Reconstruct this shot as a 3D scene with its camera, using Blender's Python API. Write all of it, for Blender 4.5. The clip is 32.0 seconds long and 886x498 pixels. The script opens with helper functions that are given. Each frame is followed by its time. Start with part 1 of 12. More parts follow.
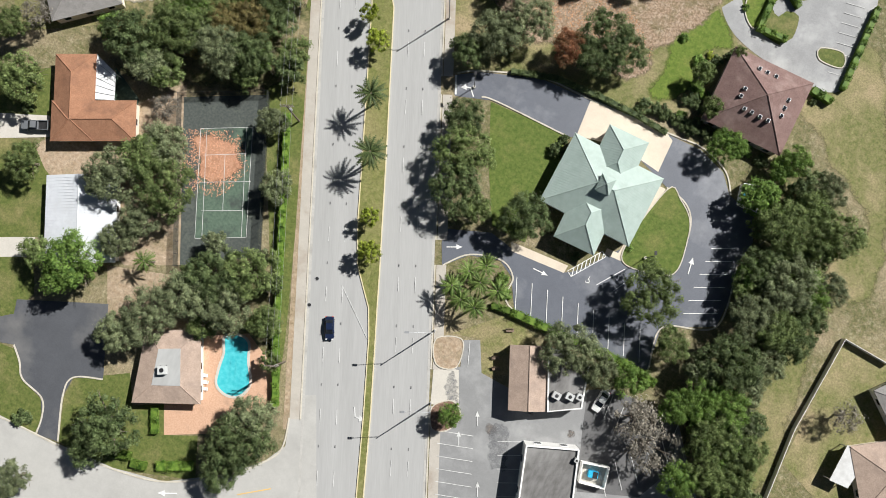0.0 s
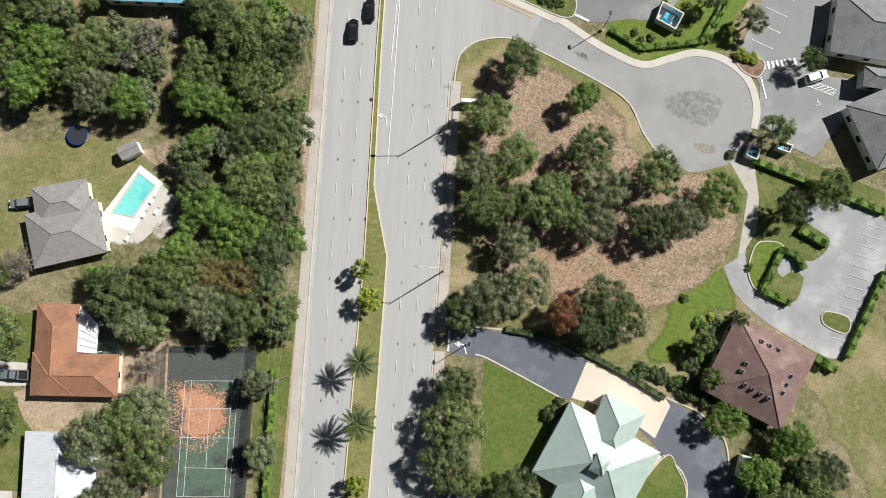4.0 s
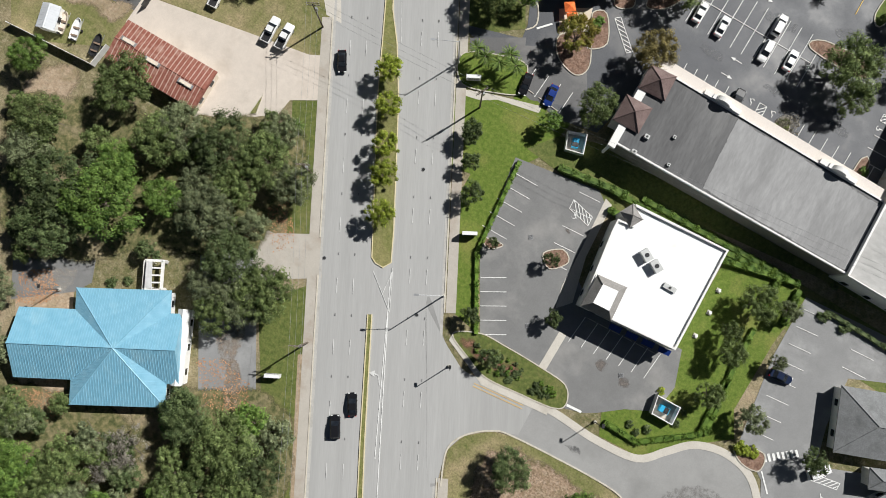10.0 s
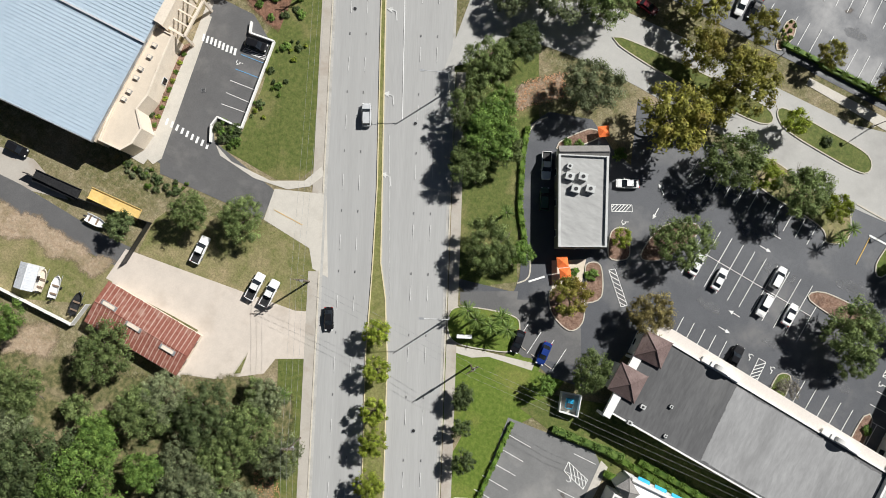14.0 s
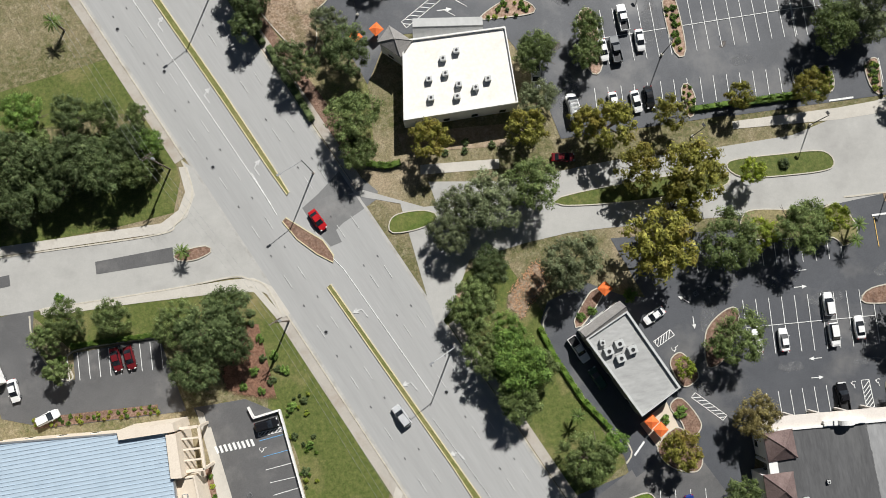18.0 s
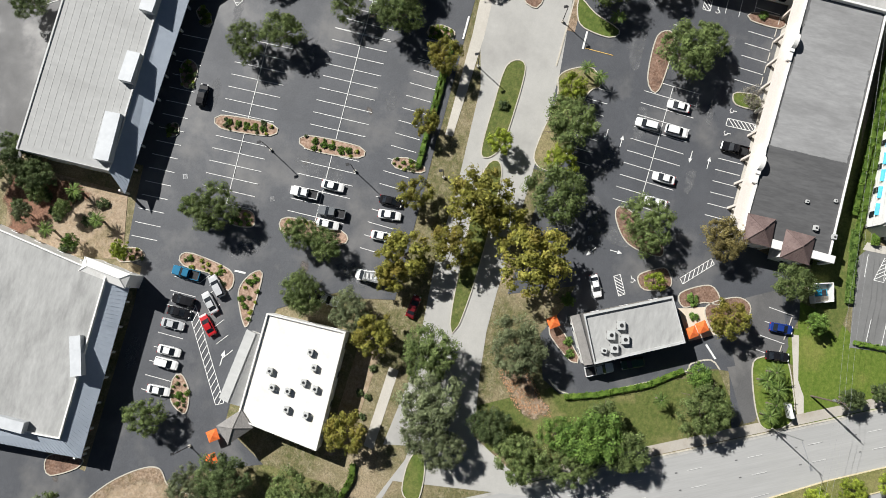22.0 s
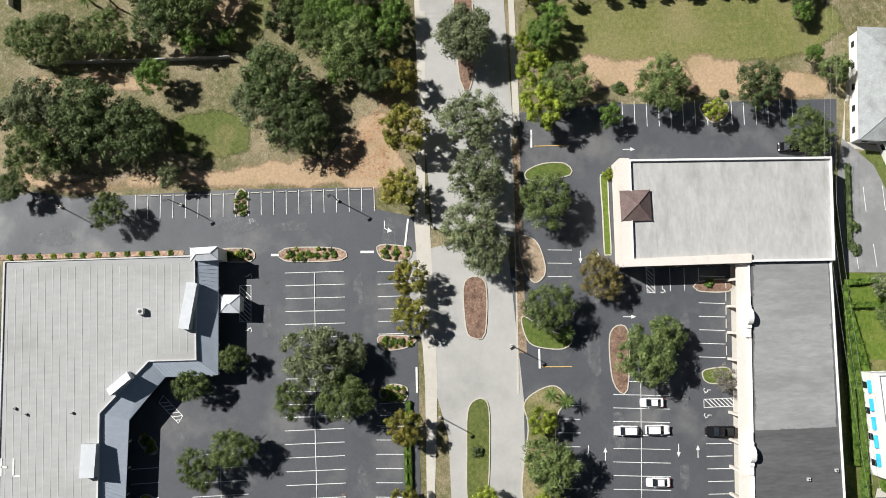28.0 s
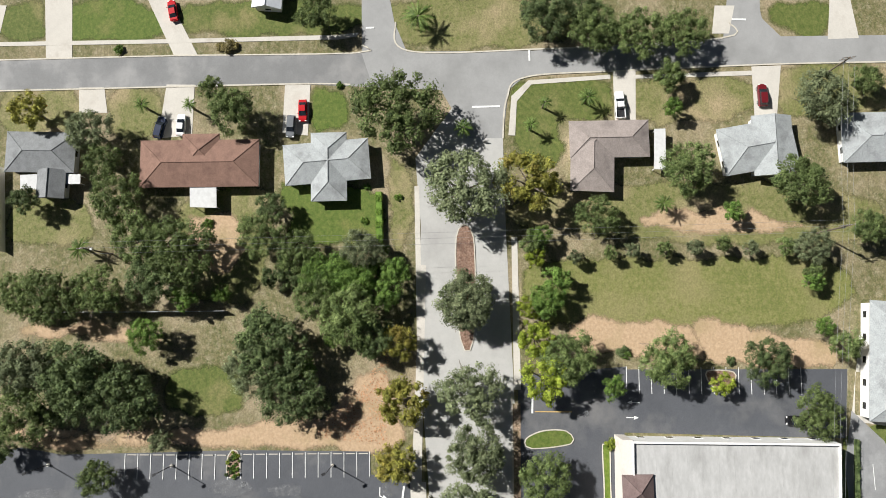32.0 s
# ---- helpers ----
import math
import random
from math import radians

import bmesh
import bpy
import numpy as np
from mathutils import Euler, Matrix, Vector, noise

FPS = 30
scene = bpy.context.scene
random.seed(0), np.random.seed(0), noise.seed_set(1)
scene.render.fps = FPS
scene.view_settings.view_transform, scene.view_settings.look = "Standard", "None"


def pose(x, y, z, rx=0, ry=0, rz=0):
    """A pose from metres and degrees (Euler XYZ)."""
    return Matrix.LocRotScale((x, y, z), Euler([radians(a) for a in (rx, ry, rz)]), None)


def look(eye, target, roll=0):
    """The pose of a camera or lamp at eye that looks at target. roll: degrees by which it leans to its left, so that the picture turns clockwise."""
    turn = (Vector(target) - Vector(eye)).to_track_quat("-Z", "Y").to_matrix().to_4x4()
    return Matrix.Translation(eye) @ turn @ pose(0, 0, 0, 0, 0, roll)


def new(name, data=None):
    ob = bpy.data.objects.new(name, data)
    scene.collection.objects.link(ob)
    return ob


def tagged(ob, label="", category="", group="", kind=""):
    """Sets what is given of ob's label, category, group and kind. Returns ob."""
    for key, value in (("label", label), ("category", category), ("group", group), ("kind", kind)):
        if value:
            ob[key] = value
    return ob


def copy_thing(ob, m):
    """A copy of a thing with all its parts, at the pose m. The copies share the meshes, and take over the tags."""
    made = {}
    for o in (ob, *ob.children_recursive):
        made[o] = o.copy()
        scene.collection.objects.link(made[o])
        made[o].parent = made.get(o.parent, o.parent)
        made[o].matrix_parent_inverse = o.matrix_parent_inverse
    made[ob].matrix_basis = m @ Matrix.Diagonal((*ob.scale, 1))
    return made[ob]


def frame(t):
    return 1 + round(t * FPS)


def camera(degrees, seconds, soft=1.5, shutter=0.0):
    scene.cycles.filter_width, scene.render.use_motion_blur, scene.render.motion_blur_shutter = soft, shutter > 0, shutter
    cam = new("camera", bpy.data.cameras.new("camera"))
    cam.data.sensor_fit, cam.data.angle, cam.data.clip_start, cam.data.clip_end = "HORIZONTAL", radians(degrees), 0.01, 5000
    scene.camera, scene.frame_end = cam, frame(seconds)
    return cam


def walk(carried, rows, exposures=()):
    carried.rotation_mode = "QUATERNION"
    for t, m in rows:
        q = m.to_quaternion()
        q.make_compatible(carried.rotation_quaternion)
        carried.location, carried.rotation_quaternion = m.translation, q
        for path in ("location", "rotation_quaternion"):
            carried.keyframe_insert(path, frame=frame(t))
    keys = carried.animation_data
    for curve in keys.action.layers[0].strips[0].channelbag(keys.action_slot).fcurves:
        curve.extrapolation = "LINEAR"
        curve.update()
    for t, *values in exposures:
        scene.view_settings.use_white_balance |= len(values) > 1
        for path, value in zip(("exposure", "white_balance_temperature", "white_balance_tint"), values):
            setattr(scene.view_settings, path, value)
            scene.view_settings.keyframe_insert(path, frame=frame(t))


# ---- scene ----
cam = camera(65.26, 32.0, soft=0.9)
# seconds, eye, and yaw, pitch and roll in degrees
ROWS = [
    (0, 0.16, 0.16, 140.23, 31.281, -85.963, -4.032),
    (0.5, -2.54, 5.92, 140.23, 31.668, -85.929, -4.018),
    (1, -5.29, 11.66, 140.23, 31.956, -85.908, -3.999),
    (1.5, -8.11, 17.43, 140.21, 32.006, -85.874, -3.979),
    (2, -11.03, 23.35, 140.16, 31.938, -85.898, -3.952),
    (2.5, -14.06, 29.42, 140.08, 32.000, -85.987, -3.913),
    (3, -17.10, 35.54, 139.99, 31.991, -86.039, -3.872),
    (3.5, -20.05, 41.70, 139.89, 32.110, -86.093, -3.824),
    (5.5, -31.80, 65.29, 139.67, 32.514, -85.998, -3.299),
    (6, -34.97, 71.49, 139.64, 32.508, -86.124, -3.283),
    (6.5, -38.07, 77.78, 139.63, 32.538, -86.241, -3.286),
    (7, -41.20, 83.94, 139.60, 32.490, -86.330, -3.303),
    (7.5, -44.29, 90.08, 139.55, 32.358, -86.391, -3.322),
    (8, -47.30, 96.19, 139.47, 31.999, -86.420, -3.343),
    (8.5, -50.23, 102.23, 139.34, 31.502, -86.451, -3.360),
    (9, -53.12, 108.18, 139.22, 31.497, -86.445, -3.370),
    (9.5, -55.97, 114.08, 139.10, 31.494, -86.400, -3.378),
    (10, -58.80, 119.91, 138.98, 31.210, -86.322, -3.391),
    (10.5, -61.58, 125.75, 138.87, 31.057, -86.263, -3.398),
    (11, -64.28, 131.51, 138.78, 31.034, -86.190, -3.397),
    (11.5, -67.02, 137.18, 138.71, 30.991, -86.092, -3.391),
    (12, -69.75, 142.89, 138.66, 30.947, -86.005, -3.374),
    (12.5, -72.52, 148.68, 138.59, 30.849, -85.986, -3.347),
    (13, -75.32, 154.50, 138.53, 30.790, -85.976, -3.319),
    (13.5, -78.08, 160.36, 138.49, 30.680, -85.957, -3.293),
    (14, -80.81, 166.17, 138.47, 30.589, -85.964, -3.264),
    (14.5, -83.54, 171.99, 138.46, 30.483, -85.965, -3.239),
    (15, -86.24, 177.76, 138.49, 30.464, -85.936, -3.214),
    (15.5, -88.93, 183.50, 138.58, 30.448, -85.878, -3.185),
    (17.5, -99.31, 205.56, 140.41, 11.786, -85.141, -2.931),
    (18, -99.95, 211.19, 140.48, -6.206, -85.082, -2.876),
    (18.5, -99.52, 216.57, 140.40, -31.792, -85.002, -2.925),
    (19, -98.06, 221.17, 140.18, -59.849, -84.900, -3.090),
    (19.5, -95.29, 224.52, 140.00, -72.994, -84.750, -3.124),
    (20, -91.55, 226.36, 139.95, -73.159, -84.710, -3.047),
    (20.5, -86.94, 227.49, 140.02, -73.153, -84.723, -3.060),
    (21, -81.84, 228.68, 140.16, -73.147, -84.773, -3.120),
    (21.5, -76.33, 229.96, 140.30, -73.234, -84.879, -3.197),
    (22, -70.55, 231.28, 140.39, -73.312, -84.965, -3.280),
    (22.5, -64.73, 232.58, 140.41, -73.798, -85.020, -3.379),
    (23, -58.85, 233.74, 140.39, -75.698, -85.019, -3.497),
    (23.5, -53.04, 234.72, 140.38, -77.836, -84.996, -3.614),
    (24, -47.22, 235.50, 140.38, -80.760, -84.988, -3.731),
    (24.5, -41.44, 235.93, 140.42, -84.756, -84.983, -3.852),
    (25, -35.76, 235.93, 140.45, -88.090, -85.026, -3.953),
    (25.5, -30.01, 235.66, 140.49, -88.355, -85.017, -4.001),
    (27.5, -6.91, 234.39, 140.60, -88.094, -84.294, -4.425),
    (28, -0.45, 234.05, 140.75, -88.135, -84.233, -4.446),
    (28.5, 6.13, 233.69, 140.91, -87.890, -84.195, -4.453),
    (29, 12.75, 233.43, 141.09, -87.579, -84.174, -4.460),
    (29.5, 19.35, 233.16, 141.29, -87.271, -84.149, -4.463),
    (30, 25.92, 232.81, 141.51, -87.505, -84.161, -4.472),
    (30.5, 32.57, 232.49, 141.75, -87.316, -84.126, -4.467),
    (31, 39.28, 232.26, 142.00, -87.221, -84.064, -4.466),
    (31.5, 46.05, 231.96, 142.25, -86.974, -84.008, -4.464),
    (32, 52.77, 231.71, 142.51, -86.865, -83.987, -4.473),
]


def aim(x, y, z, yaw, pitch, roll):
    a = [radians(k) for k in (yaw, pitch)]
    ahead = (-math.sin(a[0]) * math.cos(a[1]), math.cos(a[0]) * math.cos(a[1]), math.sin(a[1]))
    return look((x, y, z), (x + ahead[0], y + ahead[1], z + ahead[2]), roll)


EXPOSURES = [(0, 0.46), (3, 0.45), (6, 0.24), (8, 0.15), (11, 0.2), (15, 0.26), (18, 0.2), (20, 0.2), (22, 0.34), (25, 0.35), (29, 0.38), (32, 0.47)]      # the film camera meters for itself
walk(cam, [(t, aim(*row)) for t, *row in ROWS], EXPOSURES)

from mathutils import geometry


# ---- light ----
world = bpy.data.worlds.new("sky")
scene.world = world
world.use_nodes = True
_sky = world.node_tree.nodes.new("ShaderNodeTexSky")
_sky.sky_type, _sky.sun_disc = "NISHITA", False
SUN_EL, SUN_AZ = 43.0, 30.0          # degrees above the horizon, and from +y towards +x
_sky.sun_elevation, _sky.sun_rotation = radians(SUN_EL), radians(SUN_AZ)
_bg = world.node_tree.nodes["Background"]
_bg.inputs[1].default_value = 0.0165
world.node_tree.links.new(_sky.outputs[0], _bg.inputs[0])
sun = new("sun", bpy.data.lights.new("sun", "SUN"))
sun.data.energy, sun.data.angle, sun.data.color = 5.0, radians(0.55), (0.99, 0.978, 0.948)
_se, _sa = radians(SUN_EL), radians(SUN_AZ)
sun.matrix_world = look((math.cos(_se) * math.sin(_sa) * 300, math.cos(_se) * math.cos(_sa) * 300, math.sin(_se) * 300), (0, 0, 0))


# ---- materials ----
def material(name, colours, fine=3.0, broad=0.15, rough=0.85, metal=0.0, bump=0.3, patch=0.5, stretch=None, turn=0.0, vary=0.0, island=0.0, spec=0.3, mottle=0.0, spots=1.0, tufts=None, tuft_scale=0.8, tuft_level=0.56, polish=0.0):
    """Noise at two scales between three colours: fine grain from the first to the second, broad stains towards the third."""
    m = bpy.data.materials.new(name)
    m.use_nodes = True
    nt = m.node_tree
    n, l = nt.nodes, nt.links
    bsdf = n["Principled BSDF"]
    geo = n.new("ShaderNodeNewGeometry")
    mp = n.new("ShaderNodeMapping")
    mp.vector_type = "TEXTURE"
    mp.inputs["Rotation"].default_value = (0, 0, radians(turn))
    mp.inputs["Scale"].default_value = [1 / k for k in stretch or (1, 1, 1)]
    l.new(geo.outputs["Position"], mp.inputs["Vector"])
    n1, n2 = n.new("ShaderNodeTexNoise"), n.new("ShaderNodeTexNoise")
    n1.inputs["Scale"].default_value, n1.inputs["Detail"].default_value = fine, 4
    n2.inputs["Scale"].default_value, n2.inputs["Detail"].default_value = broad, 5
    n2.inputs["Roughness"].default_value = 0.62
    for t in (n1, n2):
        l.new(mp.outputs[0], t.inputs["Vector"])
    r1, r2 = n.new("ShaderNodeMapRange"), n.new("ShaderNodeMapRange")
    for r, t, lo, hi in ((r1, n1, 0.33, 0.67), (r2, n2, 0.62 - 0.25 * patch, 0.86 - 0.25 * patch)):
        r.inputs["From Min"].default_value, r.inputs["From Max"].default_value = lo, hi
        l.new(t.outputs["Fac"], r.inputs["Value"])
    a, b = n.new("ShaderNodeMix"), n.new("ShaderNodeMix")
    a.data_type = b.data_type = "RGBA"
    a.inputs[6].default_value, a.inputs[7].default_value = (*colours[0], 1), (*colours[1], 1)
    b.inputs[7].default_value = (*colours[2], 1)
    l.new(r1.outputs[0], a.inputs[0])
    l.new(r2.outputs[0], b.inputs[0])
    l.new(a.outputs[2], b.inputs[6])
    out = b.outputs[2]
    if tufts:
        n4, r4, c4 = n.new("ShaderNodeTexNoise"), n.new("ShaderNodeMapRange"), n.new("ShaderNodeMix")
        n4.inputs["Scale"].default_value, n4.inputs["Detail"].default_value, n4.inputs["Roughness"].default_value = tuft_scale, 10, 0.8
        l.new(mp.outputs[0], n4.inputs["Vector"])
        r4.inputs["From Min"].default_value, r4.inputs["From Max"].default_value = tuft_level - 0.08, tuft_level + 0.12
        r4.inputs["To Max"].default_value = 0.75
        l.new(n4.outputs["Fac"], r4.inputs["Value"])
        c4.data_type = "RGBA"
        c4.inputs[7].default_value = (*tufts, 1)
        l.new(r4.outputs[0], c4.inputs[0])
        l.new(out, c4.inputs[6])
        out = c4.outputs[2]
    if mottle:
        n3, r3, h3 = n.new("ShaderNodeTexNoise"), n.new("ShaderNodeMapRange"), n.new("ShaderNodeHueSaturation")
        n3.inputs["Scale"].default_value, n3.inputs["Detail"].default_value, n3.inputs["Roughness"].default_value = spots, 8, 0.8
        l.new(mp.outputs[0], n3.inputs["Vector"])
        r3.inputs["From Min"].default_value, r3.inputs["From Max"].default_value = 0.3, 0.7
        r3.inputs["To Min"].default_value, r3.inputs["To Max"].default_value = 1 - mottle, 1 + mottle
        l.new(n3.outputs["Fac"], r3.inputs["Value"])
        l.new(r3.outputs[0], h3.inputs["Value"])
        l.new(out, h3.inputs["Color"])
        out = h3.outputs[0]
    for amount, source in ((vary, "object"), (island, "island")):
        if amount:
            hsv = n.new("ShaderNodeHueSaturation")
            src = n.new("ShaderNodeObjectInfo").outputs["Random"] if source == "object" else geo.outputs["Random Per Island"]
            rr = n.new("ShaderNodeMapRange")
            rr.inputs["To Min"].default_value, rr.inputs["To Max"].default_value = 1 - amount, 1 + amount
            l.new(src, rr.inputs["Value"])
            l.new(rr.outputs[0], hsv.inputs["Value"])
            l.new(out, hsv.inputs["Color"])
            out = hsv.outputs[0]
    l.new(out, bsdf.inputs["Base Color"])
    bsdf.inputs["Roughness"].default_value, bsdf.inputs["Metallic"].default_value = rough, metal
    bsdf.inputs["Specular IOR Level"].default_value = spec
    if polish:
        rp = n.new("ShaderNodeMapRange")
        rp.inputs["From Min"].default_value, rp.inputs["From Max"].default_value = 0.35, 0.65
        rp.inputs["To Min"].default_value, rp.inputs["To Max"].default_value = rough + polish, rough - polish
        l.new(n2.outputs["Fac"], rp.inputs["Value"])
        l.new(rp.outputs[0], bsdf.inputs["Roughness"])
    if bump:
        bp = n.new("ShaderNodeBump")
        bp.inputs["Strength"].default_value, bp.inputs["Distance"].default_value = bump, 0.05
        l.new(n1.outputs["Fac"], bp.inputs["Height"])
        l.new(bp.outputs[0], bsdf.inputs["Normal"])
    return m


def leaf_material(name, dark, light, vary=0.22, dead=None):
    m = material(name, (dark, light, dead or tuple(0.6 * (a + b) for a, b in zip(dark, light))), fine=1.1, broad=0.22, rough=0.6, bump=0, vary=vary, island=0.34, spec=0.2)
    nt = m.node_tree
    bsdf, out = nt.nodes["Principled BSDF"], nt.nodes["Material Output"]
    tone, add, hsv = nt.nodes.new("ShaderNodeAttribute"), nt.nodes.new("ShaderNodeMath"), nt.nodes.new("ShaderNodeHueSaturation")
    tone.attribute_name = "tone"          # some clumps carry younger, paler leaves
    add.inputs[1].default_value = 1.0
    nt.links.new(tone.outputs["Fac"], add.inputs[0])
    nt.links.new(add.outputs[0], hsv.inputs["Value"])
    nt.links.new(bsdf.inputs["Base Color"].links[0].from_socket, hsv.inputs["Color"])
    nt.links.new(hsv.outputs[0], bsdf.inputs["Base Color"])
    tr, mix = nt.nodes.new("ShaderNodeBsdfTranslucent"), nt.nodes.new("ShaderNodeMixShader")
    tr.inputs[0].default_value = tuple(min(1, 1.5 * c) for c in light) + (1,)
    mix.inputs[0].default_value = 0.16
    nt.links.new(bsdf.outputs[0], mix.inputs[1])
    nt.links.new(tr.outputs[0], mix.inputs[2])
    nt.links.new(mix.outputs[0], out.inputs[0])
    return m


ROAD_TURN = 115.15
GROUND = material("scrub_ground", ((0.10, 0.108, 0.038), (0.185, 0.16, 0.08), (0.33, 0.262, 0.172)), 1.1, 0.06, patch=0.7, mottle=0.6, spots=2.6, tufts=(0.40, 0.345, 0.235), tuft_scale=0.7, tuft_level=0.57)
LAWN = material("lawn_grass", ((0.08, 0.11, 0.024), (0.145, 0.16, 0.046), (0.27, 0.225, 0.105)), 1.2, 0.09, patch=0.42, bump=0.5, mottle=0.42, spots=2.6, tufts=(0.075, 0.10, 0.022), tuft_scale=0.5, tuft_level=0.58)
LAWN_LUSH = material("lush_lawn", ((0.075, 0.117, 0.020), (0.128, 0.162, 0.036), (0.20, 0.19, 0.065)), 1.2, 0.11, patch=0.36, bump=0.5, mottle=0.36, spots=2.6)
LAWN_DRY = material("dry_lawn", ((0.125, 0.14, 0.042), (0.225, 0.21, 0.09), (0.39, 0.30, 0.185)), 1.1, 0.07, patch=0.6, bump=0.5, mottle=0.52, spots=2.6, tufts=(0.11, 0.115, 0.04), tuft_scale=0.55, tuft_level=0.585)
DIRT = material("sandy_dirt", ((0.32, 0.235, 0.155), (0.46, 0.36, 0.265), (0.20, 0.165, 0.085)), 1.2, 0.14, patch=0.5, bump=0.5, mottle=0.42, spots=2.0, tufts=(0.14, 0.125, 0.06), tuft_scale=0.6, tuft_level=0.59)
MULCH = material("brown_mulch", ((0.16, 0.09, 0.06), (0.30, 0.20, 0.15), (0.10, 0.06, 0.045)), 3.0, 0.4, patch=0.4, bump=0.6, mottle=0.4)
RED_MULCH = material("red_pine_mulch", ((0.30, 0.19, 0.13), (0.44, 0.31, 0.235), (0.16, 0.105, 0.075)), 2.0, 0.3, patch=0.4, bump=0.6, mottle=0.4)
MEADOW = material("sunburnt_meadow", ((0.145, 0.16, 0.045), (0.225, 0.215, 0.082), (0.36, 0.285, 0.155)), 1.1, 0.08, patch=0.5, bump=0.5, mottle=0.42, spots=2.6, tufts=(0.10, 0.13, 0.028), tuft_scale=0.16, tuft_level=0.55)
LEAFLITTER = material("fallen_leaves", ((0.19, 0.13, 0.08), (0.37, 0.27, 0.19), (0.12, 0.112, 0.045)), 1.9, 0.16, patch=0.5, bump=0.6, mottle=0.5, spots=2.6, tufts=(0.54, 0.44, 0.345), tuft_scale=0.9, tuft_level=0.57)
ROAD = material("pale_road_surface", ((0.372, 0.37, 0.362), (0.402, 0.40, 0.392), (0.312, 0.31, 0.303)), 5.0, 0.05, stretch=(0.05, 1, 1), turn=ROAD_TURN, patch=0.5, bump=0.03, mottle=0.09, spots=0.22)
SIDE_ROAD = material("grey_side_street", ((0.298, 0.297, 0.29), (0.323, 0.32, 0.313), (0.24, 0.239, 0.232)), 5.0, 0.09, patch=0.5, bump=0.03, mottle=0.09, spots=0.22)
BOULEVARD = material("pale_boulevard_surface", ((0.419, 0.411, 0.388), (0.451, 0.441, 0.417), (0.343, 0.333, 0.317)), 5.0, 0.08, patch=0.45, bump=0.03, mottle=0.09, spots=0.22)
UNDERGROWTH = material("shady_undergrowth", ((0.085, 0.10, 0.035), (0.19, 0.165, 0.08), (0.33, 0.26, 0.17)), 1.0, 0.12, patch=0.5, bump=0.5, mottle=0.45)
ASPHALT = material("dark_sealed_asphalt", ((0.076, 0.08, 0.09), (0.098, 0.102, 0.112), (0.19, 0.186, 0.182)), 5.0, 0.07, patch=0.46, bump=0.03, rough=0.55, mottle=0.15, spots=0.16, spec=0.4, polish=0.1)
# the pale third colour is spread wider to paint in sheen streaks
ASPHALT_NEW = material("blue_black_asphalt", ((0.102, 0.111, 0.135), (0.122, 0.132, 0.157), (0.25, 0.258, 0.28)), 5.0, 0.09, patch=0.4, bump=0.03, rough=0.5, mottle=0.14, spots=0.16, spec=0.5, polish=0.12)
ASPHALT_OLD = material("worn_grey_asphalt", ((0.178, 0.178, 0.176), (0.205, 0.205, 0.203), (0.285, 0.278, 0.268)), 5.0, 0.11, patch=0.5, bump=0.03, rough=0.65, mottle=0.13, spots=0.18, polish=0.1)
ASPHALT_MID = material("faded_asphalt", ((0.108, 0.107, 0.108), (0.135, 0.133, 0.133), (0.215, 0.208, 0.20)), 5.0, 0.10, patch=0.4, bump=0.03, rough=0.6, mottle=0.14, spots=0.16, spec=0.4, polish=0.12)
PALE_LOT = material("bleached_asphalt", ((0.285, 0.286, 0.288), (0.335, 0.336, 0.337), (0.48, 0.48, 0.475)), 5.0, 0.13, patch=0.5, bump=0.03, mottle=0.14, spots=0.3)
ASPHALT_PALE = material("greyed_asphalt", ((0.235, 0.236, 0.236), (0.265, 0.266, 0.266), (0.35, 0.35, 0.347)), 5.0, 0.11, patch=0.5, bump=0.03, mottle=0.09, spots=0.22)
CASING = material("pale_metal_casing", ((0.50, 0.51, 0.50), (0.58, 0.59, 0.58), (0.42, 0.42, 0.41)), 2.0, 0.5, rough=0.5, bump=0)
CONCRETE = material("pale_concrete", ((0.52, 0.487, 0.432), (0.575, 0.542, 0.483), (0.44, 0.40, 0.342)), 5.0, 0.25, patch=0.3, bump=0.03, mottle=0.09, spots=0.22)
CONCRETE_DIRTY = material("stained_concrete", ((0.425, 0.392, 0.345), (0.475, 0.44, 0.39), (0.345, 0.285, 0.23)), 5.0, 0.16, patch=0.5, bump=0.03, mottle=0.09, spots=0.22)
BEIGE_DECK = material("beige_concrete_deck", ((0.642, 0.552, 0.442), (0.678, 0.588, 0.478), (0.564, 0.482, 0.388)), 5.0, 0.2, patch=0.3, bump=0.03, mottle=0.09, spots=0.22)
KERB = material("kerb_concrete", ((0.50, 0.46, 0.38), (0.60, 0.56, 0.48), (0.36, 0.32, 0.26)), 2.5, 0.3, patch=0.35, bump=0.1)
PAVERS = material("terracotta_paving", ((0.52, 0.31, 0.20), (0.62, 0.40, 0.28), (0.40, 0.26, 0.18)), 3.5, 0.35, patch=0.3, bump=0.2)
PAINT = material("white_road_paint", ((0.74, 0.74, 0.72), (0.82, 0.82, 0.80), (0.52, 0.52, 0.50)), 5.0, 0.7, patch=0.3, bump=0)
PAINT_WORN = material("worn_white_paint", ((0.55, 0.55, 0.54), (0.68, 0.68, 0.66), (0.40, 0.40, 0.39)), 5.0, 0.9, patch=0.5, bump=0)
DASH = material("faded_lane_paint", ((0.56, 0.56, 0.545), (0.66, 0.66, 0.645), (0.42, 0.42, 0.41)), 5.0, 0.9, patch=0.4, bump=0)
OLD_STUD = material("worn_lane_stud", ((0.14, 0.14, 0.14), (0.20, 0.20, 0.20), (0.26, 0.26, 0.26)), 5.0, 0.9, bump=0)
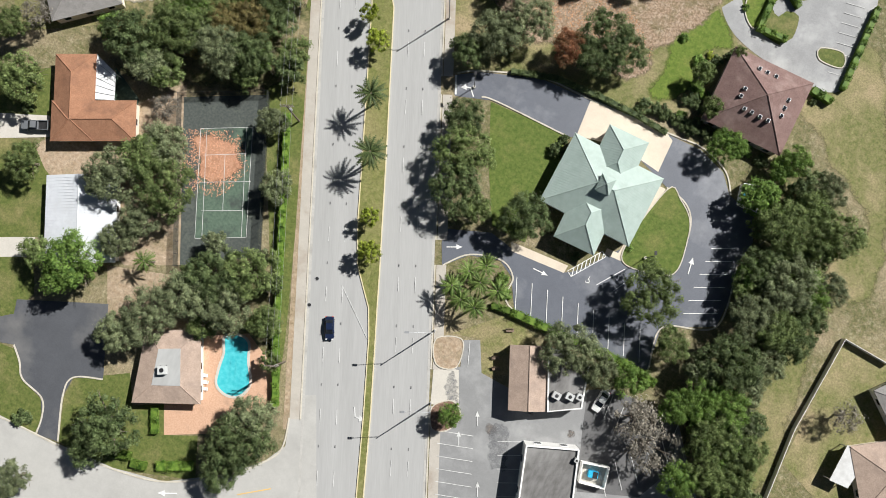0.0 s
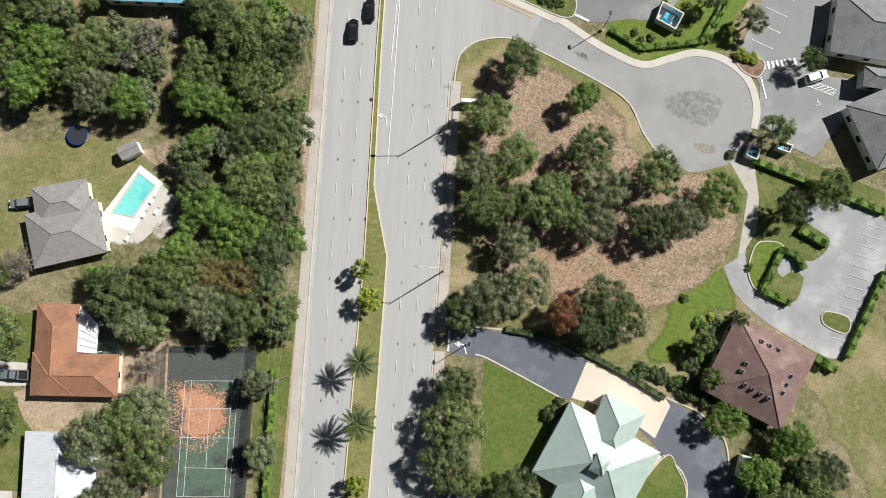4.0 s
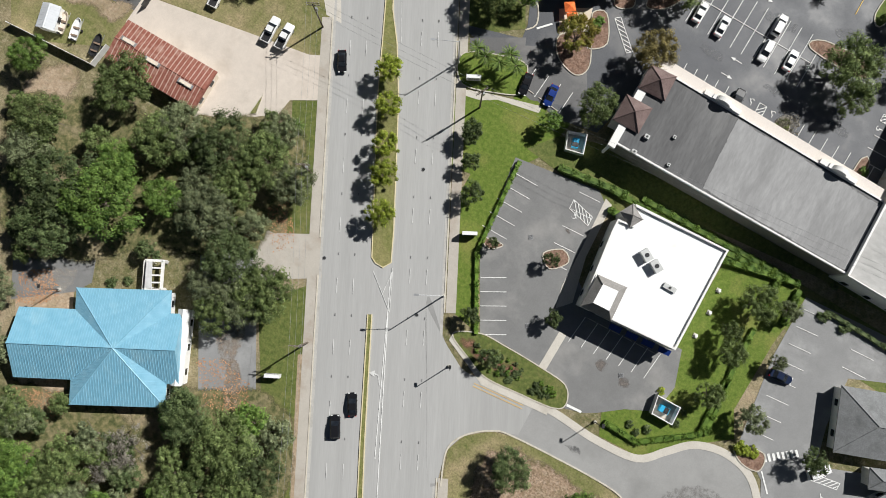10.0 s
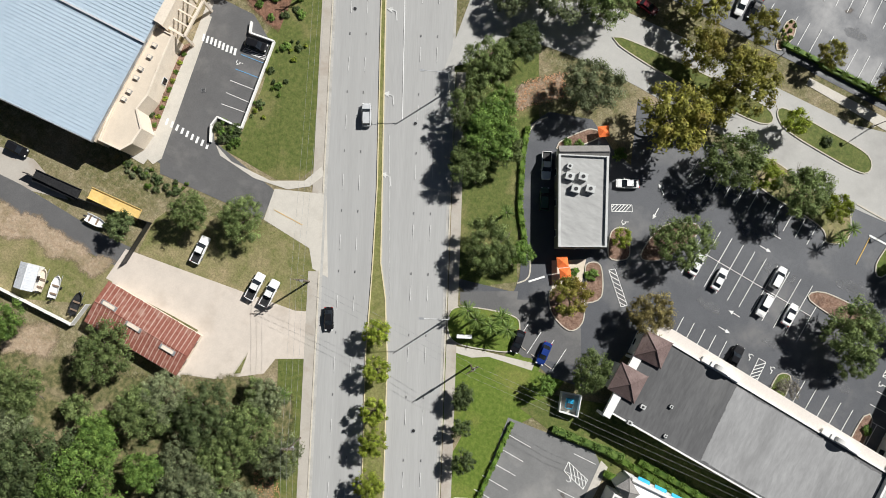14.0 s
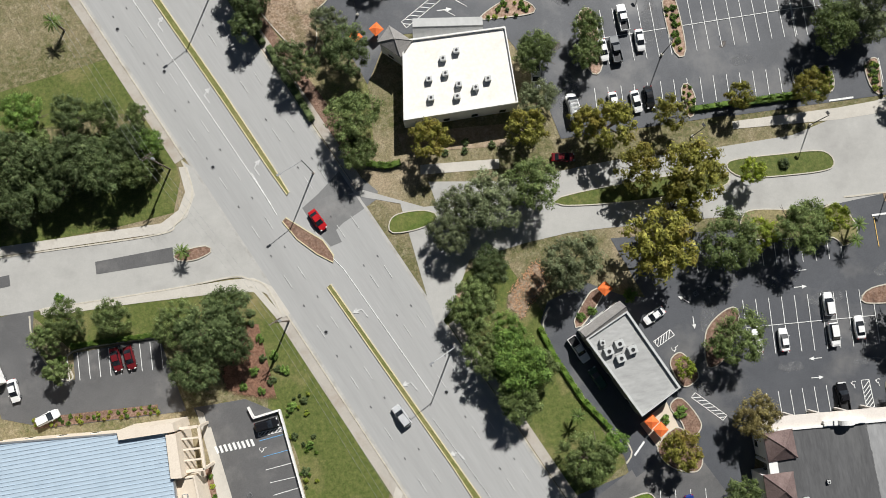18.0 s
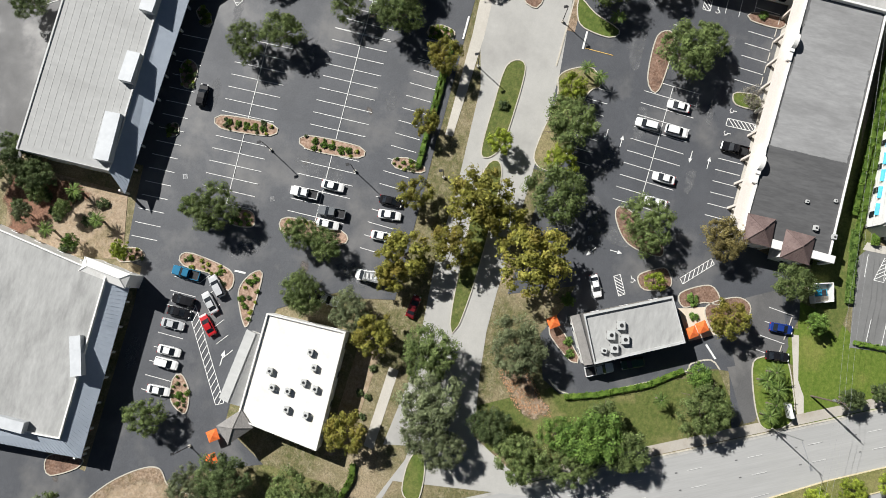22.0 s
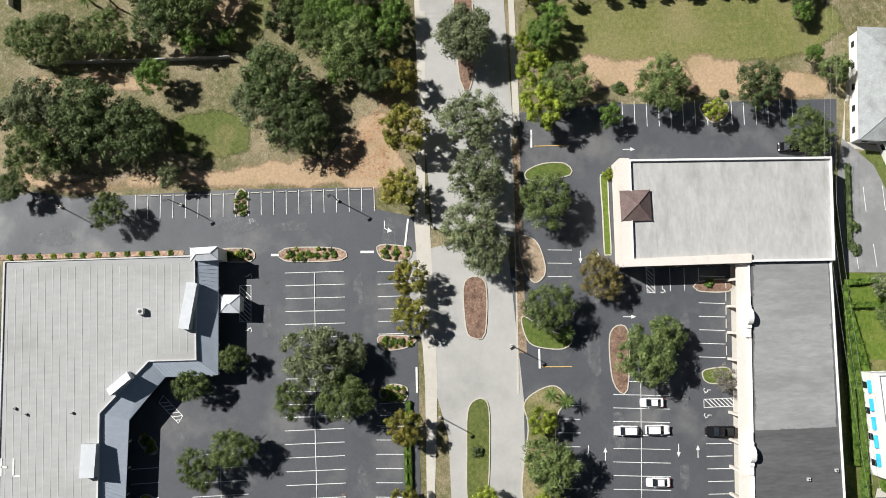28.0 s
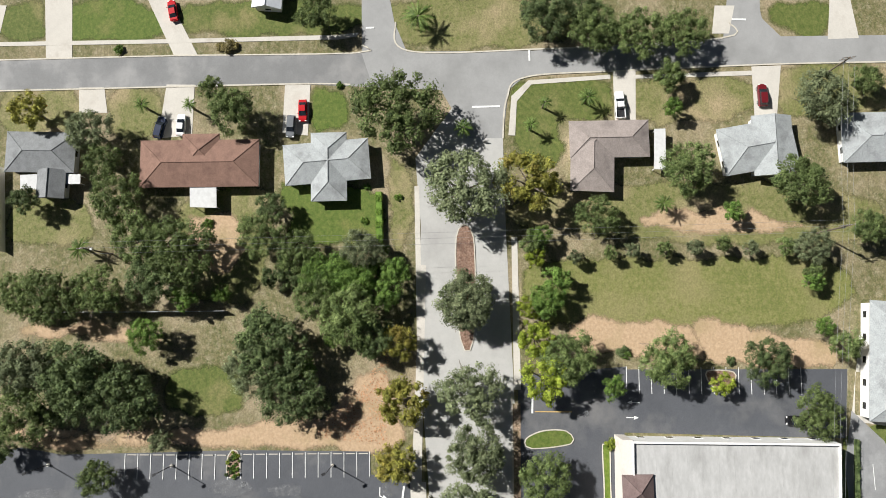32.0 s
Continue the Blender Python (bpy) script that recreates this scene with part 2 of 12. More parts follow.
KERB_APRON = material("gutter_concrete", ((0.42, 0.41, 0.385), (0.47, 0.455, 0.43), (0.33, 0.315, 0.29)), 5.0, 0.3, patch=0.45, bump=0.03, mottle=0.12)
YELLOW = material("yellow_road_paint", ((0.68, 0.44, 0.12), (0.76, 0.52, 0.18), (0.52, 0.38, 0.18)), 5.0, 0.7, patch=0.3, bump=0)
BLUE_PAINT = material("blue_marking_paint", ((0.12, 0.35, 0.62), (0.2, 0.42, 0.68), (0.3, 0.4, 0.5)), 5.0, 0.7, patch=0.3, bump=0)
WHITE_ROOF = material("white_roof_membrane", ((0.84, 0.84, 0.83), (0.90, 0.90, 0.89), (0.72, 0.71, 0.68)), 1.5, 0.2, patch=0.15, bump=0.05)
PORCH_WHITE = material("weathered_white_sheeting", ((0.56, 0.56, 0.55), (0.63, 0.63, 0.62), (0.47, 0.465, 0.45)), 1.5, 0.35, patch=0.4, bump=0.05)
CREAM_ROOF = material("cream_roof_membrane", ((0.80, 0.77, 0.70), (0.87, 0.84, 0.78), (0.68, 0.64, 0.57)), 1.5, 0.2, patch=0.25, bump=0.05)
GREY_ROOF = material("grey_roof_membrane", ((0.385, 0.387, 0.38), (0.43, 0.432, 0.424), (0.32, 0.318, 0.31)), 1.2, 0.12, stretch=(1, 0.3, 1), patch=0.35, bump=0.02, mottle=0.04)
ROOF_LAP = material("pale_roof_lap", ((0.53, 0.53, 0.515), (0.59, 0.59, 0.575), (0.47, 0.47, 0.455)), 1.2, 0.2, bump=0)
BARK_MULCH = material("dark_red_bark_mulch", ((0.17, 0.085, 0.055), (0.27, 0.15, 0.10), (0.10, 0.06, 0.04)), 2.5, 0.3, patch=0.4, bump=0.6, mottle=0.4)
PALE_ROOF = material("pale_streaked_roof", ((0.41, 0.405, 0.392), (0.465, 0.46, 0.447), (0.30, 0.295, 0.282)), 1.6, 0.22, stretch=(0.4, 1, 1), patch=0.42, bump=0.02, mottle=0.12, spots=0.6)
PLAZA_ROOF = material("streaked_grey_roof", ((0.088, 0.088, 0.09), (0.115, 0.115, 0.117), (0.18, 0.18, 0.178)), 2.2, 0.16, stretch=(1, 0.2, 1), patch=0.4, bump=0.02, rough=0.62, spec=0.35, polish=0.1, mottle=0.16, spots=0.4)
FADED_ROOF = material("faded_roof_felt", ((0.27, 0.27, 0.271), (0.32, 0.32, 0.32), (0.17, 0.17, 0.17)), 2.2, 0.12, stretch=(1, 0.25, 1), patch=0.42, bump=0.02, rough=0.7, mottle=0.14, spots=0.4)
WEATHERED_ROOF = material("stained_grey_roof", ((0.36, 0.36, 0.352), (0.415, 0.415, 0.405), (0.20, 0.20, 0.195)), 1.6, 0.16, stretch=(0.35, 1, 1), patch=0.5, bump=0.02, mottle=0.16, spots=0.5)
DARK_ROOF = material("weathered_dark_roof", ((0.13, 0.125, 0.12), (0.20, 0.195, 0.19), (0.30, 0.295, 0.285)), 1.2, 0.10, stretch=(1, 0.4, 1), patch=0.45, bump=0.05, mottle=0.12)
WHITE_WALL = material("white_stucco", ((0.76, 0.75, 0.72), (0.83, 0.82, 0.79), (0.66, 0.64, 0.60)), 4.0, 0.4, patch=0.25, bump=0.1)
PALE_STUCCO = material("pale_pinkish_stucco", ((0.69, 0.63, 0.57), (0.76, 0.70, 0.64), (0.61, 0.55, 0.49)), 4.0, 0.4, patch=0.3, bump=0.1)
TAUPE_WALL = material("taupe_stucco", ((0.20, 0.185, 0.165), (0.26, 0.24, 0.215), (0.16, 0.145, 0.13)), 4.0, 0.4, patch=0.3, bump=0.1)
YARD_CONCRETE = material("warm_yard_concrete", ((0.565, 0.50, 0.435), (0.61, 0.545, 0.478), (0.49, 0.425, 0.36)), 5.0, 0.16, patch=0.35, bump=0.03, mottle=0.1, spots=0.3)
LAWN_VIVID = material("watered_lawn", ((0.088, 0.142, 0.017), (0.145, 0.195, 0.033), (0.225, 0.22, 0.062)), 1.2, 0.11, patch=0.34, bump=0.5, mottle=0.36, spots=2.6)
CABLE = material("weathered_aluminium_cable", ((0.26, 0.265, 0.27), (0.33, 0.335, 0.34), (0.22, 0.22, 0.22)), 3.0, 0.5, rough=0.5, bump=0)
CREAM_WALL = material("cream_stucco", ((0.70, 0.61, 0.50), (0.78, 0.69, 0.58), (0.62, 0.53, 0.43)), 4.0, 0.4, patch=0.25, bump=0.1)
GREEN_ROOF = material("pale_green_metal_roof", ((0.365, 0.45, 0.41), (0.41, 0.495, 0.455), (0.315, 0.385, 0.35)), 0.8, 0.25, rough=0.5, metal=0.0, patch=0.4, bump=0, spec=0.5)
AQUA_ROOF = material("turquoise_metal_roof", ((0.18, 0.40, 0.53), (0.22, 0.45, 0.58), (0.27, 0.48, 0.58)), 0.8, 0.2, rough=0.45, patch=0.3, bump=0, spec=0.5)
BLUE_ROOF = material("pale_blue_metal_roof", ((0.42, 0.515, 0.60), (0.45, 0.545, 0.63), (0.38, 0.475, 0.565)), 0.8, 0.15, rough=0.5, patch=0.25, bump=0, spec=0.5)
RUST_ROOF = material("rusty_metal_roof", ((0.23, 0.08, 0.055), (0.31, 0.125, 0.095), (0.42, 0.27, 0.22)), 1.6, 0.4, rough=0.8, patch=0.4, bump=0.1)
RUST_SEAM = material("pale_rusty_seam", ((0.44, 0.30, 0.25), (0.54, 0.41, 0.35), (0.34, 0.17, 0.13)), 1.6, 0.5, rough=0.8, patch=0.45, bump=0)
METAL_ROOF = material("galvanised_roof", ((0.60, 0.62, 0.65), (0.67, 0.69, 0.72), (0.50, 0.51, 0.52)), 1.0, 0.25, rough=0.5, patch=0.3, bump=0, spec=0.5)
# white canopy metal with the blue of its partial shade put into the colour
CANOPY_METAL = material("slate_blue_metal_canopy", ((0.43, 0.485, 0.56), (0.48, 0.535, 0.61), (0.37, 0.42, 0.49)), 1.0, 0.25, rough=0.5, patch=0.3, bump=0, spec=0.5)


def shingle(name, a, b, c):
    return material(name, (a, b, c), 5.0, 0.28, rough=0.9, patch=0.45, bump=0.5, mottle=0.2, spots=0.7)


SHINGLE_BROWN = shingle("rust_brown_shingles", (0.27, 0.13, 0.075), (0.36, 0.19, 0.115), (0.21, 0.11, 0.07))
SHINGLE_PLUM = shingle("plum_brown_shingles", (0.16, 0.10, 0.09), (0.23, 0.15, 0.135), (0.29, 0.21, 0.19))
SHINGLE_TAN = shingle("tan_shingles", (0.36, 0.27, 0.215), (0.45, 0.345, 0.28), (0.31, 0.24, 0.20))
SHINGLE_GREY = shingle("grey_shingles", (0.22, 0.21, 0.20), (0.30, 0.285, 0.27), (0.26, 0.25, 0.24))
SHINGLE_PALE = shingle("pale_grey_shingles", (0.31, 0.325, 0.325), (0.41, 0.43, 0.43), (0.23, 0.235, 0.235))
SHINGLE_SLATE = shingle("slate_grey_shingles", (0.185, 0.192, 0.195), (0.255, 0.262, 0.265), (0.15, 0.155, 0.155))
SHINGLE_TAUPE = shingle("taupe_shingles", (0.26, 0.22, 0.20), (0.34, 0.295, 0.27), (0.21, 0.18, 0.165))
SHINGLE_RED = shingle("red_brown_shingles", (0.20, 0.118, 0.09), (0.255, 0.155, 0.118), (0.145, 0.085, 0.067))
TILE_DARK = shingle("dark_tile_roof", (0.13, 0.09, 0.085), (0.20, 0.145, 0.135), (0.24, 0.18, 0.165))
BARK = material("grey_bark", ((0.13, 0.105, 0.08), (0.24, 0.20, 0.165), (0.08, 0.065, 0.05)), 6.0, 1.0, bump=0.6)
POLE_WOOD = material("weathered_pole_wood", ((0.13, 0.105, 0.08), (0.20, 0.165, 0.13), (0.1, 0.08, 0.06)), 6.0, 1.0, bump=0.3)
DARK_METAL = material("dark_metal", ((0.03, 0.03, 0.032), (0.05, 0.05, 0.052), (0.08, 0.08, 0.08)), 3.0, 0.5, rough=0.5, metal=0.4, bump=0)
STEEL = material("galvanised_steel", ((0.40, 0.41, 0.42), (0.5, 0.51, 0.52), (0.32, 0.32, 0.32)), 3.0, 0.5, rough=0.45, metal=0.6, bump=0)
GLASS = material("dark_window_glass", ((0.012, 0.015, 0.02), (0.02, 0.024, 0.03), (0.03, 0.035, 0.04)), 1.0, 0.5, rough=0.08, bump=0, spec=0.6)
RUBBER = material("tyre_rubber", ((0.015, 0.015, 0.016), (0.025, 0.025, 0.026), (0.03, 0.03, 0.03)), 5.0, 0.5, rough=0.9, bump=0)
WHITE_GLOSS = material("white_gloss_paint", ((0.80, 0.80, 0.80), (0.84, 0.84, 0.84), (0.76, 0.76, 0.75)), 1.0, 0.3, rough=0.3, bump=0, spec=0.5)
WATER_POOL = material("pool_water", ((0.05, 0.46, 0.52), (0.10, 0.55, 0.60), (0.03, 0.36, 0.46)), 1.2, 0.25, rough=0.06, bump=0.05, patch=0.35, spec=0.5)
WATER_PALE = material("pale_pool_water", ((0.16, 0.62, 0.57), (0.24, 0.70, 0.64), (0.10, 0.52, 0.52)), 1.2, 0.2, rough=0.06, bump=0.05, patch=0.35, spec=0.5)
COURT_GREEN = material("worn_green_court", ((0.075, 0.115, 0.085), (0.115, 0.165, 0.12), (0.055, 0.065, 0.06)), 1.8, 0.25, patch=0.5, bump=0.1)
COURT_DARK = material("dark_court_apron", ((0.06, 0.07, 0.065), (0.09, 0.10, 0.09), (0.12, 0.135, 0.11)), 2.0, 0.25, patch=0.4, bump=0.1)
ORANGE_LEAF = material("orange_fallen_leaves", ((0.50, 0.25, 0.145), (0.64, 0.36, 0.235), (0.40, 0.20, 0.12)), 3.0, 0.5, island=0.25, bump=0)
ORANGE_CLOTH = material("orange_canvas", ((0.80, 0.16, 0.04), (0.86, 0.22, 0.06), (0.7, 0.14, 0.04)), 3.0, 0.5, bump=0)
BLUE_PLASTIC = material("bright_blue_plastic", ((0.02, 0.36, 0.62), (0.04, 0.44, 0.70), (0.02, 0.30, 0.55)), 3.0, 0.5, rough=0.5, bump=0)
YELLOW_PAINTED = material("yellow_painted_metal", ((0.72, 0.50, 0.17), (0.80, 0.58, 0.24), (0.6, 0.42, 0.16)), 2.0, 0.4, rough=0.5, bump=0)
WOOD = material("weathered_timber", ((0.20, 0.14, 0.10), (0.30, 0.22, 0.16), (0.15, 0.11, 0.09)), 5.0, 0.6, bump=0.3)
TRAMPOLINE = material("black_trampoline_mat", ((0.02, 0.025, 0.03), (0.035, 0.04, 0.05), (0.05, 0.05, 0.06)), 5.0, 0.5, bump=0)

LEAF = {
    "oak": leaf_material("live_oak_leaves", (0.040, 0.068, 0.018), (0.205, 0.255, 0.092)),
    "dark": leaf_material("dark_oak_leaves", (0.028, 0.05, 0.017), (0.15, 0.19, 0.076)),
    "grey": leaf_material("grey_green_oak_leaves", (0.06, 0.08, 0.038), (0.24, 0.27, 0.142)),
    "green": leaf_material("bright_green_leaves", (0.042, 0.09, 0.017), (0.20, 0.30, 0.068)),
    "lime": leaf_material("yellow_green_leaves", (0.10, 0.15, 0.016), (0.34, 0.39, 0.055)),
    "gold": leaf_material("golden_autumn_leaves", (0.085, 0.095, 0.02), (0.345, 0.33, 0.07), dead=(0.23, 0.17, 0.04)),
    "rust": leaf_material("olive_brown_leaves", (0.085, 0.075, 0.03), (0.27, 0.225, 0.085), dead=(0.15, 0.122, 0.05)),
    "russet": leaf_material("russet_leaves", (0.12, 0.05, 0.025), (0.30, 0.14, 0.07), dead=(0.09, 0.09, 0.04)),
    "bare": leaf_material("sparse_grey_twigs", (0.15, 0.135, 0.11), (0.30, 0.275, 0.225)),
    "palm": leaf_material("palm_fronds", (0.048, 0.09, 0.02), (0.18, 0.25, 0.065)),
    "date": leaf_material("dark_palm_fronds", (0.026, 0.048, 0.016), (0.10, 0.13, 0.046)),
    "hedge": leaf_material("clipped_hedge_leaves", (0.038, 0.088, 0.012), (0.155, 0.235, 0.04)),
}


# ---- building helpers ----
def mesh_from(name, verts, faces, mat, smooth=False):
    me = bpy.data.meshes.new(name)
    me.from_pydata([tuple(v) for v in verts], [], [tuple(f) for f in faces])
    me.validate()
    me.update()
    if mat:
        me.materials.append(mat)
    if smooth:
        for p in me.polygons:
            p.use_smooth = True
    return me


def part(name, me, parent=None, label=""):
    """Links a mesh as one object under a thing or a part."""
    ob = new(name, me)
    ob.parent = parent
    if label:
        ob["label"] = label
    return ob


def ccw(pts):
    a = sum(p[0] * q[1] - q[0] * p[1] for p, q in zip(pts, pts[1:] + pts[:1]))
    return list(pts) if a > 0 else list(pts)[::-1]


def prism_data(pts, z0, z1):
    pts = ccw([tuple(p[:2]) for p in pts])
    n = len(pts)
    v = [(x, y, z0) for x, y in pts] + [(x, y, z1) for x, y in pts]
    f = [tuple(range(n, 2 * n)), tuple(range(n - 1, -1, -1))]
    f += [(i, (i + 1) % n, n + (i + 1) % n, n + i) for i in range(n)]
    return v, f


def prism(name, pts, z0, z1, mat):
    """A flat slab over any outline."""
    pts = ccw([tuple(p[:2]) for p in pts])
    n = len(pts)
    v2, _, tris, *_ = geometry.delaunay_2d_cdt([Vector(p) for p in pts], [], [list(range(n))], 1, 1e-4)
    v = [(p.x, p.y, z1) for p in v2] + [(p[0], p[1], z) for z in (z0, z1 - 0.001) for p in pts]
    k = len(v2)
    f = [tuple(t) for t in tris] + [(k + i, k + (i + 1) % n, k + n + (i + 1) % n, k + n + i) for i in range(n)]
    return mesh_from(name, v, f, mat)


def join_data(chunks):
    v, f = [], []
    for cv, cf in chunks:
        k = len(v)
        v += list(cv)
        f += [tuple(i + k for i in q) for q in cf]
    return v, f


def box_data(cx, cy, cz, sx, sy, sz, turn=0.0):
    c, s = math.cos(radians(turn)), math.sin(radians(turn))
    pts = [(cx + c * x - s * y, cy + s * x + c * y) for x, y in ((-sx / 2, -sy / 2), (sx / 2, -sy / 2), (sx / 2, sy / 2), (-sx / 2, sy / 2))]
    return prism_data(pts, cz - sz / 2, cz + sz / 2)


def tube_data(p, q, r0, r1, sides=6):
    p, q = Vector(p), Vector(q)
    d = (q - p).normalized()
    a = d.orthogonal().normalized()
    b = d.cross(a)
    v = []
    for o, r in ((p, r0), (q, r1)):
        v += [tuple(o + r * (math.cos(2 * math.pi * i / sides) * a + math.sin(2 * math.pi * i / sides) * b)) for i in range(sides)]
    f = [(i, (i + 1) % sides, sides + (i + 1) % sides, sides + i) for i in range(sides)]
    return v, f + [tuple(range(sides, 2 * sides)), tuple(range(sides - 1, -1, -1))]


def smooth_line(pts, closed=False, step=0.7):
    """A rounded line through the given corners."""
    p = [Vector((a[0], a[1], 0)) for a in pts]
    n = len(p)
    out = []
    for i in range(n if closed else n - 1):
        a, b = p[i - 1] if (closed or i) else p[0], p[i]
        c, d = p[(i + 1) % n], p[(i + 2) % n] if (closed or i + 2 < n) else p[-1]
        k = max(1, min(30, int((c - b).length / step)))
        for j in range(k):
            t = j / k
            q = 0.5 * (2 * b + (c - a) * t + (2 * a - 5 * b + 4 * c - d) * t * t + (3 * b - a - 3 * c + d) * t ** 3)
            out.append((q.x, q.y))
    if not closed:
        out.append((p[-1].x, p[-1].y))
    return out


def offset_line(pts, d, closed=False):
    n, out = len(pts), []
    for i in range(n):
        a = pts[i - 1] if (closed or i) else pts[i]
        c = pts[(i + 1) % n] if (closed or i + 1 < n) else pts[i]
        t = Vector((c[0] - a[0], c[1] - a[1]))
        t = t.normalized() if t.length > 1e-6 else Vector((1, 0))
        out.append((pts[i][0] - t.y * d, pts[i][1] + t.x * d))
    return out


def strip_data(pts, width, z0, z1, closed=False):
    l, r = offset_line(pts, width / 2, closed), offset_line(pts, -width / 2, closed)
    n = len(pts)
    v = [(*p, z) for z in (z0, z1) for side in (l, r) for p in side]
    f = []
    for i in range(n if closed else n - 1):
        j = (i + 1) % n
        a, b, c, d = i, j, n + i, n + j
        A, B, C, D = (2 * n + k for k in (a, b, c, d))
        f += [(A, C, D, B), (a, A, B, b), (c, d, D, C), (a, b, d, c)]
    if not closed:
        f += [(0, n, 3 * n, 2 * n), (n - 1, 3 * n - 1, 4 * n - 1, 2 * n - 1)]
    return v, f


LAID = []


def ragged(pts, rough=1.0):
    """An outline that wanders as the edge of grass or leaf litter does."""
    out = []
    for x, y in smooth_line(pts, True, 0.8):
        p = Vector((x, y, 0))
        d = noise.noise_vector(p * 0.22) * 1.7 * rough + noise.noise_vector(p * 0.9) * 0.7 * rough
        out.append((x + d.x, y + d.y))
    return out



def free_level(pts, z, gap=0.003):
    """The first height from z up at which a slab is flush with none that it overlaps."""
    x0, x1 = min(p[0] for p in pts), max(p[0] for p in pts)
    y0, y1 = min(p[1] for p in pts), max(p[1] for p in pts)
    near = [q[4] for q in LAID if q[0] < x1 and q[1] > x0 and q[2] < y1 and q[3] > y0]
    while any(abs(z - k) < gap for k in near):
        z += gap
    LAID.append((x0, x1, y0, y1, z))
    return z


_thinning = {}


def thinning(mat):
    """The same ground cover, growing thin and broken towards the edge of its patch."""
    if mat.name not in _thinning:
        m = _thinning[mat.name] = mat.copy()
        m.name = mat.name + "_edge"
        nt = m.node_tree
        n, l = nt.nodes, nt.links
        edge, geo, spot, add, step = (n.new("ShaderNode" + k) for k in ("Attribute", "NewGeometry", "TexNoise", "Math", "MapRange"))
        edge.attribute_name = "fade"
        spot.inputs["Scale"].default_value, spot.inputs["Detail"].default_value, spot.inputs["Roughness"].default_value = 0.9, 8, 0.75
        l.new(geo.outputs["Position"], spot.inputs["Vector"])
        l.new(edge.outputs["Fac"], add.inputs[0])
        l.new(spot.outputs["Fac"], add.inputs[1])
        step.inputs["From Min"].default_value, step.inputs["From Max"].default_value = 0.72, 1.12
        l.new(add.outputs[0], step.inputs["Value"])
        clear, mix = n.new("ShaderNodeBsdfTransparent"), n.new("ShaderNodeMixShader")
        l.new(step.outputs[0], mix.inputs[0])
        l.new(clear.outputs[0], mix.inputs[1])
        l.new(n["Principled BSDF"].outputs[0], mix.inputs[2])
        l.new(mix.outputs[0], n["Material Output"].inputs[0])
    return _thinning[mat.name]


def soft_sheet(name, pts, z, mat, width=2.6, full=1.0):
    """A sheet of ground cover over any outline that thins out within width of its edge."""
    pts = ccw([tuple(p) for p in pts])
    n = len(pts)
    P = np.array(pts)
    Q = np.roll(P, -1, 0)
    step = max(0.8, min(2.0, np.ptp(P, 0).max() / 40))
    gx, gy = np.meshgrid(np.arange(P[:, 0].min(), P[:, 0].max(), step), np.arange(P[:, 1].min(), P[:, 1].max(), step))
    grid = np.stack([gx.ravel(), gy.ravel()], 1) + np.random.default_rng(n).uniform(-0.2, 0.2, (gx.size, 2)) * step
    v2, _, tris, *_ = geometry.delaunay_2d_cdt([Vector(p) for p in pts] + [Vector(p) for p in grid], [], [list(range(n))], 1, 1e-4)
    V = np.array([(p.x, p.y) for p in v2])
    d = np.full(len(V), 1e9)
    for a, b in zip(P, Q):
        e = b - a
        t = np.clip(((V - a) @ e) / max(e @ e, 1e-9), 0, 1)
        d = np.minimum(d, np.linalg.norm(V - a - t[:, None] * e, axis=1))
    fade = np.minimum(full, d / width)
    me = mesh_from(name, [(x, y, z) for x, y in V], tris, thinning(mat))
    if len(me.vertices) == len(V):
        me.attributes.new("fade", "FLOAT", "POINT").data.foreach_set("value", fade.tolist())
    return me


def surface(name, mat, pts, level=0.03, label="", category="", smooth=False, kind="structure", parent=None, curved=False):
    """A slab of ground cover or paving, laid a few millimetres above what lies below it."""
    if curved:
        pts = smooth_line(pts, True, 1.0)
    if smooth:
        pts = ragged(pts)
        ob = part(name, soft_sheet(name, pts, free_level(pts, level), mat), parent)
        return tagged(ob, label, category, "", kind)
    ob = part(name, prism(name, pts, -0.06, free_level(pts, level), mat), parent)
    return tagged(ob, label, category, "", kind)


def strip_path(name, mat, line, width, level, label, category="path"):
    """A path of even width along a rounded line."""
    pts = smooth_line(line, False, 1.0)
    ob = part(name, mesh_from(name, *strip_data(pts, width, -0.06, free_level(pts, level)), mat))
    return tagged(ob, label, category, "", "structure")


def kerb(pts, parent=None, closed=False, smooth=True, width=0.3, height=0.14, mat=None, name="kerb"):
    pts = smooth_line(pts, closed) if smooth else pts
    ob = part(name, mesh_from(name, *strip_data(pts, width, -0.05, height, closed), mat or KERB), parent)
    return ob if parent else tagged(ob, "pale concrete kerb along the paving", "kerb", "", "structure")


_unit_marks = {}


_mark_count = [0]


def mark(name, parent, p, q, width=0.12, mat=None, z=0.105):
    """A painted line from p to q, lying on its paving."""
    mat = mat or PAINT
    d = Vector((q[0] - p[0], q[1] - p[1]))
    key = (name, mat.name, round(d.length, 1), width)
    if key not in _unit_marks:
        _unit_marks[key] = mesh_from(name, *box_data(0, 0, 0, round(d.length, 1), width, 0.012), mat)
    _mark_count[0] += 1
    z += 0.0025 * (_mark_count[0] % 11)
    ob = part(name, _unit_marks[key], parent)
    ob.matrix_basis = pose((p[0] + q[0]) / 2, (p[1] + q[1]) / 2, z, 0, 0, math.degrees(math.atan2(d.y, d.x)))
    return ob


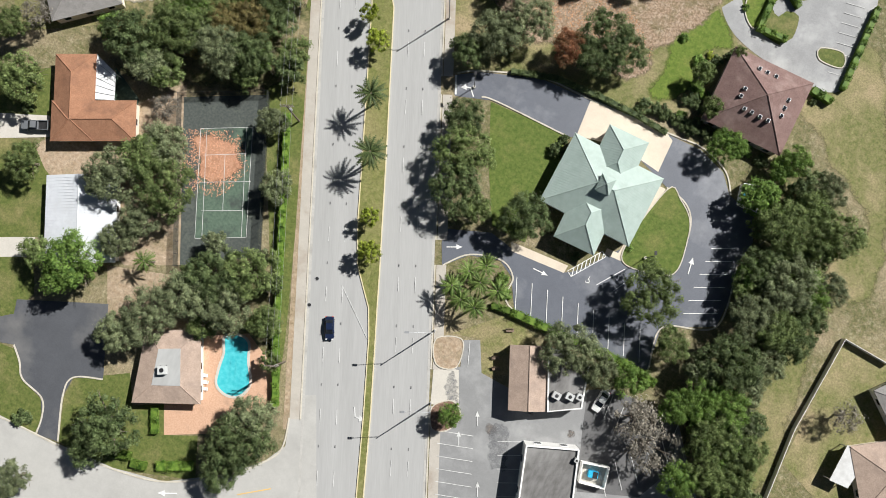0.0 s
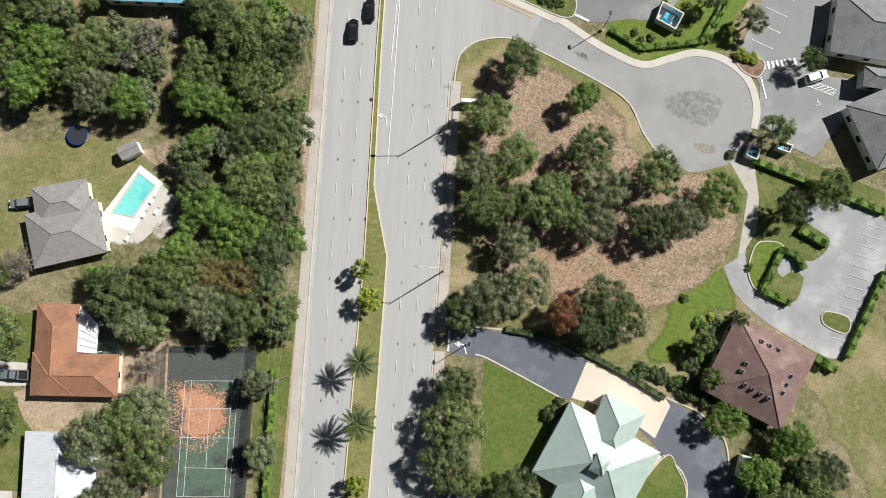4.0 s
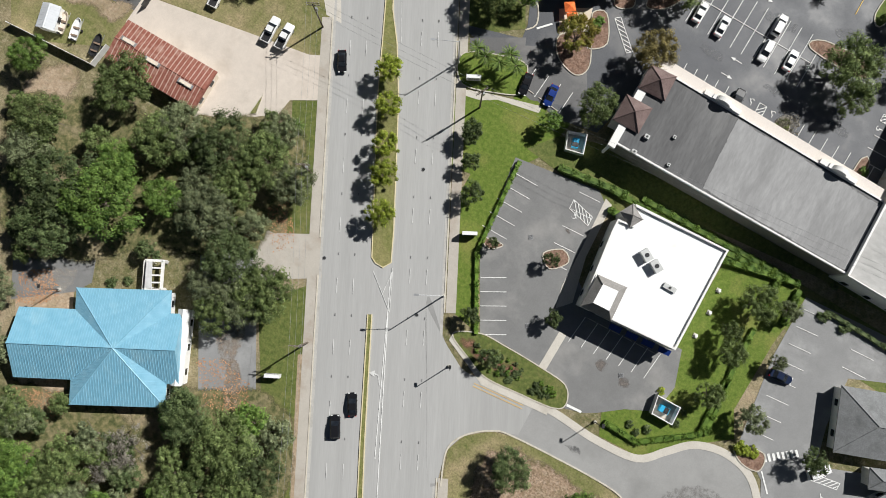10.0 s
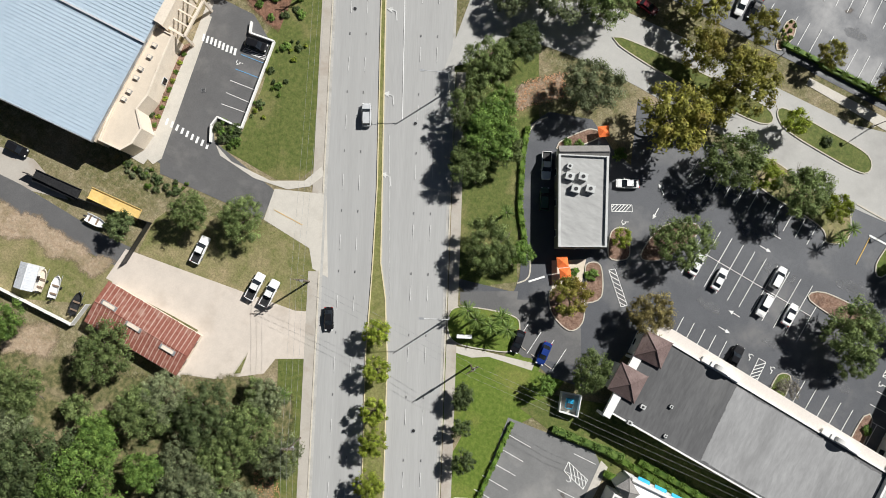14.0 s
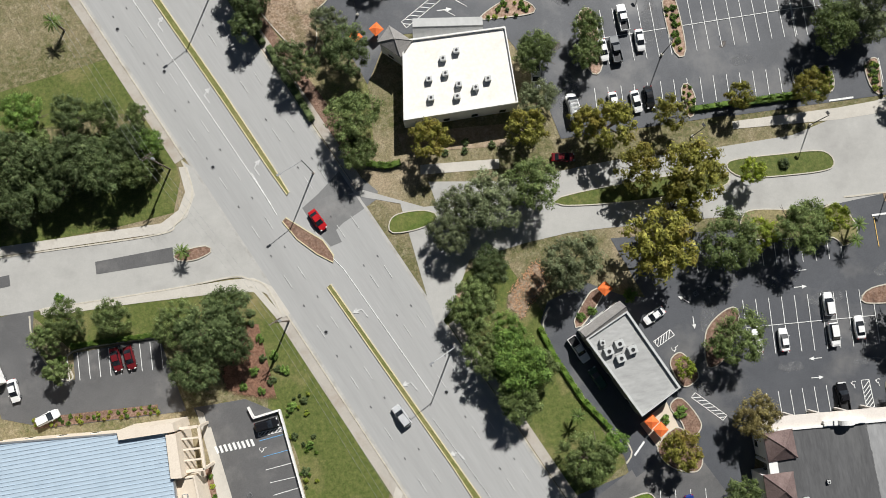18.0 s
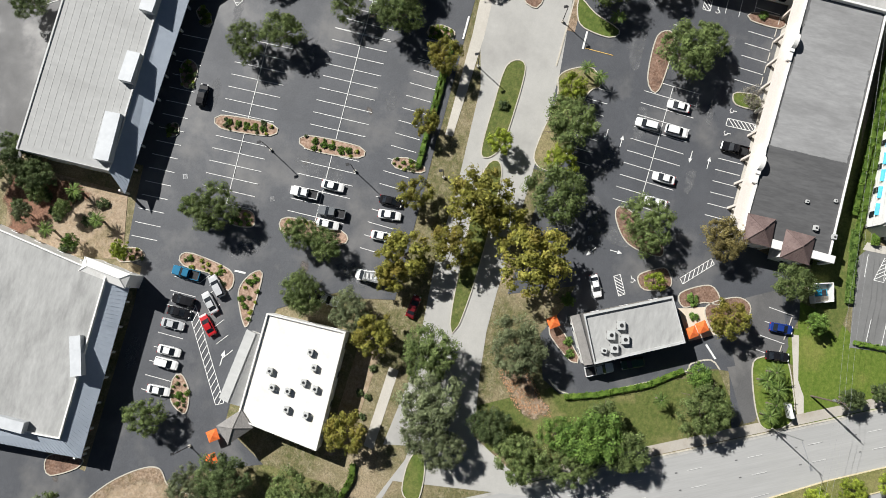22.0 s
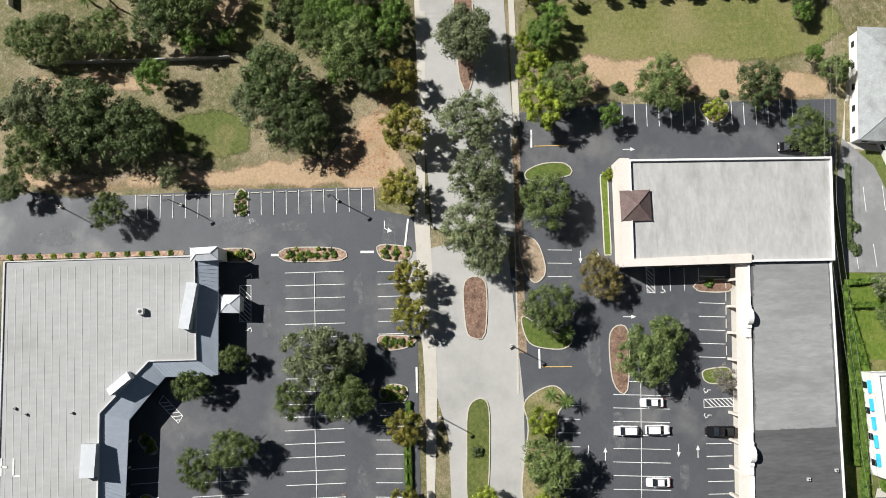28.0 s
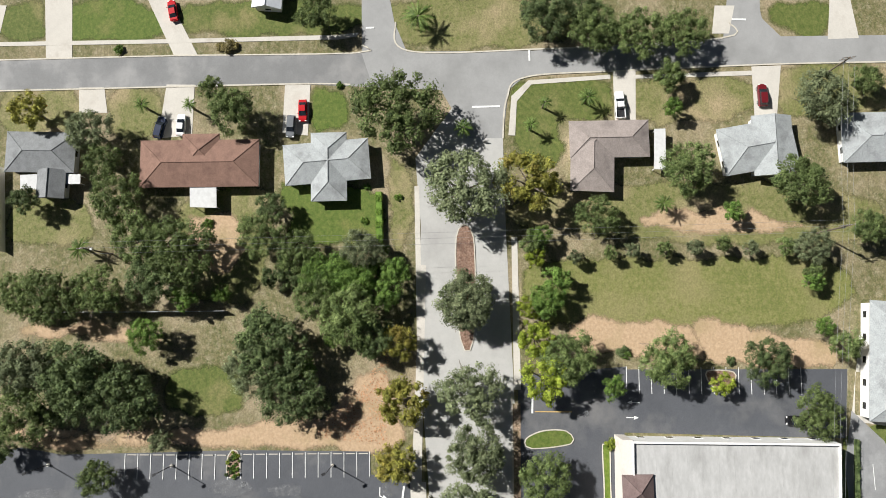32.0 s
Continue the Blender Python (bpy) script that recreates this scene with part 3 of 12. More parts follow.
def stalls(parent, a, b, n, depth, mat=None, skew=0.0, spine=False):
    """n parking bays along the line a-b, their lines running depth metres to its left (to the right where it is negative)."""
    a, b = Vector(a), Vector(b)
    d = (b - a) / n
    u = d.normalized()
    side = Vector((-u.y, u.x))
    way = (side * math.cos(radians(skew)) + u * math.sin(radians(skew))) * depth
    for i in range(n + 1):
        p = a + d * i
        mark("bay_line", parent, p, p + way, 0.13, mat)
    if spine:
        mark("bay_spine", parent, a, b, 0.13, mat, 0.135)


def arrow(parent, x, y, yaw, bend=0, size=1.0, mat=None):
    """A painted lane arrow; bend 1 turns left, -1 right."""
    shaft = box_data(0, -0.7, 0, 0.2, 2.0, 0.012)
    head = prism_data([(-0.5, 0.3), (0.5, 0.3), (0, 1.5)], -0.006, 0.006)
    if bend:
        s = bend
        shaft = join_data([box_data(0, -0.8, 0, 0.2, 1.7, 0.012), box_data(-s * 0.35, 0.15, 0, 0.8, 0.2, 0.012, -s * 30)])
        head = prism_data([(-s * 0.55, 0.85), (-s * 0.75, -0.2), (-s * 1.6, 0.55)], -0.006, 0.006)
    key = ("arrow", bend, (mat or PAINT).name)
    if key not in _unit_marks:
        _unit_marks[key] = mesh_from("lane_arrow", *join_data([shaft, head]), mat or PAINT)
    ob = part("lane_arrow", _unit_marks[key], parent)
    ob.matrix_basis = pose(x, y, 0.115, 0, 0, yaw) @ Matrix.Scale(size, 4)
    return ob


def access_mark(parent, x, y, yaw):
    """The wheelchair sign of a bay, as a plain painted ring with a back and a leg."""
    if "access" not in _unit_marks:
        ring = [(0.42 * math.cos(a), 0.42 * math.sin(a) - 0.25) for a in np.linspace(-2.6, 1.6, 12)]
        _unit_marks["access"] = mesh_from("access_sign", *join_data([strip_data(ring, 0.13, -0.006, 0.006), strip_data([(0, 0.75), (0, 0.0), (0.4, -0.02), (0.62, -0.55)], 0.14, -0.006, 0.006)]), PAINT)
    ob = part("access_sign", _unit_marks["access"], parent)
    ob.matrix_basis = pose(x, y, 0.115, 0, 0, yaw)


def hatch(parent, a, b, c, n=7, mat=None):
    """A hatched no-parking zone: corner a, along to b, across to c."""
    a, b, c = Vector(a), Vector(b), Vector(c)
    u, w = b - a, c - a
    for p, q in ((a, b), (a + w, b + w), (a, c), (b, b + w)):
        mark("hatch_line", parent, p, q, 0.13, mat)
    k = min(0.9, w.length / u.length)
    for i in range(n):
        s = (i + 0.15) / n
        mark("hatch_line", parent, a + u * s, a + u * min(1, s + k) + w * min(1.0, (1 - s) / k), 0.16, mat, 0.135)


# ---- plants ----
def leaf_sprays(rng, centres, normals, size):
    """Small pointed leaf sprays at the given places, a triangle each."""
    n = len(centres)
    t = rng.normal(size=(n, 3))
    t -= (t * normals).sum(1, keepdims=True) * normals
    t /= np.linalg.norm(t, axis=1, keepdims=True) + 1e-9
    b = np.cross(normals, t)
    s = size * rng.uniform(0.6, 1.4, (n, 1))
    v = np.stack([centres - t * s + b * s * 0.6, centres - t * s * 0.8 - b * s * 0.6, centres + t * s * 1.1], 1).reshape(-1, 3)
    return v, np.arange(3 * n).reshape(-1, 3)


def crown_mesh(name, seed, mat, clumps=34, leaves=85, size=0.068, spread=0.27, flat=0.62):
    """A crown of radius 1: uneven billows of leaf sprays in a low dome, with dark gaps between them."""
    rng = np.random.default_rng(seed)
    C, N, T = [], [], []
    lobes = rng.uniform(0.70, 1.10, 7)
    for i in range(clumps):
        a = rng.uniform(0, 2 * np.pi)
        edge = np.interp(a, np.linspace(0, 2 * np.pi, 8), np.r_[lobes, lobes[0]])
        r = edge * 0.84 * rng.uniform(0.0, 1) ** 0.55
        top = flat * np.sqrt(max(0.0, 1 - (r / 1.02) ** 2))
        z = top * rng.uniform(0.3, 1.0) ** 0.8 - 0.05
        s = spread * rng.uniform(0.5, 1.3)
        d = rng.normal(size=(leaves, 3))
        d /= np.linalg.norm(d, axis=1, keepdims=True)
        d[:, 2] = np.where(d[:, 2] < -0.3, -d[:, 2], d[:, 2])
        shell = np.abs(rng.normal(0.80, 0.24, (leaves, 1)))
        C.append(np.array([r * np.cos(a), r * np.sin(a), z]) + d * shell * [s, s, s * 0.72])
        nn = d * 1.25 + [0, 0, 0.35] + rng.normal(scale=0.42, size=d.shape)
        N.append(nn / np.linalg.norm(nn, axis=1, keepdims=True))
        T.append(np.full(3 * leaves, rng.uniform(-0.22, 0.26)))
    v, f = leaf_sprays(rng, np.concatenate(C), np.concatenate(N), size)
    me = mesh_from(name, v.tolist(), f.tolist(), mat)
    me.attributes.new("tone", "FLOAT", "POINT").data.foreach_set("value", np.concatenate(T))
    return me


def trunk_mesh(seed, bare=False):
    """A tapered trunk of height 1 with limbs that fork into the crown of radius 1 above it."""
    rng = random.Random(seed)
    chunks = [tube_data((0, 0, -0.05), (0.02, 0.01, 0.55), 0.075, 0.055, 7)]
    for i in range(8 if bare else 6):
        a = i * 2 * math.pi / (8 if bare else 6) + rng.uniform(-0.4, 0.4)
        r, z = rng.uniform(0.35, 0.7), rng.uniform(0.95, 1.25)
        mid = (0.4 * r * math.cos(a), 0.4 * r * math.sin(a), 0.85)
        end = (r * math.cos(a), r * math.sin(a), z)
        chunks += [tube_data((0.02, 0.01, 0.5), mid, 0.045, 0.03, 5), tube_data(mid, end, 0.03, 0.012, 5)]
        for k in range(5 if bare else 2):
            b = a + rng.uniform(-0.8, 0.8)
            tip = (end[0] + 0.3 * math.cos(b), end[1] + 0.3 * math.sin(b), end[2] + rng.uniform(-0.1, 0.3))
            chunks.append(tube_data(mid if k % 2 else end, tip, 0.014, 0.004, 4))
    verts, faces = join_data(chunks)
    start = [0]
    for c in chunks:
        start.append(start[-1] + len(c[0]))
    for i in range(1, len(chunks)):      # graft every limb on the wood it grows from
        p = chunks[i][0][0]
        k = min(range(start[i]), key=lambda q: (Vector(verts[q]) - Vector(p)).length)
        faces.append((k, start[i], start[i] + 1))
    return mesh_from("trunk", verts, faces, BARK)


TRUNKS = [trunk_mesh(i) for i in range(3)]
BARE_TRUNK = trunk_mesh(9, True)
CROWNS = {}
_tree_rng = random.Random(5)
TREE_WORDS = {
    "oak": "spreading live oak, dense green crown", "dark": "dark live oak, dense lumpy crown",
    "grey": "live oak, dusty grey-green crown", "green": "leafy tree, fresh green crown",
    "lime": "small tree, yellow-green crown", "gold": "autumn tree, golden-olive leaves",
    "rust": "autumn tree, olive-brown leaves", "russet": "autumn tree, rust-red leaves", "bare": "nearly leafless tree, grey twigs",
}


def tree(x, y, r, kind="oak", h=None, where="growing in the grass"):
    """A tree whose crown has radius r; h is its full height."""
    h = h or 2.6 + 1.35 * r
    k = _tree_rng.randrange(4)
    key = (kind, k, r < 3.6)
    if key not in CROWNS:
        if kind == "bare":
            CROWNS[key] = crown_mesh("crown", 70 + k, LEAF[kind], 34, 50, 0.036, 0.25)
        elif kind in ("lime", "gold"):
            CROWNS[key] = crown_mesh("crown", 30 + k, LEAF[kind], 60, 78, 0.040, 0.17, 0.75)
        elif r < 3.6:
            CROWNS[key] = crown_mesh("crown", 50 + k, LEAF[kind], 52, 78, 0.043, 0.20, 0.75)
        else:
            CROWNS[key] = crown_mesh("crown", 10 + k, LEAF[kind], 100, 92, 0.0275, 0.16)
    oak = kind in ("oak", "dark", "grey")
    base = new("live_oak" if oak else "tree")
    base.location = (x, y, 0)
    base.rotation_euler.z = _tree_rng.uniform(0, 6.28)
    tz = max(0.8, 0.42 * h)
    t = part("trunk", BARE_TRUNK if kind == "bare" else _tree_rng.choice(TRUNKS), base)
    t.scale = (r, r, tz)
    c = part("crown", CROWNS[key], base)
    c.location.z = tz * 0.9
    c.scale = (1.14 * r, 1.14 * r * _tree_rng.uniform(0.92, 1.06), (h - tz * 0.9) / 0.85)
    return tagged(base, TREE_WORDS[kind] + " " + where, "oak tree" if oak else "tree", "live oaks" if oak else "trees")


BUSHES = {}


def bush(x, y, r, kind="hedge", h=None):
    k = _tree_rng.randrange(2)
    if (kind, k) not in BUSHES:
        BUSHES[kind, k] = crown_mesh("bush", 90 + k, LEAF[kind], 16, 60, 0.115, 0.34, 0.8)
    ob = new("bush", BUSHES[kind, k])
    ob.location, ob.scale = (x, y, 0.05), (r, r, h or max(0.5, r * 0.9))
    ob.rotation_euler.z = _tree_rng.uniform(0, 6.28)
    return tagged(ob, "low rounded garden shrub with dense leaves", "shrub", "shrubs")


def hedge(pts, width=1.0, height=1.1, kind="hedge", label="clipped green hedge along the edge of the plot"):
    rng = np.random.default_rng(int(abs(pts[0][0]) * 10) + 3)
    C, N = [], []
    for a, b in zip(pts, pts[1:]):
        a, b = np.array(a), np.array(b)
        L = np.linalg.norm(b - a)
        n = int(L * width * 60) + 8
        t, s, z = rng.uniform(0, 1, n), rng.uniform(-0.5, 0.5, n) * width, height * rng.uniform(0.1, 1, n) ** 0.35
        z *= 0.88 + 0.22 * np.sin(t * L * 2.3 + a[0])
        u = (b - a) / L
        C.append(np.stack([a[0] + u[0] * L * t - u[1] * s, a[1] + u[1] * L * t + u[0] * s, z], 1))
        q = np.stack([-u[1] * s, u[0] * s, 0.6 * np.ones(n)], 1) + rng.normal(scale=0.45, size=(n, 3))
        N.append(q / np.linalg.norm(q, axis=1, keepdims=True))
    v, f = leaf_sprays(rng, np.concatenate(C), np.concatenate(N), 0.17)
    core = strip_data([tuple(p) for p in pts], width * 0.7, 0.0, height * 0.8)
    ob = new("hedge", mesh_from("hedge", *join_data([(v.tolist(), f.tolist()), core]), LEAF[kind]))
    return tagged(ob, label, "hedge")


def palm_mesh(seed, kind="palm", fronds=26, droop=0.5):
    rng = np.random.default_rng(seed)
    v, f = [], []
    for i in range(fronds):
        a = 2.399 * i + rng.uniform(-0.2, 0.2)
        lift = rng.uniform(-0.1, 1.0)
        L = rng.uniform(0.85, 1.1)
        u = np.array([math.cos(a), math.sin(a), 0])
        w = np.array([-math.sin(a), math.cos(a), 0])
        rib = [u * L * t * math.cos(lift * (1 - t) * 0.9) + np.array([0, 0, L * (lift * t * 0.8 - droop * t * t)]) for t in np.linspace(0.06, 1, 9)]
        for j in range(8):
            p, q = rib[j], rib[j + 1]
            wd = 0.15 * math.sin(math.pi * (0.18 + 0.78 * j / 8))
            for s in (1, -1):
                k = len(v)
                tip = (p + q) / 2 + u * 0.12 + s * w * wd - np.array([0, 0, wd * 0.5])
                v += [p, q, tip]
                f.append((k, k + 1, k + 2))
    return mesh_from("fronds", v, f, LEAF[kind])


PALMS = [palm_mesh(1), palm_mesh(2), palm_mesh(3, "date", 34), palm_mesh(4, "date", 34)]
PALM_TRUNK = mesh_from("trunk", *join_data([tube_data((0, 0, z / 6), (0, 0, (z + 1) / 6), 1.06 - 0.05 * z, 0.94 - 0.05 * z, 8) for z in range(6)]), BARK)


def palm(x, y, r=3.0, h=6.5, where="standing in the grass", mesh=0):
    base = new("palm_tree")
    base.location, base.rotation_euler.z = (x, y, 0), _tree_rng.uniform(0, 6.28)
    t = part("trunk", PALM_TRUNK, base)
    t.scale = (0.24, 0.24, h)
    c = part("fronds", PALMS[mesh + _tree_rng.randrange(2)], base)
    c.location.z, c.scale = h, (r, r, r)
    return tagged(base, "palm with arching feather fronds " + where, "palm tree", "palm trees")


# ---- buildings ----
def wall_windows(house, pts, z0, z1, step=4.0, inset=0.0):
    """Windows with frames set into the long walls of a building."""
    pts = ccw(pts)
    for a, b in zip(pts, pts[1:] + pts[:1]):
        a, b = Vector(a), Vector(b)
        L = (b - a).length
        n = min(7, int(L / step))
        u = (b - a).normalized()
        yaw = math.degrees(math.atan2(u.y, u.x))
        for i in range(n):
            p = a + u * L * (i + 0.5) / n
            w = part("window", mesh_from("window", *box_data(0, -0.03, 0, 1.5, 0.1, z1 - z0), WHITE_GLOSS), house)
            w.matrix_basis = pose(p.x, p.y, (z0 + z1) / 2, 0, 0, yaw)
            part("pane", mesh_from("pane", *box_data(0, -0.055, 0, 1.3, 0.1, z1 - z0 - 0.2), GLASS), w)


def house_base(name, label, category="house"):
    return tagged(new(name), label, category)


def inset(pts, d):
    """A polygon with its edges drawn in by d."""
    pts = ccw([tuple(p) for p in pts])
    out = []
    n = len(pts)
    for i in range(n):
        a, b, c = Vector(pts[i - 1]), Vector(pts[i]), Vector(pts[(i + 1) % n])
        u, w = (b - a).normalized(), (c - b).normalized()
        nu, nw = Vector((-u.y, u.x)), Vector((-w.y, w.x))
        m = nu + nw
        out.append(tuple(b + m * (d / max(0.3, 1 + nu.dot(nw)))))
    return out


def rect4(pts):
    """The true rectangle nearest to four corners: centre, length, width, heading, with the length along the first side."""
    p = [Vector(q) for q in pts]
    c = sum(p, Vector((0, 0))) / 4
    u = ((p[1] - p[0]) + (p[2] - p[3]))
    w = ((p[3] - p[0]) + (p[2] - p[1]))
    return c, u.length / 2, w.length / 2, math.degrees(math.atan2(u.y, u.x))


def pitched_roof(house, pts, eave, rise, mat, kind="hip", over=0.5, seams=0.0, hip=None, walls=None, label="", thick=0.18):
    """A hip, gable or pyramid roof over the rectangle of four corners, with its walls below it. The ridge runs along the longer side."""
    c, L, W, yaw = rect4(pts)
    if W > L:
        L, W, yaw = W, L, yaw + 90
    run = {"hip": W / 2 if hip is None else hip, "gable": 0.0, "pyramid": L / 2}[kind]
    x, y, rx = L / 2, W / 2, max(0.0, L / 2 - run)
    v = [(-x, -y, 0), (x, -y, 0), (x, y, 0), (-x, y, 0), (-rx, 0, rise), (rx, 0, rise)]
    v += [(a, b, k - thick) for a, b, k in v[:4]]
    f = [(0, 1, 5, 4), (2, 3, 4, 5), (1, 2, 5), (3, 0, 4), (9, 8, 7, 6), (0, 6, 7, 1), (1, 7, 8, 2), (2, 8, 9, 3), (3, 9, 6, 0)]
    m = pose(c.x, c.y, eave, 0, 0, yaw)
    roof = part("roof", mesh_from("roof", v, f, mat), house, label)
    roof.matrix_basis = m
    ridge = [tube_data(v[4], v[5], 0.12, 0.12, 6)] if rx > 0.2 else []
    if kind != "gable":
        ridge += [tube_data(v[i], v[4 if i in (0, 3) else 5], 0.1, 0.1, 6) for i in range(4)]
    for piece in ridge:
        part("ridge_cap", mesh_from("ridge_cap", *piece, mat), roof)
    if seams:
        chunks = []
        for s in (-1, 1):
            n = int(L / seams)
            for i in range(1, n):
                px = -x + L * i / n
                k = 1.0 if abs(px) <= rx else (x - abs(px)) / max(run, 1e-6)
                chunks.append(tube_data((px, s * y, 0.02), (px, s * y * (1 - k), rise * k + 0.02), *((0.11, 0.11) if mat is RUST_ROOF else (0.045, 0.045)), 4))
            if kind != "gable":
                n = int(W / seams)
                for i in range(1, n):
                    py = -y + W * i / n
                    k = 1 - abs(py) / y
                    chunks.append(tube_data((s * x, py, 0.02), (s * (x - run * k), py, rise * k + 0.02), *((0.11, 0.11) if mat is RUST_ROOF else (0.045, 0.045)), 4))
        part("seam", mesh_from("seam", *join_data(chunks), RUST_SEAM if mat is RUST_ROOF else mat), roof)
    lx, ly = x - over, y - over
    if walls and lx > 0.5 and ly > 0.5:
        w = part("wall", mesh_from("wall", *box_data(0, 0, (eave - thick) / 2 - eave, 2 * lx, 2 * ly, eave - thick - 0.02), walls), house)
        w.matrix_basis = m
        corners = [tuple((m @ Vector((a, b, 0))).xy) for a, b in ((-lx, -ly), (lx, -ly), (lx, ly), (-lx, ly))]
        wall_windows(house, corners, 0.9, 2.2)
        if kind == "gable":
            for s in (-1, 1):
                part("gable_wall", mesh_from("gable_wall", *prism_gable(s * (lx - 0.1), ly, rise * ly / y), walls), w)
    return roof


def prism_gable(x, y, rise):
    v = [(x - 0.1, -y, -0.2), (x - 0.1, y, -0.2), (x - 0.1, 0, rise - 0.15), (x + 0.1, -y, -0.2), (x + 0.1, y, -0.2), (x + 0.1, 0, rise - 0.15)]
    return v, [(0, 1, 2), (5, 4, 3), (0, 3, 4, 1), (1, 4, 5, 2), (2, 5, 3, 0)]


def flat_roof(house, pts, height, roof_mat, wall_mat, parapet=0.5, thick=0.35, cap=None, windows=True):
    """Walls with thickness, a roof deck and a parapet round it."""
    pts = ccw(pts)
    part("wall", prism("wall", inset(pts, 0.04), 0.0, height - 0.05, wall_mat), house)
    part("roof", prism("roof", inset(pts, thick * 0.5), height - 0.04, height + 0.06, roof_mat), house)
    if parapet:
        part("parapet", mesh_from("parapet", *strip_data(inset_closed(pts, thick / 2), thick, height - 0.3, height + parapet, True), cap or wall_mat), house)
    if windows:
        wall_windows(house, inset(pts, 0.04), 0.8, 2.6, 5.0)
    return house


def inset_closed(pts, d):
    return inset(pts, d)


def roof_unit(x, y, z, sx=1.6, sy=1.3, h=1.0, yaw=0.0, fan=True):
    """A rooftop air conditioner on its skids."""
    base = tagged(new("air_conditioner"), "grey metal air conditioner standing on the flat roof", "air conditioner", "rooftop air conditioners")
    base.matrix_basis = pose(x, y, z, 0, 0, yaw)
    part("casing", mesh_from("casing", *box_data(0, 0, h / 2 + 0.12, sx, sy, h), CASING), base)
    for s in (-1, 1):
        part("skid", mesh_from("skid", *box_data(s * sx * 0.35, 0, 0.06, 0.12, sy + 0.2, 0.12), DARK_METAL), base)
    if fan:
        part("fan_guard", mesh_from("fan_guard", *tube_data((0, 0, h + 0.1), (0, 0, h + 0.2), min(sx, sy) * 0.27, min(sx, sy) * 0.27, 12), DARK_METAL), base)
    return base


# ---- vehicles ----
def car_paint(name, c):
    return material(name + "_car_paint", (c, tuple(min(1, 1.1 * k) for k in c), tuple(0.9 * k for k in c)), 1.0, 0.4, rough=0.22, bump=0, spec=0.6)


CAR_COLOURS = {"white": (0.80, 0.80, 0.79), "black": (0.012, 0.012, 0.014), "silver": (0.50, 0.51, 0.52), "grey": (0.16, 0.17, 0.18), "red": (0.45, 0.015, 0.02),
               "maroon": (0.13, 0.012, 0.016), "blue": (0.015, 0.04, 0.20), "teal": (0.03, 0.17, 0.30), "green": (0.02, 0.07, 0.04), "navy": (0.012, 0.02, 0.05)}
CAR_PAINTS = {k: car_paint(k, c) for k, c in CAR_COLOURS.items()}
LAMP_RED = material("tail_lamp", ((0.4, 0.01, 0.01), (0.5, 0.02, 0.02), (0.35, 0.01, 0.01)), rough=0.2, bump=0)
LAMP_CLEAR = material("head_lamp", ((0.7, 0.7, 0.68), (0.8, 0.8, 0.78), (0.6, 0.6, 0.6)), rough=0.15, bump=0)


def loft(stations, name, mat, smooth=True):
    """A closed body through cross-sections (y, half width, bottom, top, edge rounding)."""
    v, f, n = [], [], 8
    for y, w, b, t, e in stations:
        v += [(-w, y, b + e), (-w, y, t - e), (-w + e, y, t), (w - e, y, t), (w, y, t - e), (w, y, b + e), (w - e, y, b), (-w + e, y, b)]
    for i in range(len(stations) - 1):
        f += [(i * n + j, i * n + (j + 1) % n, (i + 1) * n + (j + 1) % n, (i + 1) * n + j) for j in range(n)]
    f += [tuple(range(n - 1, -1, -1)), tuple(range((len(stations) - 1) * n, len(stations) * n))]
    return mesh_from(name, v, f, mat)


CARS = {}


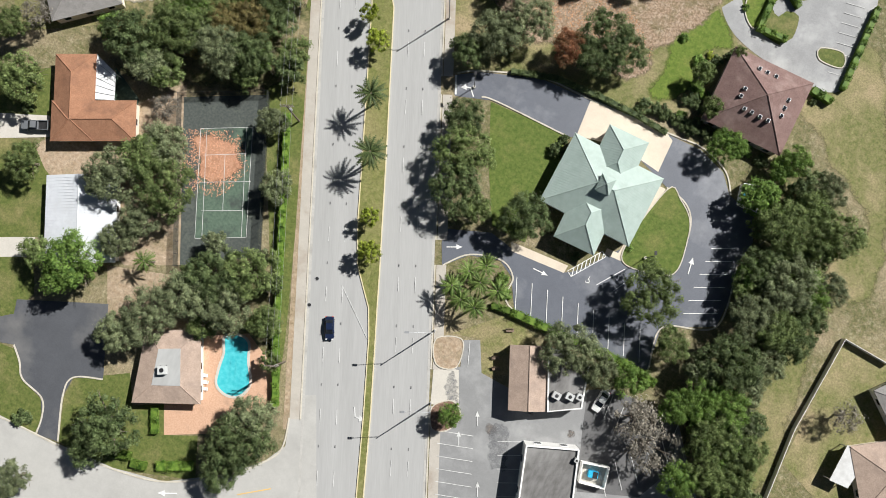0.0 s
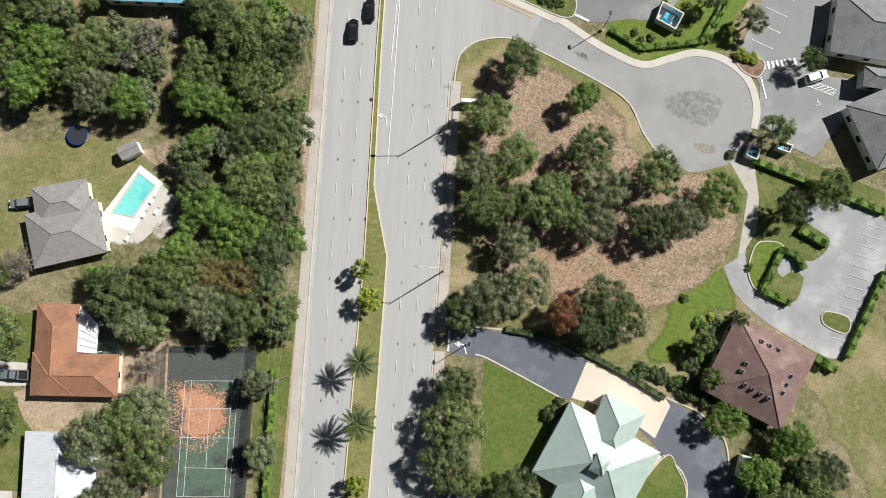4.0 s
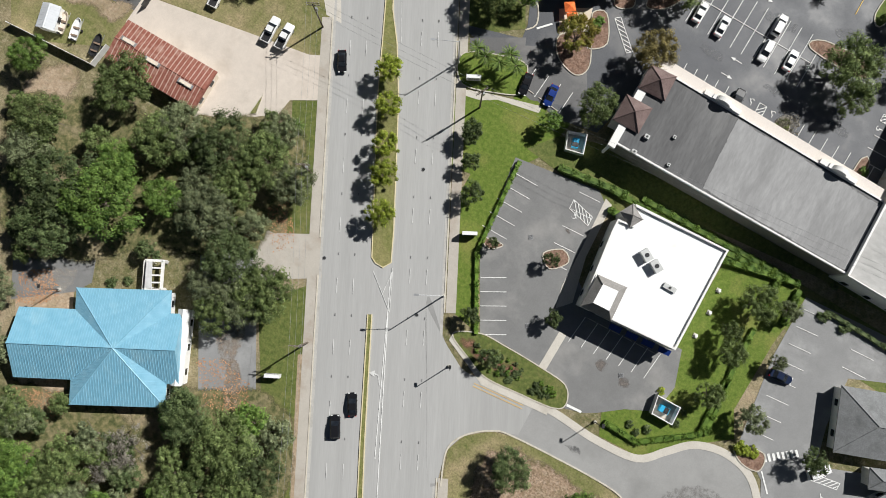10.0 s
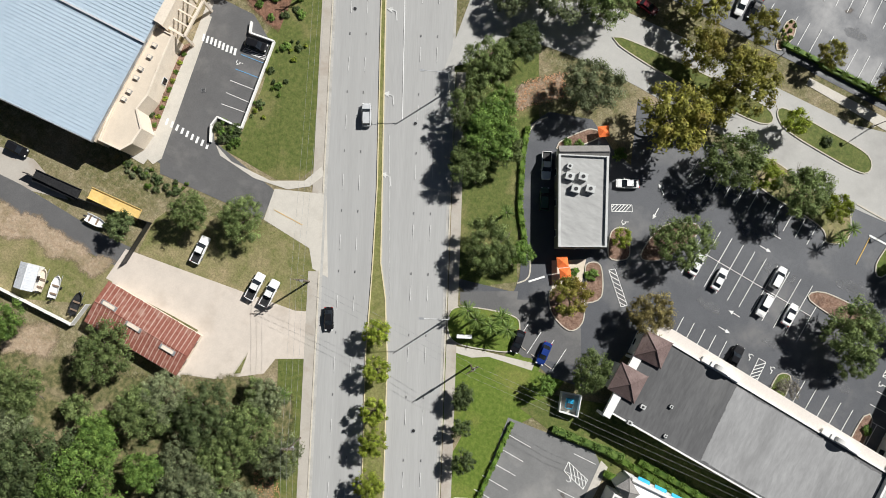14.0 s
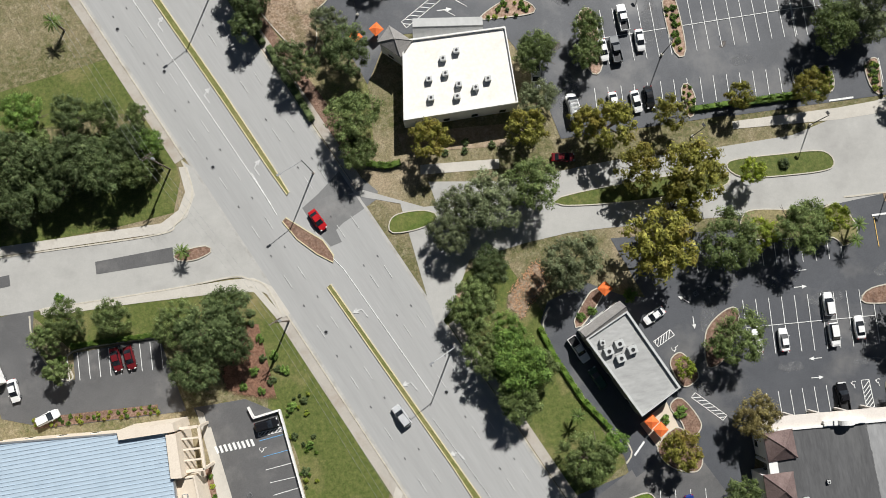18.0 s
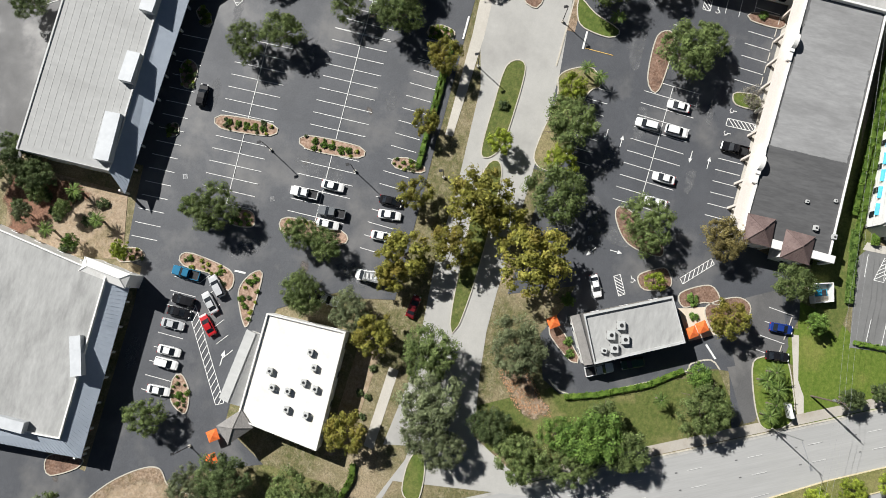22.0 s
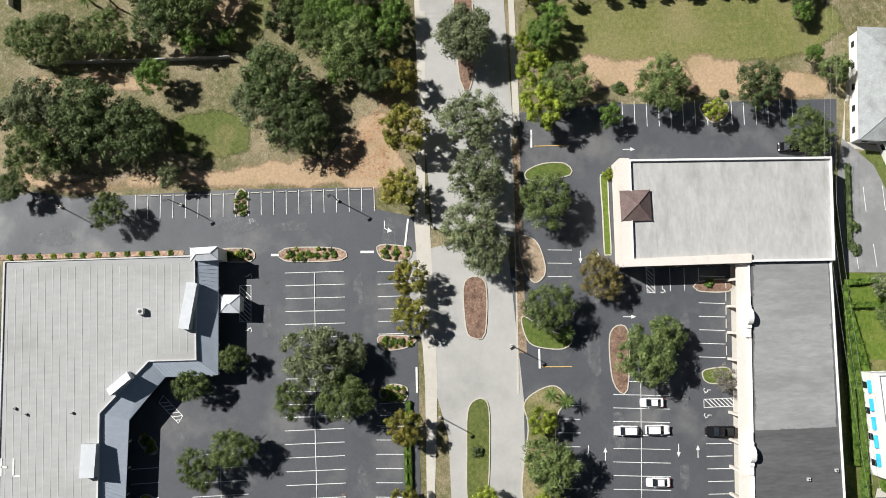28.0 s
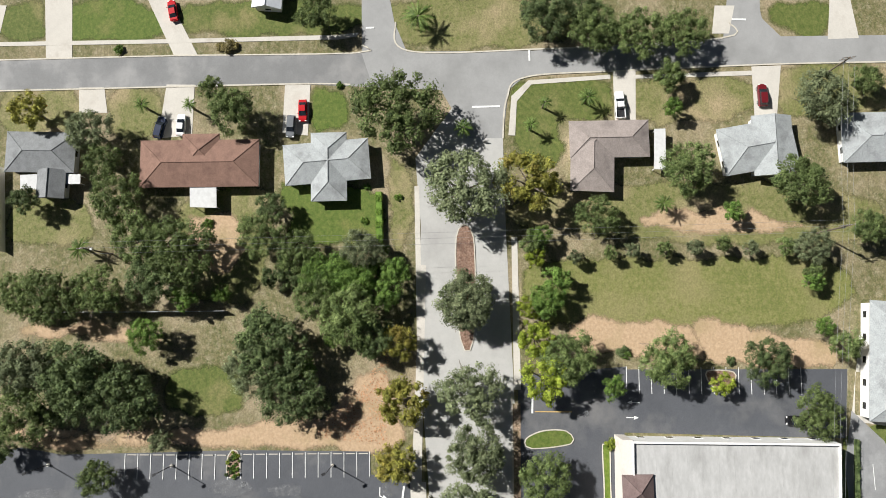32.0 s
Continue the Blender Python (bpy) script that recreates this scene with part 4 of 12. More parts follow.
def vehicle(x, y, yaw, kind="sedan", colour="white", state="parked on the asphalt"):
    """A vehicle with its front towards yaw (0 is +y)."""
    m = pose(x, y, 0.09, 0, 0, yaw)
    if (kind, colour) in CARS:
        ob = copy_thing(CARS[kind, colour], m)
        ob["label"] = CARS[kind, colour]["words"] + " " + state
        return ob
    base = new("pickup_truck" if kind == "pickup" else "van" if kind == "van" else "car")
    words = {"sedan": "saloon car", "suv": "sport utility car", "pickup": "pickup truck with an open bed", "van": "work van with a roof rack"}[kind]
    base["words"] = colour + " " + words
    P = CAR_PAINTS[colour]
    if kind == "sedan":
        L, W, H = 4.7, 1.82, 1.42
        part("body", loft([(-2.35, 0.70, 0.35, 0.80, 0.12), (-2.15, 0.86, 0.25, 0.98, 0.12), (-1.2, 0.91, 0.22, 1.0, 0.1), (0.9, 0.91, 0.22, 0.96, 0.1), (1.9, 0.87, 0.24, 0.82, 0.12), (2.3, 0.66, 0.34, 0.66, 0.12)], "body", P), base)
        part("glasshouse", loft([(-1.75, 0.72, 0.85, 0.97, 0.03), (-1.05, 0.66, 0.9, 1.38, 0.05), (0.2, 0.66, 0.9, 1.40, 0.05), (1.15, 0.74, 0.85, 0.97, 0.03)], "glasshouse", GLASS), base)
        part("roof_panel", loft([(-1.02, 0.60, 1.36, 1.42, 0.02), (-0.4, 0.62, 1.38, 1.45, 0.02), (0.25, 0.60, 1.36, 1.43, 0.02)], "roof_panel", P), base)
    elif kind == "suv":
        L, W, H = 4.75, 1.9, 1.72
        part("body", loft([(-2.38, 0.80, 0.40, 1.0, 0.12), (-2.2, 0.92, 0.30, 1.12, 0.12), (0.8, 0.95, 0.28, 1.10, 0.1), (1.95, 0.91, 0.3, 1.0, 0.14), (2.35, 0.70, 0.4, 0.8, 0.12)], "body", P), base)
        part("glasshouse", loft([(-2.2, 0.80, 1.0, 1.12, 0.03), (-1.9, 0.74, 1.0, 1.66, 0.05), (0.3, 0.72, 1.0, 1.68, 0.05), (1.15, 0.80, 0.98, 1.1, 0.03)], "glasshouse", GLASS), base)
        part("roof_panel", loft([(-1.95, 0.68, 1.62, 1.70, 0.02), (-0.8, 0.70, 1.66, 1.74, 0.02), (0.35, 0.66, 1.64, 1.70, 0.02)], "roof_panel", P), base)
    elif kind == "pickup":
        L, W, H = 5.7, 1.98, 1.85
        part("body", loft([(-2.85, 0.92, 0.5, 0.78, 0.06), (-2.8, 0.97, 0.4, 0.8, 0.06), (-0.75, 0.97, 0.4, 0.8, 0.06), (-0.7, 0.98, 0.4, 1.2, 0.1), (1.3, 0.97, 0.4, 1.18, 0.1), (2.6, 0.93, 0.42, 1.08, 0.14), (2.85, 0.78, 0.5, 0.95, 0.12)], "body", P), base)
        for s in (-1, 1):
            part("bed_side", mesh_from("bed_side", *box_data(s * 0.92, -1.78, 1.0, 0.12, 2.1, 0.45), P), base)
        part("tailgate", mesh_from("tailgate", *box_data(0, -2.8, 1.0, 1.84, 0.1, 0.45), P), base)
        part("bed_floor", mesh_from("bed_floor", *box_data(0, -1.78, 0.82, 1.72, 1.95, 0.06), DARK_METAL), base)
        part("glasshouse", loft([(-0.68, 0.78, 1.12, 1.7, 0.05), (0.45, 0.76, 1.1, 1.76, 0.05), (1.25, 0.86, 1.1, 1.2, 0.03)], "glasshouse", GLASS), base)
        part("roof_panel", loft([(-0.66, 0.72, 1.70, 1.78, 0.02), (0.5, 0.70, 1.72, 1.80, 0.02)], "roof_panel", P), base)
    else:
        L, W, H = 5.5, 2.0, 2.3
        part("body", loft([(-2.75, 0.94, 0.45, 2.1, 0.1), (-2.65, 1.0, 0.35, 2.25, 0.12), (1.0, 1.0, 0.35, 2.25, 0.12), (1.25, 0.98, 0.35, 1.5, 0.1), (2.4, 0.92, 0.4, 1.15, 0.14), (2.75, 0.75, 0.5, 0.95, 0.12)], "body", P), base)
        part("windscreen", loft([(1.0, 0.86, 1.5, 2.2, 0.05), (1.9, 0.88, 1.2, 1.38, 0.03)], "windscreen", GLASS), base)
        for s in (-1, 1):
            part("rack_rail", mesh_from("rack_rail", *box_data(s * 0.75, -0.8, 2.4, 0.07, 3.8, 0.07), STEEL), base)
        for i in range(5):
            part("rack_bar", mesh_from("rack_bar", *box_data(0, -2.5 + 0.85 * i, 2.36, 1.6, 0.07, 0.07), STEEL), base)
    wy = L * 0.31
    for sx in (-1, 1):
        for sy in (-1, 1):
            w = part("wheel", mesh_from("wheel", *tube_data((sx * (W / 2 - 0.22), sy * wy, 0.33), (sx * (W / 2 + 0.01), sy * wy, 0.33), 0.33, 0.33, 12), RUBBER), base)
            part("rim", mesh_from("rim", *tube_data((sx * (W / 2), sy * wy, 0.33), (sx * (W / 2 + 0.03), sy * wy, 0.33), 0.2, 0.2, 8), STEEL), w)
        part("headlight", mesh_from("headlight", *box_data(sx * (W / 2 - 0.3), L / 2 - 0.16, 0.68 if kind == "sedan" else 0.9, 0.36, 0.2, 0.14), LAMP_CLEAR), base)
        part("tail_light", mesh_from("tail_light", *box_data(sx * (W / 2 - 0.22), -L / 2 + 0.06, 0.82, 0.3, 0.12, 0.16), LAMP_RED), base)
        part("mirror", mesh_from("mirror", *box_data(sx * (W / 2 + 0.08), L * 0.16, 1.02, 0.2, 0.12, 0.12), P), base)
    base.matrix_basis = m
    tagged(base, base["words"] + " " + state, "truck" if kind == "pickup" else "van" if kind == "van" else "car", "vehicles")
    CARS[kind, colour] = base
    return base


# ---- street furniture ----
def street_lamp(x, y, yaw, arm=5.0, h=12.2):
    base = tagged(new("street_lamp"), "tall aluminium street lamp with an arm over the road", "street lamp", "street lamps")
    base.matrix_basis = pose(x, y, 0, 0, 0, yaw)
    part("pole", mesh_from("pole", *tube_data((0, 0, 0), (0, 0, h), 0.15, 0.09, 8), STEEL), base)
    part("footing", mesh_from("footing", *tube_data((0, 0, 0), (0, 0, 0.25), 0.32, 0.3, 10), CONCRETE), base)
    part("arm", mesh_from("arm", *tube_data((0, 0, h - 0.6), (0, arm, h + 0.2), 0.07, 0.05, 6), STEEL), base)
    part("lamp_head", mesh_from("lamp_head", *box_data(0, arm, h + 0.2, 0.4, 0.9, 0.16), STEEL), base)
    return base


def lot_lamp(x, y, yaw=0.0, h=7.5, heads=1):
    base = tagged(new("lamp_post"), "slender dark lamp post in the car park", "lamp post", "car park lamp posts")
    base.matrix_basis = pose(x, y, 0, 0, 0, yaw)
    part("pole", mesh_from("pole", *tube_data((0, 0, 0), (0, 0, h), 0.1, 0.07, 8), DARK_METAL), base)
    part("footing", mesh_from("footing", *tube_data((0, 0, 0), (0, 0, 0.6), 0.3, 0.3, 10), CONCRETE), base)
    for i in range(heads):
        s = 1 - 2 * i
        part("lamp_head", mesh_from("lamp_head", *box_data(0, s * 0.55, h, 0.5, 0.75, 0.14), DARK_METAL), base)
    return base


def power_pole(x, y, yaw, h=12.0, arms=2):
    base = tagged(new("utility_pole"), "weathered timber utility pole with cross-arms", "utility pole", "utility poles")
    base.matrix_basis = pose(x, y, 0, 0, 0, yaw)
    part("pole", mesh_from("pole", *tube_data((0, 0, 0), (0, 0, h), 0.19, 0.13, 8), POLE_WOOD), base)
    for i in range(arms):
        a = part("cross_arm", mesh_from("cross_arm", *box_data(0, 0.15, h - 0.5 - 1.0 * i, 2.6, 0.14, 0.14), POLE_WOOD), base)
        for k in (-1.15, -0.4, 0.4, 1.15):
            part("insulator", mesh_from("insulator", *tube_data((k, 0.15, h - 0.44 - 1.0 * i), (k, 0.15, h - 0.2 - 1.0 * i), 0.06, 0.05, 6), STEEL), a)
    part("transformer", mesh_from("transformer", *tube_data((0.35, 0, h - 3.4), (0.35, 0, h - 2.4), 0.25, 0.25, 10), STEEL), base)
    return base


def wires(p, q, h=11.7, offsets=(-1.1, 0.0, 1.1), sag=0.8, r=0.016):
    """Sagging cables between two poles."""
    p, q = Vector(p), Vector(q)
    u = (q - p).normalized()
    s = Vector((-u.y, u.x))
    base = tagged(new("overhead_cables"), "thin dark overhead cables slung between utility poles", "cables", "overhead cables")
    for o in offsets:
        line = [(*(p + (q - p) * t + s * o), h - 4 * sag * t * (1 - t)) for t in np.linspace(0, 1, 9)]
        v, f = [], []
        for x, y, z in line:
            v += [(x - s.x * r, y - s.y * r, z), (x + s.x * r, y + s.y * r, z), (x, y, z + 1.6 * r)]
        for i in range(8):
            f += [(3 * i + j, 3 * i + (j + 1) % 3, 3 * i + 3 + (j + 1) % 3, 3 * i + 3 + j) for j in range(3)]
        part("cable", mesh_from("cable", v, f, CABLE), base)
    return base


def umbrella(x, y, r=1.3):
    base = tagged(new("parasol"), "square orange canvas parasol over a terrace table", "parasol", "orange parasols")
    base.location, base.rotation_euler.z = (x, y, 0.05), 0.6
    part("pole", mesh_from("pole", *tube_data((0, 0, 0), (0, 0, 2.5), 0.04, 0.04, 6), STEEL), base)
    part("canopy", mesh_from("canopy", [(r, r, 2.1), (-r, r, 2.1), (-r, -r, 2.1), (r, -r, 2.1), (0, 0, 2.6), (0, 0, 2.45), ], [(0, 1, 4), (1, 2, 4), (2, 3, 4), (3, 0, 4), (1, 0, 5), (2, 1, 5), (3, 2, 5), (0, 3, 5)], ORANGE_CLOTH), base)
    part("table", mesh_from("table", *tube_data((0, 0, 0.70), (0, 0, 0.75), 0.5, 0.5, 12), STEEL), base)
    return base


def fence(pts, h=1.8, mat=None, label="tall board fence", thick=0.1):
    f = tagged(new("fence"), label, "fence")
    mat = mat or WOOD
    for a, b in zip(pts, pts[1:]):
        part("panel", mesh_from("panel", *strip_data([a, b], thick, 0.05, h), mat), f)
        n = max(1, int(math.dist(a, b) / 2.5))
        for i in range(n):
            t = i / n
            part("post", mesh_from("post", *box_data(a[0] + (b[0] - a[0]) * t, a[1] + (b[1] - a[1]) * t, h / 2, 0.16 if mat is not MESH_FENCE else 0.07, 0.16 if mat is not MESH_FENCE else 0.07, h + 0.15), mat if mat is not MESH_FENCE else DARK_METAL), f)
    return f


def bin_enclosure(pts, h=1.9, mat=None):
    """A walled pen with a bright blue refuse container inside."""
    c = sum((Vector(p) for p in pts), Vector((0, 0))) / len(pts)
    e = tagged(new("bin_enclosure"), "white walled refuse enclosure open to the sky", "enclosure")
    part("wall", mesh_from("wall", *strip_data(ccw(pts), 0.25, 0, h, True), mat or WHITE_WALL), e)
    part("floor_slab", prism("floor_slab", inset(pts, 0.1), 0.0, 0.09, CONCRETE_DIRTY), e)
    _, L, W, yaw = rect4(pts)
    d = tagged(new("refuse_container"), "bright blue steel refuse container with open lid", "container", "refuse containers")
    d.matrix_basis = pose(c.x, c.y, 0.1, 0, 0, yaw)
    part("tank", mesh_from("tank", *box_data(0, 0, 0.6, 1.9, 1.3, 1.2), BLUE_PLASTIC), d)
    part("lid", mesh_from("lid", *box_data(0.35, 0, 1.24, 0.9, 1.25, 0.06), DARK_METAL), d)
    return e


def island(name, mat, pts, label, smooth=True, kmat=None):
    """A raised bed with a kerb round it."""
    line = smooth_line(pts, True) if smooth else pts
    ob = part(name, prism(name, line, -0.05, free_level(line, 0.15), mat))
    part("kerb", mesh_from("kerb", *strip_data(line, 0.22, -0.05, 0.22, True), kmat or KERB), ob)
    return tagged(ob, label, "planting bed", "", "structure")


# the highway's own measure: s metres along it, n metres across it from its west edge
ROAD_O, ROAD_D, ROAD_N = Vector((-92.0, 130.3)), Vector((-0.42494, 0.90522)), Vector((0.90522, 0.42494))
ROAD_YAW = math.degrees(math.atan2(-ROAD_D.x, ROAD_D.y))


def on_road(s, n):
    p = ROAD_O + ROAD_D * s + ROAD_N * n
    return (p.x, p.y)


# ---- further kinds of things ----
MEDIAN_KERB = material("yellowed_kerb", ((0.60, 0.52, 0.30), (0.68, 0.60, 0.40), (0.48, 0.44, 0.36)), 2.5, 0.3, patch=0.4, bump=0.1)
MESH_FENCE = material("dark_chain_link", ((0.05, 0.06, 0.055), (0.08, 0.09, 0.08), (0.1, 0.1, 0.1)), 3.0, 0.5, rough=0.6, bump=0)


_nt = MESH_FENCE.node_tree
_gap, _mesh = _nt.nodes.new("ShaderNodeBsdfTransparent"), _nt.nodes.new("ShaderNodeMixShader")
_mesh.inputs[0].default_value = 0.3
_nt.links.new(_gap.outputs[0], _mesh.inputs[1])
_nt.links.new(_nt.nodes["Principled BSDF"].outputs[0], _mesh.inputs[2])
_nt.links.new(_mesh.outputs[0], _nt.nodes["Material Output"].inputs[0])


def inside(p, poly):
    hit = False
    for a, b in zip(poly, poly[1:] + poly[:1]):
        if (a[1] > p[1]) != (b[1] > p[1]) and p[0] < (b[0] - a[0]) * (p[1] - a[1]) / (b[1] - a[1]) + a[0]:
            hit = not hit
    return hit


def litter(poly, n, label, mat=None):
    """Fallen leaves lying loose within an outline."""
    rng = random.Random(4)
    xs, ys = [p[0] for p in poly], [p[1] for p in poly]
    v, f = [], []
    while len(f) < n:
        c = (rng.uniform(min(xs), max(xs)), rng.uniform(min(ys), max(ys)))
        for _ in range(6):
            p = (c[0] + rng.gauss(0, 0.8), c[1] + rng.gauss(0, 0.8))
            if inside(p, poly):
                a, s, k = rng.uniform(0, 6.3), rng.uniform(0.07, 0.17), len(v)
                v += [(p[0] + s * math.cos(a + q), p[1] + s * math.sin(a + q), 0.07 + 0.05 * rng.random()) for q in (0, 1.3, 3.1, 4.6)]
                f.append((k, k + 1, k + 2, k + 3))
    return tagged(new("fallen_leaves", mesh_from("fallen_leaves", v, f, mat or ORANGE_LEAF)), label, "leaves", "", "stuff")


def pool(pts, water, label, rounded=True):
    line = smooth_line(pts, True) if rounded else pts
    base = tagged(new("swimming_pool"), label, "pool")
    part("water", prism("water", line, -0.05, 0.07, water), base)
    part("coping", mesh_from("coping", *strip_data(line, 0.5, -0.05, 0.13, True), CONCRETE), base)
    for k in (0, 0.5):
        part("ladder_rail", mesh_from("ladder_rail", *tube_data((line[0][0] + k, line[0][1], 0.1), (line[0][0] + k, line[0][1], 0.8), 0.03, 0.03), STEEL), base)
    return base


def lounger(x, y, yaw):
    b = tagged(new("sun_lounger"), "white sun lounger on the pool terrace", "sun lounger", "sun loungers")
    b.matrix_basis = pose(x, y, 0.05, 0, 0, yaw)
    part("bed", mesh_from("bed", *box_data(0, -0.25, 0.33, 0.65, 1.3, 0.08), WHITE_GLOSS), b)
    back = part("backrest", mesh_from("backrest", *box_data(0, 0.3, 0, 0.65, 0.65, 0.07), WHITE_GLOSS), b)
    back.matrix_basis = pose(0, 0.38, 0.34, 35)
    for sx in (-0.26, 0.26):
        for sy in (-0.8, 0.5):
            part("leg", mesh_from("leg", *box_data(sx, sy, 0.15, 0.05, 0.05, 0.3), WHITE_GLOSS), b)


def trampoline(x, y, r=2.1):
    b = tagged(new("trampoline"), "round trampoline with a black mat and blue rim", "trampoline")
    b.location = (x, y, 0)
    part("mat", mesh_from("mat", *tube_data((0, 0, 0.78), (0, 0, 0.8), r - 0.2, r - 0.2, 24), TRAMPOLINE), b)
    ring = [((r - 0.1) * math.cos(a), (r - 0.1) * math.sin(a)) for a in np.linspace(0, 6.2832, 25)[:-1]]
    part("rim", mesh_from("rim", *strip_data(ring, 0.22, 0.76, 0.84, True), CAR_PAINTS["blue"]), b)
    for i in range(6):
        a = i * math.pi / 3
        part("leg", mesh_from("leg", *tube_data((r * math.cos(a), r * math.sin(a), 0), (r * math.cos(a), r * math.sin(a), 0.78), 0.04, 0.04), STEEL), b)


def flat_top(pts, z0, z1, parent=None, mat=None):
    """A white flat porch or deck roof: on posts where it stands free, a solid curb where it sits on a roof."""
    mat = mat or PORCH_WHITE
    if parent:
        return part("flat_deck", prism("flat_deck", pts, z0, z1, mat), parent, "flat white roof deck")
    b = tagged(new("porch_roof"), "white flat porch roof on posts beside the house", "porch")
    part("roof_slab", prism("roof_slab", pts, z1 - 0.15, z1, mat), b)
    for p in inset(pts, 0.25):
        part("post", mesh_from("post", *box_data(p[0], p[1], (z1 - 0.15) / 2, 0.14, 0.14, z1 - 0.16), WHITE_WALL), b)
    return b


def screen_room(pts, z):
    b = tagged(new("patio_cover"), "white ribbed aluminium patio cover beside the house", "patio cover")
    part("roof_sheet", prism("roof_sheet", pts, z - 0.1, z, WHITE_ROOF), b)
    a, d, c = Vector(pts[0]), Vector(pts[3]), Vector(pts[1])
    e = Vector(pts[2])
    for i in range(7):
        t = i / 6
        p, q = a + (d - a) * t, c + (e - c) * t
        part("rib", mesh_from("rib", *tube_data((p.x, p.y, z + 0.03), (q.x, q.y, z + 0.03), 0.07, 0.07, 4), STEEL), b)
    for p in inset(pts, 0.2):
        part("post", mesh_from("post", *box_data(p[0], p[1], z / 2 - 0.05, 0.12, 0.12, z - 0.1), WHITE_WALL), b)


def pergola(pts, z, mat=None):
    mat = mat or CREAM_WALL
    b = tagged(new("pergola"), "open pale pergola at the entrance", "pergola")
    p = [Vector(q) for q in pts]
    for a, c in ((0, 1), (1, 2), (2, 3), (3, 0)):
        part("beam", mesh_from("beam", *strip_data([tuple(p[a]), tuple(p[c])], 0.5, z - 0.5, z), mat), b)
    for i in range(1, 4):
        a, c = p[0] + (p[3] - p[0]) * i / 4, p[1] + (p[2] - p[1]) * i / 4
        part("rafter", mesh_from("rafter", *strip_data([tuple(a), tuple(c)], 0.3, z - 0.4, z - 0.02), mat), b)
    for q in inset(pts, 0.1):
        part("post", mesh_from("post", *box_data(q[0], q[1], (z - 0.5) / 2, 0.5, 0.5, z - 0.5), mat), b)


def skylight(x, y, z, sx=0.8, sy=0.8, yaw=0.0, mat=None):
    b = tagged(new("skylight"), "small framed skylight on the sloping roof", "skylight", "skylights")
    b.matrix_basis = pose(x, y, z - 0.7, 0, 0, yaw)
    part("kerb", mesh_from("kerb", *box_data(0, 0, 0.4, sx, sy, 0.8), STEEL), b)
    part("dome", mesh_from("dome", *box_data(0, 0, 0.84, sx * 0.76, sy * 0.76, 0.1), mat or GLASS), b)


def bench(x, y, yaw):
    b = tagged(new("bench"), "brown timber bench on the grass", "bench", "benches")
    b.matrix_basis = pose(x, y, 0.03, 0, 0, yaw)
    for i in range(4):
        part("slat", mesh_from("slat", *box_data(0, -0.25 + 0.16 * i, 0.45, 1.6, 0.13, 0.05), WOOD), b)
    for s in (-0.65, 0.65):
        part("leg", mesh_from("leg", *box_data(s, 0, 0.21, 0.1, 0.5, 0.42), WOOD), b)
    part("backrest", mesh_from("backrest", *box_data(0, 0.35, 0.7, 1.6, 0.06, 0.4), WOOD), b)


def sign_board(x, y, yaw, w=3.0, h=1.8):
    """A low roadside sign: a white cabinet on a base, its writing too small to read."""
    b = tagged(new("sign"), "low white roadside sign on a masonry base", "sign", "roadside signs")
    b.matrix_basis = pose(x, y, 0, 0, 0, yaw + 90)
    part("base", mesh_from("base", *box_data(0, 0, 0.3, w * 0.9, 0.5, 0.6), CREAM_WALL), b)
    c = part("cabinet", mesh_from("cabinet", *box_data(0, 0, 0.6 + h / 2, w, 0.7, h), WHITE_GLOSS), b)
    for s in (-1, 1):
        for i in range(2):
            part("text_bar", mesh_from("text_bar", *box_data(0, s * 0.36, 1.2 + 0.5 * i, w * 0.7, 0.02, 0.2), DARK_METAL), c)


def metal_slope(house, pts, z, mat, wall):
    """A shallow ribbed metal roof over a large hall."""
    part("wall", prism("wall", inset(pts, 0.3), 0, z - 0.1, wall), house)
    roof = part("roof", prism("roof", pts, z - 0.1, z + 0.1, mat), house)
    a, b, c = Vector(pts[1]), Vector(pts[2]), Vector(pts[3])
    u = (c - b).normalized()
    w = Vector((-u.y, u.x))
    if (Vector(pts[0]) - b).dot(w) < 0:
        w = -w
    chunks = []
    poly = [tuple(p) for p in pts]
    for i in range(0, 90):
        p = b + u * (i * 0.75 - 15)
        run = [k * 0.5 for k in range(200) if inside(tuple(p + w * k * 0.5), poly)]
        if len(run) > 4:
            q, r = p + w * run[0], p + w * run[-1]
            chunks.append(tube_data((q.x, q.y, z + 0.12), (r.x, r.y, z + 0.12), 0.09, 0.09, 4))
    part("seam", mesh_from("seam", *join_data(chunks), mat), roof)
    part("gutter", mesh_from("gutter", *strip_data(inset(pts, 0.1), 0.3, z - 0.3, z + 0.25, True), STEEL), house)
    wall_windows(house, inset(pts, 0.3), 0.8, 2.6, 6.0)


def canopy(house, pts, z0, z1, mat):
    part("canopy", prism("canopy", pts, z0, z1, mat), house)
    if z0 > 2:
        a, b, c, d = [Vector(p) for p in pts]
        L = max((d - a).length, (b - a).length)
        p, q = (a, d) if (d - a).length > (b - a).length else (d, c)
        n = int(L / 5)
        side = ((b - a) if (d - a).length > (b - a).length else (a - d)).normalized() * 0.4
        for i in range(n + 1):
            o = p + (q - p) * i / n + side
            part("column", mesh_from("column", *box_data(o.x, o.y, z0 / 2, 0.5, 0.5, z0), mat), house)


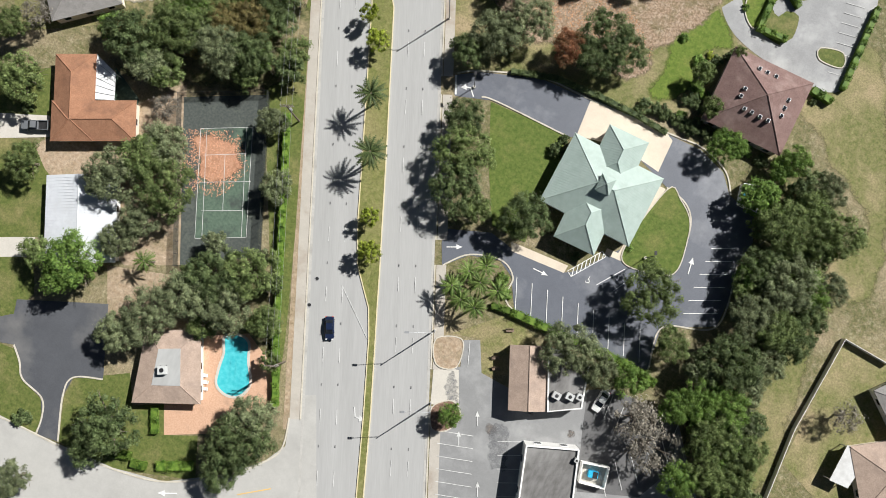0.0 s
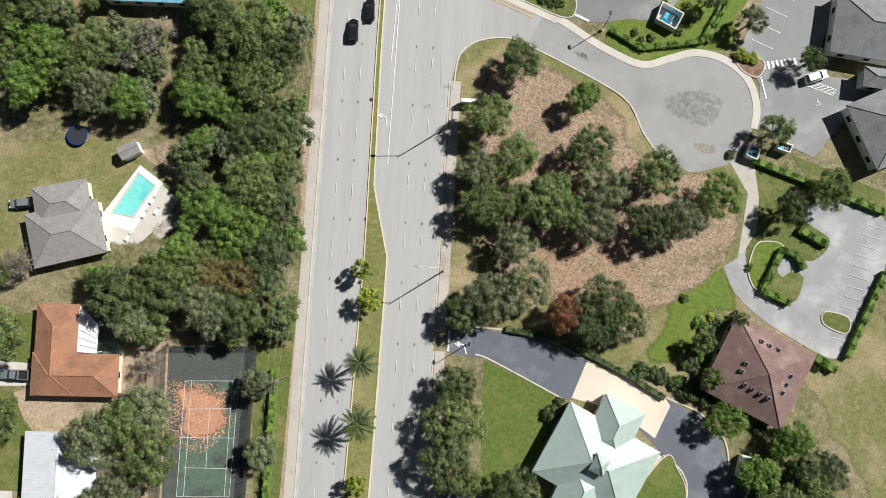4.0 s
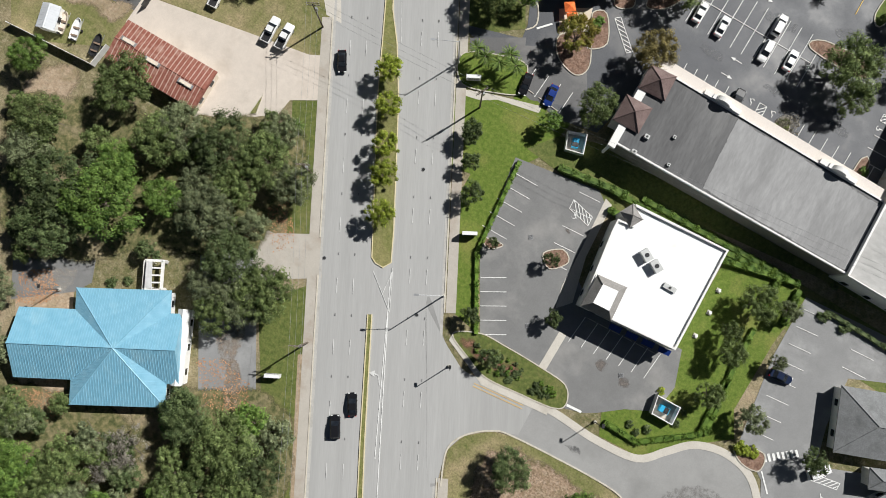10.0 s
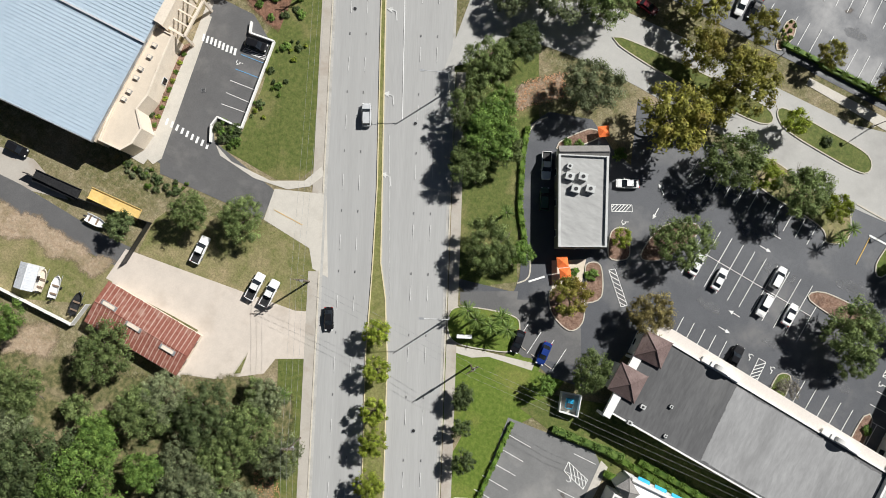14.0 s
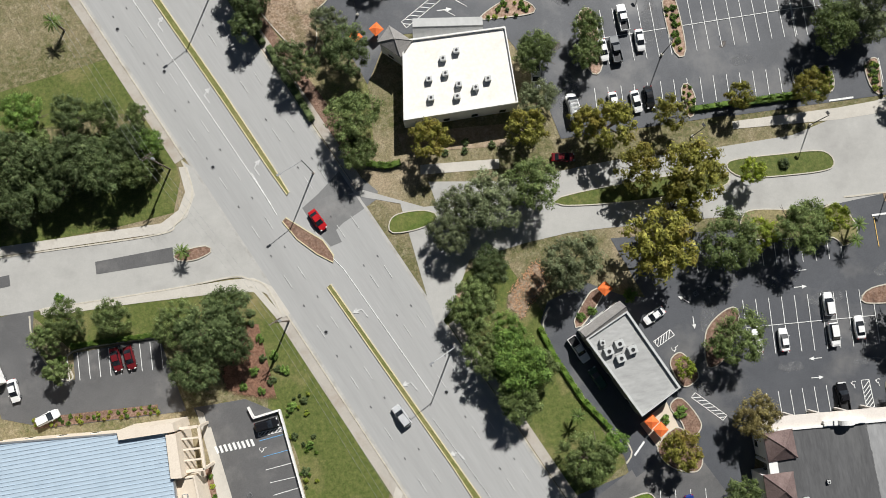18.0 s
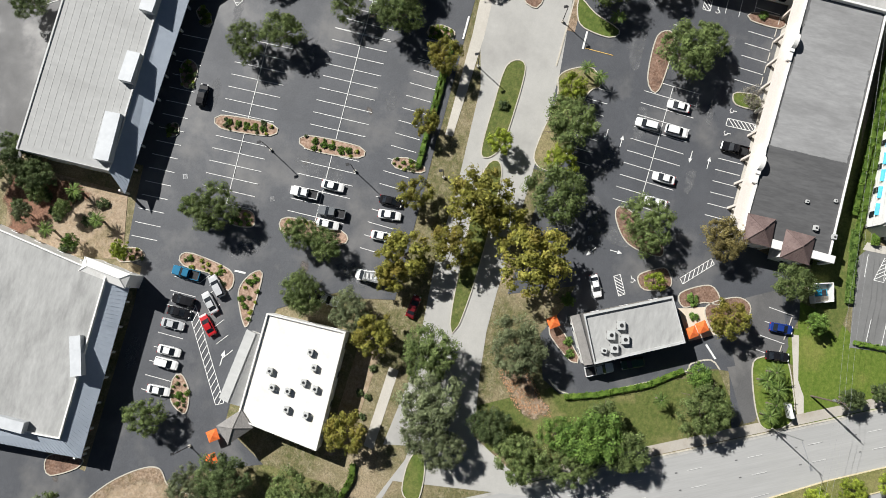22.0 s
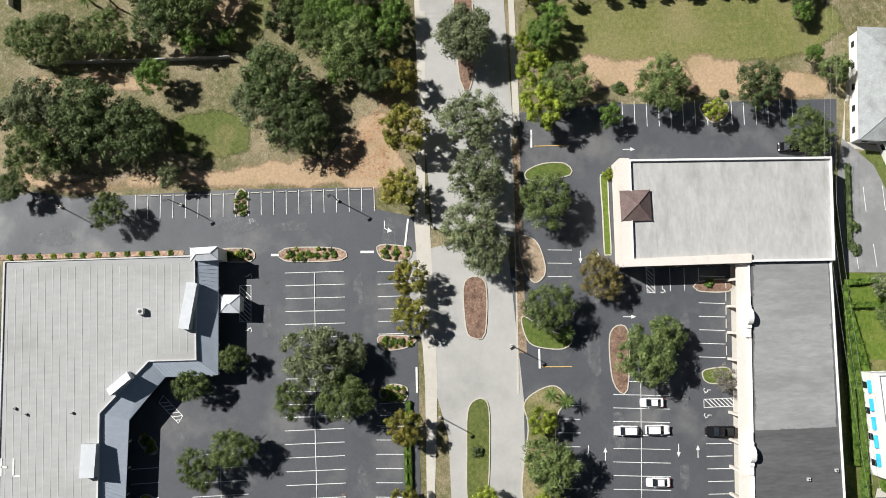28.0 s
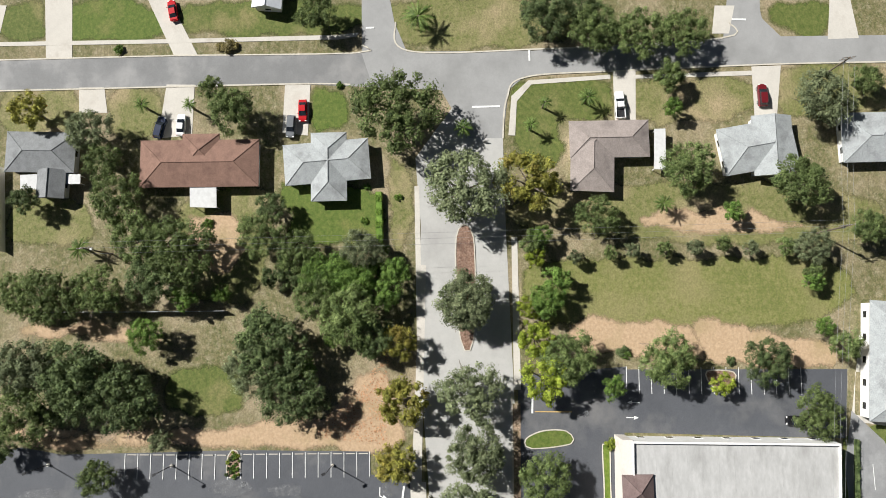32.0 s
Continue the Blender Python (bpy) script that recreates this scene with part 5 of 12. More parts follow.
def parapet_gable(house, x, y, yaw, z, length=8.0, rise=1.0, hump=1.5, thick=0.9):
    """A stepped parapet with a rounded middle, standing on the edge of a roof."""
    arc = [(hump * math.cos(a), rise + 0.8 * hump * math.sin(a)) for a in np.linspace(0, math.pi, 11)]
    prof = [(-length / 2, 0), (length / 2, 0), (length / 2, rise * 0.7), (length * 0.28, rise * 0.7), (length * 0.28, rise)] + arc + [(-length * 0.28, rise), (-length * 0.28, rise * 0.7), (-length / 2, rise * 0.7)]
    k = len(prof)
    v = [(a, d, b) for d in (-thick / 2, thick / 2) for a, b in prof]
    f = [tuple(range(k)), tuple(reversed(range(k, 2 * k)))] + [(i, k + i, k + (i + 1) % k, (i + 1) % k) for i in range(k)]
    g = part("parapet_gable", mesh_from("parapet_gable", v, f, WHITE_WALL), house)
    g.matrix_basis = pose(x, y, z, 0, 0, yaw)


def slope_canopy(house, top, low, z1, z0, mat):
    """A sloping metal canopy that runs along a facade, with seams and posts."""
    v = [(*p, z1) for p in top] + [(*p, z0) for p in low]
    n = len(top)
    v += [(a, b, z - 0.2) for a, b, z in v]
    f = [(i, i + 1, n + i + 1, n + i) for i in range(n - 1)] + [(2 * n + i, 3 * n + i, 3 * n + i + 1, 2 * n + i + 1) for i in range(n - 1)]
    f += [(n + i, n + i + 1, 3 * n + i + 1, 3 * n + i) for i in range(n - 1)] + [(0, n, 3 * n, 2 * n), (n - 1, 3 * n - 1, 4 * n - 1, 2 * n - 1)]
    roof = part("canopy", mesh_from("canopy", v, f, mat), house)
    chunks, k = [], 0
    for i in range(n - 1):
        a, b, c, d = Vector((*top[i], z1)), Vector((*top[i + 1], z1)), Vector((*low[i], z0)), Vector((*low[i + 1], z0))
        m = max(2, int((b - a).length / 0.7))
        for j in range(m):
            p, q = a + (b - a) * j / m, c + (d - c) * j / m
            chunks.append(tube_data(p + Vector((0, 0, 0.03)), q + Vector((0, 0, 0.03)), 0.04, 0.04, 4))
        m = max(1, int((d - c).length / 5))
        for j in range(m + 1):
            q = c + (d - c) * j / m + (a - c).normalized() * 1.6
            part("column", mesh_from("column", *box_data(q.x, q.y, (z0 - 0.2) / 2, 0.4, 0.4, z0 - 0.2), WHITE_WALL), house)
    part("seam", mesh_from("seam", *join_data(chunks), mat), roof)


DORMER_METAL = material("grey_white_metal", ((0.53, 0.55, 0.57), (0.60, 0.62, 0.64), (0.46, 0.475, 0.49)), 1.0, 0.25, rough=0.55, patch=0.3, bump=0)


def dormer(house, pts, z0, z1):
    """A boxed roof feature with a sloping white top."""
    c, L, W, yaw = rect4(pts)
    v = [(-L / 2, -W / 2, 0), (L / 2, -W / 2, 0), (L / 2, W / 2, 0), (-L / 2, W / 2, 0), (-L / 2, -W / 2, z1 - z0), (L / 2, -W / 2, z1 - z0), (L / 2, W / 2, (z1 - z0) * 0.75), (-L / 2, W / 2, (z1 - z0) * 0.75)]
    d = part("dormer", mesh_from("dormer", v, [(4, 5, 6, 7), (0, 1, 5, 4), (1, 2, 6, 5), (2, 3, 7, 6), (3, 0, 4, 7)], DORMER_METAL), house)
    d.matrix_basis = pose(c.x, c.y, z0, 0, 0, yaw)


def roof_letters(pts, z):
    """Two large white painted marks on the roof, as plain bars."""
    a, b, c, d = [Vector(p) for p in pts]
    base = tagged(new("roof_mark"), "white painted marks on the plaza roof", "marking")
    for p, q in ((a, d), (b, c), ((a + d) / 2, (a + d) / 2 + (b - a) * 0.5), (c, c + (b - a) * 0.5)):
        part("bar", mesh_from("bar", *strip_data([tuple(p), tuple(q)], 0.35, z, z + 0.02), PAINT), base)


def flatbed(x, y, yaw, length, mat, label):
    b = tagged(new("trailer"), label, "trailer", "trailers")
    b.matrix_basis = pose(x, y, 0, 0, 0, yaw)
    part("deck", mesh_from("deck", *box_data(0, 0, 1.1, 2.4, length, 0.35), mat), b)
    for i in range(int(length)):
        part("rib", mesh_from("rib", *box_data(0, -length / 2 + 0.5 + i, 1.3, 2.4, 0.1, 0.06), mat), b)
    for s in (-1, 1):
        part("side_rail", mesh_from("side_rail", *box_data(s * 1.15, 0, 1.4, 0.12, length, 0.3), mat), b)
        for k in (-0.32, -0.22, 0.3):
            part("wheel", mesh_from("wheel", *tube_data((s * 0.85, k * length, 0.45), (s * 1.15, k * length, 0.45), 0.45, 0.45, 12), RUBBER), b)


def roof_ribs(house, pts, z, yaw, spacing, mat, r=0.05):
    """Raised laps that run across a flat roof."""
    poly = [tuple(p) for p in pts]
    u = Vector((math.cos(radians(yaw)), math.sin(radians(yaw))))
    w = Vector((-u.y, u.x))
    c = sum((Vector(p) for p in pts), Vector((0, 0))) / len(pts)
    chunks = []
    for i in range(-80, 81):
        p = c + w * i * spacing
        run = [k * 0.4 for k in range(-200, 201) if inside(tuple(p + u * k * 0.4), poly)]
        if len(run) > 5:
            a, b = p + u * (run[0] + 0.4), p + u * (run[-1] - 0.4)
            chunks.append(tube_data((a.x, a.y, z), (b.x, b.y, z), r, r, 4))
    part("roof_lap", mesh_from("roof_lap", *join_data(chunks), mat), house)["kind"] = "stuff"


def mesh_arrays(me):
    v = np.empty(len(me.vertices) * 3)
    me.vertices.foreach_get("co", v)
    return v.reshape(-1, 3), [tuple(p.vertices) for p in me.polygons]


def woods(poly, n, kinds, r0, r1, seed):
    """The understorey that fills the gaps of a wood, one tangle of small trees."""
    rng = random.Random(seed)
    xs, ys = [p[0] for p in poly], [p[1] for p in poly]
    done, verts, faces, slots, mats = [], [], [], [], []
    base = 0
    for _ in range(4000):
        if len(done) == n:
            break
        p = (rng.uniform(min(xs), max(xs)), rng.uniform(min(ys), max(ys)))
        if not inside(p, poly) or any(math.dist(p, q) < r0 * 1.1 for q in done):
            continue
        done.append(p)
        r, kind = rng.uniform(r0, r1), rng.choice(kinds)
        h, a = 2.2 + 1.2 * r, rng.uniform(0, 6.28)
        tz = 0.42 * h
        crown = crown_mesh("crown", 300 + seed * 40 + len(done), LEAF[kind], 40, 60, 0.06, 0.22, 0.75)
        for me, mat, scale, z in ((TRUNKS[len(done) % 3], BARK, (r, r, tz), 0.0), (crown, LEAF[kind], (1.14 * r, 1.1 * r, (h - tz * 0.9) / 0.85), tz * 0.9)):
            v, f = mesh_arrays(me)
            v = v * scale
            v = np.stack([v[:, 0] * math.cos(a) - v[:, 1] * math.sin(a) + p[0], v[:, 0] * math.sin(a) + v[:, 1] * math.cos(a) + p[1], v[:, 2] + z], 1)
            if mat not in mats:
                mats.append(mat)
            verts.append(v)
            faces += [tuple(k + base for k in q) for q in f]
            slots += [mats.index(mat)] * len(f)
            base += len(v)
        bpy.data.meshes.remove(crown)
    me = mesh_from("thicket", np.concatenate(verts).tolist(), faces, None)
    for mat in mats:
        me.materials.append(mat)
    me.polygons.foreach_set("material_index", slots)
    return tagged(new("thicket", me), "tangled thicket of small trees filling the wood", "thicket", "", "stuff")


def frustum_roof(house, pts, eave, rise, inward, mat, top):
    """A roof with four sloping sides and a flat top."""
    a, b = ccw(pts), inset(pts, inward)
    v = [(*p, eave) for p in a] + [(*p, eave + rise) for p in b] + [(*p, eave - 0.2) for p in a]
    f = [(i, (i + 1) % 4, 4 + (i + 1) % 4, 4 + i) for i in range(4)] + [(8 + i, 8 + (i + 1) % 4, (i + 1) % 4, i) for i in range(4)] + [(11, 10, 9, 8)]
    r = part("roof", mesh_from("roof", v, f, mat), house)
    part("flat_deck", prism("flat_deck", b, eave + rise - 0.1, eave + rise + 0.04, top), r)
    for i in range(4):
        part("ridge_cap", mesh_from("ridge_cap", *tube_data((*a[i], eave), (*b[i], eave + rise), 0.09, 0.09, 5), mat), r)
    part("wall", prism("wall", inset(pts, 0.5), 0, eave - 0.15, WHITE_WALL), house)
    wall_windows(house, inset(pts, 0.5), 0.9, 2.2)


def awnings(house, a, b, n, z=2.9, mat=None, out=1.0):
    """A row of sloping awnings along a wall from a to b."""
    a, b = Vector(a), Vector(b)
    u = (b - a).normalized()
    yaw = math.degrees(math.atan2(u.y, u.x))
    for i in range(n):
        p = a + (b - a) * (i + 0.5) / n
        w = part("awning", mesh_from("awning", [(-1.2, 0.1, 0.5), (1.2, 0.1, 0.5), (1.2, -out, 0), (-1.2, -out, 0), (-1.2, 0.1, 0), (1.2, 0.1, 0)], [(0, 3, 2, 1), (0, 4, 3), (1, 2, 5), (4, 5, 2, 3), (0, 1, 5, 4)], mat or CAR_PAINTS["blue"]), house)
        w.matrix_basis = pose(p.x, p.y, z, 0, 0, yaw)


def drain(x, y, yaw=0.0, size=0.9):
    d = tagged(new("storm_drain"), "dark iron storm drain grate set in paving", "drain", "storm drains")
    d.matrix_basis = pose(x, y, 0.1, 0, 0, yaw)
    part("frame", mesh_from("frame", *box_data(0, 0, 0, size, size, 0.05), STEEL), d)
    for i in range(5):
        part("bar", mesh_from("bar", *box_data(0, -0.36 * size + 0.18 * size * i, 0.02, 0.86 * size, 0.1 * size, 0.06), DARK_METAL), d)


def manhole(x, y, parent=None):
    d = tagged(new("manhole_cover"), "round dark iron manhole cover in the road", "manhole cover", "manhole covers")
    d.location = (x, y, 0.085)
    part("lid", mesh_from("lid", *tube_data((0, 0, 0), (0, 0, 0.03), 0.33, 0.33, 14), DARK_METAL), d)
    part("rim", mesh_from("rim", *tube_data((0, 0, -0.02), (0, 0, 0.02), 0.42, 0.42, 14), STEEL), d)


def wheel_stops(a, b, n):
    """Concrete wheel stops at the head of a row of bays."""
    a, b = Vector(a), Vector(b)
    u = (b - a).normalized()
    for i in range(n):
        p = a + (b - a) * (i + 0.5) / n
        w = tagged(new("wheel_stop", mesh_from("wheel_stop", *box_data(0, 0, 0.08, 1.8, 0.16, 0.14), CONCRETE)), "pale concrete wheel stop at a bay head", "wheel stop", "wheel stops")
        w.matrix_basis = pose(p.x, p.y, 0.06, 0, 0, math.degrees(math.atan2(u.y, u.x)))


def stain(x, y, r, seed=1, mat=None, along=0.0, long=1.0, full=0.5):
    """A stained or worn patch on the asphalt, of its own ragged shape."""
    rng = random.Random(seed)
    c, s = math.cos(radians(along)), math.sin(radians(along))
    pts = []
    for k in range(9):
        a, b = long * r * rng.uniform(0.7, 1.2) * math.cos(k * 0.7), r * rng.uniform(0.7, 1.1) * math.sin(k * 0.7)
        pts.append((x + a * c - b * s, y + a * s + b * c))
    pts = smooth_line(pts, True, 0.6)
    ob = new("asphalt_stain", soft_sheet("asphalt_stain", pts, free_level(pts, 0.07), mat or STAIN, 0.55 * r, full))
    return tagged(ob, "irregular stained patch on the asphalt", "stain", "", "structure")


STREET_STAIN = material("grimy_street_stain", ((0.215, 0.205, 0.196), (0.245, 0.235, 0.225), (0.27, 0.258, 0.247)), 4.0, 0.4, bump=0, mottle=0.12)
SANDY = material("orange_sand", ((0.41, 0.285, 0.175), (0.49, 0.355, 0.23), (0.32, 0.25, 0.13)), 1.6, 0.12, patch=0.42, bump=0.3, mottle=0.22, spots=2.2)
WORN = material("worn_pale_asphalt", ((0.20, 0.204, 0.212), (0.26, 0.263, 0.27), (0.15, 0.154, 0.162)), 5.0, 0.3, bump=0, mottle=0.1, spots=0.4)
STAIN = material("oily_stain", ((0.15, 0.13, 0.118), (0.19, 0.168, 0.152), (0.22, 0.195, 0.175)), 4.0, 0.4, bump=0, mottle=0.2)


def planting(poly, n, seed=1, kinds=("hedge", "dark", "lime"), r0=0.35, r1=0.7):
    """Small shrubs set close together in a bed."""
    rng = random.Random(seed)
    xs, ys = [p[0] for p in poly], [p[1] for p in poly]
    done, verts, faces, slots = [], [], [], []
    for _ in range(600):
        p = (rng.uniform(min(xs), max(xs)), rng.uniform(min(ys), max(ys)))
        if len(done) < n and inside(p, poly) and all(math.dist(p, q) > 0.9 for q in done):
            done.append(p)
            k, r = rng.randrange(len(kinds)), rng.uniform(r0, r1)
            me = crown_mesh("shrub", 700 + len(done), LEAF[kinds[k]], 12, 45, 0.13, 0.36, 0.8)
            v, f = mesh_arrays(me)
            bpy.data.meshes.remove(me)
            base = sum(len(q) for q in verts)
            verts.append(v * (r, r, max(0.5, r)) + (p[0], p[1], 0.12))
            faces += [tuple(a + base for a in q) for q in f]
            slots += [k] * len(f)
    me = mesh_from("shrub_planting", np.concatenate(verts).tolist(), faces, None)
    for k in kinds:
        me.materials.append(LEAF[k])
    me.polygons.foreach_set("material_index", slots)
    return tagged(new("shrub_planting", me), "low green and yellowish shrubs set close in a bed", "shrubs", "", "stuff")


def boat(x, y, yaw, length=5.0, mat=None):
    """An open boat on a trailer."""
    base = tagged(new("boat"), "small weathered open boat standing on its trailer in the yard", "boat", "boats in the yard")
    base.matrix_basis = pose(x, y, 0, 0, 0, yaw)
    st = [(-0.5, 0.85, 0.0), (-0.2, 0.95, 0.0), (0.15, 0.9, 0.03), (0.38, 0.6, 0.12), (0.5, 0.06, 0.25)]
    v, f = [], []
    for k, w, lift in st:
        for sx, z in ((-1, 1.15), (-0.75, 0.55), (0.75, 0.55), (1, 1.15), (0.86, 1.13), (0.6, 0.72), (-0.6, 0.72), (-0.86, 1.13)):
            v.append((sx * w, k * length, z + lift))
    for i in range(4):
        for j in range(8):
            f.append((8 * i + j, 8 * i + (j + 1) % 8, 8 * i + 8 + (j + 1) % 8, 8 * i + 8 + j))
    f += [(7, 6, 5, 4, 3, 2, 1, 0), tuple(range(32, 40))]
    part("hull", mesh_from("hull", v, f, mat or WHITE_GLOSS), base)
    for k in (-0.3, 0.05):
        part("seat", mesh_from("seat", *box_data(0, k * length, 1.0, 1.5, 0.35, 0.06), WOOD), base)
    part("motor", mesh_from("motor", *box_data(0, -0.53 * length, 1.15, 0.35, 0.4, 0.7), DARK_METAL), base)
    part("trailer", mesh_from("trailer", *join_data([box_data(s, 0.05 * length, 0.42, 0.08, length, 0.08) for s in (-0.5, 0.5)] + [box_data(0, 0, 0.36, 1.6, 0.08, 0.08)]), STEEL), base)
    for s in (-0.85, 0.85):
        part("wheel", mesh_from("wheel", *tube_data((s - 0.08, 0, 0.28), (s + 0.08, 0, 0.28), 0.28, 0.28, 10), RUBBER), base)
    return base


def lawn_light(x, y):
    """A low white flood light on the lawn."""
    base = tagged(new("lawn_light"), "small white flood light set in the lawn", "lamp", "lawn lights")
    base.location = (x, y, 0)
    part("plinth", mesh_from("plinth", *box_data(0, 0, 0.1, 0.9, 0.9, 0.2), CONCRETE), base)
    part("housing", mesh_from("housing", *box_data(0.1, 0, 0.4, 0.5, 0.6, 0.4, 30), WHITE_GLOSS), base)


# ---- the place ----
ground = tagged(part("ground", mesh_from("ground", [(-1500, -1500, -0.02), (1500, -1500, -0.02), (1500, 1500, -0.02), (-1500, 1500, -0.02)], [(0, 1, 2, 3)], GROUND)), "dry scrubby grass and sandy soil", "ground", "", "structure")
road = surface("road", ROAD, [on_road(-420, 0), on_road(-420, 25.4), on_road(420, 25.4), on_road(420, 0)], 0.03, "pale worn highway of six lanes with turn lanes", "road")
# pavements and kerbs of the highway, broken at the street mouths
for _a, _b in [(-420, -200.1), (-182.3, -21.0), (-13.4, 32.0), (47.8, 95.3), (132.6, 420)]:
    kerb([on_road(_a, -0.15), on_road(_b, -0.15)], road, smooth=False)
    surface("pavement_west", CONCRETE_DIRTY, [on_road(_a, -2.35), on_road(_a, -0.35), on_road(_b, -0.35), on_road(_b, -2.35)], 0.05, "stained concrete pavement beside the highway", "pavement")
for _a, _b in [(-420, -178.7), (-171.4, -150.4), (-145.3, -115.2), (-111.3, -59.9), (-27.4, 73.7), (107.2, 420)]:
    kerb([on_road(_a, 25.55), on_road(_b, 25.55)], road, smooth=False)
    surface("pavement_east", CONCRETE_DIRTY, [on_road(_a, 25.85), on_road(_a, 27.85), on_road(_b, 27.85), on_road(_b, 25.85)], 0.05, "stained concrete pavement beside the highway", "pavement")
island("median", MEADOW, [on_road(-28.4, 10.3), on_road(-53.6, 10.1), on_road(-82.6, 10.3), on_road(-89.4, 10.4), on_road(-97.3, 10.4), on_road(-131.4, 9.8), on_road(-143.0, 9.5), on_road(-151.1, 9.9), on_road(-159.6, 12.5), on_road(-165.8, 12.8), on_road(-181.5, 12.4), on_road(-197.0, 11.7), on_road(-220.9, 11.3), on_road(-220.8, 12.5), on_road(-197.0, 13.1), on_road(-181.5, 13.8), on_road(-165.8, 14.1), on_road(-159.5, 14.2), on_road(-152.1, 14.4), on_road(-142.9, 14.5), on_road(-131.2, 14.7), on_road(-97.0, 15.0), on_road(-89.2, 13.0), on_road(-82.5, 11.4), on_road(-53.6, 11.0), on_road(-28.4, 11.1)], "long grassy median strip with a yellowed kerb", False, MEDIAN_KERB)
island("median", MEADOW, [on_road(93.7, 9.7), on_road(49.6, 10.7), on_road(34.1, 10.5), on_road(27.2, 10.3), on_road(15.6, 9.9), on_road(-17.0, 10.5), on_road(-18.1, 11.3), on_road(-18.9, 12.8), on_road(-17.9, 14.4), on_road(-11.3, 14.6), on_road(4.4, 14.4), on_road(15.8, 14.2), on_road(27.3, 13.3), on_road(34.2, 12.1), on_road(49.6, 11.7), on_road(93.8, 10.6)], "grassy median strip planted with small trees", False, MEDIAN_KERB)
island("median", MEADOW, [on_road(219.2, 13.3), on_road(173.6, 13.7), on_road(139.6, 14.2), on_road(120.3, 14.1), on_road(114.4, 13.9), on_road(114.1, 13.3), on_road(120.3, 13.1), on_road(139.5, 13.0), on_road(173.5, 12.4), on_road(219.0, 11.7)], "narrow grassy median strip with a yellowed kerb", False, MEDIAN_KERB)
island("median", MULCH, [on_road(110.1, 9.5), on_road(105.3, 10.0), on_road(100.5, 11.7), on_road(97.2, 13.5), on_road(98.5, 14.3), on_road(102.2, 14.2), on_road(105.8, 12.5), on_road(110.3, 10.5)], "paved traffic island between turning lanes", False, MEDIAN_KERB)
for _n in (3.75, 7.05):
    for _i in range(-34, 35):
        mark("lane_dash", road, on_road(12.2 * _i, _n), on_road(12.2 * _i + 3.0, _n), 0.13, DASH)
for _n in (18.3, 21.7):
    for _i in range(-34, 35):
        mark("lane_dash", road, on_road(12.2 * _i + 2.5, _n), on_road(12.2 * _i + 5.5, _n), 0.13, DASH)
for _n in (3.75, 7.05, 18.3, 21.7):
    for _i in range(-19, 20):
        mark("lane_stud", road, on_road(12.2 * _i + 7.6, _n), on_road(12.2 * _i + 8.1, _n), 0.2, OLD_STUD)
for _n in (0.3, 25.1):
    for _a in range(-220, 220, 20):
        mark("gutter_slab", road, on_road(_a + 0.05, _n), on_road(_a + 19.95, _n), 0.5, KERB_APRON, 0.03)
mark("lane_line", road, on_road(94.9, 14.5), on_road(63.4, 15.2), 0.15, PAINT)
mark("lane_line", road, on_road(94.9, 14.5), on_road(101.4, 13.3), 0.15, PAINT)
mark("lane_line", road, on_road(27.3, 14.2), on_road(60.2, 12.7), 0.1, PAINT_WORN)
mark("lane_line", road, on_road(-19.6, 14.8), on_road(-24.6, 12.8), 0.13, DASH)
mark("lane_line", road, on_road(-27.8, 14.6), on_road(-19.6, 14.8), 0.13, DASH)
mark("lane_line", road, on_road(-19.7, 10.9), on_road(-27.8, 14.6), 0.13, DASH)
mark("lane_line", road, on_road(-18.9, 14.7), on_road(-27.7, 14.3), 0.13, DASH)
mark("lane_line", road, on_road(-27.7, 14.3), on_road(-78.0, 13.9), 0.15, PAINT)
mark("lane_line", road, on_road(-19.8, 14.5), on_road(-56.7, 13.2), 0.15, PAINT)
mark("lane_line", road, on_road(122.1, 9.7), on_road(111.7, 9.3), 0.15, PAINT)
mark("lane_line", road, on_road(173.2, 9.0), on_road(114.4, 9.5), 0.15, PAINT)
mark("lane_line", road, on_road(-155.2, 6.9), on_road(-165.8, 12.5), 0.12, PAINT_WORN)
arrow(road, -63.0, 99.3, 32.1, 1, 1.2, PAINT_WORN)
arrow(road, -51.2, 74.0, 32.4, 1, 1.2, PAINT_WORN)
arrow(road, -116.8, 213.7, 31.4, 1, 1.2, PAINT_WORN)
arrow(road, -109.2, 197.7, 31.4, 1, 1.2, PAINT_WORN)
arrow(road, -102.0, 182.7, 31.5, 1, 1.2, PAINT_WORN)
arrow(road, -150.3, 279.4, 27.2, -1, 1.2, PAINT_WORN)
arrow(road, -142.6, 262.7, 27.0, -1, 1.2, PAINT_WORN)
arrow(road, -134.4, 245.9, 27.1, -1, 1.2, PAINT_WORN)
arrow(road, -5.2, -29.3, -148.5, 1, 1.2, PAINT_WORN)
surface("patch_of_new_asphalt", ASPHALT_OLD, [(-125.8, 236.1), (-122.1, 238.5), (-115.8, 243.7), (-110.0, 237.1), (-110.4, 235.5), (-113.6, 233.8), (-118.0, 231.7), (-119.6, 230.5), (-118.8, 227.9), (-121.2, 227.3), (-123.9, 231.6)], 0.045, "darker resurfaced patch in the road", "road patch")
surface("lawn", LAWN, [(-97.0, -12.3), (-86.5, -30.6), (-77.7, -26.1), (-86.4, -9.6)], 0.01, "mown front lawn", "lawn")
surface("lawn", LAWN, [(-103.5, -1.0), (-94.6, 4.9), (-89.6, -3.9), (-99.3, -8.2)], 0.01, "mown front lawn", "lawn")
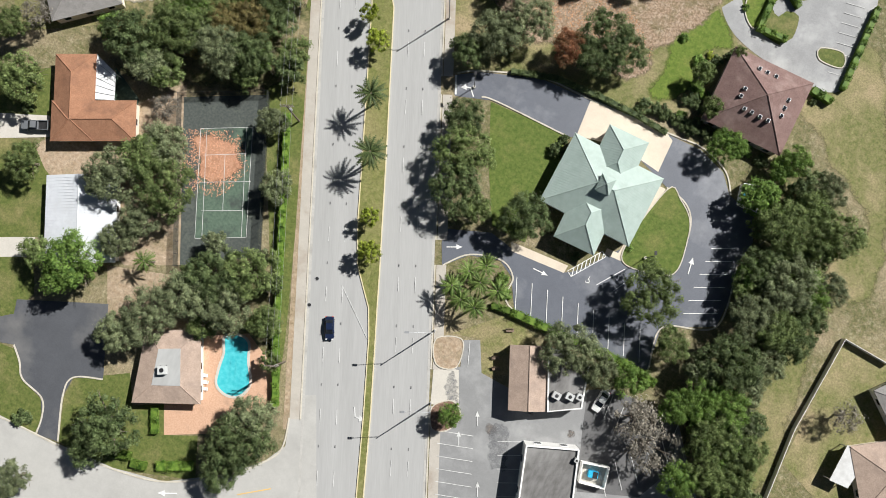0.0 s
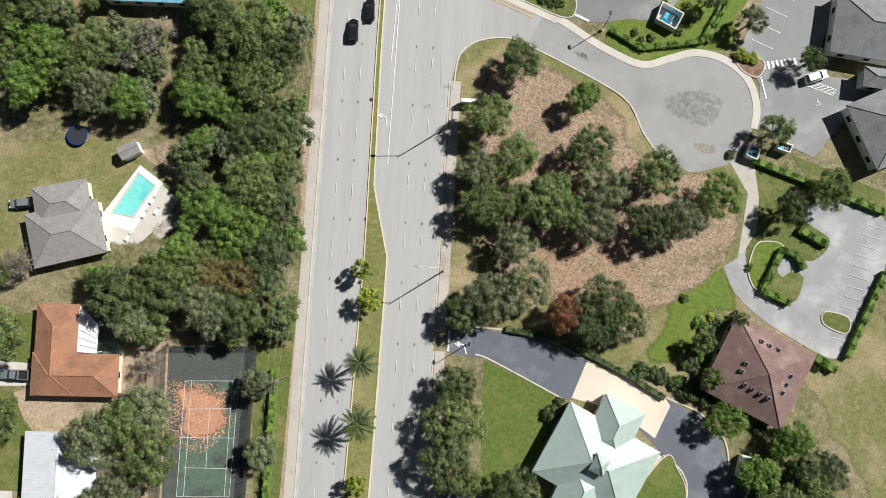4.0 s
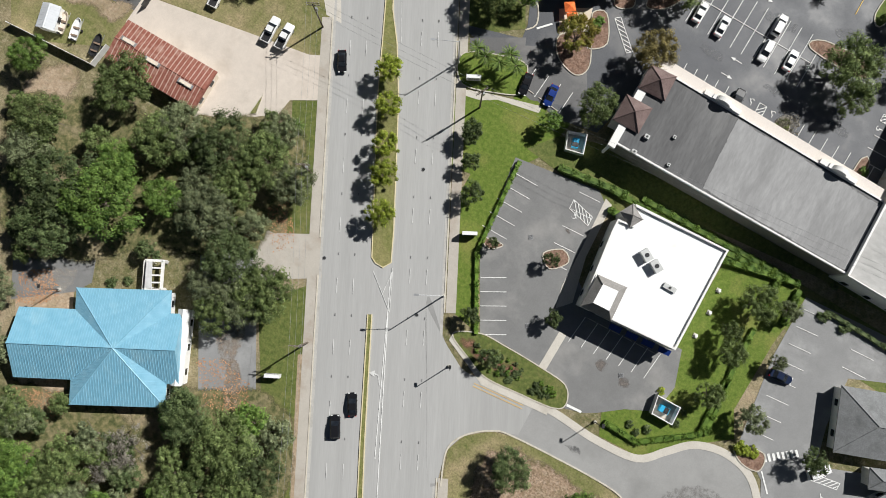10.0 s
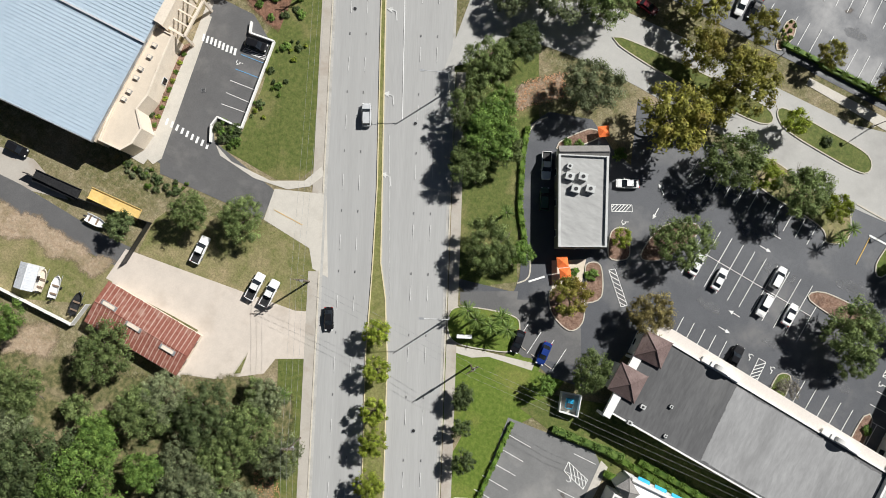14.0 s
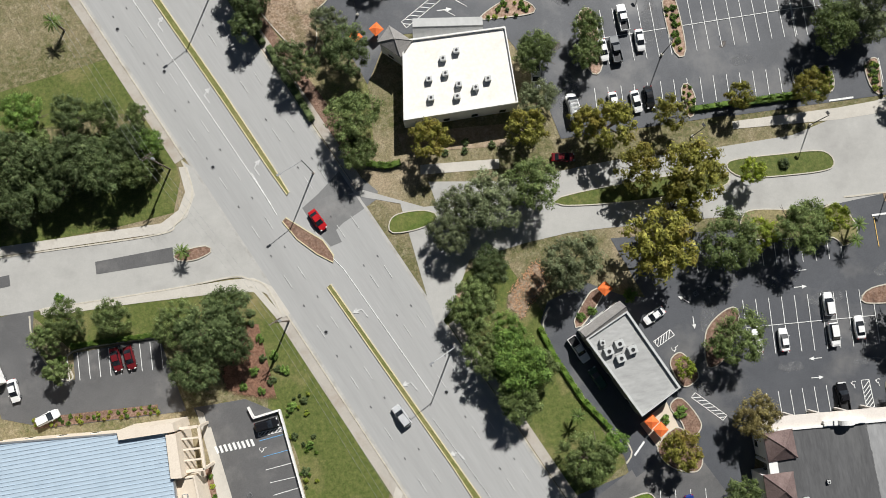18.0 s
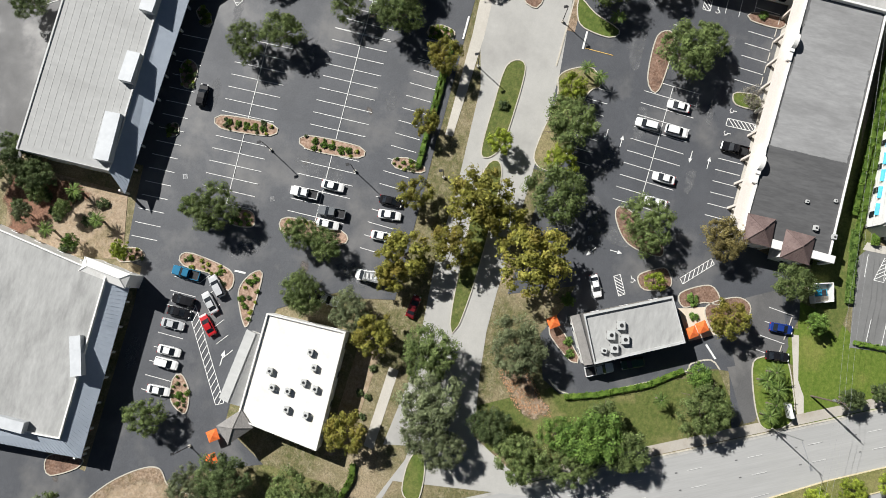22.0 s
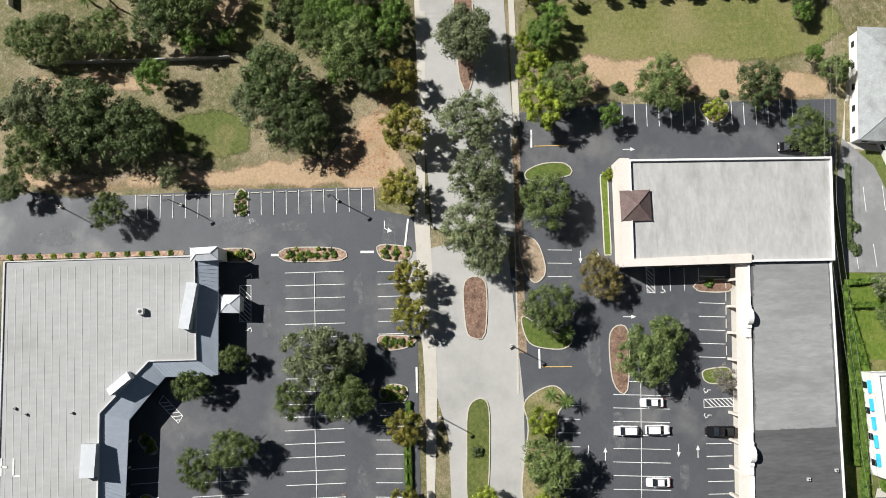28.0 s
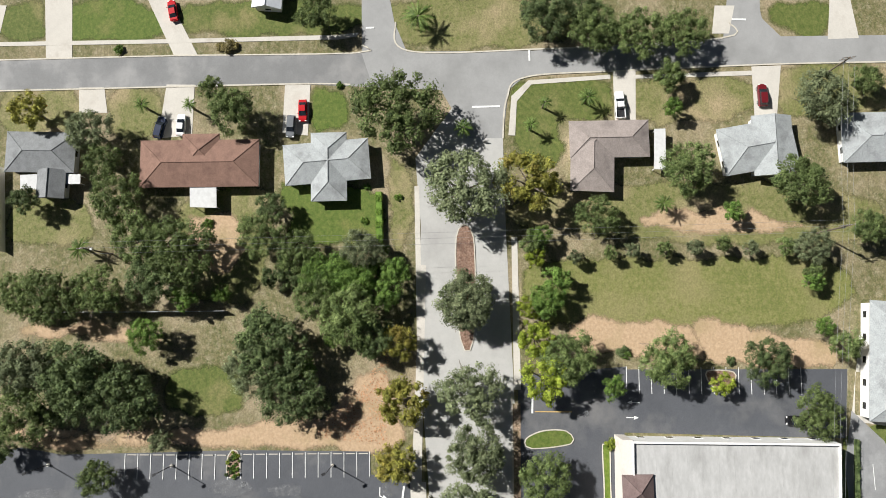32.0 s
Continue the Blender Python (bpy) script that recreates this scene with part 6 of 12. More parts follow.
surface("driveway", CONCRETE, [(-99.3, -8.2), (-89.8, -4.0), (-87.6, -7.9), (-96.7, -12.8)], 0.03, "pale concrete driveway", "driveway")
surface("driveway", CONCRETE, [(-86.5, -30.6), (-80.1, -27.3), (-78.1, -30.8), (-84.5, -34.1)], 0.03, "pale concrete driveway", "driveway")
surface("lawn", LAWN, [(-84.5, -34.1), (-78.3, -30.9), (-74.6, -37.4), (-77.3, -46.5)], 0.01, "mown front lawn", "lawn")
court_drive = surface("driveway", ASPHALT, [(-77.1, -40.0), (-60.1, -32.3), (-53.7, -46.0), (-59.2, -48.4), (-59.3, -52.5), (-55.7, -60.9), (-60.1, -61.5), (-61.2, -57.8), (-63.0, -55.0), (-68.2, -53.3), (-70.6, -50.7), (-73.1, -48.2), (-75.9, -49.1), (-78.5, -44.6), (-76.2, -42.8)], 0.035, "dark sealed asphalt forecourt", "driveway")
surface("lawn", LAWN, [(-75.8, -49.3), (-72.3, -48.8), (-68.3, -53.6), (-62.7, -55.2), (-61.0, -58.1), (-60.7, -61.4), (-68.5, -62.0)], 0.012, "lawn beside the forecourt", "lawn")
kerb([(-73.1, -48.2), (-70.4, -50.6), (-68.2, -53.3), (-62.8, -54.9), (-60.9, -58.3), (-60.4, -61.5)], None)
kerb([(-55.7, -60.9), (-59.3, -52.5), (-59.2, -48.4), (-53.7, -46.0)], None)
surface("lawn", LAWN, [(-55.6, -60.8), (-59.0, -52.5), (-58.9, -48.5), (-49.5, -42.4), (-45.9, -47.8), (-40.4, -44.7), (-37.5, -50.0), (-31.4, -47.1), (-27.7, -54.9), (-43.3, -60.5)], 0.013, "lawn with shrub beds", "lawn")
side_street = surface("side_street", BOULEVARD, [(-91.4, -67.8), (-68.6, -61.7), (-55.8, -61.3), (-43.4, -60.3), (-33.1, -58.0), (-22.8, -51.1), (-17.1, -45.1), (-14.9, -40.8), (-18.1, -31.2), (-14.1, -29.1), (-3.7, -48.6), (-16.5, -62.6), (-38.0, -70.1), (-60.6, -75.6), (-83.5, -81.2)], 0.032, "grey side street joining the highway", "road")
kerb([(-80.1, -64.5), (-68.5, -62.0), (-55.7, -61.5), (-43.3, -60.5), (-33.1, -58.0), (-22.7, -51.3), (-17.0, -45.2), (-15.3, -41.3), (-16.8, -35.5)], None)
arrow(side_street, -31.5, -59.7, 115.7, 0, 1.2, PAINT)
mark("centre_line", side_street, (-18.9, -53.5), (-13.5, -49.4), 0.2, YELLOW)
surface("pool_patio", PAVERS, [(-40.7, -29.6), (-32.0, -24.5), (-24.3, -28.1), (-21.5, -34.9), (-29.6, -45.7), (-37.5, -50.0), (-40.4, -44.7), (-33.8, -41.3)], 0.03, "terracotta paved pool terrace", "patio")
surface("dirt_yard", DIRT, [(-64.1, -25.6), (-49.2, -20.5), (-40.2, -28.6), (-52.8, -36.5), (-59.1, -34.6)], 0.012, "bare sandy yard under the trees", "yard")
surface("dirt_yard", DIRT, [(-89.8, -10.7), (-67.8, 14.7), (-50.8, -18.7), (-61.0, -24.0), (-85.2, -14.2)], 0.011, "bare sandy yard with leaf litter", "yard")
surface("verge", LAWN, [(-54.6, 24.1), (-52.3, 34.8), (-53.9, 42.1), (-53.2, 42.4), (-32.9, -3.0), (-24.9, -22.1), (-21.1, -32.8), (-23.1, -33.8), (-34.7, -10.4)], 0.012, "strip of rough grass below the power lines", "verge")
surface("verge", DIRT, [(-50.5, 35.7), (-49.3, 36.2), (-31.6, -2.3), (-15.4, -37.4), (-16.9, -38.1), (-28.2, -13.5), (-34.0, -1.0)], 0.014, "sandy strip beside the pavement", "verge")
court = surface("tennis_court", COURT_DARK, [(-67.0, 12.1), (-51.7, 20.5), (-37.3, -9.8), (-51.0, -18.8)], 0.03, "weathered dark green tennis court", "court")
surface("court_field", COURT_GREEN, [(-60.7, 7.9), (-51.3, 13.0), (-41.7, -7.6), (-50.9, -12.6)], 0.036, "", "", parent=court)
mark("court_line", court, (-60.7, 7.9), (-51.3, 13.0), 0.09, PAINT_WORN)
mark("court_line", court, (-50.9, -12.6), (-41.7, -7.6), 0.09, PAINT_WORN)
mark("court_line", court, (-60.7, 7.9), (-50.9, -12.6), 0.09, PAINT_WORN)
mark("court_line", court, (-51.3, 13.0), (-41.7, -7.6), 0.09, PAINT_WORN)
mark("court_line", court, (-59.6, 8.6), (-49.7, -11.8), 0.09, PAINT_WORN)
mark("court_line", court, (-52.4, 12.4), (-42.6, -8.0), 0.09, PAINT_WORN)
mark("court_line", court, (-57.5, 3.3), (-49.8, 7.6), 0.09, PAINT_WORN)
mark("court_line", court, (-52.4, -7.0), (-44.9, -3.1), 0.09, PAINT_WORN)
mark("court_line", court, (-53.6, 5.3), (-48.5, -5.1), 0.09, PAINT_WORN)
mark("court_line", court, (-55.9, -2.2), (-46.3, 2.9), 0.09, PAINT_WORN)
surface("leaf_carpet", ORANGE_LEAF, [(-62.0, 6.3), (-57.0, 9.0), (-53.8, 9.6), (-49.0, 4.9), (-51.4, -0.8), (-54.5, -1.8), (-57.6, -2.6), (-60.0, 2.0)], 0.062, "drift of orange leaves on the tennis court", "leaf litter", True, parent=None)
litter([(-64.0, 6.3), (-53.4, 11.1), (-47.5, 4.7), (-50.4, -2.8), (-54.5, -4.4), (-58.4, -4.2)], 1500, "orange leaves scattered over the tennis court")
fence([(-67.5, 12.1), (-51.5, 20.9), (-37.0, -10.1), (-51.3, -19.2), (-67.5, 12.1)], 2.6, MESH_FENCE, "tall dark chain-link fence round the tennis court", 0.04)
ranch_house = house_base("house", "ranch house with a rust-brown shingle roof", "house")
pitched_roof(ranch_house, [(-92.9, 8.0), (-85.4, 11.8), (-78.2, -4.7), (-85.6, -8.5)], 2.7, 1.6, SHINGLE_BROWN, "hip", 0.5, 0.0, None, CREAM_WALL)
pitched_roof(ranch_house, [(-89.3, -1.0), (-73.9, 6.9), (-70.3, -0.6), (-85.5, -8.5)], 2.68, 1.55, SHINGLE_BROWN, "hip", 0.5, 0.0, None, CREAM_WALL)
screen_room([(-85.8, 11.5), (-80.5, 9.9), (-78.1, 4.8), (-82.1, 3.0)], 2.6)
surface("patio", COURT_GREEN, [(-82.6, 11.1), (-75.2, 7.5), (-71.7, -0.0), (-75.9, -2.2), (-79.6, 4.6)], 0.03, "small green patio behind the house", "patio")
metal_house = house_base("house", "low house with a pale blue-grey metal roof", "house")
pitched_roof(metal_house, [(-82.4, -14.7), (-71.8, -9.2), (-60.0, -22.9), (-74.8, -30.6)], 2.7, 1.2, METAL_ROOF, "gable", 0.5, 0.6, None, WHITE_WALL)
pool_house = house_base("house", "flat-topped hip-roofed house with tan shingles by a kidney-shaped pool", "house")
frustum_roof(pool_house, [(-49.7, -32.8), (-40.1, -27.6), (-33.2, -40.5), (-45.4, -46.4)], 3.0, 1.0, 3.6, SHINGLE_TAN, GREY_ROOF)
roof_unit(-42.5, -37.6, 4.06, 1.6, 1.6, 1.0, 28.9)
pool([(-36.0, -27.3), (-34.0, -25.7), (-31.2, -26.0), (-29.4, -29.4), (-26.9, -33.2), (-27.6, -36.3), (-30.2, -37.4), (-33.0, -36.4), (-34.1, -33.1), (-34.6, -30.2)], WATER_POOL, "kidney-shaped swimming pool with turquoise water")
lounger(-36.0, -35.9, -68.2)
lounger(-35.2, -37.0, -68.2)
lounger(-34.7, -38.2, -68.5)
grey_roof_house = house_base("house", "house with a grey shingle roof by a rectangular pool", "house")
pitched_roof(grey_roof_house, [(-106.5, 26.9), (-97.2, 34.0), (-92.8, 27.5), (-100.9, 20.6)], 2.7, 1.4, SHINGLE_GREY, "hip", 0.5, 0.0, None, CREAM_WALL)
pitched_roof(grey_roof_house, [(-104.7, 21.7), (-94.0, 31.3), (-86.0, 23.4), (-97.5, 13.3)], 2.72, 1.7, SHINGLE_GREY, "hip", 0.5, 0.0, None, CREAM_WALL)
flat_top([(-92.8, 22.4), (-89.7, 25.0), (-86.8, 23.2), (-90.3, 19.8)], 0.0, 2.5)
surface("pool_deck", WHITE_WALL, [(-90.7, 41.3), (-84.7, 40.3), (-84.8, 28.3), (-89.7, 24.1), (-92.6, 27.4)], 0.035, "white concrete pool deck", "deck")
surface("patio", CONCRETE, [(-92.1, 27.1), (-85.1, 28.8), (-84.8, 40.0), (-80.3, 38.7), (-80.4, 34.6), (-82.7, 27.1), (-87.6, 22.9)], 0.03, "pale patio by the pool", "patio")
pool([(-90.1, 39.8), (-85.8, 39.1), (-86.5, 31.4), (-90.8, 30.1)], WATER_PALE, "rectangular swimming pool with pale aqua water", False)
surface("lawn", LAWN_DRY, [(-118.8, 31.3), (-93.7, 46.1), (-80.0, 45.5), (-74.9, 29.7), (-87.4, 19.1), (-105.1, 8.2)], 0.012, "worn back garden lawn", "lawn")
surface("dirt_yard", DIRT, [(-85.0, 24.0), (-79.5, 27.5), (-77.0, 39.0), (-81.5, 46.0), (-92.0, 45.5), (-93.5, 42.0), (-84.5, 41.5), (-80.5, 38.5), (-82.0, 29.0)], 0.024, "trodden sandy soil round the pool", "yard", True)
stain(-86.0, 46.5, 3.4, 88, DIRT, 30, 1.8, 0.5)
stain(-79.5, 33.0, 2.6, 89, CONCRETE, 75, 1.8, 0.45)
trampoline(-104.8, 40.5)
garden_shed = house_base("shed", "small grey garden shed with a weathered roof", "shed")
pitched_roof(garden_shed, [(-95.7, 41.8), (-93.4, 45.2), (-90.7, 44.0), (-93.2, 40.7)], 2.2, 0.6, SHINGLE_GREY, "gable", 0.2, 0.0, None, WHITE_WALL)
vehicle(-107.6, 23.0, 123.7, "suv", "grey")
vehicle(-91.0, -7.1, 116.2, "pickup", "grey", "parked on a concrete driveway")
vehicle(-17.9, -16.0, -153.1, "sedan", "navy", "driving on the highway")
tree(-95.8, 0.6, 5.5, "oak")
tree(-72.0, 22.9, 6.0, "oak")
tree(-62.4, 23.6, 5.5, "grey")
tree(-86.8, -14.0, 4.1, "oak")
tree(-65.9, -2.5, 5.5, "oak")
tree(-58.9, -6.5, 6.3, "oak")
tree(-76.4, -29.0, 3.3, "oak")
tree(-36.0, -13.3, 5.7, "oak")
tree(-29.1, -20.4, 4.0, "oak")
tree(-24.7, -26.7, 2.2, "oak")
tree(-103.0, 9.2, 3.9, "oak")
tree(-70.2, 28.2, 4.9, "oak")
tree(-74.2, 14.5, 4.9, "grey")
tree(-62.9, 1.6, 5.3, "grey")
tree(-79.0, 17.3, 6.3, "dark")
tree(-55.3, 33.6, 4.2, "dark")
tree(-42.4, -17.2, 5.7, "dark")
tree(-47.0, -50.9, 6.7, "dark")
tree(-22.1, -43.5, 6.3, "dark")
tree(-23.8, -48.9, 4.6, "dark")
tree(-48.4, -58.3, 3.3, "dark")
tree(-68.6, 23.9, 4.6, "grey")
tree(-69.9, -8.4, 6.0, "grey")
tree(-61.3, -13.8, 4.4, "grey")
tree(-62.8, -19.5, 4.0, "grey")
tree(-46.9, 15.3, 3.7, "grey")
tree(-39.9, 4.8, 3.9, "grey")
tree(-44.9, -22.2, 5.5, "grey")
tree(-37.5, -21.4, 5.7, "grey")
tree(-50.5, -30.0, 5.7, "grey")
tree(-53.3, -35.1, 4.9, "grey")
tree(-22.7, -37.7, 5.3, "grey")
tree(-58.5, -69.3, 4.2, "grey")
tree(-45.6, -11.2, 2.8, "grey")
tree(-59.8, 31.6, 4.9, "rust")
tree(-67.8, -27.2, 6.7, "green")
tree(-56.0, 25.6, 5.5, "dark")
tree(-64.8, 29.9, 4.4, "rust")
tree(-100.1, 13.4, 3.5, "bare")
tree(-67.7, 8.1, 2.9, "bare")
tree(-67.0, 2.0, 2.7, "bare")
palm(-55.9, -20.6, 2.2, 5)
bush(-64.3, -59.7, 2.0, "dark")
bush(-94.5, -4.6, 1.5, "dark")
bush(-72.5, 12.7, 1.4, "dark")
bush(-45.3, -56.4, 1.4, "dark")
hedge([(-41.6, -46.0), (-39.1, -50.4)], 1.8, 1.2, "hedge")
hedge([(-45.6, -57.7), (-41.2, -56.4)], 2.0, 1.4, "hedge")
hedge([(-40.6, -57.6), (-37.5, -56.8)], 2.0, 1.2, "hedge")
hedge([(-35.7, -55.8), (-29.3, -52.5)], 2.2, 1.2, "hedge")
hedge([(-46.0, 18.7), (-36.1, -2.2), (-26.4, -22.7), (-20.2, -34.6)], 1.5, 2.0, "hedge", "tall hedge along the west verge")
surface("lawn", LAWN_LUSH, [(-10.2, 40.2), (6.9, 41.0), (8.2, 33.8), (7.8, 25.7), (9.3, 17.4), (1.7, 17.4), (-4.1, 27.4)], 0.012, "mown lawn beside the bank", "lawn")
surface("lawn", LAWN_DRY, [(-27.1, 55.8), (23.1, 81.5), (30.9, 73.3), (28.2, 60.0), (23.9, 53.1), (8.1, 50.9), (-3.6, 50.9), (-20.3, 42.4)], 0.011, "dry grass under scattered trees", "lawn")
surface("leaf_litter", LEAFLITTER, [(-15.2, 66.0), (1.1, 75.7), (8.5, 71.3), (15.8, 64.3), (13.8, 57.9), (-0.3, 54.7), (-9.2, 56.8)], 0.013, "carpet of dry fallen leaves", "leaf litter", True)
surface("lawn", LAWN_VIVID, [(20.6, 87.0), (22.9, 81.0), (29.9, 74.6), (25.3, 68.0), (26.9, 61.1), (21.4, 55.6), (16.4, 56.8), (16.8, 66.0), (11.7, 69.7), (16.6, 80.2)], 0.014, "watered green lawn", "lawn", True)
bank_lot = surface("parking_lot", ASPHALT_NEW, [(-19.3, 41.8), (-14.9, 44.8), (-2.8, 49.3), (8.0, 49.8), (25.7, 50.7), (32.6, 50.9), (38.7, 48.8), (41.8, 45.2), (48.4, 43.3), (50.3, 38.5), (49.5, 32.9), (51.0, 28.6), (51.1, 19.9), (41.3, 14.6), (42.5, 5.7), (39.6, 5.1), (13.4, 4.3), (9.9, 10.0), (6.4, 11.8), (0.3, 9.9), (-3.6, 5.5), (-5.8, 9.6), (-6.3, 12.6), (2.3, 16.1), (7.3, 15.1), (19.2, 15.7), (21.1, 17.0), (27.2, 25.3), (36.3, 24.9), (39.4, 27.7), (37.6, 35.8), (35.1, 39.1), (29.9, 40.7), (23.6, 43.0), (15.9, 45.6), (7.8, 41.1), (-10.1, 40.5), (-17.3, 37.9)], 0.035, "smooth blue-black asphalt drive and car park", "car park")
surface("drop_off_apron", BEIGE_DECK, [(8.0, 49.8), (24.9, 50.9), (26.7, 49.9), (26.9, 42.8), (17.9, 44.1), (8.7, 41.9)], 0.05, "pale beige concrete drive-through apron", "apron")
surface("footpath", BEIGE_DECK, [(6.7, 16.3), (19.1, 17.2), (19.0, 15.5), (7.6, 14.6)], 0.05, "beige concrete footpath", "path")
surface("footpath", BEIGE_DECK, [(24.6, 24.0), (35.8, 24.6), (35.5, 23.4), (24.6, 22.7)], 0.05, "beige concrete footpath", "path")
surface("footpath", BEIGE_DECK, [(28.5, 40.3), (29.8, 40.3), (28.2, 23.2), (26.9, 23.2)], 0.05, "beige concrete footpath", "path")
island("planting_island", LAWN_LUSH, [(30.1, 40.3), (33.6, 39.6), (36.9, 36.8), (38.4, 32.4), (39.1, 26.5), (36.6, 24.3), (27.9, 23.8)], "lawn inside the curve of the car park", True, KERB)
kerb([(-19.0, 42.4), (-15.0, 45.0), (-3.0, 49.5), (7.9, 50.0), (25.5, 51.0), (32.8, 51.4), (39.0, 49.2), (42.1, 45.3)], None)
kerb([(49.5, 32.9), (51.1, 19.9), (41.5, 14.7), (42.6, 5.5), (39.7, 4.9), (13.5, 4.1), (10.2, 10.1), (6.3, 12.0), (0.2, 10.0), (-3.5, 5.7)], None)
kerb([(-12.3, 40.2), (-9.0, 40.8), (7.2, 40.9)], None)
kerb([(39.1, 26.9), (37.6, 35.8), (34.7, 39.5), (29.9, 40.7)], None)
stalls(bank_lot, (13.6, 4.4), (40.4, 6.3), 8, 6.62, PAINT, -20.0)
mark("bay_line", bank_lot, (43.3, 33.6), (47.5, 35.8), 0.13, PAINT)
mark("bay_line", bank_lot, (43.4, 30.7), (48.1, 33.1), 0.13, PAINT)
mark("bay_line", bank_lot, (43.5, 27.8), (48.6, 30.4), 0.13, PAINT)
mark("bay_line", bank_lot, (43.6, 24.9), (49.1, 27.7), 0.13, PAINT)
mark("bay_line", bank_lot, (43.8, 22.0), (49.6, 25.0), 0.13, PAINT)
mark("bay_line", bank_lot, (43.9, 19.1), (50.2, 22.4), 0.13, PAINT)
hatch(bank_lot, (20.6, 15.5), (25.1, 22.3), (19.5, 16.2), 8, PAINT)
mark("bay_line", bank_lot, (25.9, 16.3), (29.6, 21.8), 0.13, PAINT)
mark("bay_line", bank_lot, (29.5, 16.8), (32.1, 21.8), 0.13, PAINT)
access_mark(bank_lot, 23.9, 16.5, -7.2)
arrow(bank_lot, 14.8, 13.5, -89.5, 0, 1.0, PAINT)
arrow(bank_lot, 41.1, 28.6, 9.1, 0, 1.1, PAINT)
arrow(bank_lot, -15.2, 40.9, 44.4, 1, 1.2, PAINT)
mark("stop_line", bank_lot, (-19.1, 41.9), (-17.3, 38.2), 0.4, PAINT)
arrow(bank_lot, -3.0, 10.1, -62.7, 0, 1.0, PAINT)
bank = house_base("bank", "bank building with a pale green standing-seam metal roof", "bank")
pitched_roof(bank, [(8.1, 41.2), (27.9, 41.2), (27.6, 25.5), (7.7, 26.1)], 3.4, 3.7, GREEN_ROOF, "hip", 0.5, 0.5, 8.2, WHITE_WALL)
pitched_roof(bank, [(13.5, 46.1), (22.2, 46.2), (22.2, 34.9), (13.6, 34.6)], 3.42, 2.6, GREEN_ROOF, "hip", 0.5, 0.5, None, WHITE_WALL)
pitched_roof(bank, [(13.4, 20.7), (22.2, 20.9), (22.1, 32.3), (13.3, 32.1)], 3.44, 2.6, GREEN_ROOF, "hip", 0.5, 0.5, None, WHITE_WALL)
pitched_roof(bank, [(16.0, 35.5), (18.9, 35.5), (19.2, 32.0), (16.2, 31.9)], 7.2, 1.3, GREEN_ROOF, "pyramid", 0.15, 0.5, None, WHITE_WALL)
tree(-12.8, 33.9, 4.6, "dark")
tree(-7.3, 20.7, 5.7, "dark")
tree(7.2, 21.3, 5.5, "dark")
tree(-18.2, 46.1, 4.2, "dark")
tree(4.8, 61.1, 5.3, "dark")
tree(9.6, 60.0, 4.4, "dark")
tree(4.2, 56.2, 4.4, "dark")
tree(54.6, 13.3, 6.0, "dark")
tree(52.4, 32.9, 4.6, "dark")
tree(-9.7, 27.0, 5.7, "oak")
tree(-2.4, 18.5, 3.5, "oak")
tree(35.5, 19.5, 6.3, "oak")
tree(43.3, 12.2, 3.9, "oak")
tree(51.9, 42.4, 6.0, "oak")
tree(56.0, 47.7, 5.3, "oak")
tree(62.7, 44.9, 5.5, "oak")
tree(60.0, 23.9, 5.3, "oak")
tree(57.3, 0.1, 5.3, "oak")
tree(59.8, -7.1, 4.6, "oak")
tree(64.9, -5.5, 4.2, "oak")
tree(64.5, 0.2, 4.4, "oak")
tree(-14.8, 51.1, 5.7, "grey")
tree(-10.9, 57.2, 5.3, "grey")
tree(57.5, 53.6, 4.2, "grey")
tree(58.0, 32.6, 6.0, "grey")
tree(55.0, 24.4, 5.3, "grey")
tree(60.5, 16.8, 4.2, "grey")
tree(26.1, 2.0, 5.5, "grey")
tree(32.8, 1.7, 4.2, "grey")
tree(61.9, 3.6, 3.9, "grey")
tree(49.3, 55.2, 3.9, "green")
tree(62.1, 33.0, 4.6, "green")
tree(52.3, 5.4, 4.6, "green")
tree(49.4, 1.8, 4.2, "green")
tree(58.1, 6.3, 4.6, "green")
tree(55.9, -10.4, 4.2, "green")
tree(39.2, 2.1, 3.5, "green")
tree(11.2, -19.8, 2.7, "green")
tree(36.3, 52.1, 3.8, "green")
tree(-0.9, 56.0, 4.2, "russet")
tree(47.4, -7.2, 5.5, "bare")
tree(43.3, -3.7, 4.6, "bare")
tree(79.5, 15.0, 3.3, "bare")
palm(1.7, 6.8, 2.4, 5.0)
palm(4.7, 5.8, 2.4, 5.0)
palm(2.8, 1.1, 2.4, 5.0)
palm(0.0, 2.8, 2.4, 5.0)
palm(4.2, 9.3, 2.4, 5.0)
palm(5.9, 0.9, 2.4, 5.0)
palm(8.4, 5.9, 2.4, 5.0)
bush(6.3, 37.3, 2.0, "dark")
bush(18.4, 53.4, 2.0, "dark")
bush(28.9, 54.1, 2.3, "dark")
bush(26.3, 54.1, 1.8, "dark")
bush(32.0, 54.4, 2.0, "dark")
bush(34.5, 54.4, 2.0, "dark")
bush(6.8, 40.2, 1.1, "dark")
bush(19.7, 19.5, 1.1, "dark")
bush(23.8, 54.1, 1.4, "dark")
bush(8.6, 8.6, 1.7, "green")
bush(19.4, 70.4, 1.1, "green")
bush(46.7, 45.0, 2.3, "green")
bush(49.4, 44.5, 2.5, "green")
bush(47.2, 47.8, 1.8, "green")
bush(10.4, 6.3, 1.4, "green")
bush(28.6, 26.0, 0.9, "green")
hedge([(13.0, 3.6), (24.7, 4.2), (38.2, 4.9), (44.9, 4.0)], 2.0, 1.5, "hedge")
hedge([(8.9, 3.0), (13.0, 3.6)], 1.6, 1.2, "hedge")
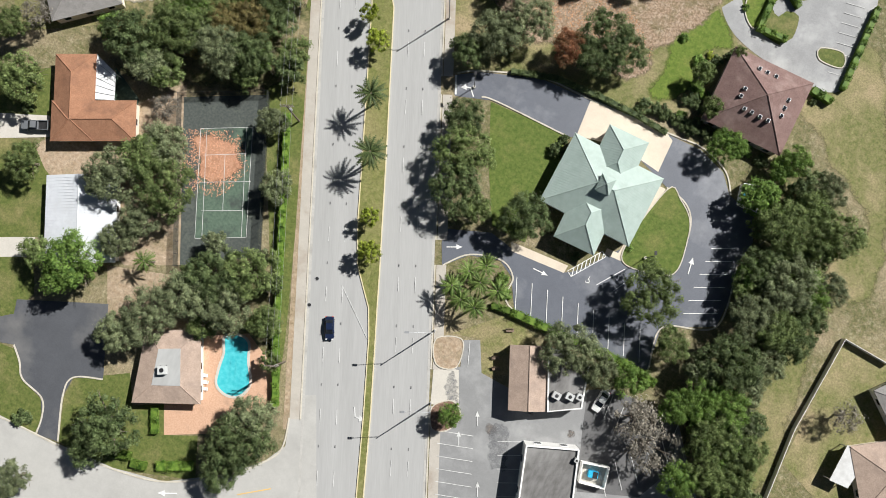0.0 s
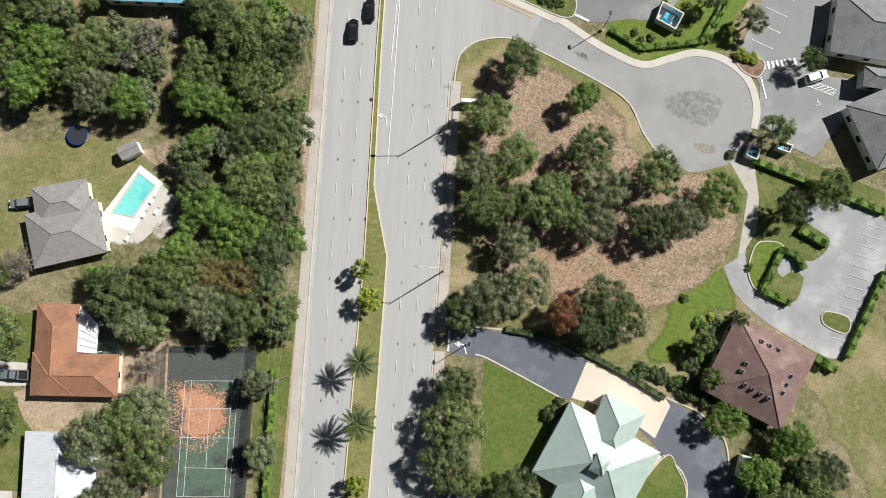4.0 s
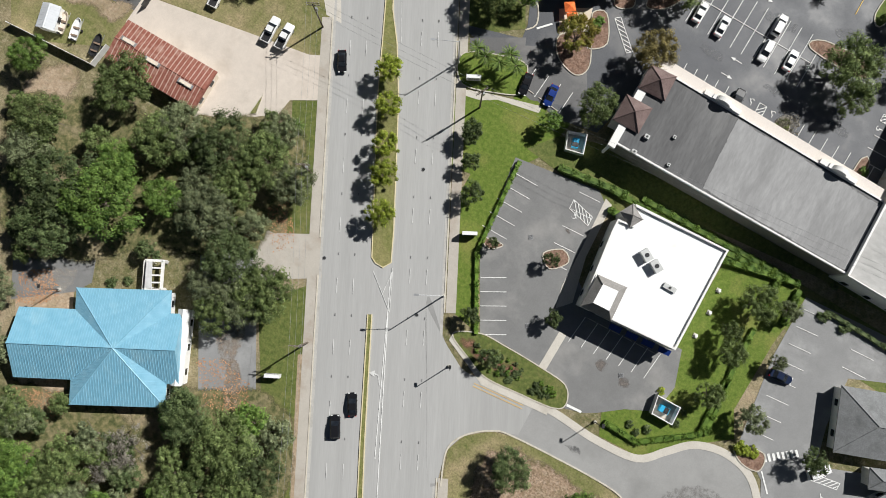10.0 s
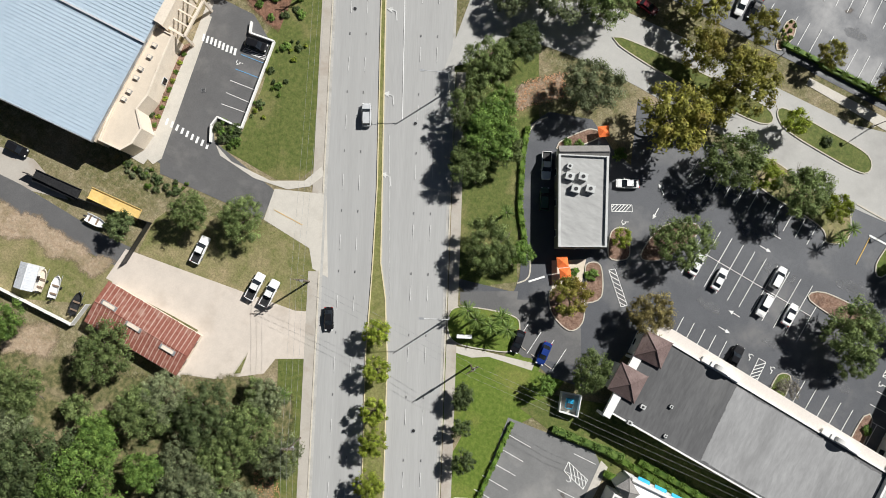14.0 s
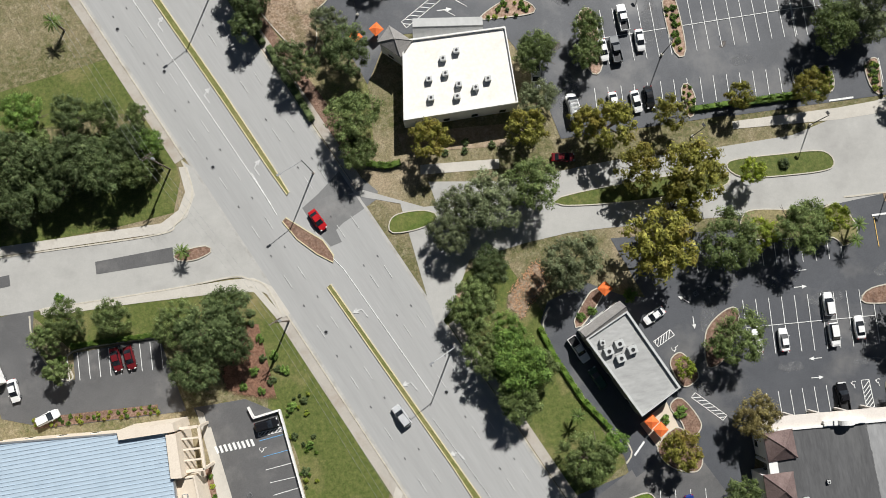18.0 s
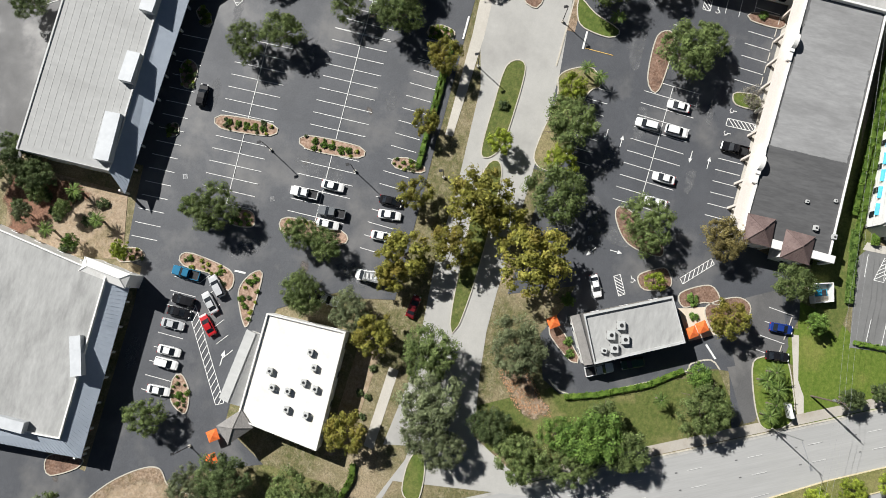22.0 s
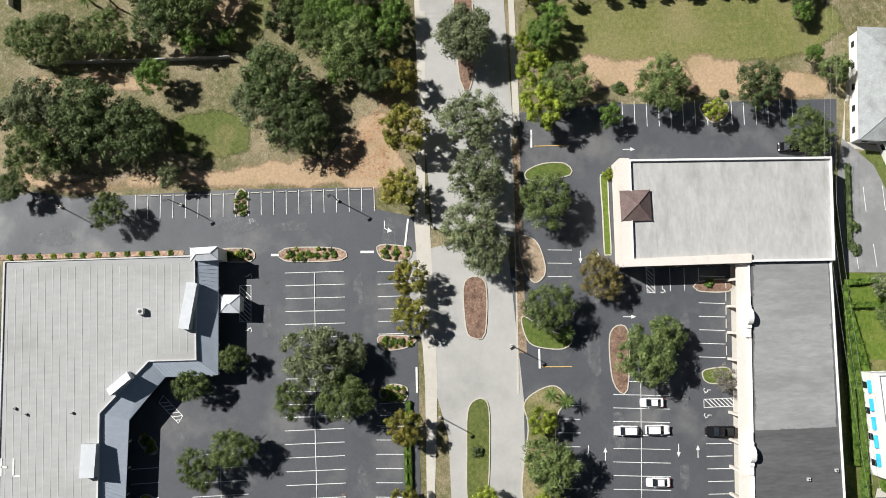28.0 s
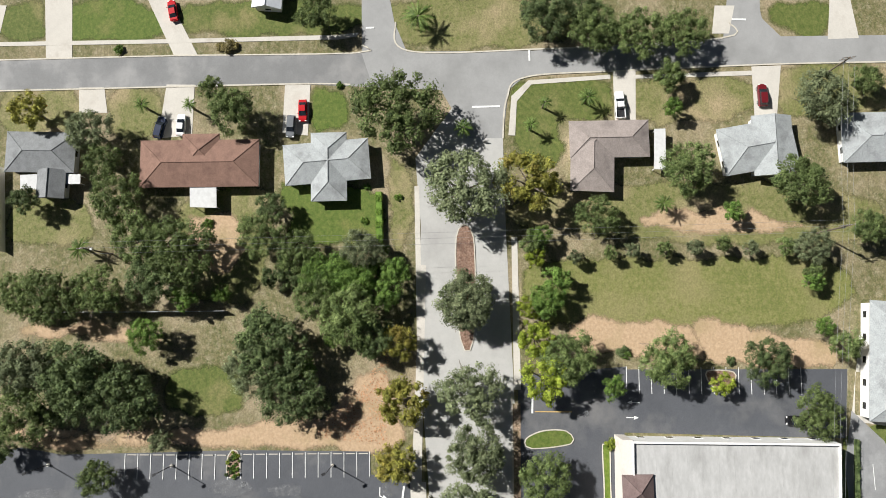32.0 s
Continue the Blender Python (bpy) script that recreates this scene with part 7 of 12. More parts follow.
hedge([(-9.3, 47.7), (-0.3, 50.6), (9.1, 51.2), (16.8, 51.2), (24.8, 50.7)], 1.4, 1.1, "dark")
bin_enclosure([(43.0, 48.0), (46.4, 49.3), (47.7, 43.9), (44.0, 44.1)])
tree(-40.0, 44.3, 2.3, "lime", where="planted in the median strip")
tree(-36.1, 40.0, 2.6, "lime", where="planted in the median strip")
tree(-20.7, 7.4, 2.3, "lime", where="planted in the median strip")
tree(-17.8, 1.2, 2.6, "lime", where="planted in the median strip")
palm(-31.2, 28.9, 3.1, 7.5, "standing in the median strip", 2)
palm(-26.0, 18.6, 3.4, 7.5, "standing in the median strip", 2)
surface("lawn", LAWN, [(16.6, 100.7), (39.2, 104.2), (47.8, 103.6), (45.9, 75.2), (32.8, 75.9), (24.7, 81.9)], 0.0135, "mown lawn round the office drive", "lawn")
office_lot = surface("drive", PALE_LOT, [(14.4, 99.9), (20.0, 93.9), (20.3, 86.8), (22.7, 80.9), (27.5, 76.3), (34.3, 74.1), (41.6, 73.5), (50.4, 73.5), (52.8, 76.4), (44.4, 78.2), (36.8, 78.1), (31.8, 79.2), (27.4, 82.1), (25.4, 86.2), (25.1, 91.3), (22.5, 95.2), (16.6, 101.1)], 0.033, "bleached curving asphalt drive", "drive", curved=True)
office_lot_b = surface("parking_lot", PALE_LOT, [(33.7, 99.9), (40.7, 103.9), (48.3, 103.2), (52.4, 92.9), (53.1, 75.9), (44.9, 77.2), (37.6, 77.8), (39.3, 80.7), (38.5, 85.5), (35.8, 85.3), (34.8, 83.5), (33.0, 84.5), (33.5, 87.3), (38.8, 89.5), (39.8, 94.7), (33.7, 96.0)], 0.036, "bleached pale asphalt car park", "car park", curved=True)
hedge([(31.9, 88.3), (32.1, 81.9), (32.0, 79.0), (38.2, 79.4)], 1.6, 1.4, "hedge")
hedge([(31.9, 88.3), (34.9, 88.6), (37.6, 86.8)], 1.6, 1.4, "hedge")
hedge([(33.1, 93.5), (39.5, 93.4)], 1.8, 1.4, "hedge")
hedge([(52.1, 94.0), (52.8, 75.1)], 1.5, 1.5, "hedge")
hedge([(47.3, 72.2), (51.9, 71.8)], 2.0, 1.6, "hedge")
island("planting_island", LAWN_VIVID, [(27.6, 87.7), (32.0, 89.1), (32.2, 82.7), (31.4, 78.8), (28.5, 80.7), (27.2, 84.6)], "small lawn inside the turning drive", True, KERB)
island("planting_island", LAWN, [(45.3, 81.3), (49.9, 82.5), (51.0, 79.5), (46.2, 79.0)], "kerbed grass island", True, KERB)
stalls(office_lot_b, (48.3, 101.8), (52.6, 78.2), 11, -3.79, PAINT_WORN, 0)
brown_office = house_base("office", "office building with a plum-brown shingle hip roof and skylights", "office")
pitched_roof(brown_office, [(29.5, 72.0), (46.8, 72.4), (45.9, 55.8), (28.8, 55.6)], 3.2, 4.4, SHINGLE_PLUM, "pyramid", 0.5, 0.0, None, CREAM_WALL)
skylight(33.8, 63.9, 5.8, 0.7, 0.7, -88.8)
skylight(33.7, 62.2, 5.8, 0.7, 0.7, -88.8)
skylight(35.4, 60.2, 5.8, 0.7, 0.7, -88.8)
skylight(37.0, 60.2, 5.8, 0.7, 0.7, -88.8)
skylight(38.8, 60.1, 5.8, 0.7, 0.7, -88.8)
skylight(40.5, 60.1, 5.9, 0.7, 0.7, -88.8)
skylight(42.5, 65.9, 5.4, 0.7, 0.7, -88.8)
skylight(42.5, 64.1, 5.4, 0.7, 0.7, -88.8)
skylight(42.6, 62.4, 5.4, 0.7, 0.7, -88.8)
skylight(34.8, 69.2, 5.1, 0.7, 0.7, -88.8)
skylight(36.5, 69.2, 5.1, 0.7, 0.7, -88.8)
skylight(38.4, 69.3, 5.0, 0.7, 0.7, -88.8)
tree(30.0, 58.4, 2.5, "oak")
tree(25.5, 63.9, 2.5, "oak")
tree(30.5, 71.3, 1.6, "oak")
bush(26.6, 66.9, 1.4, "dark")
bush(27.5, 69.0, 1.4, "dark")
bush(29.2, 70.9, 1.1, "dark")
bush(26.1, 62.6, 1.4, "dark")
bush(26.6, 59.6, 1.4, "dark")
bush(28.6, 58.6, 1.6, "dark")
bush(48.7, 70.3, 0.9, "dark")
bush(29.8, 72.3, 1.0, "dark")
bush(28.6, 61.3, 1.4, "hedge")
bush(27.8, 82.0, 0.9, "hedge")
shop_lot = surface("parking_lot", ASPHALT_PALE, [(4.2, -12.7), (9.0, -10.9), (7.1, -5.8), (10.1, -4.3), (13.3, -10.0), (20.1, -10.2), (33.2, -4.7), (33.7, -3.2), (37.7, -1.1), (52.7, -0.9), (67.7, -19.1), (20.2, -43.7), (9.6, -24.4)], 0.034, "worn grey asphalt car park with faded bays", "car park")
shop_back = surface("parking_lot", ASPHALT_MID, [(33.7, -3.2), (38.7, -0.6), (52.4, -0.5), (55.5, -9.4), (52.0, -17.4), (40.6, -22.1), (36.2, -10.7)], 0.037, "dark patch of asphalt behind the shop", "car park")
island("planting_island", DIRT, [(2.1, -8.1), (6.9, -5.9), (8.3, -11.3), (4.4, -12.6)], "sandy kerbed bed at the car park entrance", True, KERB)
surface("drive_apron", CONCRETE, [(4.0, -12.8), (9.0, -11.6), (12.6, -18.5), (7.0, -20.1)], 0.045, "pale concrete entrance apron", "apron")
surface("lawn", LAWN_DRY, [(4.4, -5.7), (13.3, 3.4), (20.1, 1.1), (16.6, -3.2), (18.9, -7.7), (13.4, -10.2), (10.0, -4.1)], 0.016, "dry grass beside the shop", "lawn")
island("planting_island", MULCH, [(7.6, -20.5), (10.6, -17.6), (13.4, -19.4), (12.6, -22.9), (9.6, -24.4)], "mulched bed with a young tree", True, KERB)
stalls(shop_lot, (10.7, -24.1), (15.9, -35.4), 5, 7.18, PAINT_WORN, 6.3)
stalls(shop_lot, (26.8, -18.3), (31.6, -27.9), 4, -5.08, PAINT_WORN, 0)
stalls(shop_back, (38.7, -1.9), (52.7, -0.9), 5, -4.89, PAINT_WORN, 0)
stalls(shop_back, (42.6, -16.1), (53.6, -2.9), 5, -5.61, PAINT_WORN, 9.9)
arrow(shop_lot, 16.6, -18.3, 27.1, 0, 0.9, PAINT_WORN)
arrow(shop_lot, 15.1, -23.5, 27.2, 0, 0.9, PAINT_WORN)
arrow(shop_lot, 22.9, -30.6, 26.7, 0, 0.9, PAINT_WORN)
mark("bay_line", shop_lot, (8.4, -5.5), (10.3, -10.2), 0.12, PAINT_WORN)
shop = house_base("shop", "single-storey shop with a tan shingle roof and flat grey rear", "shop")
pitched_roof(shop, [(15.6, -2.4), (22.4, 1.1), (27.8, -10.7), (20.7, -13.7)], 3.4, 1.2, SHINGLE_TAN, "gable", 0.3, 0.0, None, WHITE_WALL)
flat_roof(shop, [(22.2, 0.8), (30.9, 2.0), (33.5, -7.0), (27.7, -10.7)], 3.6, DARK_ROOF, WHITE_WALL, 0.3, 0.35, None, True)
roof_unit(27.8, -6.9, 3.66, 1.6, 1.3, 1.0, 0)
roof_unit(30.2, -5.9, 3.66, 1.6, 1.3, 1.0, 0)
roof_unit(31.9, -5.1, 3.66, 1.2, 1.2, 1.0, 0)
takeaway = house_base("restaurant", "flat-roofed building with a streaked dark roof and rooftop equipment", "restaurant")
flat_roof(takeaway, [(26.7, -18.0), (36.3, -14.0), (42.2, -30.7), (32.6, -35.6)], 4.2, DARK_ROOF, WHITE_WALL, 0.5, 0.35, WHITE_WALL, True)
bin_enclosure([(38.7, -16.3), (43.8, -14.8), (44.7, -18.9), (39.8, -20.0)])
roof_unit(36.6, -16.1, 4.26, 0.8, 0.8, 0.8, 0)
vehicle(36.8, -4.0, 173.5, "sedan", "white")
bench(14.4, -6.0, 26.9)
bench(15.4, -7.9, 26.9)
bench(14.5, 0.2, 26.8)
surface("meadow", LAWN_DRY, [(43.2, 71.7), (58.1, 86.0), (77.6, 43.5), (71.6, 32.8), (72.2, 15.4), (73.9, -6.3), (65.9, -10.4), (63.2, 10.8), (63.7, 39.0), (68.0, 51.5)], 0.011, "dry straw-coloured meadow", "meadow", True)
fence([(73.9, -6.3), (73.1, 8.4), (74.5, 29.2), (84.5, 28.6)], 1.4, WHITE_WALL, "long white board fence round a back garden")
surface("lawn", LAWN_DRY, [(74.4, 1.6), (74.8, 28.7), (84.5, 28.6), (95.4, 4.8), (82.8, -1.7)], 0.013, "worn back garden lawn", "lawn")
tan_house = house_base("house", "house with a tan shingle roof and white porch roof", "house")
pitched_roof(tan_house, [(86.2, 10.8), (95.1, 20.3), (104.3, 8.1), (87.8, -0.4)], 2.7, 1.6, SHINGLE_TAN, "hip", 0.5, 0.0, None, CREAM_WALL)
flat_top([(82.8, 10.5), (87.5, 10.8), (86.3, 3.0), (82.5, 2.8)], 0.0, 2.6)
neighbour_house = house_base("house", "house with a grey shingle roof", "house")
pitched_roof(neighbour_house, [(83.1, 21.4), (89.7, 32.2), (99.1, 24.8), (90.7, 16.8)], 2.7, 1.5, SHINGLE_GREY, "hip", 0.5, 0.0, None, WHITE_WALL)
surface("dirt_yard", DIRT, [(-138.9, 85.0), (-124.0, 90.6), (-125.2, 85.9), (-115.8, 65.8), (-125.1, 63.3)], 0.012, "bare reddish yard", "yard")
surface("parking_lot", ASPHALT_OLD, [(-139.5, 86.0), (-124.7, 94.2), (-122.7, 88.6), (-124.9, 85.4), (-135.4, 78.2)], 0.03, "old asphalt yard with leaf litter", "yard")
surface("drive", ASPHALT_PALE, [(-106.4, 104.3), (-97.3, 109.4), (-90.9, 99.5), (-81.0, 81.2), (-91.0, 75.6), (-101.0, 93.9)], 0.03, "stained concrete drive with fallen leaves", "drive")
surface("drive", CONCRETE_DIRTY, [(-99.1, 112.5), (-86.6, 118.7), (-82.2, 111.0), (-94.3, 104.3)], 0.033, "stained concrete drive joining the highway", "drive")
surface("drive", CONCRETE_DIRTY, [(-69.4, 65.5), (-62.2, 68.9), (-59.8, 62.5), (-65.0, 60.3)], 0.033, "stained concrete crossover", "drive")
surface("verge", LAWN, [(-91.2, 100.7), (-83.6, 108.9), (-71.9, 84.9), (-65.4, 67.8), (-69.4, 65.5), (-80.0, 81.8)], 0.012, "grass verge below the power lines", "verge")
surface("verge", DIRT, [(-79.2, 95.4), (-77.2, 96.5), (-63.9, 68.6), (-53.0, 40.4), (-54.4, 39.5), (-65.9, 67.5)], 0.014, "sandy strip beside the pavement", "verge")
turquoise_building = house_base("building", "building with a bright turquoise standing-seam metal roof", "building")
pitched_roof(turquoise_building, [(-131.1, 78.4), (-102.2, 92.9), (-96.3, 79.7), (-125.9, 66.6)], 3.5, 3.2, AQUA_ROOF, "gable", 0.5, 0.5, None, WHITE_WALL)
pitched_roof(turquoise_building, [(-123.0, 87.3), (-106.5, 95.4), (-96.5, 75.0), (-113.6, 66.7)], 3.52, 3.25, AQUA_ROOF, "pyramid", 0.5, 0.5, None, WHITE_WALL)
pitched_roof(turquoise_building, [(-104.0, 92.7), (-101.8, 93.6), (-95.4, 80.2), (-97.5, 79.3)], 3.3, 0.6, WHITE_WALL, "gable", 0.2, 0.0, None, WHITE_WALL)
flat_top([(-114.3, 97.7), (-113.0, 98.4), (-110.5, 93.6), (-112.2, 92.9)], 0.0, 2.6)
sign_board(-81.4, 89.7, -66.0)
stain(-93.5, 93.0, 3.6, 84, LEAFLITTER, 115, 2.2, 0.36)
stain(-88.0, 84.5, 2.4, 85, LEAFLITTER, 115, 2.6, 0.42)
stain(-99.0, 101.5, 3.0, 86, CONCRETE_DIRTY, 20, 1.6, 0.36)
stain(-129.5, 86.0, 3.6, 87, CONCRETE_DIRTY, 30, 1.6, 0.34)
tree(-132.6, 69.0, 5.2, "grey")
tree(-137.4, 79.2, 4.4, "grey")
tree(-103.9, 50.4, 4.6, "grey")
tree(-93.3, 100.2, 4.9, "grey")
tree(-100.4, 99.8, 4.4, "grey")
tree(-121.5, 60.4, 4.9, "grey")
tree(-123.6, 59.6, 6.0, "oak")
tree(-108.6, 58.6, 5.2, "oak")
tree(-81.8, 75.1, 7.0, "oak")
tree(-76.1, 67.0, 6.3, "oak")
tree(-62.8, 54.5, 3.7, "oak")
tree(-87.5, 64.0, 4.9, "oak")
tree(-67.3, 32.7, 4.2, "oak")
tree(-109.7, 51.6, 4.9, "oak")
tree(-91.5, 75.7, 5.7, "dark")
tree(-75.4, 73.2, 5.7, "dark")
tree(-73.2, 56.9, 4.6, "dark")
tree(-69.1, 59.8, 4.6, "dark")
tree(-76.7, 43.0, 3.7, "dark")
tree(-90.0, 104.4, 4.2, "dark")
tree(-116.2, 52.3, 5.7, "green")
tree(-116.3, 44.7, 5.2, "green")
tree(-97.0, 52.1, 4.9, "green")
tree(-80.2, 51.7, 3.1, "green")
tree(-70.8, 41.4, 5.2, "green")
tree(-66.9, 49.1, 6.1, "oak")
tree(-64.4, 40.1, 6.0, "green")
tree(-60.6, 48.6, 4.2, "dark")
tree(-72.5, 29.9, 4.6, "green")
tree(-58.0, 38.1, 5.2, "dark")
tree(-55.3, 43.1, 3.5, "green")
tree(-85.6, 58.7, 4.9, "green")
tree(-78.9, 60.0, 4.4, "green")
tree(-99.0, 65.4, 4.2, "bare")
tree(-101.6, 59.0, 2.8, "bare")
cul_de_sac = surface("side_street", SIDE_ROAD, [(-61.4, 116.5), (-54.7, 111.6), (-48.9, 108.2), (-39.7, 108.1), (-27.0, 108.6), (-18.8, 107.9), (-10.3, 108.7), (-5.8, 112.5), (-1.4, 116.2), (4.3, 117.5), (10.2, 116.2), (14.2, 112.0), (15.8, 107.8), (15.0, 99.6), (9.1, 93.8), (1.7, 93.5), (-3.9, 96.8), (-9.0, 100.4), (-16.6, 101.3), (-33.3, 101.1), (-37.9, 100.1), (-42.5, 96.7), (-44.1, 92.5), (-42.8, 85.5), (-43.8, 84.9)], 0.04, "grey side street ending in a turning circle", "road", curved=True)
surface("road_apron", ROAD, [(-61.1, 116.0), (-54.6, 111.4), (-48.8, 108.0), (-39.1, 108.1), (-33.0, 107.8), (-33.1, 101.9), (-38.0, 100.3), (-42.6, 96.9), (-44.2, 92.7), (-43.1, 86.0), (-44.6, 85.1)], 0.05, "pale concrete street mouth", "apron")
mark("centre_line", cul_de_sac, (-45.5, 106.8), (-34.8, 107.5), 0.12, YELLOW)
mark("centre_line", cul_de_sac, (-45.4, 106.2), (-34.8, 106.8), 0.12, YELLOW)
strip_path("pavement", CONCRETE, [(-31.0, 109.2), (-27.3, 109.0), (-18.9, 108.2), (-10.3, 108.8), (-5.9, 112.6), (-1.5, 116.4), (4.5, 117.8), (10.5, 116.3), (14.5, 112.1), (16.0, 107.8)], 1.5, 0.1, "pale concrete pavement curving round the turning circle", "pavement")
surface("pavement", CONCRETE, [(-53.8, 113.5), (-47.7, 110.8), (-44.1, 108.9), (-30.0, 109.5), (-29.9, 108.0), (-44.1, 107.2), (-48.2, 109.3), (-53.9, 112.0)], 0.1, "pale concrete pavement", "pavement")
surface("lot_corner", LAWN_DRY, [(-44.0, 92.9), (-42.3, 96.8), (-37.9, 100.1), (-33.3, 101.1), (-16.6, 101.3), (-8.9, 100.2), (-3.6, 96.3), (1.8, 93.3), (9.2, 93.6), (15.2, 99.1), (21.0, 95.3), (25.1, 82.6), (11.8, 60.2), (-19.2, 43.0), (-33.7, 72.5), (-41.8, 86.0)], 0.016, "dry grass corner plot under trees", "lawn")
surface("leaf_litter", LEAFLITTER, [(-39.1, 92.7), (-32.8, 100.1), (-17.1, 99.8), (-8.4, 98.1), (-1.8, 92.8), (15.5, 96.1), (24.1, 84.5), (15.6, 64.8), (-10.2, 54.2), (-24.9, 64.8), (-34.6, 82.3)], 0.018, "carpet of dry fallen leaves under the trees", "leaf litter", True)
kerb([(-42.0, 85.9), (-44.2, 92.7), (-42.4, 96.9), (-38.0, 100.2), (-33.4, 101.2), (-16.6, 101.4), (-9.0, 100.4), (-3.5, 96.4), (1.7, 93.5)], None)
surface("path", CONCRETE_DIRTY, [(15.0, 99.6), (18.4, 102.8), (23.4, 95.5), (26.0, 89.3), (25.6, 84.1), (22.7, 81.2), (23.1, 86.4), (21.0, 92.8)], 0.033, "worn drive between lawns", "drive")
surface("lawn", LAWN, [(16.4, 101.7), (32.0, 103.4), (32.8, 99.4), (25.0, 92.5)], 0.014, "mown lawn", "lawn")
surface("lawn", LAWN, [(25.2, 106.6), (45.2, 108.8), (48.7, 102.0), (32.2, 102.9)], 0.0145, "mown lawn strip", "lawn")
diner_lot = surface("parking_lot", ASPHALT_OLD, [(-59.1, 150.9), (-41.0, 152.8), (-38.5, 150.7), (-37.7, 135.7), (-32.9, 131.7), (-12.0, 132.0), (-9.9, 124.6), (-11.1, 118.7), (-16.8, 116.2), (-21.3, 113.0), (-23.5, 111.8), (-28.1, 110.6), (-29.7, 114.9), (-36.2, 115.9), (-43.6, 116.4), (-49.0, 116.1), (-57.2, 131.6)], 0.038, "grey asphalt car park of the restaurant", "car park")
stalls(diner_lot, (-58.2, 148.0), (-58.7, 135.5), 4, 5.69, PAINT, 0)
stalls(diner_lot, (-54.1, 126.0), (-48.9, 115.9), 4, 5.20, PAINT, 0)
stalls(diner_lot, (-39.8, 150.7), (-39.5, 135.4), 4, -4.68, PAINT, 0)
stalls(diner_lot, (-32.7, 122.9), (-16.2, 123.4), 6, 5.90, PAINT, 9.6)
hatch(diner_lot, (-44.7, 148.7), (-39.8, 147.3), (-44.7, 146.7), 5, PAINT)
access_mark(diner_lot, -43.2, 145.9, 4.4)
mark("stop_line", diner_lot, (-27.3, 111.6), (-24.1, 111.7), 0.5, PAINT)
surface("crossing", CONCRETE, [(-35.2, 123.8), (-33.6, 123.8), (-34.4, 110.8), (-36.0, 110.8)], 0.07, "pale concrete walkway across the car park", "path")
surface("lawn", LAWN_VIVID, [(-65.8, 136.3), (-65.0, 164.2), (-57.7, 165.4), (-58.6, 149.9), (-57.5, 131.4), (-49.5, 115.8), (-56.3, 117.4)], 0.0155, "watered lawn along the pavement", "lawn")
surface("lawn", LAWN_VIVID, [(-13.5, 131.8), (-12.1, 153.9), (0.2, 155.3), (5.3, 152.9), (3.5, 141.3), (2.4, 126.2), (5.0, 121.1), (-4.4, 114.6), (-10.5, 109.2), (-18.9, 109.2), (-20.5, 113.5), (-17.0, 116.5), (-11.1, 118.7)], 0.0165, "watered lawn beside the restaurant", "lawn")
island("planting_island", LAWN, [(-49.0, 116.1), (-43.5, 116.2), (-35.8, 115.8), (-29.3, 114.9), (-27.5, 111.5), (-29.5, 109.8), (-36.4, 109.2), (-44.1, 108.9), (-49.0, 110.8), (-53.8, 113.5)], "mulched planting bed with shrubs", True, KERB)
island("planting_island", MULCH, [(-57.5, 133.4), (-53.1, 133.9), (-55.4, 131.9)], "kerbed planting island in the car park", True, KERB)
island("planting_island", MULCH, [(-45.2, 136.2), (-42.0, 138.7), (-39.9, 136.9), (-42.7, 134.0)], "kerbed planting island in the car park", True, KERB)
surface("lawn", LAWN_VIVID, [(-44.3, 115.4), (-36.2, 115.5), (-36.3, 112.6), (-41.7, 112.9)], 0.14, "small lawn", "lawn")
surface("mulch_bed", BARK_MULCH, [(-48.6, 114.2), (-38.4, 114.0), (-37.6, 110.4), (-43.6, 110.2), (-48.4, 112.2)], 0.163, "dark bark mulch bed with rows of shrubs", "planting bed", True)
surface("mulch_bed", BARK_MULCH, [(-33.8, 113.6), (-30.6, 113.2), (-29.6, 111.6), (-31.6, 110.6), (-33.8, 110.8)], 0.163, "dark bark mulch bed round a shrub", "planting bed", True)
planting([(-48.6, 114.2), (-38.4, 114.0), (-37.6, 110.4), (-43.6, 110.2), (-48.4, 112.2)], 24, 31, ("hedge", "dark"), 0.45, 0.75)
planting([(-33.8, 113.6), (-30.6, 113.2), (-29.6, 111.6), (-31.6, 110.6), (-33.8, 110.8)], 7, 32, ("hedge", "dark"), 0.5, 0.9)
stain(4.0, 106.0, 5.0, 80, STREET_STAIN, 20, 1.3, 0.31)
stain(9.5, 99.5, 1.6, 82, DIRT, 10, 2.0, 0.34)
stain(-22.0, 104.6, 1.0, 83, ASPHALT_MID, 5, 2.5, 0.4)
diner = house_base("restaurant", "white flat-roofed restaurant with a shingled corner tower", "restaurant")
flat_roof(diner, [(-34.6, 152.3), (-14.5, 152.7), (-15.0, 130.7), (-34.8, 130.0), (-36.1, 145.6), (-36.2, 148.2), (-33.2, 148.4)], 5.6, WHITE_ROOF, WHITE_WALL, 0.6, 0.5, None, True)
frustum_roof(diner, [(-34.8, 136.7), (-28.7, 137.1), (-28.5, 129.9), (-35.0, 129.8)], 6.6, 1.6, 1.5, SHINGLE_GREY, WHITE_ROOF)
awnings(diner, (-28.1, 129.7), (-14.2, 130.4), 4)
awnings(diner, (-15.5, 152.7), (-33.0, 152.4), 5, 3.4, BLUE_PLASTIC, 0.5)
pitched_roof(diner, [(-36.5, 149.6), (-34.7, 152.1), (-31.9, 150.2), (-33.2, 147.6)], 6.2, 1.2, SHINGLE_GREY, "pyramid", 0.2, 0.0, None, WHITE_WALL)
roof_unit(-28.2, 144.3, 5.66, 2.4, 1.6, 1.3, -32.1)
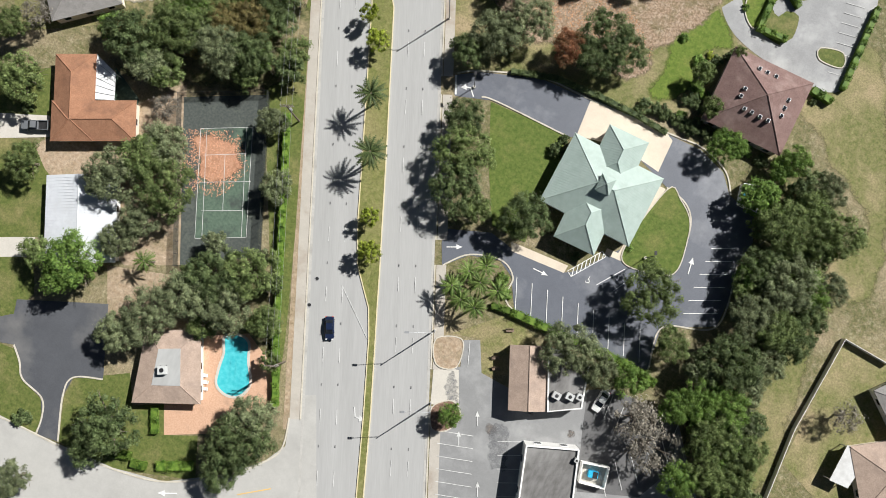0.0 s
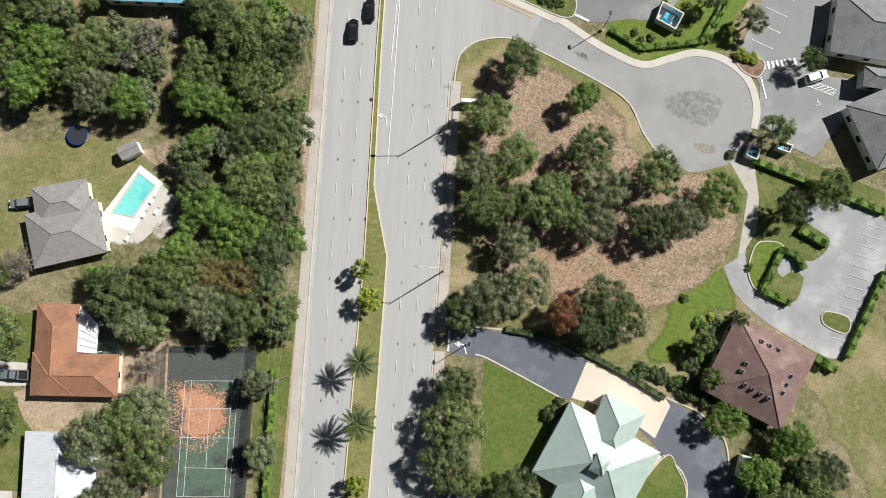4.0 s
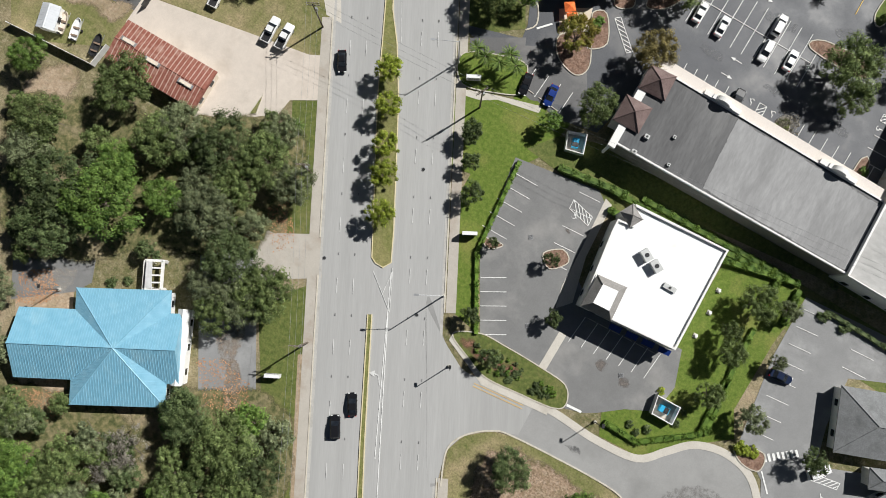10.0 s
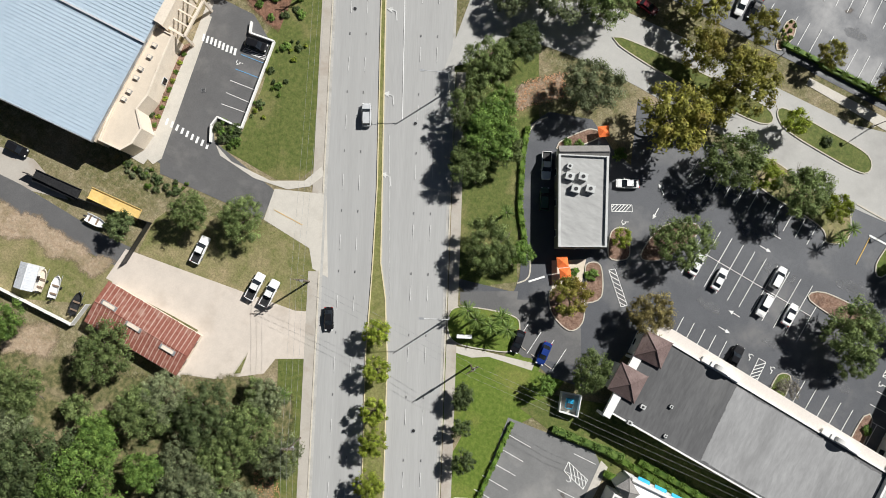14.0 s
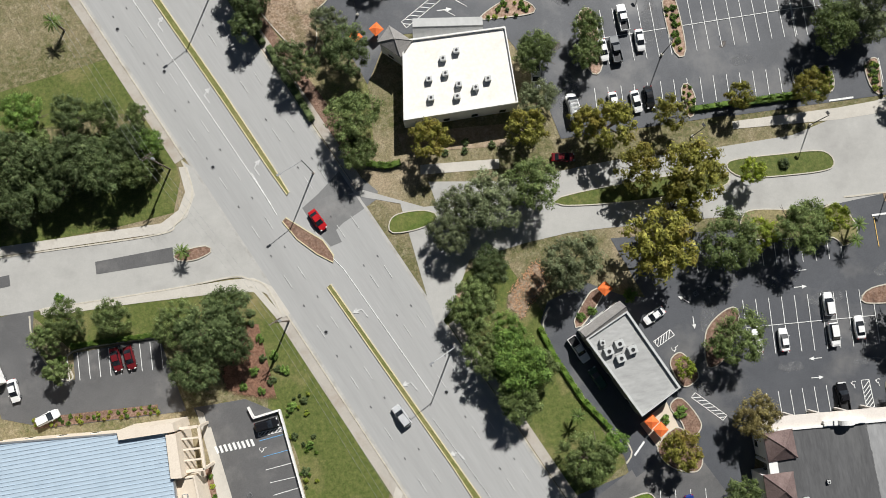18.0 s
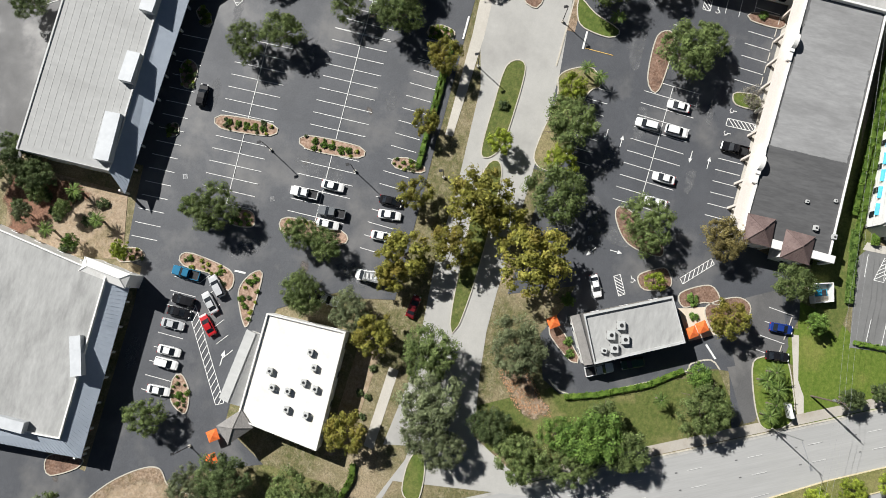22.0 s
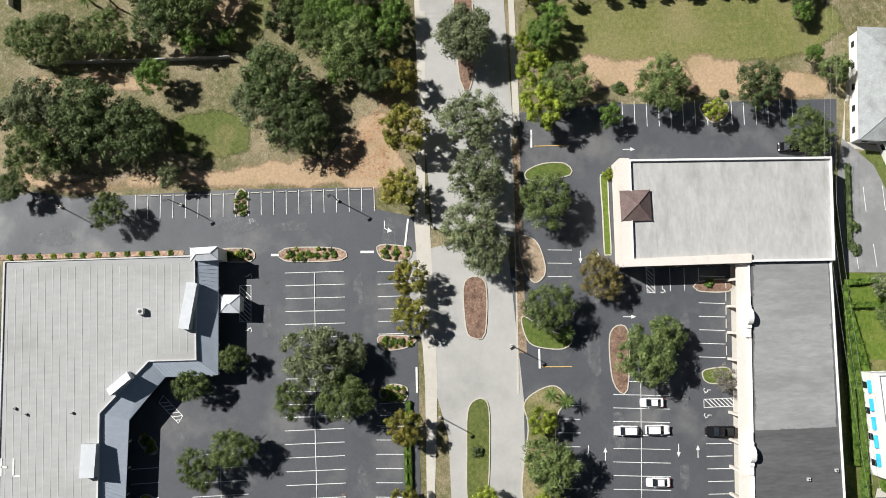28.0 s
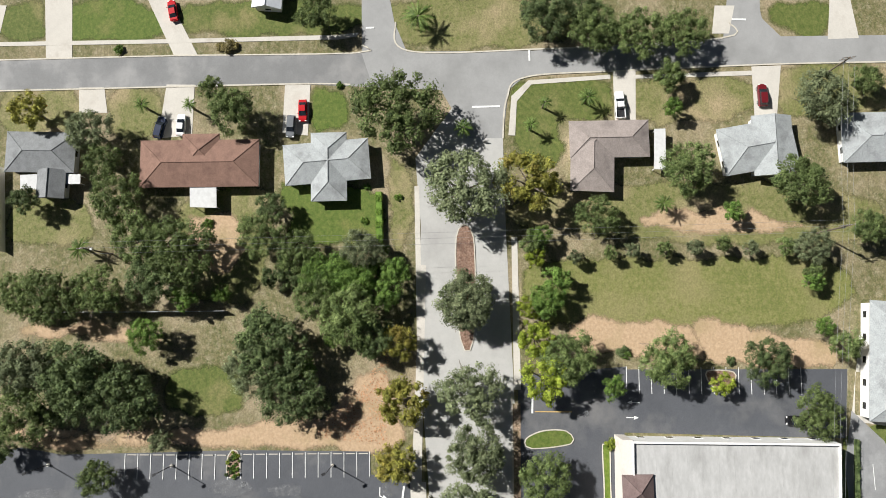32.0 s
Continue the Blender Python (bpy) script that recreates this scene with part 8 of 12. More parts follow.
roof_unit(-25.6, 143.3, 5.66, 2.4, 1.6, 1.3, -31.9)
roof_unit(-21.3, 140.9, 5.66, 2.6, 1.0, 0.4, 177.8)
bin_enclosure([(-12.7, 121.7), (-7.8, 121.6), (-7.8, 117.9), (-12.2, 118.0)])
surface("footpath", CONCRETE, [(-39.1, 151.9), (-37.4, 151.3), (-37.3, 139.6), (-35.5, 130.1), (-38.0, 127.5), (-38.9, 132.2), (-38.8, 140.1)], 0.09, "pale concrete footpath beside the restaurant", "path")
hedge([(-58.0, 150.5), (-57.1, 130.1), (-49.7, 115.6)], 1.0, 1.0, "hedge")
hedge([(-19.3, 112.1), (-12.0, 111.6), (-7.3, 114.9), (-1.7, 118.7), (-1.5, 130.5)], 1.3, 1.0, "hedge")
hedge([(-37.8, 150.1), (-23.4, 150.0), (-11.5, 151.9), (2.7, 154.5)], 1.5, 1.3, "hedge")
hedge([(18.5, 101.7), (46.6, 104.8)], 1.6, 1.3, "hedge")
hedge([(-0.7, 119.2), (-1.5, 133.1), (-1.3, 142.4)], 1.2, 1.0, "hedge")
tree(-4.0, 146.4, 4.0, "oak")
tree(-4.4, 135.5, 3.1, "oak")
tree(-4.4, 126.5, 2.9, "oak")
tree(19.2, 108.3, 3.3, "oak")
tree(34.1, 102.6, 4.2, "oak")
tree(-6.1, 139.1, 2.4, "oak")
tree(18.9, 124.3, 2.7, "dark")
tree(28.3, 95.6, 3.7, "dark")
tree(-45.3, 112.9, 2.2, "dark")
tree(-38.0, 125.5, 1.9, "dark")
tree(-43.4, 135.6, 1.7, "dark")
tree(-55.2, 133.1, 1.3, "dark")
tree(2.4, 148.4, 2.2, "grey")
tree(4.7, 125.9, 2.9, "grey")
tree(4.8, 138.2, 1.8, "grey")
bush(6.6, 120.0, 1.6, "lime")
bush(8.8, 120.6, 1.6, "lime")
bush(-12.1, 122.7, 0.9, "lime")
bush(-11.1, 114.8, 1.0, "dark")
bush(-6.7, 118.5, 1.0, "dark")
bush(-6.7, 121.1, 1.0, "dark")
bush(-14.6, 114.1, 0.9, "dark")
bush(-12.8, 113.2, 0.9, "dark")
bush(-41.9, 112.0, 0.9, "dark")
bush(-38.9, 112.4, 0.9, "dark")
bush(-39.8, 110.5, 0.9, "dark")
bush(-34.3, 112.3, 0.9, "dark")
bush(-32.2, 112.1, 1.0, "dark")
bush(-34.7, 110.8, 0.9, "dark")
bush(14.2, 100.6, 1.1, "dark")
bush(9.1, 157.4, 1.0, "dark")
bush(16.6, 160.3, 1.1, "dark")
clinic_lot = surface("parking_lot", ASPHALT_PALE, [(5.3, 152.9), (22.8, 153.3), (33.1, 151.1), (27.0, 145.1), (19.7, 142.3), (19.9, 132.0), (21.5, 123.8), (35.2, 128.8), (37.2, 124.8), (31.5, 119.0), (29.4, 108.3), (23.2, 108.0), (16.8, 108.3), (13.1, 116.5), (6.0, 121.7), (4.6, 139.2)], 0.0385, "grey asphalt car park", "car park")
stalls(clinic_lot, (5.9, 150.5), (7.2, 124.3), 7, 4.67, PAINT, 0)
stalls(clinic_lot, (17.5, 151.7), (17.6, 143.8), 2, 5.05, PAINT, 0)
mark("crossing_bar", clinic_lot, (11.4, 121.2), (12.4, 120.0), 0.5, PAINT)
mark("crossing_bar", clinic_lot, (12.1, 121.7), (13.1, 120.5), 0.5, PAINT)
mark("crossing_bar", clinic_lot, (12.9, 122.2), (13.8, 121.1), 0.5, PAINT)
mark("crossing_bar", clinic_lot, (13.6, 122.8), (14.6, 121.6), 0.5, PAINT)
mark("crossing_bar", clinic_lot, (14.4, 123.3), (15.3, 122.2), 0.5, PAINT)
mark("crossing_bar", clinic_lot, (15.1, 123.8), (16.1, 122.7), 0.5, PAINT)
mark("crossing_bar", clinic_lot, (15.8, 124.4), (16.8, 123.2), 0.5, PAINT)
mark("crossing_bar", clinic_lot, (16.6, 124.9), (17.6, 123.8), 0.5, PAINT)
hatch(clinic_lot, (21.1, 120.9), (27.0, 121.7), (21.2, 122.3), 6, PAINT)
access_mark(clinic_lot, 24.9, 118.9, 27.0)
mark("stop_line", clinic_lot, (12.4, 118.1), (15.4, 114.6), 0.3, PAINT)
island("planting_island", MULCH, [(5.5, 120.1), (11.3, 121.3), (11.9, 117.8), (8.1, 117.6)], "kerbed planting island in the car park", True, KERB)
clinic = house_base("clinic", "clinic with grey shingle hip roofs", "clinic")
pitched_roof(clinic, [(17.6, 139.7), (33.2, 145.6), (37.3, 132.6), (21.0, 128.0)], 3.4, 2.8, SHINGLE_SLATE, "hip", 0.5, 0.0, None, WHITE_WALL)
pitched_roof(clinic, [(29.1, 128.1), (37.6, 132.1), (38.8, 127.2), (30.1, 124.9)], 3.3, 1.2, SHINGLE_SLATE, "hip", 0.5, 0.0, None, WHITE_WALL)
pitched_roof(clinic, [(29.2, 118.1), (36.3, 129.6), (50.8, 122.6), (40.3, 111.8)], 3.42, 2.8, SHINGLE_SLATE, "hip", 0.5, 0.0, None, WHITE_WALL)
vehicle(7.4, 136.3, -87.0, "sedan", "navy")
vehicle(22.1, 123.2, -44.3, "suv", "white")
bin_enclosure([(16.7, 104.1), (18.6, 104.2), (18.9, 101.8), (16.7, 101.6)])
bin_enclosure([(21.7, 107.4), (24.0, 107.8), (24.0, 106.2), (21.6, 105.8)])
tree(-32.2, 95.8, 4.8, "dark")
tree(5.3, 79.7, 4.8, "dark")
tree(-12.3, 87.1, 5.0, "dark")
tree(-17.8, 95.5, 3.7, "green")
tree(14.0, 90.4, 5.0, "green")
tree(-32.3, 83.1, 5.2, "oak")
tree(-24.1, 78.0, 5.2, "oak")
tree(-14.9, 73.4, 6.3, "oak")
tree(-24.9, 67.1, 5.2, "oak")
tree(1.8, 89.4, 5.4, "oak")
tree(-19.9, 70.5, 4.9, "oak")
tree(-9.8, 73.6, 4.4, "oak")
tree(-29.2, 72.7, 4.6, "grey")
tree(-6.6, 81.0, 5.2, "grey")
tree(-16.6, 63.4, 4.6, "grey")
tree(11.0, 82.8, 4.6, "grey")
tree(-4.0, 74.4, 4.4, "grey")
sign_board(-37.8, 84.6, -64.8)
sign_board(-60.1, 132.7, -64.7)
surface("yard", YARD_CONCRETE, [(-142.4, 145.3), (-103.8, 150.4), (-101.3, 153.0), (-98.7, 143.3), (-111.6, 137.2), (-112.0, 133.2), (-119.6, 130.5), (-120.5, 127.4), (-124.5, 129.8), (-121.2, 138.0), (-141.5, 137.9)], 0.03, "pale concrete yard and drive", "yard")
surface("yard", YARD_CONCRETE, [(-142.4, 145.3), (-110.0, 148.5), (-102.6, 151.7), (-98.4, 143.5), (-105.3, 139.9), (-106.0, 136.3), (-113.5, 131.1), (-121.1, 128.4), (-121.7, 137.8), (-143.1, 138.4)], 0.031, "pale concrete yard", "yard")
surface("lawn", LAWN_DRY, [(-140.1, 153.1), (-138.9, 155.7), (-120.3, 162.8), (-108.1, 163.2), (-103.6, 151.1), (-109.4, 147.4), (-140.0, 145.9)], 0.014, "grass plot", "lawn")
surface("lawn", LAWN_DRY, [(-171.4, 140.2), (-140.4, 141.8), (-143.1, 132.5), (-155.9, 127.1), (-162.6, 125.0)], 0.012, "dry trodden grass", "lawn")
surface("track", ASPHALT_MID, [(-175.3, 146.8), (-167.3, 147.0), (-147.9, 145.8), (-140.8, 146.1), (-140.9, 141.5), (-150.6, 141.1), (-171.4, 140.2)], 0.025, "dark gravel track", "track")
surface("gravel", CONCRETE_DIRTY, [(-178.0, 151.5), (-167.9, 152.7), (-157.6, 148.7), (-167.0, 146.4), (-175.0, 146.3)], 0.02, "pale gravel strip", "gravel")
surface("sand", CONCRETE, [(-171.4, 140.2), (-163.7, 140.8), (-147.7, 140.6), (-154.7, 138.9), (-169.9, 137.6)], 0.02, "pale sand strip", "sand", True)
surface("lawn", LAWN, [(-104.8, 140.1), (-100.2, 142.5), (-87.1, 117.6), (-92.3, 114.8)], 0.014, "grass verge", "verge")
surface("dirt_yard", DIRT, [(-156.0, 120.5), (-147.4, 126.3), (-144.9, 117.3), (-152.4, 112.0)], 0.02, "bare sandy yard", "yard", True)
island("planting_island", LAWN_DRY, [(-110.7, 138.3), (-110.0, 134.2), (-111.3, 133.5)], "small triangular grass island", False, KERB)
surface("drive", CONCRETE_DIRTY, [(-101.7, 114.3), (-94.1, 114.5), (-85.9, 118.2), (-83.7, 113.1), (-91.4, 109.7), (-95.4, 107.6)], 0.032, "stained concrete drive", "drive")
surface("drive_apron", CONCRETE, [(-121.6, 169.8), (-113.4, 173.0), (-113.0, 175.9), (-103.6, 158.9), (-107.2, 159.1), (-109.7, 162.4), (-120.6, 163.3)], 0.045, "pale concrete driveway apron", "apron")
mark("centre_line", road, (-119.7, 166.0), (-113.1, 165.9), 0.12, YELLOW)
store_drive = surface("driveway", ASPHALT_MID, [(-147.5, 168.7), (-145.0, 172.7), (-135.4, 170.9), (-131.6, 168.9), (-121.4, 169.5), (-120.8, 163.2), (-143.7, 161.9)], 0.036, "dark asphalt drive", "drive")
store_lot = surface("parking_lot", ASPHALT_MID, [(-153.0, 199.6), (-142.5, 199.7), (-136.7, 196.2), (-133.3, 177.8), (-139.4, 175.9), (-137.0, 172.7), (-121.8, 169.6), (-121.1, 163.6), (-145.7, 163.7), (-146.2, 170.5), (-149.5, 189.6)], 0.037, "dark asphalt car park of the big store", "car park")
mark("crossing_bar", store_lot, (-147.7, 172.6), (-147.5, 171.2), 0.5, PAINT)
mark("crossing_bar", store_lot, (-146.5, 172.5), (-146.3, 171.2), 0.5, PAINT)
mark("crossing_bar", store_lot, (-145.2, 172.4), (-145.1, 171.1), 0.5, PAINT)
mark("crossing_bar", store_lot, (-144.0, 172.3), (-143.8, 171.0), 0.5, PAINT)
mark("crossing_bar", store_lot, (-142.8, 172.2), (-142.6, 170.9), 0.5, PAINT)
mark("crossing_bar", store_lot, (-141.6, 172.1), (-141.4, 170.8), 0.5, PAINT)
mark("crossing_bar", store_lot, (-140.4, 172.1), (-140.2, 170.7), 0.5, PAINT)
mark("crossing_bar", store_lot, (-139.2, 172.0), (-139.0, 170.7), 0.5, PAINT)
mark("crossing_bar", store_lot, (-138.0, 171.9), (-137.8, 170.6), 0.5, PAINT)
mark("crossing_bar", store_lot, (-149.6, 191.4), (-149.2, 190.0), 0.5, PAINT)
mark("crossing_bar", store_lot, (-148.7, 191.4), (-148.3, 190.0), 0.5, PAINT)
mark("crossing_bar", store_lot, (-147.8, 191.5), (-147.4, 190.1), 0.5, PAINT)
mark("crossing_bar", store_lot, (-146.9, 191.5), (-146.5, 190.1), 0.5, PAINT)
mark("crossing_bar", store_lot, (-146.0, 191.6), (-145.6, 190.2), 0.5, PAINT)
mark("crossing_bar", store_lot, (-145.1, 191.6), (-144.7, 190.2), 0.5, PAINT)
mark("crossing_bar", store_lot, (-144.2, 191.6), (-143.8, 190.2), 0.5, PAINT)
mark("crossing_bar", store_lot, (-143.3, 191.7), (-142.9, 190.3), 0.5, PAINT)
mark("crossing_bar", store_lot, (-142.4, 191.7), (-142.0, 190.3), 0.5, PAINT)
surface("footpath", CONCRETE, [(-151.3, 195.2), (-150.0, 195.3), (-144.9, 164.7), (-145.9, 162.9), (-149.0, 163.9), (-150.5, 187.8)], 0.09, "pale concrete footway along the store", "path")
surface("mulch_bed", MULCH, [(-153.5, 186.2), (-151.2, 186.7), (-148.7, 169.2), (-151.2, 167.9)], 0.1, "planting strip along the facade", "planting bed")
surface("pavement", CONCRETE, [(-136.5, 172.3), (-132.0, 170.7), (-123.1, 170.9), (-117.0, 174.0), (-115.3, 178.1), (-114.0, 176.8), (-115.5, 173.5), (-119.2, 170.9), (-126.3, 169.8), (-134.6, 170.7)], 0.09, "pale concrete pavement", "pavement")
surface("lawn", LAWN, [(-138.7, 192.5), (-137.9, 200.8), (-129.4, 203.2), (-116.1, 178.3), (-118.1, 173.7), (-122.2, 171.6), (-135.4, 172.2), (-133.0, 177.3), (-133.9, 189.8)], 0.015, "mown grass bank beside the highway", "lawn")
surface("mulch_bed", BARK_MULCH, [(-146.8, 202.8), (-144.6, 213.3), (-139.5, 218.6), (-136.8, 217.3), (-133.4, 207.1), (-134.2, 198.8), (-139.4, 198.7)], 0.016, "red pine mulch under trees", "planting bed", True)
big_store = house_base("store", "large store with a pale blue metal roof and beige facade", "store")
metal_slope(big_store, [(-212.8, 199.8), (-188.1, 199.5), (-155.7, 197.0), (-155.2, 161.4), (-180.9, 160.4), (-205.4, 159.0)], 7.0, BLUE_ROOF, CREAM_WALL)
flat_roof(big_store, [(-155.9, 169.7), (-156.9, 187.4), (-152.2, 187.5), (-151.8, 183.2), (-150.7, 174.4), (-151.2, 171.2), (-148.5, 168.2), (-148.8, 164.7), (-150.2, 162.5), (-155.1, 162.2)], 5.5, BEIGE_DECK, CREAM_WALL, 0.35, 0.4, CREAM_WALL)
part("roof_step", mesh_from("roof_step", *box_data(-183.0, 183.2, 7.35, 55.0, 0.35, 0.5), CASING), big_store)
skylight(-154.4, 183.9, 5.9, 1.0, 0.8, -179.6, CREAM_WALL)
skylight(-154.1, 181.4, 5.9, 1.0, 0.8, -179.6, CREAM_WALL)
skylight(-154.5, 178.5, 5.9, 1.0, 0.8, -179.6, CREAM_WALL)
skylight(-154.4, 176.5, 5.9, 1.0, 0.8, -179.6, CREAM_WALL)
skylight(-154.3, 173.5, 5.9, 1.0, 0.8, -179.6, CREAM_WALL)
skylight(-154.5, 171.7, 5.9, 1.0, 0.8, -179.6, CREAM_WALL)
canopy(big_store, [(-164.9, 198.3), (-154.3, 198.1), (-154.1, 196.4), (-164.7, 196.5)], 0.0, 8.0, CREAM_WALL)
canopy(big_store, [(-155.9, 196.0), (-154.0, 196.0), (-153.8, 187.7), (-155.9, 187.9)], 0.0, 7.9, CREAM_WALL)
pergola([(-154.9, 196.6), (-150.5, 196.4), (-150.3, 188.2), (-154.7, 188.4)], 5.5)
fence([(-142.0, 198.0), (-141.2, 195.8), (-135.9, 196.5), (-133.3, 177.6), (-138.7, 177.4), (-139.0, 175.3), (-137.5, 172.2)], 0.9, WHITE_WALL, "low white wall round the parking bays", 0.35)
mark("bay_line", store_lot, (-140.8, 191.1), (-135.9, 191.6), 0.13, BLUE_PAINT)
mark("bay_line", store_lot, (-140.4, 187.9), (-134.9, 188.5), 0.13, BLUE_PAINT)
mark("bay_line", store_lot, (-140.3, 185.3), (-134.4, 185.9), 0.13, PAINT)
mark("bay_line", store_lot, (-139.8, 182.7), (-133.9, 183.1), 0.13, PAINT)
mark("bay_line", store_lot, (-139.5, 180.2), (-134.0, 180.9), 0.13, PAINT)
hatch(store_lot, (-140.9, 191.9), (-136.0, 192.3), (-140.7, 192.7), 6, PAINT)
access_mark(store_lot, -140.3, 189.5, -82.3)
vehicle(-138.7, 194.1, -82.7, "suv", "black")
surface("plaza_paving", CONCRETE, [(-152.5, 199.2), (-151.1, 198.3), (-149.8, 191.1), (-147.0, 166.4), (-147.6, 162.0), (-150.8, 162.1), (-149.3, 168.7), (-150.4, 177.9), (-151.1, 189.4)], 0.085, "pale concrete walk along the store front", "path")
surface("planting_bed", MULCH, [(-152.3, 187.4), (-151.2, 188.5), (-149.0, 168.2), (-150.3, 167.3)], 0.12, "mulched bed with young plants along the facade", "planting bed")
bush(-151.3, 185.8, 0.6, "hedge")
bush(-151.1, 183.8, 0.6, "lime")
bush(-150.9, 181.8, 0.6, "hedge")
bush(-150.6, 179.8, 0.6, "lime")
bush(-150.4, 177.9, 0.6, "hedge")
bush(-150.2, 175.9, 0.6, "lime")
bush(-149.9, 174.0, 0.6, "hedge")
bush(-149.7, 172.0, 0.6, "lime")
bush(-149.5, 170.1, 0.6, "hedge")
planting([(-135.4, 196.1), (-128.5, 202.3), (-130.5, 180.3), (-132.8, 178.1)], 16, 8)
planting([(-138.6, 175.5), (-138.0, 177.5), (-133.6, 177.2), (-130.1, 176.0), (-133.8, 173.2)], 10, 9, ("dark", "green"), 0.7, 1.3)
planting([(-153.8, 159.9), (-148.4, 162.1), (-137.1, 162.7), (-138.1, 159.7), (-144.9, 158.1), (-152.2, 158.2)], 22, 10, ("dark", "hedge", "grey"), 0.4, 0.9)
store_back = surface("parking_lot", ASPHALT_MID, [(-195.3, 223.0), (-182.5, 224.4), (-183.5, 217.6), (-179.5, 210.0), (-175.8, 208.8), (-175.6, 214.1), (-158.0, 214.5), (-154.5, 199.2), (-182.2, 200.2), (-191.2, 203.4)], 0.0375, "dark asphalt rear car park", "car park")
stalls(store_back, (-176.8, 214.2), (-157.9, 213.9), 9, -5.55, PAINT, 0)
surface("planting_bed", MULCH, [(-185.0, 202.6), (-160.0, 201.4), (-160.0, 199.6), (-185.0, 200.4)], 0.12, "mulched bed along the store wall", "planting bed")
planting([(-185.0, 202.4), (-160.0, 201.2), (-160.0, 199.8), (-185.0, 200.6)], 34, 41, ("lime", "gold", "hedge"), 0.4, 0.6)
hedge([(-175.6, 215.6), (-157.4, 215.2)], 1.1, 1.1, "hedge", "clipped hedge at the head of the bays")
kerb([(-183.5, 223.0), (-183.2, 217.6), (-179.5, 210.4), (-176.2, 209.2), (-175.8, 214.4), (-157.8, 214.6)], None)
vehicle(-166.8, 211.5, -172.0, "sedan", "maroon")
vehicle(-164.1, 211.4, -172.3, "sedan", "maroon")
vehicle(-181.6, 202.3, -72.2, "suv", "white")
vehicle(-187.8, 208.6, -172.4, "sedan", "white")
vehicle(-190.9, 212.8, 17.6, "van", "white")
surface("lawn", LAWN, [(-183.5, 223.6), (-159.5, 222.5), (-139.5, 222.7), (-138.0, 221.1), (-131.2, 209.3), (-127.2, 199.5), (-116.7, 178.4), (-120.4, 173.4), (-130.6, 172.9), (-136.2, 198.1), (-137.9, 214.1), (-158.2, 215.6), (-175.8, 214.7)], 0.0145, "grass bank", "lawn")
surface("pavement", CONCRETE, [(-181.2, 224.0), (-159.7, 223.5), (-143.0, 222.7), (-136.9, 221.3), (-132.8, 214.9), (-133.8, 214.1), (-137.9, 220.6), (-143.9, 221.4), (-159.4, 222.0), (-181.2, 222.8)], 0.09, "pale concrete pavement", "pavement")
surface("lawn", LAWN, [(-216.6, 265.3), (-159.6, 274.0), (-151.3, 255.3), (-149.8, 245.8), (-152.0, 239.3), (-162.5, 238.3), (-210.2, 236.4)], 0.0135, "grass in front of the woods", "lawn")
surface("pavement", CONCRETE, [(-205.4, 237.8), (-188.0, 237.9), (-154.8, 237.5), (-150.9, 239.7), (-149.1, 243.2), (-149.8, 248.6), (-148.0, 248.3), (-147.2, 242.3), (-149.4, 238.0), (-154.2, 235.5), (-188.2, 236.0), (-205.6, 236.0)], 0.095, "pale concrete pavement round the corner", "pavement")
surface("pavement", CONCRETE, [(-180.8, 224.2), (-154.8, 223.8), (-142.6, 223.8), (-137.7, 223.5), (-134.2, 221.2), (-131.2, 215.1), (-132.8, 214.5), (-135.4, 219.8), (-138.3, 221.8), (-142.9, 222.0), (-155.0, 222.0), (-180.6, 222.4)], 0.096, "pale concrete pavement", "pavement")
cross_street = surface("cross_street", BOULEVARD, [(-217.2, 235.3), (-188.2, 235.7), (-156.8, 235.3), (-151.8, 236.9), (-148.7, 240.2), (-147.6, 244.2), (-149.0, 249.8), (-146.5, 247.6), (-131.8, 216.1), (-132.8, 214.9), (-135.4, 221.4), (-138.6, 223.4), (-142.0, 224.3), (-154.8, 223.9), (-181.4, 223.9), (-189.4, 223.9), (-218.2, 223.9)], 0.0405, "pale cross street meeting the highway", "road")
kerb([(-217.2, 235.3), (-188.2, 235.7), (-156.8, 235.3), (-151.8, 236.9), (-148.7, 240.2), (-147.6, 244.2), (-149.0, 249.8)], None)
kerb([(-133.0, 215.3), (-135.4, 221.4), (-138.6, 223.4), (-142.0, 224.3), (-154.8, 223.9), (-181.4, 223.9)], None)
surface("patch_of_new_asphalt", ASPHALT_MID, [(-169.1, 231.8), (-153.1, 232.3), (-153.1, 229.3), (-169.1, 229.2)], 0.06, "dark turning lane patch", "road patch")
surface("patch_of_new_asphalt", ASPHALT_MID, [(-197.1, 231.4), (-186.7, 231.9), (-186.7, 229.6), (-196.6, 229.0)], 0.06, "dark resurfaced patch", "road patch")
island("planting_island", MULCH, [(-152.6, 231.0), (-146.4, 231.5), (-145.5, 230.1), (-148.9, 229.0), (-152.3, 229.4)], "small island with a palm", True, KERB)
palm(-150.1, 230.6, 1.7, 3.5)
tree(-188.7, 248.1, 7.1, "dark")
tree(-179.6, 252.7, 6.5, "dark")
tree(-180.9, 245.6, 5.5, "dark")
tree(-169.1, 251.5, 6.3, "dark")
tree(-162.6, 248.9, 5.5, "dark")
tree(-157.4, 253.9, 4.6, "dark")
tree(-192.7, 244.1, 4.6, "dark")
tree(-173.6, 246.0, 4.0, "dark")
tree(-157.3, 248.0, 3.5, "oak")
tree(-177.5, 262.5, 5.0, "green")
tree(-168.5, 261.9, 4.6, "dark")
tree(-161.8, 260.4, 4.0, "oak")
tree(-153.5, 253.0, 3.4, "green")
tree(-155.6, 259.4, 2.6, "oak")
